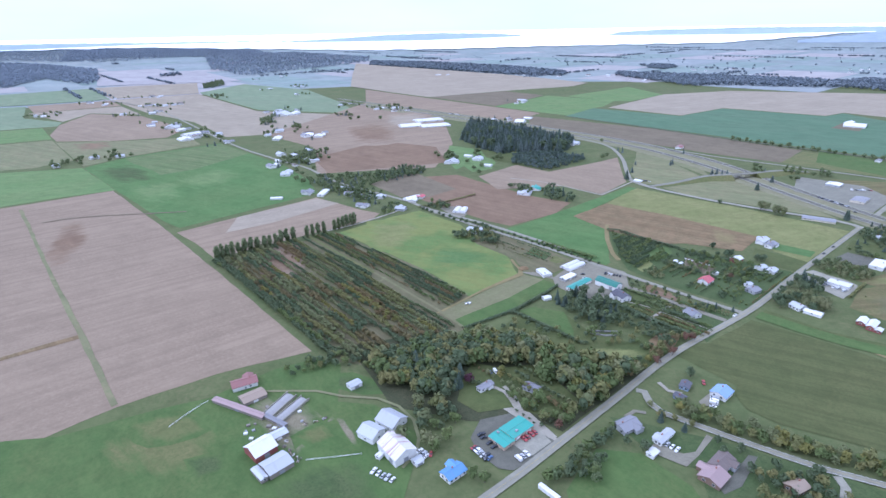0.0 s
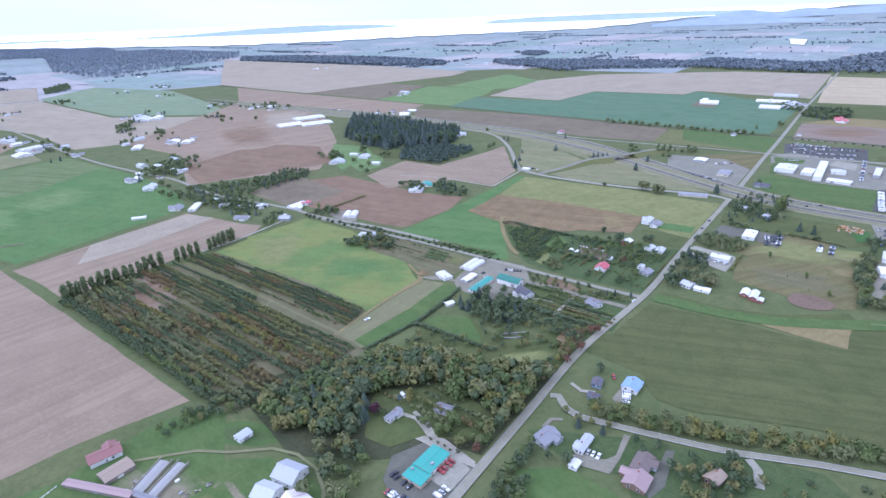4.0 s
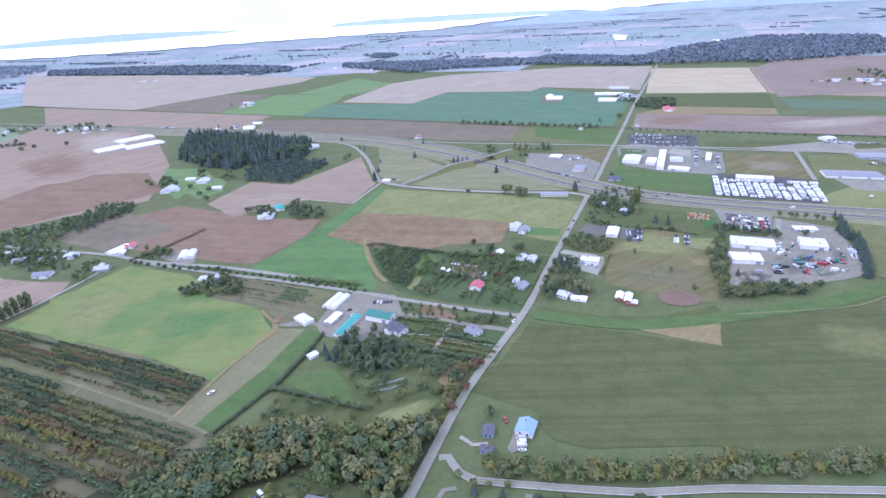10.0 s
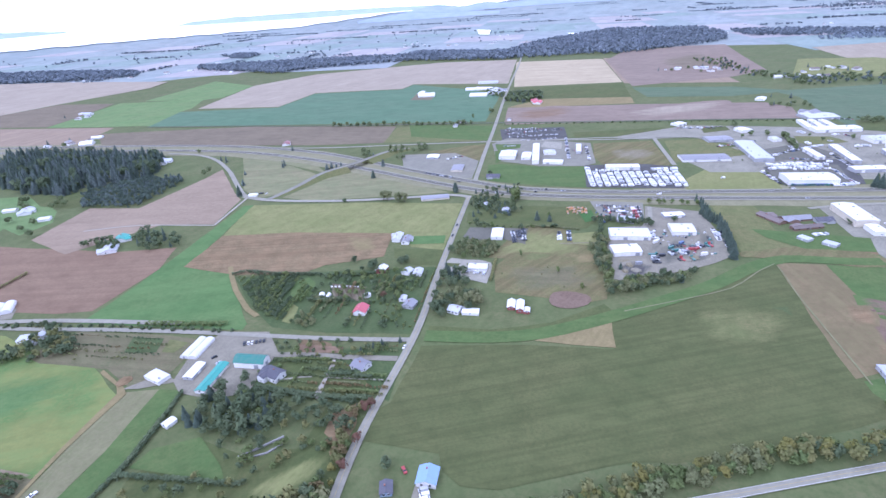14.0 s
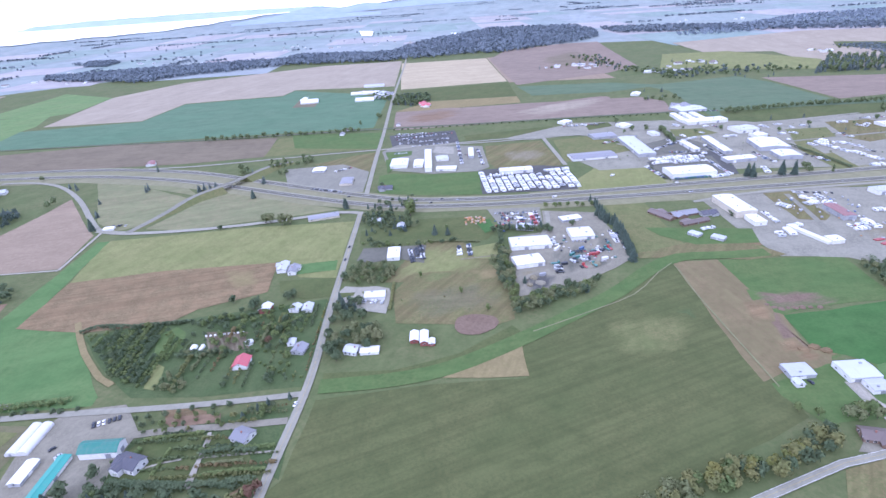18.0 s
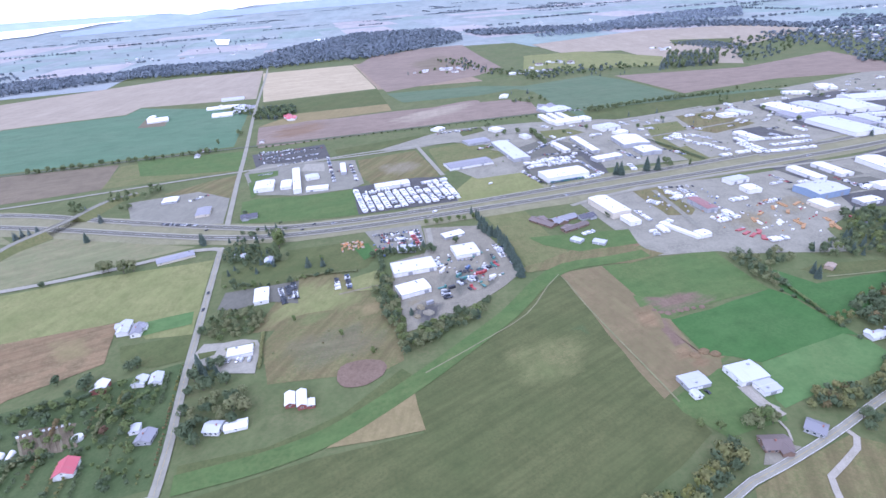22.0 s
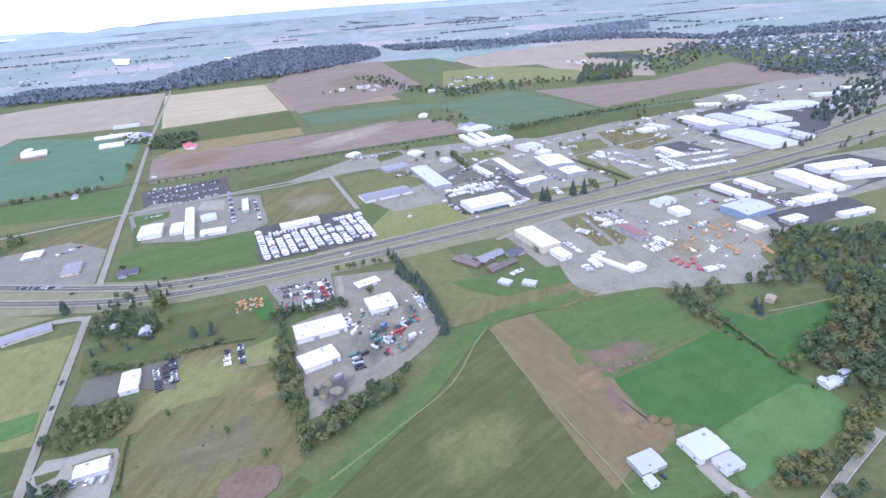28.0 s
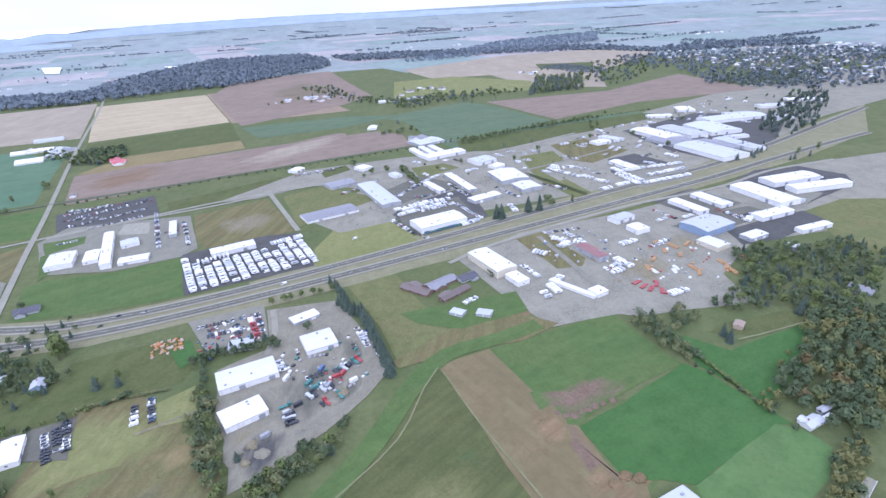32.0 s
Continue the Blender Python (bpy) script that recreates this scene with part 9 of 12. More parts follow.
plant_mass("woodland", "autumn trees along the straight road", "woodland", scatter([(-14, -152), (-12.5, -118), (-12, -96), (-15, -95), (-22, -120), (-23, -150)], 6, 91), [("round", "leaf_mixed", 2.0), ("round", "leaf_rust", 1.5), ("round", "leaf_yellow", 1.0), ("tall", "leaf_green", 1.0)], 5, 9, 120, 0.08, 91)
plant_mass("woodland", "garden shrubs below the side road", "woodland", scatter([(88, -176), (112, -156), (150, -138), (200, -117), (222, -128), (165, -158), (112, -190)], 9, 92), [("bush", "leaf_dark", 2.0), ("round", "leaf_dark", 1.5), ("round", "leaf_mixed", 1.5), ("bush", "leaf_rust", 0.8)], 2, 6, 90, 0.09, 92)
hedge("clipped dark green garden hedge", [(-140.5, -137.1), (-104.5, -135.8), (-65.2, -134.9)], 2.6, "leaf_dark", 3)
hedge("clipped dark green field hedge", [(-139.6, -140.1), (-142.9, -109.8), (-144.7, -80.2)], 2.6, "leaf_dark", 2.2)
hedge("clipped hedge of the display garden", [(-96.5, -52.4), (-74.5, -55.5), (-52.4, -58.0)], 2.2, "leaf_dark", 2.4)
hedge("clipped hedge of the display garden", [(-48.9, -58.5), (-34.3, -59.9), (-23.3, -62.3)], 2.2, "leaf_dark", 2.4)
hedge("clipped hedge beside a garden path", [(-53.3, -33.2), (-30.6, -32.7), (-8.4, -33.0)], 2, "leaf_green", 2)
hedge("clipped hedge beside a garden path", [(-45.3, -52.5), (-23.9, -51.0), (-9.6, -50.2)], 2, "leaf_green", 2)
hedge("low hedge along the garden lane", [(-91.4, -21.3), (-71.3, -18.8), (-56.2, -17.7)], 1.8, "leaf_green", 1.8)
hedge("clipped hedge of a vegetable garden", [(-105.3, 113.6), (-81.3, 115.2), (-60.8, 122.4)], 2.2, "leaf_dark", 2)
hedge("dark hedge along the meadow edge", [(-205.7, 108.5), (-192.6, 116.2), (-165.1, 114.0), (-117.1, 115.5)], 2.6, "leaf_dark", 3)
hedge("dark hedge below the vegetable beds", [(-107.4, 65.6), (-86.0, 67.5), (-70.9, 70.4)], 3, "leaf_dark", 3.5)
hedge("hedge along a cottage garden", [(-44.8, 95.9), (-33.1, 101.6), (-21.9, 111.7)], 2.4, "leaf_green", 2.4)
hedge("hedge on the field boundary", [(-448.1, -4.3), (-440.5, 37.5), (-438.0, 99.1)], 2.2, "leaf_mixed", 2.5)
plant_mass("woodland", "rusty hedgerow trees behind a grey barn", "woodland", scatter([(371.3, -37.8), (384.5, -28.2), (399.5, -28.7), (417.8, -36.2), (414.0, -42.9), (397.5, -49.3)], 5.5, 81), [('round', 'leaf_rust', 2.0), ('round', 'leaf_mixed', 3.0), ('round', 'leaf_dark', 1.0)], 6, 9, 120, 0.085, 81)
plant_mass("woodland", "roadside hedgerow past the farms", "woodland", scatter([(417.8, -36.2), (443.5, -22.9), (472.9, -15.5), (488.0, -14.9), (470.5, -27.8), (447.8, -30.9), (423.9, -38.7)], 5.5, 82), [('round', 'leaf_mixed', 3.0), ('round', 'leaf_dark', 2.0)], 5, 8, 110, 0.09, 82)
plant_mass("woodland", "olive shrubs along a garden row", "woodland", scatter([(-104.4, 59.1), (-102.8, 72.8), (-68.6, 68.2), (-64.6, 60.3), (-93.2, 57.7)], 5, 83), [('round', 'leaf_olive', 3.0), ('round', 'leaf_mid', 2.0)], 3.5, 6, 90, 0.1, 83)
plant_mass("woodland", "olive shrub clump in a market garden", "woodland", scatter([(-107.3, 27.1), (-112.2, 45.0), (-98.3, 44.6), (-85.7, 32.0), (-88.8, 21.9)], 5, 84), [('round', 'leaf_olive', 3.0), ('round', 'leaf_mid', 1.0)], 4, 6, 90, 0.1, 84)
plant_mass("woodland", "dense dark nursery stock", "woodland", scatter([(-151.0, 48.3), (-176.2, 98.2), (-165.0, 109.7), (-147.5, 105.8), (-132.9, 70.9), (-125.6, 38.0), (-134.0, 35.1)], 4.4, 85), [('round', 'leaf_green', 2.0), ('round', 'leaf_mid', 2.0), ('round', 'leaf_dark', 1.0)], 3, 5, 70, 0.12, 85)
plant_mass("woodland", "dark trees round the roadside cottages", "woodland", scatter([(-0.4, 349.9), (19.0, 380.3), (68.0, 396.5), (72.7, 344.6), (51.7, 354.2), (36.8, 315.5), (72.4, 306.4), (73.4, 286.7), (38.0, 268.1), (12.3, 273.1)], 10, 86), [('round', 'leaf_dark', 3.0), ('conifer', 'needle', 2.0)], 5, 9, 110, 0.085, 86)
plant_mass("woodland", "dark grove with farm sheds", "woodland", scatter([(-61.3, 1212.5), (-42.9, 1241.2), (-3.5, 1166.0), (-4.0, 1109.4), (-37.0, 1135.4)], 10, 87), [('round', 'leaf_mid', 3.0), ('conifer', 'needle_mid', 1.0)], 7, 11, 80, 0.1, 87)
plant_mass("woodland", "dark grove round a red-roofed house", "woodland", scatter([(2.0, 1062.5), (5.9, 1182.6), (89.6, 1151.8), (95.9, 1086.1), (51.7, 1023.9)], 10, 88), [('round', 'leaf_mid', 3.0), ('conifer', 'needle_mid', 2.0)], 9, 13, 80, 0.1, 88)
plant_mass("woodland", "orchard trees round a farmstead", "woodland", scatter([(-680.6, 236.1), (-699.3, 266.4), (-682.6, 275.5), (-646.1, 239.3)], 9, 89), [('round', 'leaf_mid', 3.0), ('conifer', 'needle_mid', 1.0)], 6, 10, 90, 0.09, 89)
plant_mass("woodland", "mixed autumn belt along the county road", "woodland", scatter([(-42.8, -179.4), (-31.4, -166.1), (-22.8, -143.3), (-16.5, -104.3), (-14.1, -59.2), (-22.3, -52.8), (-27.3, -98.5), (-34.6, -136.7), (-44.3, -163.5)], 4.6, 90), [('round', 'leaf_rust', 2.0), ('round', 'leaf_mixed', 3.0), ('round', 'leaf_dark', 2.0), ('round', 'leaf_red', 0.7)], 5, 8, 110, 0.085, 90)
plant_mass("woodland", "shrubs beside the houses at the fork", "woodland", scatter([(7.5, -161.9), (25.1, -164.4), (34.5, -159.8), (41.8, -159.2), (40.7, -165.1), (21.3, -172.7), (9.8, -173.9)], 6.5, 91), [('round', 'leaf_mixed', 3.0), ('round', 'leaf_dark', 2.0), ('round', 'leaf_green', 1.0)], 4, 7, 110, 0.09, 91)
plant_mass("woodland", "garden trees between the houses", "woodland", scatter([(-6.1, -216.3), (0.3, -200.3), (13.7, -208.9), (12.3, -219.7), (4.7, -226.4)], 7, 92), [('round', 'leaf_dark', 2.0), ('round', 'leaf_green', 2.0), ('conifer', 'needle', 0.4)], 4, 8, 110, 0.09, 92)
plant_mass("woodland", "leafy trees along the road below the shop", "woodland", scatter([(9.7, -251.3), (4.7, -226.4), (12.8, -226.6), (29.7, -250.6), (7.8, -269.9)], 6, 93), [('round', 'leaf_dark', 2.0), ('round', 'leaf_green', 2.0), ('round', 'leaf_mid', 1.0)], 6, 9, 120, 0.085, 93)
hedge("dark hedge along an estate plot", [(628.1, 509.1), (633.7, 451.9), (636.6, 390.5)], 3, "leaf_dark", 3)
hedge("dark hedge behind the vehicle lot", [(495.6, 659.3), (487.6, 611.3), (478.8, 568.7)], 3, "leaf_dark", 3)
hedge("dark shrubs beside a tall warehouse", [(425.3, 311.6), (420.8, 284.9), (415.6, 260.9)], 3.5, "leaf_dark", 3.5)
hedge("hedge on the meadow fence line", [(52.9, 159.8), (52.1, 137.2), (51.8, 113.8)], 2, "leaf_mixed", 2)
hedge("scrubby fence line of the tawny meadow", [(82.3, 245.9), (107.4, 243.7), (137.5, 238.2)], 1.8, "leaf_olive", 2)
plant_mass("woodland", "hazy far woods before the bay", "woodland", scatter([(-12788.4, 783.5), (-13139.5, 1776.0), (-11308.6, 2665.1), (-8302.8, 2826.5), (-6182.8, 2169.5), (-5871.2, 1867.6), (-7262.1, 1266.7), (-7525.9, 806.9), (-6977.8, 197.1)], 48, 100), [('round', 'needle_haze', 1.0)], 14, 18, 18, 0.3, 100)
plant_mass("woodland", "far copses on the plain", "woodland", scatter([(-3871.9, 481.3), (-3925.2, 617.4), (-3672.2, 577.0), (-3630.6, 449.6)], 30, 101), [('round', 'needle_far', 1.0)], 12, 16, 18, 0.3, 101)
plant_mass("woodland", "copse beside a farm on the plain", "woodland", scatter([(-1456.3, 181.2), (-1485.0, 243.1), (-1348.6, 188.6), (-1353.4, 144.7)], 11, 102), [('round', 'leaf_mid', 2.0), ('conifer', 'needle_mid', 1.0)], 8, 13, 60, 0.12, 102)
plant_mass("woodland", "copse among farm sheds on the plain", "woodland", scatter([(-2860.3, 467.7), (-3027.3, 617.2), (-2729.8, 537.2), (-2609.4, 397.8)], 11, 103), [('round', 'leaf_mid', 2.0), ('conifer', 'needle_mid', 1.0)], 8, 13, 60, 0.12, 103)
plant_mass("woodland", "village trees round the crossroads", "woodland", scatter([(-899.9, 21.5), (-966.4, 86.2), (-880.6, 65.3), (-806.7, 7.9), (-841.3, -2.1)], 9, 104), [('round', 'leaf_mid', 3.0), ('conifer', 'needle_mid', 1.0)], 7, 12, 70, 0.11, 104)
hedge("thick clipped hedge below the display garden", [(-93.1, -55.6), (-74.0, -57.5), (-51.3, -60.5)], 3, "leaf_dark", 4)
hedge("thick clipped hedge below the display garden", [(-47.9, -59.0), (-30.0, -58.7), (-14.3, -57.9)], 3, "leaf_dark", 4)
hedge("clipped hedge inside the display garden", [(-51.2, -35.5), (-43.3, -34.5), (-35.1, -33.6)], 2.4, "leaf_dark", 3)
hedge("clipped hedge inside the display garden", [(-30.7, -35.3), (-25.4, -35.1), (-20.0, -35.5)], 2.4, "leaf_dark", 3)
hedge("clipped hedge beside a white farmhouse", [(-95.1, -47.7), (-93.2, -38.6), (-90.5, -29.2)], 2, "leaf_green", 2.4)
hedge("overgrown hedge between two green fields", [(478.8, 144.0), (473.2, 107.2), (470.1, 76.0)], 4, "leaf_dark", 6)
hedge("thin hedge along a field ditch", [(470.1, 76.0), (467.6, 56.9), (464.5, 36.0)], 2, "leaf_green", 2)
hedge("long clipped hedge beside a green strip", [(-148, -188), (-141.5, -120), (-147.5, -64)], 2.2, "leaf_dark", 2.2)
hedge("clipped box hedges round garden beds", [(-74.5, -48.8), (-73.2, -39.8), (-71.8, -30.3)], 1.2, "leaf_green", 1.5)
hedge("clipped box hedges round garden beds", [(-41.2, -50.8), (-32.9, -49.9), (-22.8, -49.6)], 1.2, "leaf_green", 1.5)
hedge("clipped box hedges round garden beds", [(-45.4, -43.8), (-35.2, -43.0), (-24.9, -42.7)], 1.2, "leaf_olive", 1.5)
hedge("leafy hedge between lane and pasture", [(-232.6, 15.9), (-210.9, 17.4), (-187.4, 19.4), (-163.2, 22.1)], 3, "leaf_green", 5)
tree_row("poplar", 6.5, 18, "in a row along the field edge", [(-449.8, -294.2), (-452.5, -267.6), (-447.8, -231.2)])
tree_row("poplar", 6.5, 17, "in a row along the field edge", [(-453.4, -223.6), (-451.9, -199.6)])
tree_row("poplar", 6.5, 17, "in a row along the field edge", [(-448.8, -181.8), (-448.8, -157.8)])
tree_row("poplar", 6.5, 17, "in a row along the field edge", [(-447.7, -144.3), (-452.4, -110.5)])
tree_row("bush_dark", 9, 3.4, "in a line along the lane", [(-343.7, 4.7), (-255.0, 9.7), (-181.6, 12.0), (-154.2, 12.4)])
tree_row("bush_dark", 10, 4, "along the lane beside the village", [(-439.1, -4.6), (-373.5, -0.5), (-321.5, 10.6)])
tree_row("red", 17, 8, "beside the county road", [(-11.5, -117.3), (-9.6, -96.1), (-9.9, -69.2), (-7.1, -65.3)])
tree_row("conifer", 8, 6, "in the nursery display", [(-36.6, -4.9), (-21.4, 5.3), (-8.3, 9.6)])
tree_row("round", 7, 4, "along the pasture hedge", [(-241.0, 15.3), (-204.6, 16.2), (-167.0, 18.4)])
tree_row("dark", 8, 5, "along the nursery lane", [(-105.9, -1.9), (-71.2, 2.6), (-47.5, 4.6)])
tree_row("conifer", 9, 13, "beside the yard", [(288.2, 261.4), (282.2, 213.0), (279.6, 187.4)])
tree_row("conifer", 8, 11, "along the yard gate", [(281.8, 332.4), (282.4, 293.8), (285.0, 263.2)])
tree_row("dark", 6, 9, "between the scrap yard and the warehouse", [(155.7, 261.6), (183.7, 259.1), (209.8, 252.7)])
tree_row("conifer", 6.5, 14, "along the yard edge", [(286.5, 260.8), (284.3, 224.4), (279.7, 185.8), (277.2, 173.1)])
tree_row("conifer", 6, 12, "at the top of the yard", [(274.8, 288.5), (279.8, 268.2)])
tree("tall", 63.6, 324.5, 21, "beside the freeway verge")
tree_row("conifer", 8, 9, "behind the scrap yard", [(164.1, 270.7), (183.3, 267.6), (208.5, 268.0)])
tree_row("dark", 9, 8, "along the yard fence", [(163.1, 262.9), (161.7, 234.4)])
tree_row("round", 8, 7, "along the scrap yard fence", [(226.1, 323.5), (277.7, 319.5)])
tree_row("bush_dark", 8, 2.2, "along a hedge", [(402.3, 380.5), (396.6, 453.4)])
tree_row("dark", 9, 8, "along the estate hedge", [(489.8, 650.7), (475.6, 563.8)])
tree_row("dark", 14, 5, "along the railway", [(-352.4, 799.6), (-221.6, 797.4), (-49.9, 794.4)])
tree_row("bush_dark", 14, 3, "along the railway", [(20.2, 787.8), (174.3, 785.3), (375.7, 777.1), (548.8, 769.8)])
tree_row("bush_dark", 9, 3, "along the field ditch", [(463.1, 72.1), (464.2, 53.7), (462.6, 30.3), (460.7, 5.2)])
tree_row("dark", 10, 6, "along a field hedge", [(651.2, 740.3), (782.3, 757.3), (863.9, 757.2), (973.6, 751.0)])
tree_row("bush_dark", 7, 2.5, "along a garden hedge", [(-139.0, 115.4), (-107.5, 118.5), (-74.7, 121.7)])
tree_row("bush", 6, 2.2, "along a garden bed", [(-47.5, 66.3), (-22.5, 62.9), (-9.7, 69.0)])
tree_row("dark", 7, 5, "in the garden of the red-roofed cottage", [(-105.6, 70.0), (-88.2, 67.6), (-69.8, 67.5)])
tree_row("round", 8, 6, "in the garden of the red-roofed cottage", [(-103.5, 108.0), (-92.1, 117.1), (-73.1, 116.6)])
tree_row("round", 6, 4, "in a young orchard", [(-29.1, 92.2), (-27.5, 110.9), (-26.9, 120.9)])
tree_row("round", 6, 4, "in a young orchard", [(-17.2, 88.7), (-15.8, 110.7)])
tree_row("bush", 5, 2, "in a nursery row", [(-39.9, 51.4), (-19.7, 36.1), (-6.0, 32.3)])
for x, y in [(-213.3, 572.4), (-203.5, 564.8)]:
    tree("dark", x, y, 20, "beside the freeway junction")
for x, y in [(-193.5, 545.9), (-184.1, 535.1), (-155.4, 494.1), (-374.8, 449.3), (-329.8, 348.6), (-245.8, 479.5), (-226.0, 490.7)]:
    tree("conifer", x, y, 17, "beside the freeway junction")
for x, y in [(-170.7, 597.8), (-156.0, 582.0), (-147.6, 590.3), (-137.4, 582.6), (-118.4, 599.2), (-109.7, 607.6)]:
    tree("tall", x, y, 21, "beside the frontage road")
for x, y in [(-20.4, 369.9), (63.6, 339.4), (-240.2, 483.1), (-329.7, 499.9), (-154.8, 430.8), (-874.6, 543.0)]:
    tree("conifer", x, y, 13, "beside the freeway")
for x, y in [(-467.8, 535.9), (-450.8, 524.7), (-348.3, 394.7)]:
    tree("conifer", x, y, 13, "along the ramp")
for x, y in [(-543.2, 588.3), (-444.6, 445.4), (-446.4, 462.4)]:
    tree("round", x, y, 13, "by the ramp")
for x, y in [(60.5, 341.1), (66.7, 332.0)]:
    tree("tall", x, y, 15, "beside the freeway")
for x, y in [(-110.3, 333.8), (-88.1, 331.0), (-81.9, 331.5)]:
    tree("tall", x, y, 9, "beside the county road")
for x, y in [(-18.7, 371.2)]:
    tree("conifer", x, y, 14, "beside the frontage road")
for x, y in [(7.5, 114.0), (15.1, 101.4), (19.8, 102.0), (29.9, 103.7), (12.5, 54.4), (16.5, 48.0), (8.0, 58.3), (38.2, 60.7)]:
    tree("dark", x, y, 11, "in a front garden")
for x, y in [(37.2, 72.6), (44.9, 70.4)]:
    tree("olive", x, y, 13, "beside a cottage")
for x, y in [(-91.4, -283.6), (-76.1, -291.4), (-84.1, -272.5), (-91.2, -258.6), (-74.4, -310.7)]:
    tree("olive", x, y, 12, "in the farm garden")
for x, y in [(-61.4, -301.3), (-55.2, -299.8)]:
    tree("olive", x, y, 9, "on the farm drive")
for x, y in [(-89.0, -238.8)]:
    tree("purple", x, y, 9, "beside a white cottage")
for x, y in [(-77.6, -218.4)]:
    tree("yellow", x, y, 7, "in a clearing")
for x, y in [(-40.6, 76.8)]:
    tree("red", x, y, 7, "beside the garden bed")
for x, y in [(24.6, -174.4)]:
    tree("conifer", x, y, 9, "beside the road fork")
for x, y in [(39.3, -171.4)]:
    tree("conifer", x, y, 7, "on a house lawn")
for x, y in [(13.6, -112.9)]:
    tree("dark", x, y, 8, "beside the county road")
for x, y in [(-52.5, -302.2), (-55.4, -228.1), (-42.2, -231.6), (-41.0, -218.3)]:
    tree("round", x, y, 9, "behind the roadside shop")
for x, y in [(64.8, -174.3), (71.0, -164.9), (58.3, -167.1), (81.9, -176.5)]:
    tree("dark", x, y, 7, "beside a garden court")
for x, y in [(-124.7, 623.2), (-107.9, 603.1)]:
    tree("round", x, y, 12, "on the freeway lot")
for x, y in [(504.5, 395.2), (606.1, 380.0)]:
    tree("poplar", x, y, 15, "beside the estate road")
for x, y in [(578.7, 384.9), (581.3, 396.8)]:
    tree("dark", x, y, 11, "beside the estate road")
for x, y in [(1054.0, 349.7), (1001.2, 348.1)]:
    tree("tall", x, y, 14, "beside the freeway")
for x, y in [(933.7, 547.8), (950.2, 551.1), (947.5, 536.2)]:
    tree("conifer", x, y, 11, "on the estate")
for x, y in [(953.4, 406.7), (1001.3, 414.7), (1026.2, 418.9), (985.9, 427.0)]:
    tree("conifer", x, y, 12, "beside the long hall")
for x, y in [(-22.3, 924.8), (-16.5, 912.4)]:
    tree("dark", x, y, 9, "at the field corner")
for x, y in [(594.6, 1014.0), (568.3, 920.3), (629.3, 999.7), (598.1, 916.5)]:
    tree("conifer", x, y, 12, "at the far field corner")
for x, y in [(507.8, 88.4), (504.5, 80.6), (580.6, 78.5), (593.0, 82.4)]:
    tree("conifer", x, y, 12, "on the meadow")
for x, y in [(338.2, -37.2), (341.0, -40.4)]:
    tree("round", x, y, 10, "beside the metal sheds")
for x, y in [(304.4, -32.3), (313.6, -37.3), (313.6, -48.9)]:
    tree("round", x, y, 6, "beside the metal sheds")
for x, y in [(217.4, 127.2), (220.0, 122.6), (170.5, 144.7)]:
    tree("conifer", x, y, 8, "behind the workshop yard")
for x, y in [(213.6, 256.3), (241.4, 263.5), (214.7, 250.3)]:
    tree("dark", x, y, 9, "beside the scrap yard")
for x, y in [(-89.4, 143.5), (-67.4, 129.7), (-40.6, 143.3), (-37.1, 146.1), (-67.4, 136.8)]:
    tree("dark", x, y, 10, "in the meadow")
for x, y in [(113.2, 132.4), (77.4, 167.4), (132.5, 102.4), (92.5, 271.6), (105.9, 274.0)]:
    tree("tall", x, y, 8, "in the tawny meadow")
for x, y in [(21.9, 441.4)]:
    tree("dark", x, y, 8, "beside the white house")
for x, y in [(-1160.7, -228.5), (-1170.6, -263.5), (-1188.4, 93.9), (-1164.3, 153.1), (-1195.5, 176.0), (-1243.1, 366.8), (-1248.5, 397.6), (-1191.5, 434.8)]:
    tree("dark", x, y, 10, "on the plain")
for x, y in [(-867.1, 34.0), (-866.8, 45.8), (-863.5, -7.9), (-850.8, -25.0), (-717.3, -64.5), (-689.7, -64.0)]:
    tree("dark", x, y, 10, "by a farm on the plain")
for x, y in [(-84.2, -271.7), (-67.0, -288.6), (-63.6, -275.0), (-22.3, -299.1), (-14.3, -296.5), (-56.2, -289.2)]:
    tree("round", x, y, 9, "beside the big barn")
for x, y in [(-661.8, 233.2), (-643.3, 230.3), (-638.7, 240.0), (-646.4, 296.9), (-624.4, 285.6), (-558.2, 209.9), (-526.8, 192.5), (-578.3, 302.5), (-586.2, 288.8)]:
    tree("dark", x, y, 10, "near the conifer wood")
for x, y in [(-314.7, -16.3), (-312.8, -2.5), (-295.5, -17.0), (-321.0, -43.4), (-314.5, -35.3), (-276.6, -29.7), (-272.8, -26.1)]:
    tree("dark", x, y, 9, "beside the hay field house")
for x, y in [(-461.2, -58.0), (-454.3, 24.5), (-436.8, 21.1), (-419.8, 26.0)]:
    tree("round", x, y, 8, "beside the field track")
tree_row("bush_dark", 12, 5, "along the hedge behind the estate", [(647.8, 779.5), (739.9, 773.3), (870.6, 766.2), (997.9, 761.7), (1120.2, 751.3)])
for x, y in [(1014.5, 771.9), (926.4, 716.2), (918.3, 687.2)]:
    tree("tall", x, y, 16, "beside the hedge behind the estate")
for x, y in [(879.1, 1151.4), (895.8, 1159.6), (886.3, 1118.8), (932.0, 1095.7), (958.5, 1118.8)]:
    tree("conifer", x, y, 15, "at the far lane farm")
for x, y in [(-2075.2, -295.9), (-2021.5, -279.9), (-2030.0, -257.0), (-1168.3, -350.9), (-1173.4, -342.8), (-1140.1, -324.2), (-1173.1, -274.9), (-1141.4, -272.8), (-1174.8, -262.4)]:
    tree("dark", x, y, 11, "in a farm cluster on the plain")
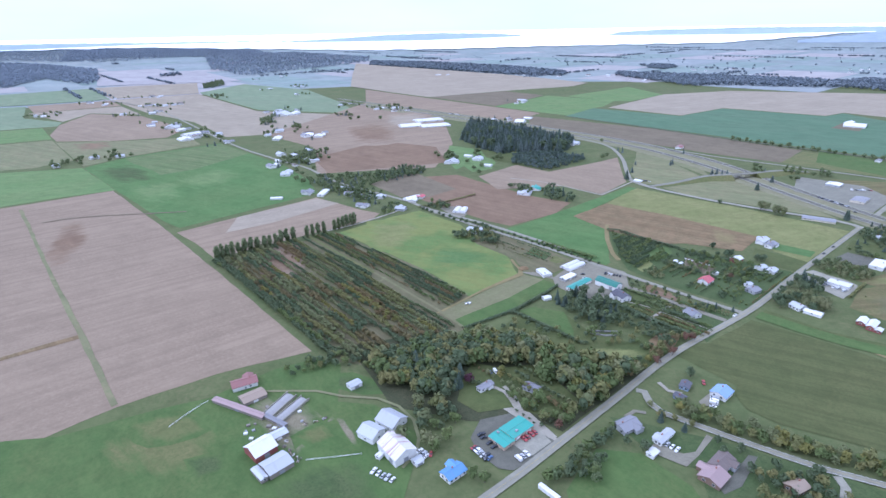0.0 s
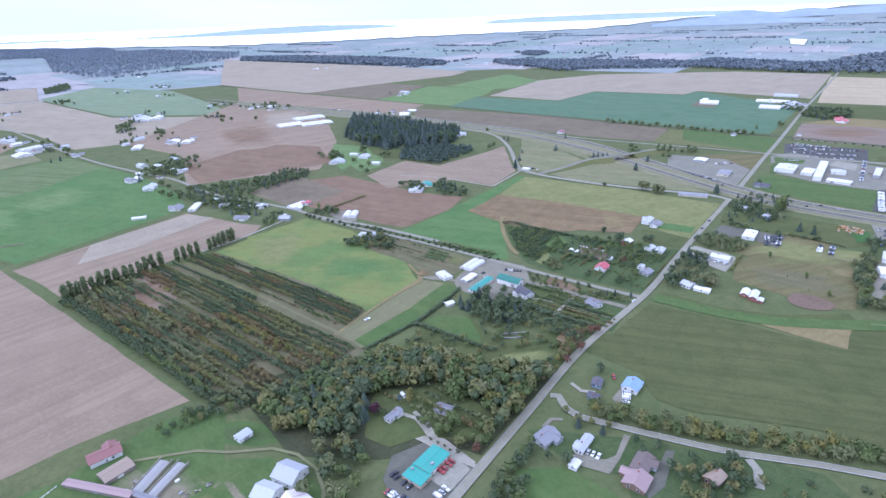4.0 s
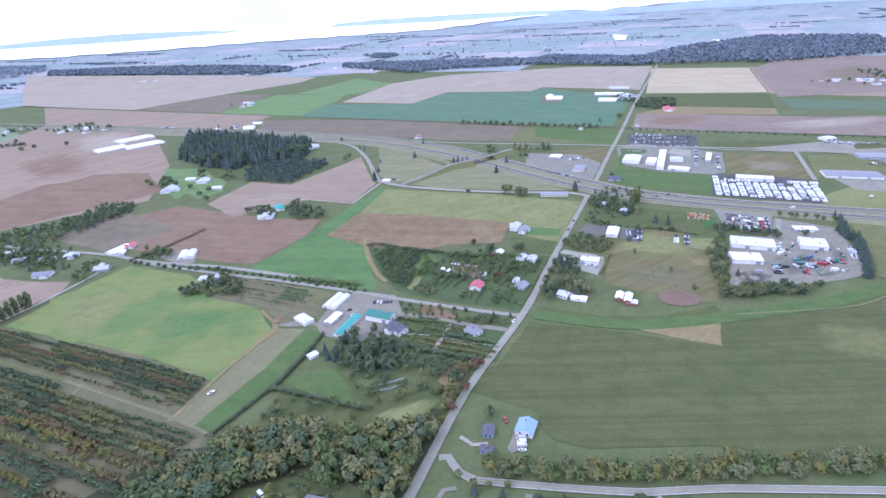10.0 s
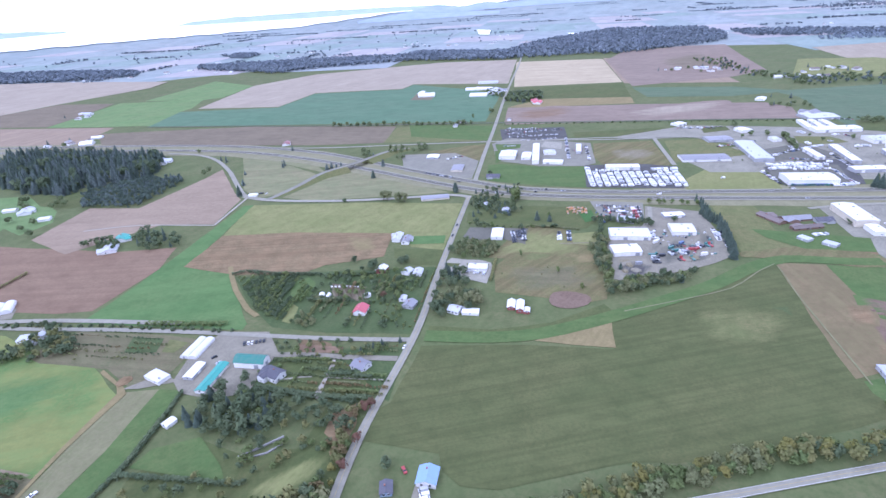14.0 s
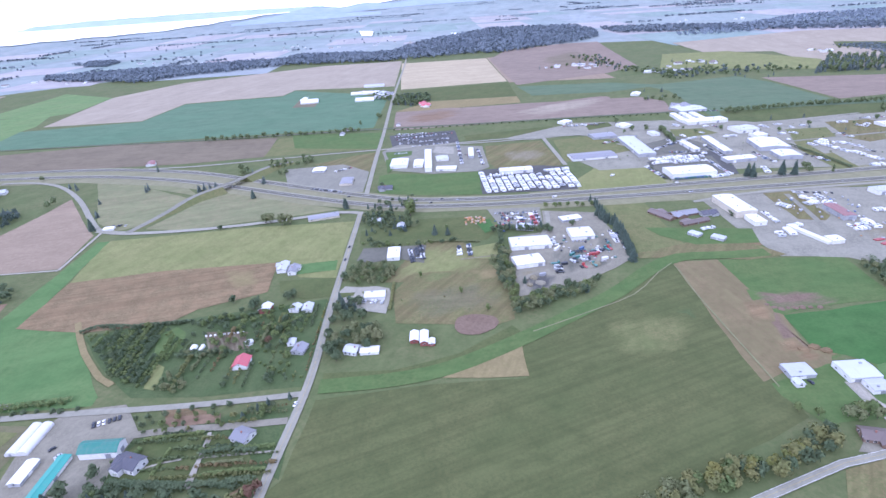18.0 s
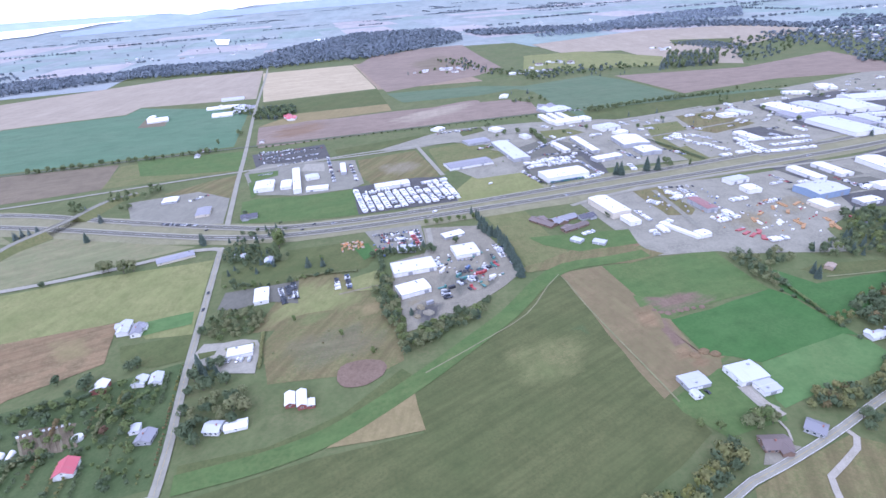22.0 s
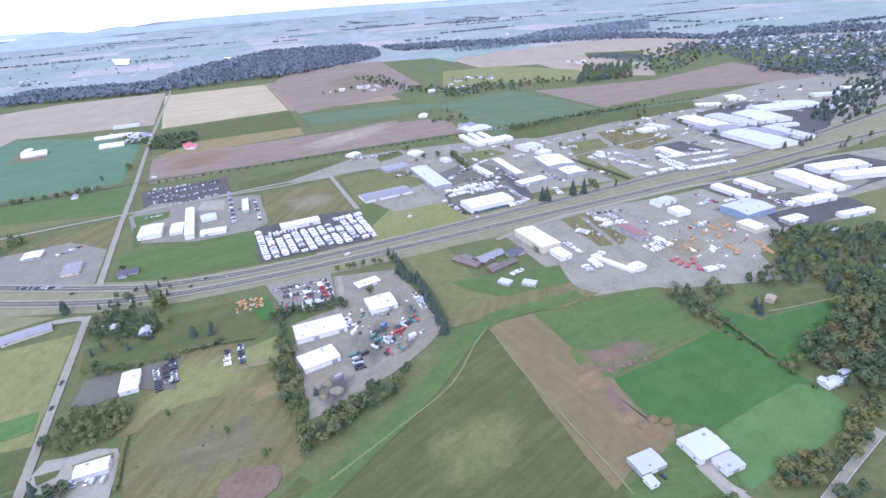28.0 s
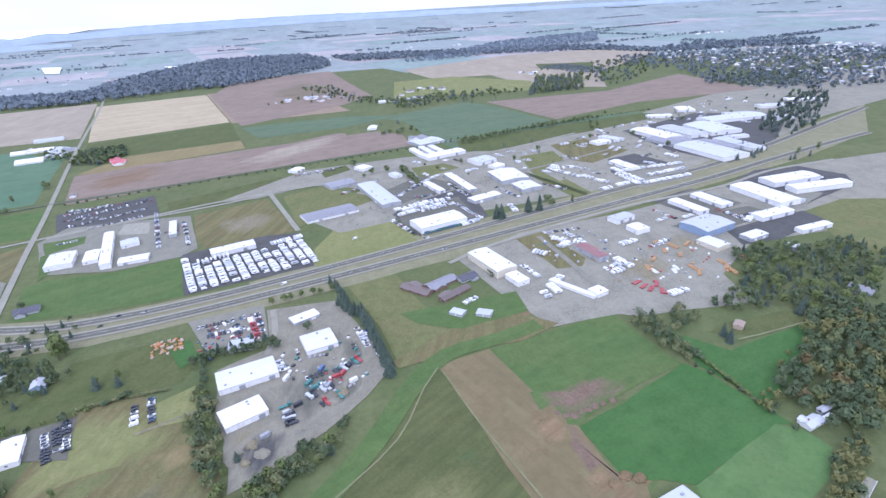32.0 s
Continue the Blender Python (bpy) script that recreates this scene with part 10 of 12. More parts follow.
for x, y in [(-2219.5, 304.0), (-2137.6, 297.6), (-2202.0, 342.7), (-2125.8, 330.7), (-1271.3, 140.0), (-1215.5, 122.4), (-1245.1, 186.6), (-1272.9, 210.2), (-1496.0, 476.9), (-1545.1, 527.8), (-1350.8, 546.7), (-1405.0, 606.8), (-1348.1, 600.6)]:
    tree("dark", x, y, 11, "beside a farm on the plain")
for x, y in [(-1306.8, 156.0), (-1314.5, 224.1), (-1546.4, 314.9), (-1512.4, 279.9)]:
    tree("conifer", x, y, 12, "beside a farm on the plain")
for x, y in [(-903.3, -1.7), (-861.2, -9.8), (-919.1, 56.3), (-941.4, 74.5), (-772.2, -36.3), (-745.3, -38.8), (-768.9, -4.1)]:
    tree("dark", x, y, 10, "beside a village house")
for x, y in [(-38.5, -226.9), (-36.3, -217.7), (-22.6, -223.8), (-23.2, -213.7), (-28.0, -228.5), (-44.5, -213.3)]:
    tree("round", x, y, 8, "in a woodland clearing")
for x, y in [(-39.5, -225.7), (-81.6, -212.2)]:
    tree("yellow", x, y, 6, "in a woodland clearing")
for x, y in [(329.7, -39.4), (337.3, -37.6), (343.4, -37.6), (344.3, -42.8), (333.9, -43.4)]:
    tree("olive", x, y, 9, "behind a brown-roofed house")
for x, y in [(394.3, -55.5), (398.0, -59.4), (389.3, -63.0), (407.7, -58.4)]:
    tree("dark", x, y, 8, "along the road past the houses")
for x, y in [(11.6, 123.5), (16.7, 126.6), (21.9, 117.6), (16.3, 112.1), (6.8, 135.3)]:
    tree("conifer", x, y, 10, "beside the white workshop")
for x, y in [(-685.7, 260.0), (-667.1, 251.8), (-658.6, 312.2), (-656.7, 317.9), (-701.7, 238.9), (-684.1, 231.1), (-596.9, 317.1), (-589.8, 301.5), (-560.6, 231.4), (-602.4, 234.2)]:
    tree("dark", x, y, 10, "round a farmstead below the wood")
for x, y in [(6.7, 77.6), (5.7, 99.2), (5.7, 175.9)]:
    tree("dark", x, y, 9, "along the county road verge")
for x, y in [(-202.6, 546.8), (-188.9, 532.3)]:
    tree("dark", x, y, 27, "beside the highway overpass")
for x, y in [(-162.8, 567.6), (-156.1, 573.5), (-143.1, 563.6), (-133.0, 533.9), (-142.0, 531.8)]:
    tree("dark", x, y, 22, "in a clump by the overpass ramp")
for x, y in [(-122.2, 573.0), (-115.2, 587.6), (-107.9, 593.9)]:
    tree("dark", x, y, 20, "in a clump by the overpass ramp")
for x, y in [(-328.6, 490.7), (-245.5, 475.4), (-228.0, 474.1), (-221.7, 478.5), (-153.7, 430.9), (-156.7, 493.3), (-17.6, 365.3), (-359.5, 598.8)]:
    tree("conifer", x, y, 13, "on the highway verge")
for x, y in [(-110.8, 331.6), (-104.7, 331.4), (-88.9, 323.8), (-80.0, 324.3)]:
    tree("olive", x, y, 15, "along the frontage road")
for x, y in [(-161.7, 320.8)]:
    tree("dark", x, y, 8, "along the frontage road")
for x, y in [(62.7, 295.5)]:
    tree("poplar", x, y, 20, "beside the highway")
for x, y in [(91.9, 266.6), (105.9, 262.6)]:
    tree("conifer", x, y, 11, "in the rough paddock")
for x, y in [(498.0, 385.3), (503.0, 381.9), (541.7, 383.0), (556.2, 380.1)]:
    tree("conifer", x, y, 19, "beside the highway frontage yards")
for x, y in [(915.9, 383.4), (944.1, 377.1), (952.6, 386.9), (969.7, 390.1), (980.2, 390.3), (996.7, 394.7), (971.7, 339.4), (981.7, 339.3), (1014.5, 337.4)]:
    tree("conifer", x, y, 17, "in a line beside the highway")
for x, y in [(559.7, 911.1), (576.9, 916.7), (583.6, 890.4), (605.9, 919.3), (619.8, 907.1), (624.4, 888.9)]:
    tree("dark", x, y, 9, "along the yard behind the highway")
for x, y in [(465.8, 652.9), (485.6, 637.8), (433.4, 718.8), (661.4, 732.0), (664.3, 758.5), (899.3, 680.4), (905.2, 502.8)]:
    tree("dark", x, y, 9, "between the yards")

# ---- parked vehicles ----
for k in range(13):
    x, top = 161.5 + 9.8 * k, (474 if k == 0 else 447 + 4 * (k % 3) if k < 11 else 462)
    parked(x, top, x + 2.8, 386.5, int((top - 386.5) / 3.5), -90 + 3 * (k % 3), WHITE, 300 + k, 0.24, "parked on a trailer sales lot")
parked(172.0, 456.5, 206.0, 457.5, 8, 2, WHITE, 320, 0.3, "parked on a trailer sales lot")
parked(249.8, 461.3, 286.3, 464.7, 11, 5, WHITE, 11, 0.2, "parked on a trailer sales lot")
parked(403.9, 461.4, 474.4, 469.0, 21, 6, WHITE, 12, 0.15, "parked beside a large warehouse")
parked(414.2, 475.8, 486.9, 481.1, 22, 4, WHITE, 13, 0.15, "parked beside a large warehouse")
parked(484.0, 462.5, 483.1, 422.2, 13, -91, MIX, 14, 0.15, "parked beside a large warehouse")
parked(406.6, 392.8, 450.2, 392.1, 15, -1, TEAL, 15, 0.05, "parked in front of a white warehouse")
parked(451.9, 390.9, 478.4, 392.7, 9, 4, TEAL, 16, 0.05, "parked in front of a white warehouse")
parked(25.8, 704.1, 132.5, 729.7, 37, 13, MIX, 17, 0.15, "parked in a large car park")
parked(24.0, 728.9, 77.8, 740.2, 18, 12, MIX, 18, 0.15, "parked in a large car park")
parked(32.5, 671.7, 132.8, 693.4, 35, 12, MIX, 19, 0.2, "parked in a large car park")
parked(57.3, 647.7, 121.4, 661.5, 22, 12, MIX, 20, 0.2, "parked in a large car park")
parked(137.3, 665.7, 137.7, 524.9, 48, -90, MIX, 21, 0.2, "parked in a depot yard")
parked(168.2, 602.5, 168.8, 512.0, 31, -90, MIX, 22, 0.2, "parked in a depot yard")
parked(-77.2, 451.4, -33.1, 429.2, 17, -27, DARK, 23, 0.1, "parked beside the restaurant")
parked(-56.9, 527.2, -31.7, 547.8, 11, 39, MIX, 24, 0.2, "parked beside the restaurant")
parked(76.8, 238.1, 79.6, 205.0, 11, -85, DARK, 25, 0.1, "parked in an office car park")
parked(65.3, 230.8, 69.8, 199.7, 10, -82, DARK, 26, 0.1, "parked in an office car park")
parked(71.5, 233.0, 74.9, 207.4, 8, -82, DARK, 27, 0.2, "parked in an office car park")
parked(116.4, 232.0, 116.2, 209.5, 7, -91, MIX, 28, 0.1, "parked beside a farm track")
parked(126.4, 235.3, 126.6, 206.4, 9, -90, MIX, 29, 0.2, "parked beside a farm track")
parked(276.4, 243.9, 275.7, 213.5, 10, -91, WHITE2, 30, 0.1, "parked in a contractor's yard")
parked(211.9, 234.1, 212.5, 216.3, 6, -88, WHITE2, 31, 0.1, "parked in a contractor's yard")
parked(208.3, 233.1, 209.1, 218.1, 5, -87, WHITE2, 32, 0.1, "parked in a contractor's yard")
parked(223.5, 199.3, 240.1, 199.5, 5, 1, MIX, 33, 0.1, "parked in a contractor's yard")
parked(220.0, 178.7, 239.7, 183.5, 6, 14, MACH, 34, 0.1, "parked in a contractor's yard")
parked(225.3, 166.3, 244.6, 170.6, 6, 13, MACH, 35, 0.1, "parked in a contractor's yard")
parked(236.2, 187.1, 247.7, 186.3, 3, -4, RED, 36, 0.05, "parked in a contractor's yard")
parked(204.6, 178.8, 205.6, 157.6, 7, -87, MACH, 37, 0.1, "parked in a contractor's yard")
parked(187.6, 299.8, 192.3, 285.1, 5, -72, MIX, 38, 0.05, "parked in a scrap yard")
parked(203.7, 309.5, 204.4, 272.6, 12, -89, RED, 39, 0.05, "parked in a scrap yard")
parked(191.9, 303.5, 190.1, 269.4, 11, -93, MIX, 40, 0.05, "parked in a scrap yard")
parked(168.5, 304.4, 190.4, 310.6, 7, 16, MIX, 41, 0.2, "parked in a scrap yard")
parked(209.8, 312.5, 209.2, 275.7, 12, -91, MIX, 42, 0.2, "parked in a scrap yard")
parked(744.4, 462.0, 732.7, 388.3, 22, -99, WHITE, 43, 0.1, "parked on a vehicle lot")
parked(730.3, 434.7, 719.2, 381.7, 16, -102, WHITE, 44, 0.1, "parked on a vehicle lot")
parked(725.2, 380.7, 805.2, 373.4, 24, -5, WHITE, 45, 0.1, "parked on a vehicle lot")
parked(758.3, 403.8, 823.4, 399.6, 19, -4, WHITE, 46, 0.1, "parked on a vehicle lot")
parked(671.4, 516.0, 679.7, 453.5, 19, -82, WHITE, 47, 0.3, "parked on a vehicle lot")
parked(686.6, 455.7, 692.8, 410.0, 13, -82, WHITE, 48, 0.3, "parked on a vehicle lot")
parked(690.0, 395.9, 714.0, 395.1, 7, -2, WHITE, 49, 0.3, "parked on a gravel yard")
parked(517.4, 308.0, 520.3, 276.9, 10, -85, WHITE2, 50, 0.2, "parked on a gravel yard")
parked(535.8, 306.6, 534.9, 271.6, 12, -91, WHITE2, 51, 0.2, "parked on a gravel yard")
parked(509.6, 215.8, 528.3, 217.0, 6, 4, WHITE2, 52, 0.2, "parked on a gravel yard")
parked(530.6, 215.6, 549.9, 216.9, 6, 4, WHITE2, 53, 0.2, "parked on a gravel yard")
parked(451.5, 266.4, 450.5, 235.7, 10, -92, WHITE2, 54, 0.2, "parked on a gravel yard")
parked(436.1, 215.6, 434.7, 200.5, 4, -95, WHITE, 55, 0.1, "parked on a gravel yard")
parked(448.6, 219.5, 447.0, 202.6, 5, -95, WHITE, 56, 0.1, "parked on a gravel yard")
parked(365.3, 230.1, 383.3, 235.4, 6, 16, WHITE2, 57, 0.2, "parked beside a storage row")
parked(370.3, 586.3, 437.7, 620.3, 26, 27, MIX, 58, 0.25, "parked beside estate halls")
parked(428.8, 530.0, 479.2, 561.3, 20, 32, MIX, 59, 0.25, "parked beside estate halls")
parked(514.2, 536.5, 511.1, 479.7, 19, -93, MIX, 60, 0.25, "parked beside estate halls")
parked(561.3, 486.3, 559.1, 446.6, 13, -93, MIX, 61, 0.25, "parked beside estate halls")
parked(620.9, 461.0, 630.1, 422.1, 13, -77, MIX, 62, 0.25, "parked beside estate halls")
parked(720.3, 265.2, 719.4, 220.8, 15, -91, MIX, 63, 0.25, "parked beside estate halls")
parked(714.7, 234.6, 752.5, 232.3, 13, -3, MIX, 64, 0.25, "parked beside estate halls")
parked(662.7, 303.4, 662.0, 268.8, 11, -91, MIX, 65, 0.25, "parked beside estate halls")
parked(824.5, 638.7, 900.3, 636.0, 26, -2, MIX, 66, 0.3, "parked beside estate halls")
parked(572.3, 786.9, 647.6, 767.3, 26, -15, MIX, 67, 0.3, "parked beside estate halls")
parked(334.5, 722.6, 416.1, 727.6, 28, 4, MIX, 68, 0.3, "parked beside estate halls")
parked(353.7, 721.2, 402.0, 715.7, 16, -6, MIX, 69, 0.3, "parked beside estate halls")
parked(-40.1, -282.0, -25.1, -283.0, 5, -4, MIX, 70, 0.05, "parked beside the teal-roofed shop")
parked(-36.8, -271.9, -28.3, -272.8, 2, -6, DARK, 71, 0.05, "parked beside the teal-roofed shop")
parked(-14.2, -270.1, -12.3, -257.0, 4, 82, MIX, 72, 0.05, "parked beside the teal-roofed shop")
parked(-22.9, -255.5, -22.5, -242.5, 4, 88, RED, 73, 0.05, "parked beside the teal-roofed shop")
parked(-45.5, -270.3, -39.0, -272.1, 2, -15, MIX, 74, 0.1, "parked behind the teal-roofed shop")
parked(-65.0, -340.0, -48.9, -334.2, 5, 20, MIX, 75, 0.1, "parked on the barn drive")
parked(-59.7, -309.3, -50.7, -308.1, 3, 8, MIX, 76, 0.1, "parked on the barn drive")
parked(-87.3, -220.2, -84.8, -213.8, 2, 69, MIX, 77, 0.1, "parked at a cottage in the trees")
parked(37.2, -191.2, 46.3, -191.1, 3, 1, MIX, 78, 0.1, "parked on a house drive")
parked(-150.9, -20.2, -131.1, -36.6, 8, -40, MIX, 79, 0.2, "parked on a nursery yard")
parked(-133.9, -4.9, -116.9, 2.0, 6, 22, MIX, 80, 0.2, "parked on a nursery yard")
parked(36.7, -124.5, 41.2, -136.2, 4, -69, WHITE2, 81, 0.1, "parked beside a blue-roofed house")
parked(25.1, 131.1, 45.9, 126.3, 7, -13, WHITE2, 82, 0.1, "parked beside a workshop")
parked(-1135.5, 652.1, -1083.4, 649.4, 17, -3, MIX, 83, 0.3, "parked on the freeway")
parked(-309.8, 358.1, -290.7, 356.9, 6, -4, MIX, 84, 0.3, "parked beside the ramp")
parked(26.0, 608.5, 54.7, 609.5, 9, 2, MIX, 85, 0.2, "parked on the depot yard")
parked(132.8, 576.3, 162.0, 573.2, 10, -6, MIX, 86, 0.3, "parked on the depot yard")
parked(19.4, 748.2, 127.5, 734.3, 37, -7, MIX, 87, 0.2, "parked on a large car park")
parked(26.3, 704.3, 67.2, 692.8, 14, -16, MIX, 88, 0.2, "parked on a large car park")
parked(460.5, 554.7, 522.1, 586.5, 23, 27, WHITE2, 89, 0.2, "parked on an estate lot")
parked(433.7, 458.3, 485.0, 462.3, 17, 4, WHITE2, 90, 0.2, "parked on an estate lot")
parked(428.4, 396.3, 464.0, 394.6, 12, -3, TEAL, 91, 0.1, "parked on an estate lot")
parked(743.3, 441.8, 840.9, 419.8, 30, -13, WHITE, 92, 0.2, "parked on an estate lot")
parked(22.8, -114.0, 25.8, -112.2, 2, 31, RED, 93, 0.3, "parked beside a blue-roofed house")
parked(-55.6, -308.7, -48.2, -302.3, 3, 41, MIX, 94, 0.3, "parked beside the old barn")
parked(-38.5, -282.3, -24.0, -280.9, 5, 6, MIX, 95, 0.3, "parked beside the teal-roofed shop")
parked(243.4, 194.9, 265.3, 202.0, 7, 18, MACH, 96, 0.1, "parked in a contractor's yard")
parked(282.2, 240.6, 279.8, 194.1, 16, -93, MIX, 97, 0.2, "parked in a contractor's yard")
parked(161.9, 314.2, 206.6, 310.4, 15, -5, MIX, 98, 0.1, "parked on a scrap and vehicle yard")
parked(167.3, 295.6, 198.1, 293.8, 10, -3, MIX, 99, 0.2, "parked on a scrap and vehicle yard")
parked(323.0, -9.8, 329.1, -8.5, 2, 12, MIX, 100, 0.3, "parked beside the farm sheds")
parked(452.9, 389.7, 477.4, 392.6, 7, 7, WHITE, 101, 0.2, "parked on a highway vehicle lot")
parked(392.2, 450.9, 397.2, 398.1, 18, -85, MIX, 102, 0.1, "parked on a highway vehicle lot")
parked(482.4, 429.1, 483.6, 395.1, 11, -88, MIX, 103, 0.1, "parked on a highway vehicle lot")
parked(407.0, 481.6, 469.4, 485.3, 18, 3, WHITE, 104, 0.4, "parked on a highway vehicle lot")
parked(449.2, 513.8, 479.8, 506.4, 10, -14, MIX, 105, 0.3, "parked on a highway vehicle lot")
parked(664.9, 393.1, 713.9, 396.4, 14, 4, WHITE, 106, 0.4, "parked on a gravel yard by the highway")
parked(671.9, 510.8, 708.9, 497.7, 11, -19, WHITE, 107, 0.3, "parked on a gravel yard by the highway")
parked(562.4, 476.6, 563.0, 432.4, 15, -89, MIX, 108, 0.5, "parked behind the yard sheds")
parked(537.8, 420.7, 529.4, 391.5, 9, -106, WHITE, 109, 0.5, "parked behind the yard sheds")
parked(515.6, 318.9, 556.5, 307.2, 14, -16, MIX, 110, 0.2, "parked in a machinery yard")
parked(513.7, 301.3, 531.5, 276.9, 9, -54, WHITE, 111, 0.3, "parked in a machinery yard")
parked(516.9, 214.9, 545.2, 218.9, 8, 8, WHITE, 112, 0.3, "parked in a machinery yard")
parked(563.7, 230.4, 601.9, 230.4, 13, 0, MIX, 113, 0.3, "parked in a machinery yard")
parked(515.1, 152.2, 541.9, 149.6, 8, -6, WHITE, 114, 0.3, "parked in a machinery yard")
vehicle("car", "car_white", 37.4, 360.9, 88, "driving on the road", "vehicles on the road")
vehicle("car", "car_dark", 88.4, 364.5, 100, "driving on the road", "vehicles on the road")
vehicle("car", "car_silver", 123.8, 368.4, 100, "driving on the road", "vehicles on the road")
vehicle("van", "car_white", 242.3, 355.7, 105, "driving on the road", "vehicles on the road")
vehicle("car", "car_dark", -20.7, 409.3, 95, "driving on the road", "vehicles on the road")
vehicle("car", "car_white", 405.1, 378.7, 110, "driving on the road", "vehicles on the road")
vehicle("car", "car_silver", 763.0, 344.7, 112, "driving on the road", "vehicles on the road")
vehicle("car", "car_white", 54.1, 366.1, 95, "driving on the road", "vehicles on the road")
vehicle("car", "car_dark", 102.4, 374.6, 92, "driving on the road", "vehicles on the road")
vehicle("car", "car_white", -1129.3, 646.6, 90, "driving on the road", "vehicles on the road")
vehicle("van", "car_white", 335.3, 422.7, 105, "driving on the road", "vehicles on the road")
vehicle("car", "car_silver", 405.9, 341.2, 92, "driving on the road", "vehicles on the road")
vehicle("car", "car_dark", 0.5, 215.4, 170, "driving on the road", "vehicles on the road")
vehicle("car", "car_dark", 1.0, 245.5, 170, "driving on the road", "vehicles on the road")
vehicle("car", "car_white", -4.0, 3.2, 170, "driving on the road", "vehicles on the road")
vehicle("pickup", "car_white", -180.2, -155.3, 160, "driving on the road", "vehicles on the road")

# ---- nursery rows ----
def planted_rows(name, label, ring, gap, spacing, kinds, low, high, count, size, seed, along_x=True, patchy=0.25, wander=0.6):
    """Rows of nursery stock; each stretch of a row holds one kind, and some stretches are bare."""
    rng = random.Random(seed)
    x0, x1 = min(p[0] for p in ring), max(p[0] for p in ring)
    y0, y1 = min(p[1] for p in ring), max(p[1] for p in ring)
    a0, a1, b0, b1 = (y0, y1, x0, x1) if along_x else (x0, x1, y0, y1)
    heap = {}
    a = a0
    while a < a1:
        b = b0
        while b < b1:
            stretch = rng.uniform(12, 60)
            bare = rng.random() < patchy
            kind, tall = rng.choices(kinds, [k[2] for k in kinds])[0], rng.uniform(low, high)
            c = b
            while c < min(b + stretch, b1):
                px, py = (c, a) if along_x else (a, c)
                px += rng.uniform(-0.5, 0.5)
                py += rng.uniform(-wander, wander)
                if not bare and rng.random() > 0.08 and inside(ring, px, py):
                    heap.setdefault((kind[0], kind[1]), []).append((px, py, tall * rng.uniform(0.75, 1.2)))
                c += spacing
            b += stretch
        a += gap * rng.uniform(0.9, 1.1)
    first = None
    for (shape, mat), spots in heap.items():
        forms = [crown_quads(shape, random.Random(f"{shape}{mat}{j}"), count, size) for j in range(4)]
        some = []
        for px, py, h in spots:
            q = rng.choice(forms) * (h * np.array((rng.uniform(0.85, 1.2), rng.uniform(0.85, 1.2), 1)))
            some.append((q + np.array((px, py, 0.3)), soft_normals(q)))
        ob = new(name if first is None else "foliage", quads_mesh(name, np.concatenate([q for q, _ in some]), mat, np.concatenate([k for _, k in some])))
        tagged(ob, label if first is None else "", "plants" if first is None else "", kind="stuff")
        if first is not None:
            ob.parent = first
        else:
            first = ob


FINE = [("round", "leaf_dark", 3), ("round", "leaf_green", 2), ("round", "leaf_rust", 1.5), ("round", "leaf_mixed", 2)]
STOCK = [("round", "leaf_mixed", 2.4), ("round", "leaf_dark", 2.8), ("round", "leaf_mid", 1.8), ("round", "leaf_olive", 2.0), ("round", "leaf_yellow", 0.4), ("round", "leaf_rust", 1.8)]
planted_rows("nursery_rows", "fine rows of dark young nursery trees", [(-446, -176), (-434, -147), (-276, -142), (-194, -146), (-188, -176)], 5.2, 1.6, FINE, 2.6, 4.6, 46, 0.14, 3, True, 0.06, 0.5)
planted_rows("nursery_rows", "long rows of young nursery trees in autumn tints", [(-452, -228), (-448, -188), (-300, -186), (-290, -191), (-156, -191), (-156, -228)], 5.6, 1.7, STOCK, 3.0, 5.4, 46, 0.135, 4, True, 0.05, 0.7)
planted_rows("nursery_rows", "tall mixed rows of nursery trees", [(-453, -288), (-452, -230), (-158, -230), (-158, -276), (-180, -288)], 6.5, 1.9, STOCK, 3.4, 6.6, 50, 0.125, 5, True, 0.06, 1.1)
planted_rows("nursery_rows", "yellow and orange nursery row", [(-294, -227), (-294, -212), (-206, -216), (-206, -231)], 7.0, 2.2, [("round", "leaf_yellow", 3), ("round", "leaf_rust", 3)], 4, 6, 60, 0.12, 6, True, 0.1, 0.9)
planted_rows("hedge_trees", "dense dark edge row of nursery trees", [(-450, -300), (-450, -292), (-185, -289), (-185, -297)], 4.0, 3.0, [("round", "leaf_dark", 3), ("round", "leaf_green", 1)], 5, 7, 70, 0.1, 4, patchy=0.0)
planted_rows("nursery_rows", "dark green block of nursery shrubs", [(-198, 103), (-142, 116), (-108, 86), (-119, 29), (-155, 54)], 4.2, 2.6, [("round", "leaf_dark", 3), ("round", "leaf_green", 2)], 2.6, 4.2, 60, 0.12, 6, False, 0.06)
planted_rows("garden_beds", "mixed garden beds and shrub rows", [(-106, 84), (-3, 136), (-3, 26), (-72, 22), (-118, 26)], 7, 3.0, STOCK, 1.8, 4.6, 50, 0.12, 7, False, 0.4)
planted_rows("display_garden", "clipped hedges and shrubs of a display garden", [(-98, -22), (-6, 6), (-4, -60), (-76, -54), (-108, -44)], 7, 2.8, STOCK, 1.8, 4.2, 50, 0.12, 8, True, 0.3)
planted_rows("shrub_bed", "weedy shrubs below the hay field", [(-350, 20), (-200, 8), (-190, -30), (-260, -38), (-330, -10)], 7, 3.6, STOCK, 1.5, 3.2, 40, 0.14, 9, True, 0.45)
planted_rows("shrub_bed", "rough shrubs along the woodland edge", [(-170, -300), (-120, -250), (-60, -230), (-20, -250), (-20, -200), (-150, -185), (-160, -240)], 8, 5, STOCK, 3, 6, 60, 0.11, 10, True, 0.55)

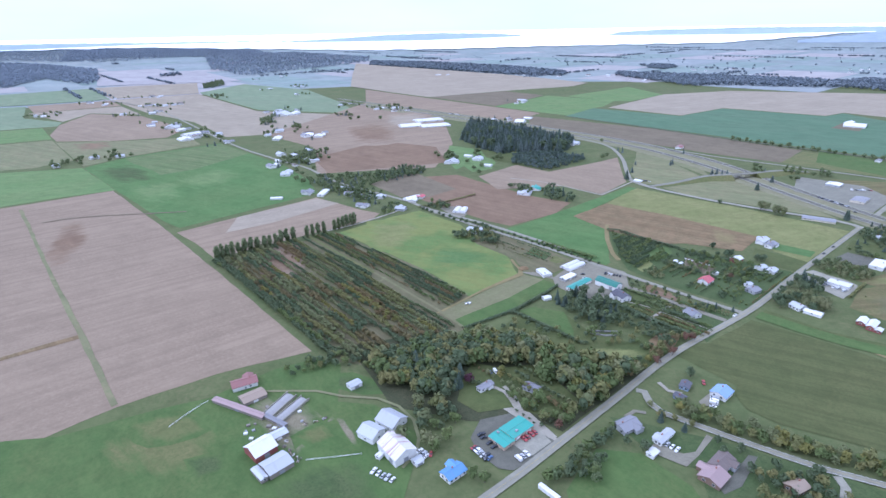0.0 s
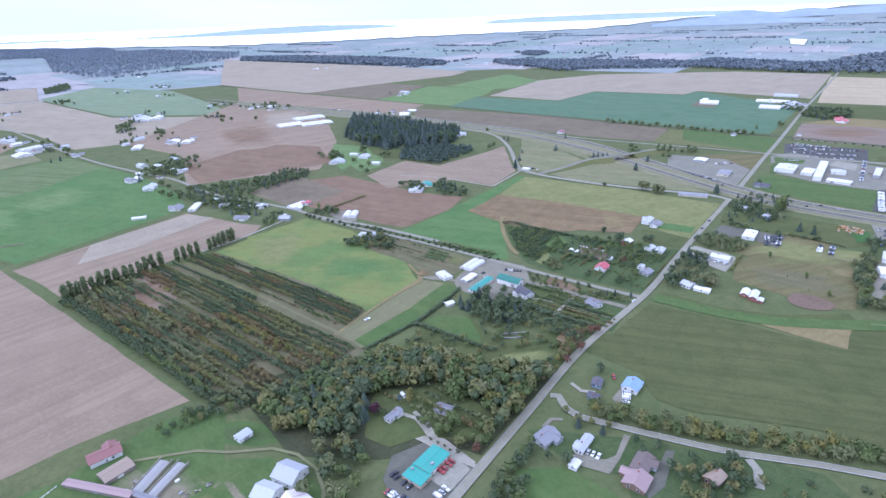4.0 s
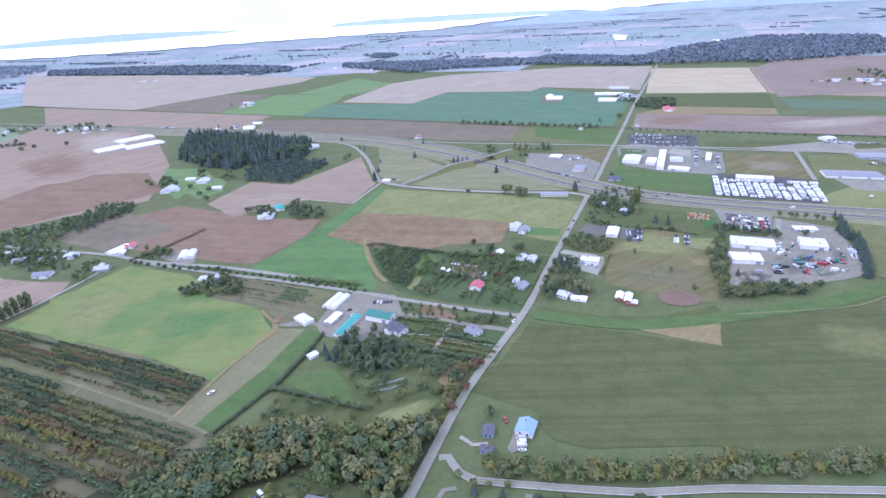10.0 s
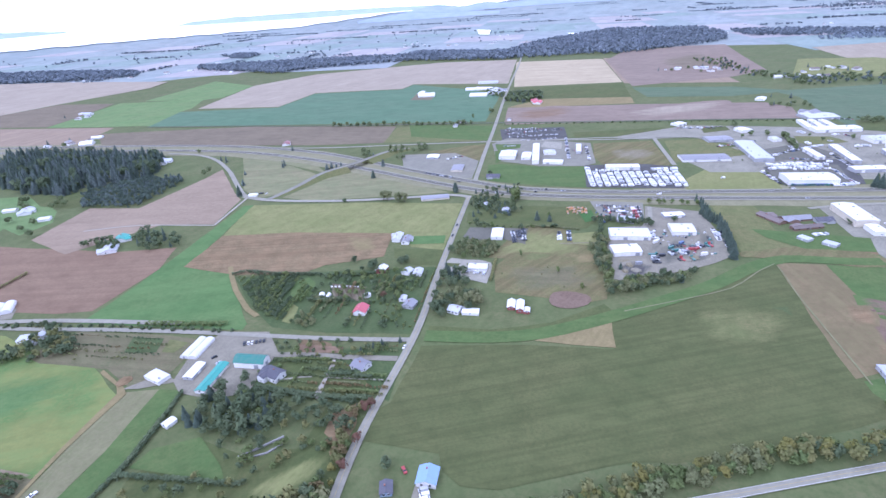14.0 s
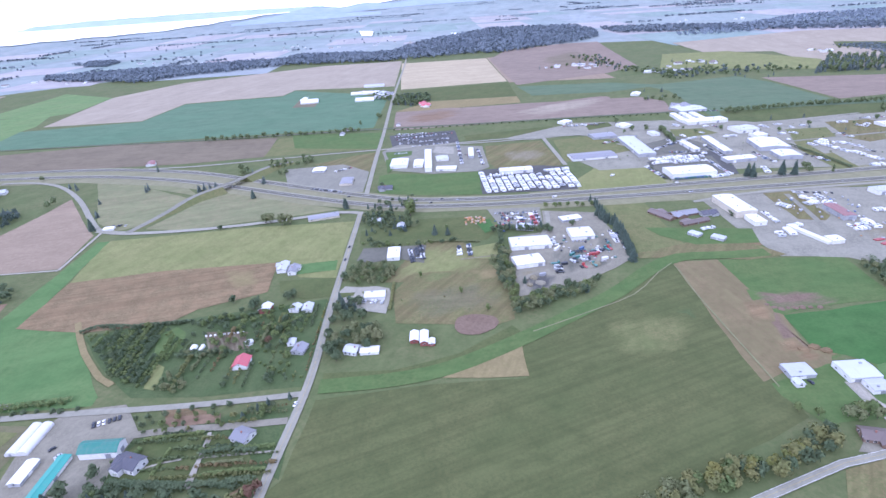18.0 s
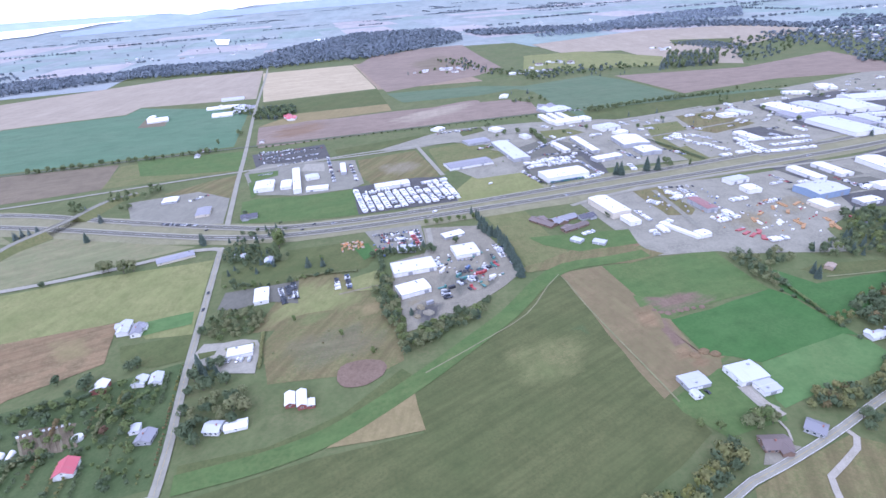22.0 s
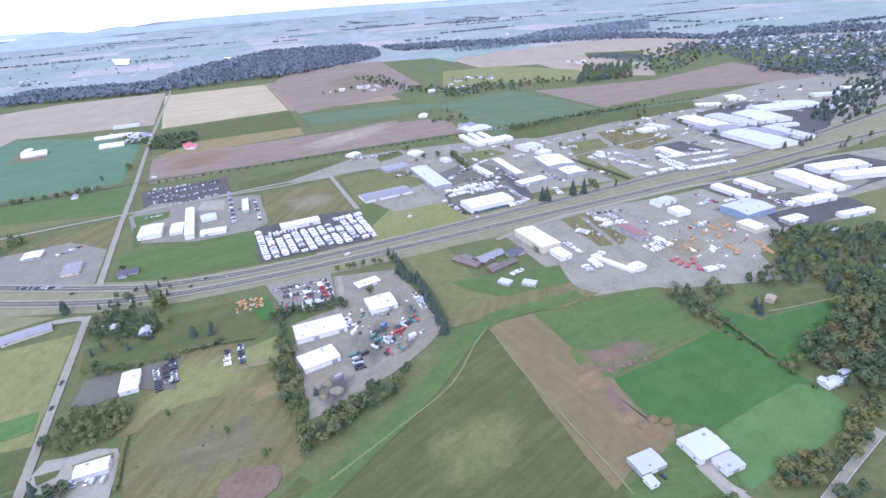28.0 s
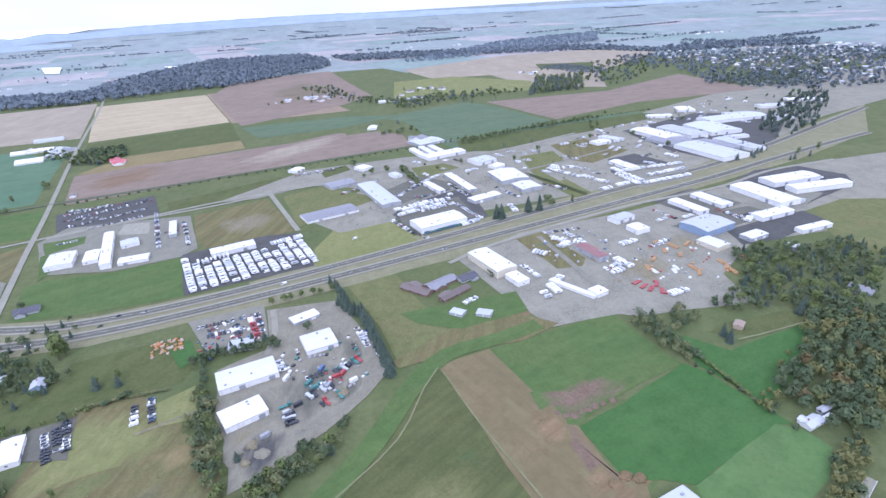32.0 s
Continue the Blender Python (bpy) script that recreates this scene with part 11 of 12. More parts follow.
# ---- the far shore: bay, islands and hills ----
# a white glow is added so the water looks as bright as sky
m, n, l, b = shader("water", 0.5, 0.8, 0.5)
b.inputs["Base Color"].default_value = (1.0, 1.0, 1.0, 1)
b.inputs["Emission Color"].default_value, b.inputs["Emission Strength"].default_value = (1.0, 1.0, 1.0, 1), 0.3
ripple = n.new("ShaderNodeBump")
ripple.inputs["Strength"].default_value, ripple.inputs["Distance"].default_value = 0.05, 1.0
l.new(noise_node(n, l, n.new("ShaderNodeNewGeometry").outputs["Position"], 14, 4), ripple.inputs["Height"])
l.new(ripple.outputs["Normal"], b.inputs["Normal"])


# haze is put in as blue-grey tones plus a faint glow of their own
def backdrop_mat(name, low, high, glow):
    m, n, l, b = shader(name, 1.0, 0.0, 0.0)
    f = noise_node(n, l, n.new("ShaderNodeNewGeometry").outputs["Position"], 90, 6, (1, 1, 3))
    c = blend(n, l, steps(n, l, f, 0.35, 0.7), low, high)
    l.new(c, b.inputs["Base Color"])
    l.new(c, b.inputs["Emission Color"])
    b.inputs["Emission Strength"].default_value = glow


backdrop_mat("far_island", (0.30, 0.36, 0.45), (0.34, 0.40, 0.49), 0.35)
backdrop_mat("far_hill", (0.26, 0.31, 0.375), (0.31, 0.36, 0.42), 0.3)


def far_point(az, down, r=None):
    """A place on the distant plain by its heading and its angle below the horizon."""
    d = EYE_LEVEL / math.tan(radians(down))
    return place_far(MID.x + d * math.sin(radians(az)), MID.y + d * math.cos(radians(az)))


def make_bay():
    shore = [(-100, 0.95), (-80, 1.04), (-73.5, 1.33), (-66.7, 1.6), (-59.8, 1.87), (-51, 1.92), (-43, 1.84), (-35, 1.8), (-25, 1.69), (-18.7, 1.25), (-15.2, 0.96), (-12, 0.88), (-9.5, 0.8), (-6.4, 0.79), (-4.5, 0.6), (-2.5, 0.26)]
    az = np.arange(-100, -2.4, 1.0)
    near = np.interp(az, *zip(*shore)) + 0.03 * np.sin(az * 1.7) + 0.02 * np.sin(az * 4.1)
    verts, faces, n = [], [], 9
    for a, e in zip(az, near):
        for k in range(n):
            down = e + (0.24 - e) * k / (n - 1)
            p = far_point(a, down)
            verts.append((p.x, p.y, p.z + 7.0))
    for i in range(len(az) - 1):
        for k in range(n - 1):
            q = i * n + k
            faces.append((q, q + n, q + n + 1, q + 1))
    tagged(mesh_object("water", verts, faces, "water"), "calm bay, white and faintly glowing to look sky-lit", "water", kind="structure")


make_bay()


def ridge(label, mat, crest, foot, seed):
    """Low land along the horizon: crest and foot as headings with angles below the horizon."""
    rng = random.Random(seed)
    az = np.arange(crest[0][0], crest[-1][0] + 0.01, 0.35)
    top, low = np.interp(az, *zip(*crest)), np.interp(az, *zip(*foot))
    verts, faces = [], []
    for k, a in enumerate(az):
        s, c = math.sin(radians(a)), math.cos(radians(a))
        up = top[k] - rng.uniform(0, 0.05)
        base = far_point(a, low[k])
        r = math.hypot(base.x - MID.x, base.y - MID.y)
        for rr, el in ((r - 20, low[k] + 0.04), (r + 12, (up + low[k]) / 2 - 0.06), (r + 30, up), (r + 70, low[k] + 0.3)):
            verts.append((MID.x + rr * s, MID.y + rr * c, EYE_LEVEL - rr * math.tan(radians(el))))
    for i in range(len(az) - 1):
        for k in range(3):
            q = i * 4 + k
            faces.append((q, q + 4, q + 5, q + 1))
    tagged(mesh_object("backdrop", verts, faces, mat, True), label, "backdrop", kind="structure")


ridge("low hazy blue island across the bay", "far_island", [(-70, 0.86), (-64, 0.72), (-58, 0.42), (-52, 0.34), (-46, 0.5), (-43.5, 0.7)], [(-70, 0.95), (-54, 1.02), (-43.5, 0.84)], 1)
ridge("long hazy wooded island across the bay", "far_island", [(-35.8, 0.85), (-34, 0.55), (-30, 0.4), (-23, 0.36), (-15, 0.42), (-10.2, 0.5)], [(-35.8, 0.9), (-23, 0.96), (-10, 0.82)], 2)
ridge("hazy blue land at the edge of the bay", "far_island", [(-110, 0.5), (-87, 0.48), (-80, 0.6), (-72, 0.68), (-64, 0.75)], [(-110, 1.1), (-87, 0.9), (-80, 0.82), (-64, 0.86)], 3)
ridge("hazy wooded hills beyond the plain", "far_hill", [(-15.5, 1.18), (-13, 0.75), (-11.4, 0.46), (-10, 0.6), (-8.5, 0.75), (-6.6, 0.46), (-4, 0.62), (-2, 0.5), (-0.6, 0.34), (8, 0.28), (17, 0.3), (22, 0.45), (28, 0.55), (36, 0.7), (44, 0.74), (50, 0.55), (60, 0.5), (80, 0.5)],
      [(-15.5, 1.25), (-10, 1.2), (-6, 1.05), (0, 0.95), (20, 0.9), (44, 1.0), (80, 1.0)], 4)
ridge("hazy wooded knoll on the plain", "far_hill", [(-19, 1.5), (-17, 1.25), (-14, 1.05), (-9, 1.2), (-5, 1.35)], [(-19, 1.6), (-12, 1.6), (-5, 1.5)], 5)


def far_belts():
    """Hedgerow trees and small woods strung over the distant plain, along its fields."""
    rng = random.Random(44)
    spots = []
    for k in range(150):
        az, down = rng.uniform(-98, 78), rng.choice((rng.uniform(1.15, 2.3), rng.uniform(2.0, 4.6)))
        if az < -8 and down < 2.0:
            continue
        d = EYE_LEVEL / math.tan(radians(down))
        x, y = MID.x + d * math.sin(radians(az)), MID.y + d * math.cos(radians(az))
        if d < 2600:
            continue
        along = rng.random() < 0.75
        run, wide = rng.uniform(120, 900), rng.choice((14, 14, 60))
        n = int(run / 12 * (1 if wide < 20 else 1.7))
        for j in range(n):
            u, v = rng.uniform(-0.5, 0.5) * run, rng.uniform(-0.5, 0.5) * wide
            spots.append((x + (u if along else v), y + (v if along else u)))
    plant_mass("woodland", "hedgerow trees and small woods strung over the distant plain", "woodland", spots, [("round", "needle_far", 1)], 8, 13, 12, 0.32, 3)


far_belts()


def far_fields():
    """The patchwork of distant fields, in step with the road grid."""
    rng = random.Random(12)
    for gx in range(-16, 14):
        for gy in range(-3, 15):
            x0, y0 = gx * 520 + rng.uniform(-60, 60), gy * 620 + rng.uniform(-80, 80)
            x1, y1 = x0 + rng.uniform(260, 500), y0 + rng.uniform(300, 600)
            cx, cy = (x0 + x1) / 2, (y0 + y1) / 2
            d, az = math.hypot(cx - MID.x, cy - MID.y), math.degrees(math.atan2(cx - MID.x, cy - MID.y))
            if not 2500 < d < 6400 or not -98 < az < 78 or rng.random() < 0.12:
                continue
            down = math.degrees(math.atan(EYE_LEVEL / (d + 420)))
            if az < -8 and down < 2.15:
                continue
            mat = rng.choice(("hazed_green", "hazed_green", "hazed_tan", "hazed_tan", "hazed_grey"))
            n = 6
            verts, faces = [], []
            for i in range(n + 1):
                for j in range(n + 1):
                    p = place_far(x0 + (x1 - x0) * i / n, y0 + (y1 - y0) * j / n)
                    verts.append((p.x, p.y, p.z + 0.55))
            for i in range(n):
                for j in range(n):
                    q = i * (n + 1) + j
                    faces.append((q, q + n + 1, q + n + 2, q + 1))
            word = {"hazed_green": "green field paled by painted haze far out on the plain", "hazed_tan": "bare field paled by painted haze far out on the plain", "hazed_grey": "fallow field greyed by painted haze far out on the plain"}[mat]
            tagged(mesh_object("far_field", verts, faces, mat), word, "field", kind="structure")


far_fields()
patch("water", "small pond beside the far forest, made to glow white", "water", 4, [(238, 3380), (300, 3320), (286, 2800), (236, 2770)], "water")
patch("water", "small pond on the far plain, made to glow white", "water", 4, [(-440, 4250), (-322, 4130), (-280, 3600), (-358, 3680)], "water")

# ---- far houses ----
SMALL = {}
TOWN = []


def heap_of(name, label, category, pieces):
    """Many far pieces, too many to count, joined into one object."""
    bm, slots = bmesh.new(), []
    for me, place in pieces:
        n0, f0 = len(bm.verts), len(bm.faces)
        bm.from_mesh(me)
        bm.verts.ensure_lookup_table()
        bm.faces.ensure_lookup_table()
        for v in bm.verts[n0:]:
            v.co = place @ v.co
        for f in bm.faces[f0:]:
            mat = me.materials[f.material_index]
            if mat not in slots:
                slots.append(mat)
            f.material_index = slots.index(mat)
    me = bpy.data.meshes.new(name)
    bm.to_mesh(me)
    bm.free()
    for mat in slots:
        me.materials.append(mat)
    return tagged(new(name, me), label, category, kind="stuff")



def small_house(x, y, turn, roof, wall, size, label, group):
    """A small house far off: walls with a gable roof, one mesh."""
    key = (roof, wall)
    if key not in SMALL:
        bm = bmesh.new()
        prism(bm, [(-0.5, -0.1), (0.5, -0.1), (0.5, 0.32), (0, 0.5), (-0.5, 0.32)], -0.75, 0.75)
        count = len(bm.faces)
        prism(bm, [(-0.56, 0.30), (0, 0.51), (0.56, 0.30), (0.56, 0.34), (0, 0.55), (-0.56, 0.34)], -0.8, 0.8)
        bm.faces.ensure_lookup_table()
        for f in bm.faces[count:]:
            f.material_index = 1
        me = finish("house", bm, wall)
        me.materials.append(MAT[roof])
        SMALL[key] = me
    d = math.hypot(x - MID.x, y - MID.y)
    p = place_far(x, y)
    if group == "town houses":
        k = math.hypot(p.x - MID.x, p.y - MID.y) / d * size
        TOWN.append((SMALL[key], Matrix.LocRotScale(p, Matrix.Rotation(radians(turn), 3, "Z"), (k, k, k))))
        return
    k = math.hypot(p.x - MID.x, p.y - MID.y) / d
    e = tagged(new("house", SMALL[key]), label, "house", group)
    e.matrix_basis = pose(p.x, p.y, ground_z(x, y) if d < 2500 else p.z, 0, 0, turn)
    e.scale = (size * k,) * 3


rng = random.Random(77)
ROOFS = ("roof_silver", "roof_silver", "roof_grey", "roof_white", "roof_brown", "roof_grey")
for x, y in scatter([(2259, 1744), (2560, 1782), (2750, 1100), (1825, 646), (1670, 677), (1865, 1147), (1894, 1437)], 43, 5):
    small_house(x, y, rng.choice((0, 90, 12)), rng.choice(ROOFS), rng.choice(("wall_grey", "wall_cream")), rng.uniform(8, 14), "small pale town house among trees", "town houses")
heap_of("town_houses", "pale houses of a distant town among trees", "town", TOWN)
for x, y in scatter([(-2400, 1500), (-1000, 3300), (200, 3600), (1500, 3600), (2600, 2600), (3300, 1900), (2900, 2600), (900, 2700), (200, 2350), (-900, 1900)], 330, 6):
    for k in range(rng.randint(1, 3)):
        small_house(x + rng.uniform(-70, 70), y + rng.uniform(-40, 40), rng.choice((0, 90)), rng.choice(ROOFS), "wall_white", rng.uniform(8, 16), "pale farm building on the distant plain", "distant farms")
FARMS = [(-2086.5, -314.7, 2, 5), (-2116.4, -257.0, 1, 8), (-1180.6, -340.3, 1, 9), (-1190.8, -268.8, 1, 7), (-1140.8, -257.2, 1, 0), (-2392.6, -123.4, 2, 3), (-2267.9, -59.6, 2, 4), (-2476.2, 21.4, 1, 5), (-2414.5, 125.1, 4, 3), (-2078.9, 41.7, 5, 8), (-2057.1, 123.4, 2, 8), (-1870.8, 16.1, 3, 6), (-1875.1, -90.2, 1, 8), (-1605.4, -68.5, 3, 1), (-1533.6, -42.0, 3, 5), (-1425.0, -28.8, 2, 2), (-1348.2, -38.1, 4, 3), (-1275.5, -23.7, 2, 7), (-1184.1, -37.4, 2, 4), (-2232.4, 330.1, 0, 14), (-3005.1, 585.7, 4, 6), (-2925.4, 775.3, 1, 4), (-3643.4, 1053.3, 4, 0), (-2979.0, 967.8, 2, 1), (-2307.0, 585.0, 3, 2), (-2340.2, 755.1, 2, 12), (-2014.2, 591.6, 1, 4), (-1542.3, 276.3, 7, 5), (-1595.7, 350.8, 1, 5), (-1209.1, 116.2, 2, 4), (-1236.3, 184.8, 0, 7), (-1117.4, 180.8, 5, 1), (-1343.4, 406.7, 0, 12), (-1551.4, 542.5, 2, 6), (-1400.7, 559.8, 2, 3), (-1399.8, 616.5, 1, 12), (-1320.8, 594.3, 3, 8), (-1186.9, 1001.1, 5, 1), (-919.6, 687.5, 4, 3), (-870.7, 18.1, 5, 6), (-917.1, 9.3, 2, 6), (-889.3, 59.8, 2, 9), (-814.4, -22.0, 3, 4)]
FARMS += [(620, 1500, 7, 6), (760, 1330, 8, 7), (900, 1420, 6, 6), (520, 1560, 5, 4), (1350, 1500, 5, 4), (-30, 820, 3, 2)]
for cx, cy, houses, trees in FARMS:
    wide = 26 + 5 * houses if cx < -400 else 60
    for k in range(houses):
        small_house(cx + rng.uniform(-wide, wide), cy + rng.uniform(-0.8, 0.8) * wide, rng.choice((0, 90, 12)), rng.choice(ROOFS), "wall_white", rng.uniform(7, 15), "white farm building on the plain", "farms on the plain")
    for k in range(trees):
        tree(rng.choice(("dark", "dark", "conifer", "tall")), cx + rng.uniform(-1.3, 1.3) * wide, cy + rng.uniform(-1, 1) * wide, rng.uniform(7, 12), "beside a farm on the plain")

# ---- freeway overpass ----
def overpass():
    line = smooth_line([(-278, 332), (-255, 390), (-238, 438), (-199, 492), (-166, 570), (-137, 599)], 7)
    cum = [0.0]
    for a, b in zip(line, line[1:]):
        cum.append(cum[-1] + (b - a).length)
    mid = min(range(len(line)), key=lambda k: (line[k] - Vector((-199, 492))).length)
    e = thing("overpass", "concrete road bridge over the freeway on grassy ramps", "bridge", line[mid].x, line[mid].y, z=0.0)
    org = Vector((line[mid].x, line[mid].y, 0))

    def height(k):
        u = abs(cum[k] - cum[mid]) / max(cum[mid], cum[-1] - cum[mid])
        u = min(1.0, max(0.0, (u - 0.16) / 0.8))
        return 6.2 * (1 - u * u * (3 - 2 * u)) + 0.75

    def ribbon(name, mat, outline, ks):
        bm = bmesh.new()
        rows = []
        for k in ks:
            t = (line[min(k + 1, len(line) - 1)] - line[max(k - 1, 0)]).normalized()
            s = Vector((t.y, -t.x))
            q, h = line[k], height(k)
            rows.append([bm.verts.new(Vector((q.x + s.x * o, q.y + s.y * o, z)) - org) for o, z in outline(h)])
        for a, b in zip(rows, rows[1:]):
            for j in range(len(a)):
                i = (j + 1) % len(a)
                bm.faces.new((a[j], a[i], b[i], b[j]))
        bm.faces.new(rows[0])
        bm.faces.new(rows[-1][::-1])
        part(name, bm, mat, e)

    every = range(len(line))
    span = [k for k in every if abs(cum[k] - cum[mid]) < 27]
    ribbon("deck", "asphalt_pale", lambda h: [(-4.4, h - 0.5), (4.4, h - 0.5), (4.4, h), (-4.4, h)], every)
    for s in (-1, 1):
        ribbon("parapet", "concrete", lambda h, s=s: [(s * 4.4, h - 0.6), (s * 4.75, h - 0.6), (s * 4.75, h + 0.8), (s * 4.4, h + 0.8)], span)
    for ks in ([k for k in every if k <= span[0]], [k for k in every if k >= span[-1]]):
        ribbon("embankment", "olive", lambda h: [(-4.4 - 1.7 * h, 0.1), (4.4 + 1.7 * h, 0.1), (4.5, h - 0.1), (-4.5, h - 0.1)], ks)
    for k in (span[len(span) // 3], span[2 * len(span) // 3]):
        bm = bmesh.new()
        p = Vector((line[k].x, line[k].y, 0)) - org
        for o in (-2.5, 0, 2.5):
            box(bm, p.x + o - 0.4, p.y - 0.4, 0, p.x + o + 0.4, p.y + 0.4, height(k) - 0.5)
        part("pier", bm, "concrete", e)


overpass()

# ---- yard clutter ----
def stack(name, label, mat, x, y, turn, length, count, wide=0.5, group="timber stacks"):
    """A stack of beams or poles, each one a part."""
    e = thing(name, label, "stack", x, y, turn, group=group)
    rr = random.Random(int(x * 3 + y))
    for k in range(count):
        row, col = divmod(k, 6)
        bm = bmesh.new()
        s = rr.uniform(-0.8, 0.8)
        box(bm, -length / 2 + s, (col - 3) * wide * 1.08, row * wide, length / 2 + s, (col - 3) * wide * 1.08 + wide, (row + 1) * wide - 0.03)
        part("beam", bm, mat, e)


for k, (x, y) in enumerate([(560, 180), (566, 184), (545, 190)]):
    stack("pipe_stack", "stack of pale poles on gravel", "line_white", x, y, 65 + 8 * k, 9, 10, 0.5, "pole stacks")


def crates(label, x0, y0, x1, y1, count, mats, seed):
    """Loose crates and scrap heaped over a patch of ground."""
    rr = random.Random(seed)
    for k in range(count):
        x, y = rr.uniform(x0, x1), rr.uniform(y0, y1)
        s = rr.uniform(0.7, 1.5)
        bm = bmesh.new()
        box(bm, -s, -s * 0.7, 0, s, s * 0.7, s * 0.8)
        box(bm, -s * 1.04, -s * 0.74, s * 0.8, s * 1.04, s * 0.74, s * 0.8 + 0.1)
        e = tagged(new("crate", finish("crate", bm, rr.choice(mats))), label, "crate", label + "s")
        e.matrix_basis = pose(x, y, ground_z(x, y), 0, 0, rr.uniform(0, 90))


crates("wooden fruit bin stacked on a grass lot", 127, 287, 150, 310, 46, ("timber", "wall_tan", "plastic_orange"), 1)
crates("skip or crate in a contractor's yard", 215, 175, 270, 240, 70, ("car_dark", "steel_grey", "car_green", "stone_grey", "wall_white"), 2)
crates("scrap heap in a vehicle yard", 160, 262, 205, 300, 40, ("car_red", "steel_grey", "car_dark", "wall_white", "car_blue"), 3)
crates("pallet load on a gravelled estate yard", 500, 150, 640, 240, 50, ("timber", "steel_grey", "wall_white", "car_red"), 5)
crates("container stacked on an estate yard", 470, 240, 560, 300, 40, ("wall_white", "steel_grey", "car_blue", "wall_grey"), 6)
crates("farm implement or crate in a muddy yard", -165, -385, -125, -345, 22, ("wood_grey", "steel_grey", "wall_white"), 7)


def silage_clamp(x, y, turn, length, width):
    e = thing("silage_clamp", "long concrete-walled silage clamp with a grey sheeted heap", "clamp", x, y, turn)
    for s in (-1, 1):
        bm = bmesh.new()
        box(bm, s * width / 2 - 0.2, -length / 2, 0, s * width / 2 + 0.2, length / 2, 1.8)
        part("side_wall", bm, "concrete", e)
    bm = bmesh.new()
    prism(bm, [(-width / 2 + 0.3, 0), (width / 2 - 0.3, 0), (width / 2 - 0.6, 1.3), (0.6, 2.1), (-width / 2 + 0.8, 1.5)], -length / 2 + 1, length / 2 - 2)
    part("sheeted_mound", bm, "stone_grey", e)


silage_clamp(-158, -354, 25, 26, 8)
silage_clamp(-148, -350, 22, 28, 7)


def tank(x, y, radius, high, label):
    e = thing("water_tank", label, "tank", x, y)
    bm = bmesh.new()
    bmesh.ops.create_cone(bm, cap_ends=True, segments=20, radius1=radius, radius2=radius, depth=high, matrix=Matrix.Translation((0, 0, high / 2)))
    part("drum", bm, "wall_white", e)
    bm = bmesh.new()
    bmesh.ops.create_cone(bm, cap_ends=True, segments=20, radius1=radius * 1.04, radius2=0.3, depth=radius * 0.4, matrix=Matrix.Translation((0, 0, high + radius * 0.2)))
    part("cone_roof", bm, "roof_white", e)


tank(-56, 78, 3.2, 2.2, "round white water tank beside vegetable beds")
tank(409, -72, 3.6, 11, "tall white silo beside a farm building")
tank(413, -80, 3.4, 10, "white silo beside a taller one")

halls = [o for o in scene.objects if o.name.startswith("warehouse") and o.parent is None]

# ---- vehicles scattered over the estate's yards ----
lots = random.Random(8)
for x, y in scatter([(340, 470), (540, 680), (720, 630), (1100, 700), (1400, 760), (1250, 520), (830, 435), (480, 455)], 44, 51) + scatter([(430, 280), (620, 290), (960, 280), (740, 190), (600, 180), (440, 210)], 40, 52):
    if all((o.location.xy - Vector((x, y))).length > 32 for o in halls):
        turn, kinds = lots.choice((25, 115, 0, 90)), lots.choice((WHITE2, WHITE2, MIX, WHITE))
        step = Vector((math.cos(radians(turn)), math.sin(radians(turn)))) * (3.2 if kinds is not WHITE else 3.8)
        for k in range(lots.randint(2, 6)):
            kind, paint = lots.choice(kinds)
            if (kind, paint) not in FLEET:
                FLEET[kind, paint] = [me for me in vehicle_meshes(kind, paint)[2:] if me]
            place = pose(x + step.x * k, y + step.y * k, ground_z(x, y) + 0.02, 0, 0, turn)
            FAR_FLEET.extend((me, place) for me in FLEET[kind, paint])
heap_of("estate_vehicles", "vehicles and trailers parked about the estate's yards", "vehicles", FAR_FLEET)
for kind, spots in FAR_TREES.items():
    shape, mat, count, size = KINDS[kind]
    # far trees swap to paler leaf tones that stand in for haze
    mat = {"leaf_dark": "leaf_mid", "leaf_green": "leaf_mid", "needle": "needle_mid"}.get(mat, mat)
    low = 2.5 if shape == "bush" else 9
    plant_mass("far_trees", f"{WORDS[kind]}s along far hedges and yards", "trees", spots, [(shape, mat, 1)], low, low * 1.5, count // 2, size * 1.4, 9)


def stone_terrace(label, pts, high):
    e = thing("stone_terrace", label, "wall", pts[0][0], pts[0][1])
    for (x0, y0), (x1, y1) in zip(pts, pts[1:]):
        bm = bmesh.new()
        long, a = math.hypot(x1 - x0, y1 - y0), math.degrees(math.atan2(y1 - y0, x1 - x0))
        box(bm, 0, -0.4, 0, long, 0.4, high)
        part("wall", bm, "stone_grey", e, at=pose(x0 - pts[0][0], y0 - pts[0][1], 0, 0, 0, a))


stone_terrace("low grey stone terrace wall in a garden", [(-76.5, -115.3), (-69.6, -109.0), (-56.3, -96.3)], 1.2)
stone_terrace("low pale stone garden wall", [(-73.0, -116.7), (-61.0, -110.0), (-54.9, -102.6)], 0.9)


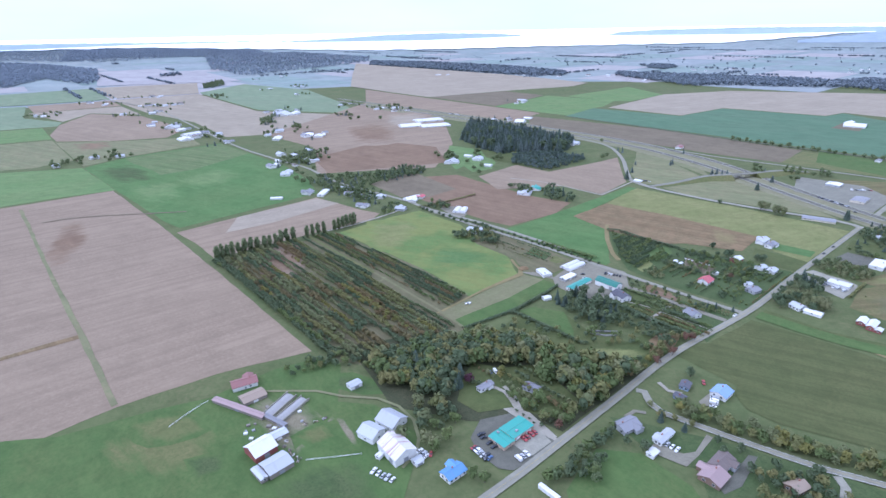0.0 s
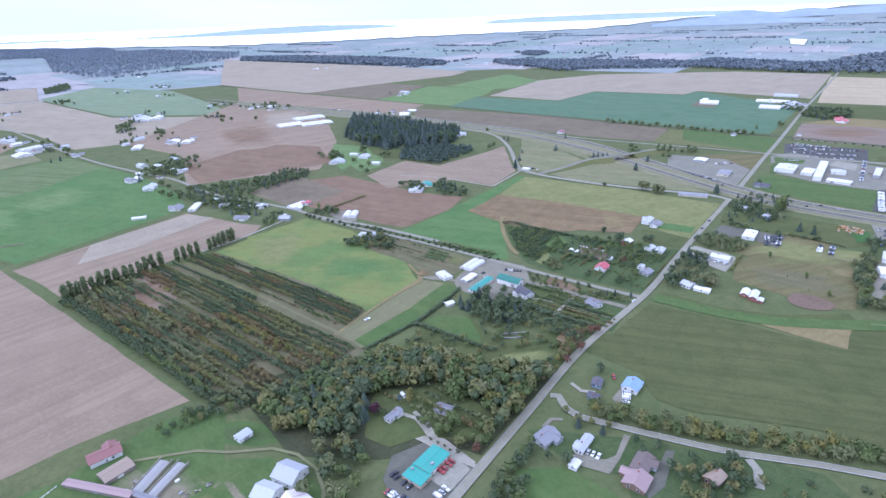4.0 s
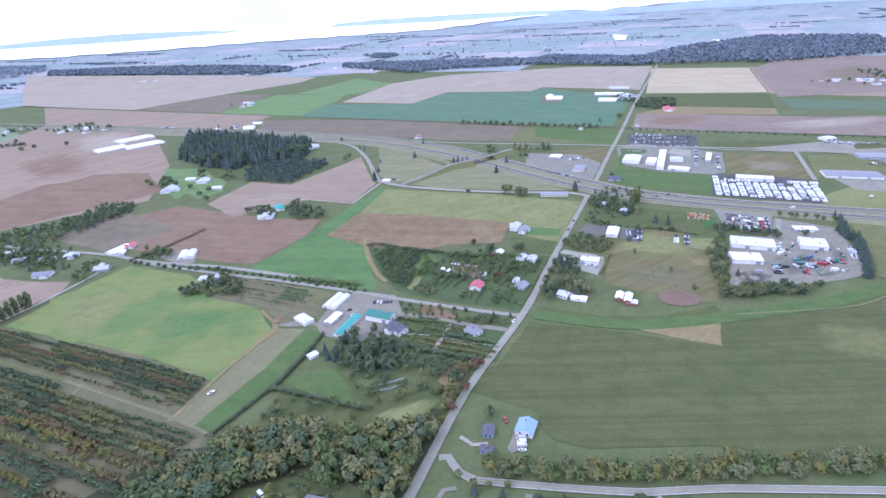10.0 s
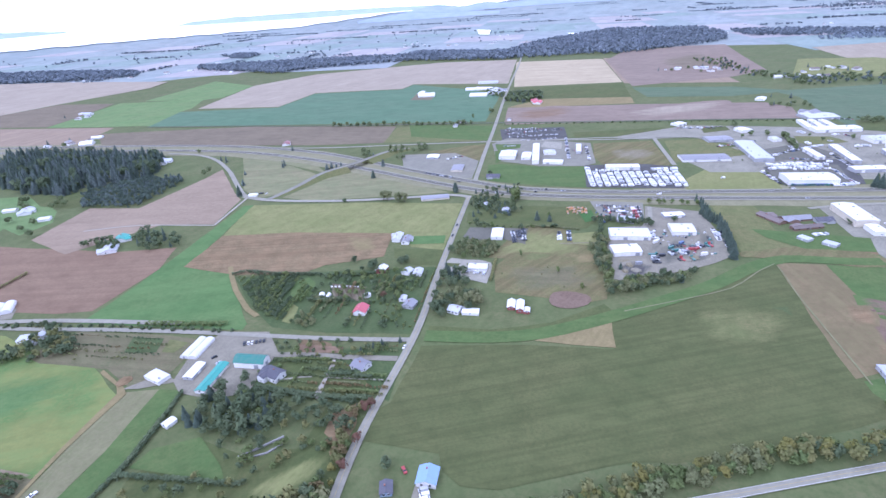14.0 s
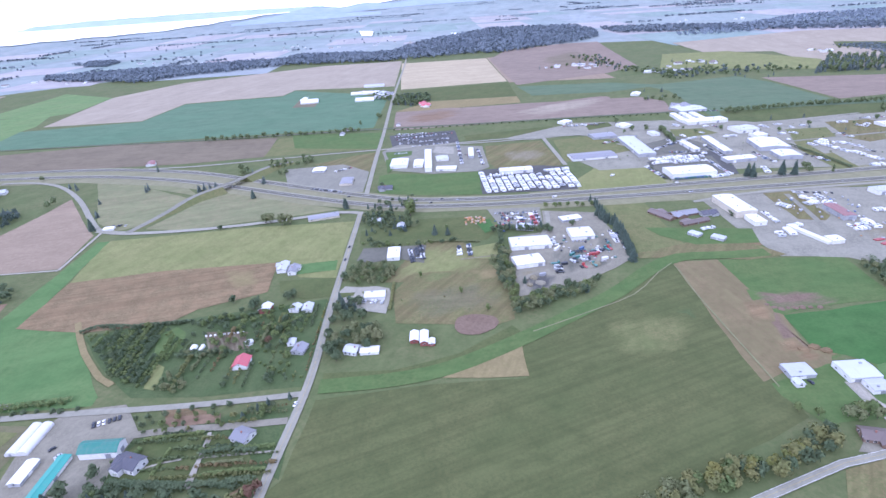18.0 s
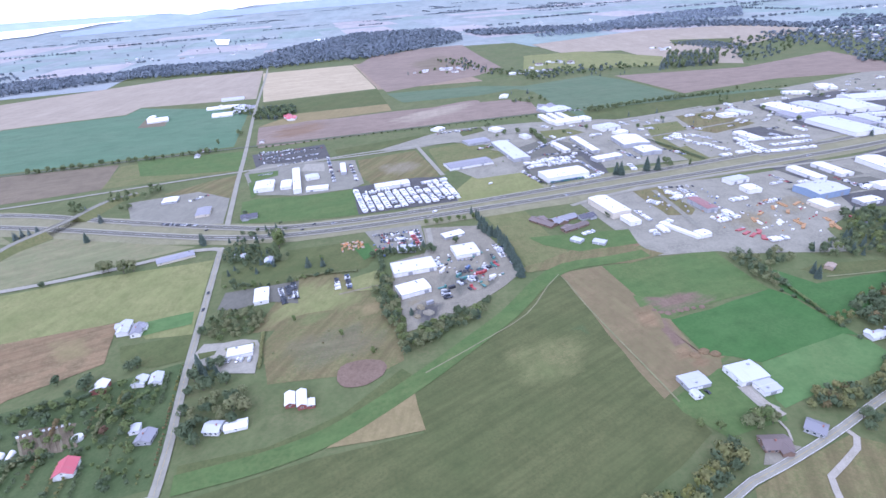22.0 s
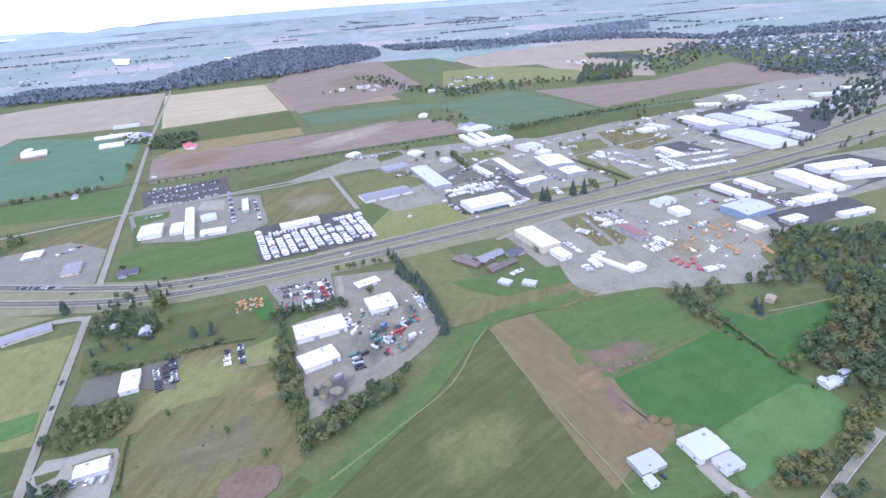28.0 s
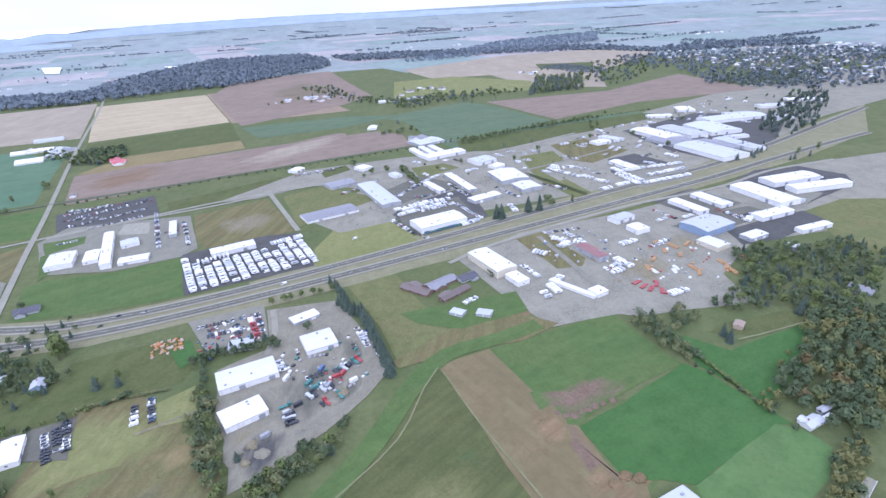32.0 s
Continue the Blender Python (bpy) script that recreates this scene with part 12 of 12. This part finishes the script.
def vegetable_beds(corners, count):
    """Raised soil beds side by side, each with a pale hoop cover at its head."""
    a, b, c, d = (Vector(q) for q in corners)
    mid = (a + b + c + d) / 4
    e = thing("vegetable_beds", "raised brown vegetable beds with pale hooped covers", "garden", mid.x, mid.y)
    for k in range(count):
        f = (k + 0.5) / count
        p, q = a + (b - a) * f - mid, d + (c - d) * f - mid
        turn, long = math.degrees(math.atan2(q.y - p.y, q.x - p.x)), (q - p).length
        bm = bmesh.new()
        prism(bm, [(-0.9, 0), (0.9, 0), (0.65, 0.3), (-0.65, 0.3)], 0, long)
        bmesh.ops.rotate(bm, verts=bm.verts[:], cent=(0, 0, 0), matrix=Matrix.Rotation(radians(-90), 3, "Z"))
        bed = part("bed", bm, "soil_dark" if k % 3 else "mud", e, at=pose(p.x, p.y, 0, 0, 0, turn))
        bm = bmesh.new()
        arc = [(0.95 * math.cos(math.pi * j / 8), 0.3 + 0.8 * math.sin(math.pi * j / 8)) for j in range(9)]
        prism(bm, arc, 0.5, 2.4)
        bmesh.ops.rotate(bm, verts=bm.verts[:], cent=(0, 0, 0), matrix=Matrix.Rotation(radians(-90), 3, "Z"))
        part("hoop_cover", bm, "roof_white", bed, "pale plastic hoop cover")


vegetable_beds([(-97.5, 93.1), (-65.0, 95.5), (-53.0, 70.6), (-86.2, 70.9)], 9)


def soil_mound(x, y, radius, high, mat, label):
    """A loose heap with a lumpy outline."""
    rr = random.Random(int(x + y))
    bm = bmesh.new()
    bmesh.ops.create_icosphere(bm, subdivisions=3, radius=1.0)
    for v in bm.verts:
        k = 1 + 0.3 * noise.noise(v.co * 2.1 + Vector((x, y, 0)))
        v.co = Vector((v.co.x * radius * k, v.co.y * radius * k * 0.8, max(-0.05, v.co.z) * high * k))
    ob = tagged(new("soil_mound", finish("soil_mound", bm, mat)), label, "mound", "mounds")
    ob.matrix_basis = pose(x, y, ground_z(x, y), 0, 0, rr.uniform(0, 180))


for k, (x, y) in enumerate([(172.3, 150.3), (180.0, 153.1), (184.2, 142.9), (174.2, 139.7), (233.9, 165.7), (241.5, 172.3)]):
    soil_mound(x, y, 3.2 + k % 3, 1.6 + 0.3 * (k % 2), "mud" if k % 2 else "gravel", "loose heap of earth and gravel in a yard")
for k, (x, y) in enumerate([(344.3, 24.9), (352.7, 26.8), (357.9, 21.9)]):
    soil_mound(x, y, 4, 1.5, "dry_brown", "heap of brown earth beside the metal sheds")
for k, (x, y) in enumerate([(352.5, 84.0), (355.5, 79.5), (359.5, 76.6), (365.0, 77.2), (370.5, 76.4), (376.0, 77.0), (382.0, 76.2), (389.0, 75.6)]):
    soil_mound(x, y, 2.2 + 0.5 * (k % 3), 0.9, "dark_earth", "low dark heap along a churned field corner")
soil_mound(-199.5, -56.9, 6, 1.8, "dry_brown", "heap of brown compost beside a nursery shed")


def fence(label, points, gap=4.0):
    """A low post-and-rail fence: each post and each rail a part."""
    line = smooth_line(points, gap)
    o = line[0]
    e = thing("fence", label, "fence", o.x, o.y)
    bm = bmesh.new()
    box(bm, -0.09, -0.09, 0, 0.09, 0.09, 1.3)
    post = finish("post", bm, "trim_white")
    for k, q in enumerate(line):
        part("post", post, None, e, at=pose(q.x - o.x, q.y - o.y, 0))
        if k:
            d = q - line[k - 1]
            for z in (0.55, 1.05):
                bm = bmesh.new()
                box(bm, 0, -0.05, z, d.length, 0.05, z + 0.14)
                part("rail", bm, "trim_white", e, at=pose(line[k - 1].x - o.x, line[k - 1].y - o.y, 0, 0, 0, math.degrees(math.atan2(d.y, d.x))))


fence("weathered pale paddock fence beside the old farm", [(-98.0, -365.0), (-89.1, -351.5), (-80.1, -337.1)])
fence("weathered pale field fence at the ploughed edge", [(-185.7, -418.9), (-191.8, -404.4), (-195.8, -390.6)])


def rubble(x, y, mats, seed):
    """A heap of broken boards and stones, lying crosswise."""
    rr = random.Random(seed)
    e = thing("rubble_heap", "heap of broken boards and stones in mud", "rubble", x, y, rr.uniform(0, 180), group="rubble heaps")
    for k in range(7):
        bm = bmesh.new()
        l_, w_ = rr.uniform(0.8, 2.6), rr.uniform(0.2, 0.6)
        box(bm, -l_ / 2, -w_ / 2, 0, l_ / 2, w_ / 2, rr.uniform(0.15, 0.45))
        part("board", bm, rr.choice(mats), e, at=pose(rr.uniform(-1.5, 1.5), rr.uniform(-1.2, 1.2), 0.1 * k, rr.uniform(-12, 12), rr.uniform(-12, 12), rr.uniform(0, 180)))


for k, (x, y) in enumerate([(-117.3, -369.4), (-111.9, -369.3), (-107.8, -369.1), (-103.8, -368.8), (-121.3, -366.4), (-101.1, -367.9), (-130.3, -367.2), (-128.2, -350.3), (-125.2, -343.6), (-124.5, -337.7), (-155.1, -365.9), (-147.3, -363.3), (-142.3, -362.8)]):
    rubble(x, y, ("wood_grey", "stone_grey", "wall_white", "bark", "wall_tan"), k)


def shipping_container(x, y, paint, turn):
    """A steel box with ribbed sides and a pair of doors."""
    word = {"car_green": "teal green", "car_red": "dull red", "car_dark": "black", "steel_grey": "grey", "wall_white": "white", "car_blue": "blue"}[paint]
    e = thing("shipping_container", f"{word} steel container on the yard gravel", "container", x, y, turn, group="yard containers")
    bm = bmesh.new()
    box(bm, -3.0, -1.2, 0.1, 3.0, 1.2, 2.6)
    body = part("body", bm, paint, e)
    for s in (-1, 1):
        bm = bmesh.new()
        for k in range(14):
            u = -2.8 + 0.42 * k
            box(bm, u, s * 1.21 - 0.04, 0.2, u + 0.2, s * 1.21 + 0.04, 2.5)
        part("ribbing", bm, paint, body)
        part("door", unit("door", 1.1, 2.3, paint), None, e, at=pose(3.03, s * 0.58, 0.2, 0, 0, 90))


for k, (x, y, paint) in enumerate([(226.8, 185.9, 'car_green'), (224.6, 193.0, 'car_green'), (243.4, 190.4, 'car_red'), (248.4, 191.4, 'car_red'), (212.8, 174.5, 'car_dark'), (235.9, 183.5, 'steel_grey'), (252.7, 179.8, 'wall_white'), (212.3, 206.9, 'wall_white'), (188.6, 156.1, 'steel_grey'), (236.8, 204.4, 'car_blue')]):
    shipping_container(x, y, paint, 8 + 31 * k % 60)
for k, (x, y) in enumerate([(595.0, 235.0), (586.2, 215.7), (601.2, 219.0), (590.5, 200.3), (578.7, 175.6), (576.3, 166.2), (609.3, 170.3), (605.5, 161.3), (602.8, 153.4), (562.8, 207.6), (544.9, 197.1), (616.8, 215.5)]):
    stack("timber_stack", "stack of orange-brown sawn timber on gravel", "timber", x, y, 15 + 37 * k % 80, 9 + k % 3 * 2, 14)
for k, (x, y) in enumerate([(516.0, 181.9), (515.5, 173.4), (517.7, 167.1), (527.9, 170.6), (522.6, 159.3)]):
    stack("steel_stack", "stack of red-painted steel beams on gravel", "car_red", x, y, 12 + 9 * k, 10, 12, 0.55, "steel stacks")
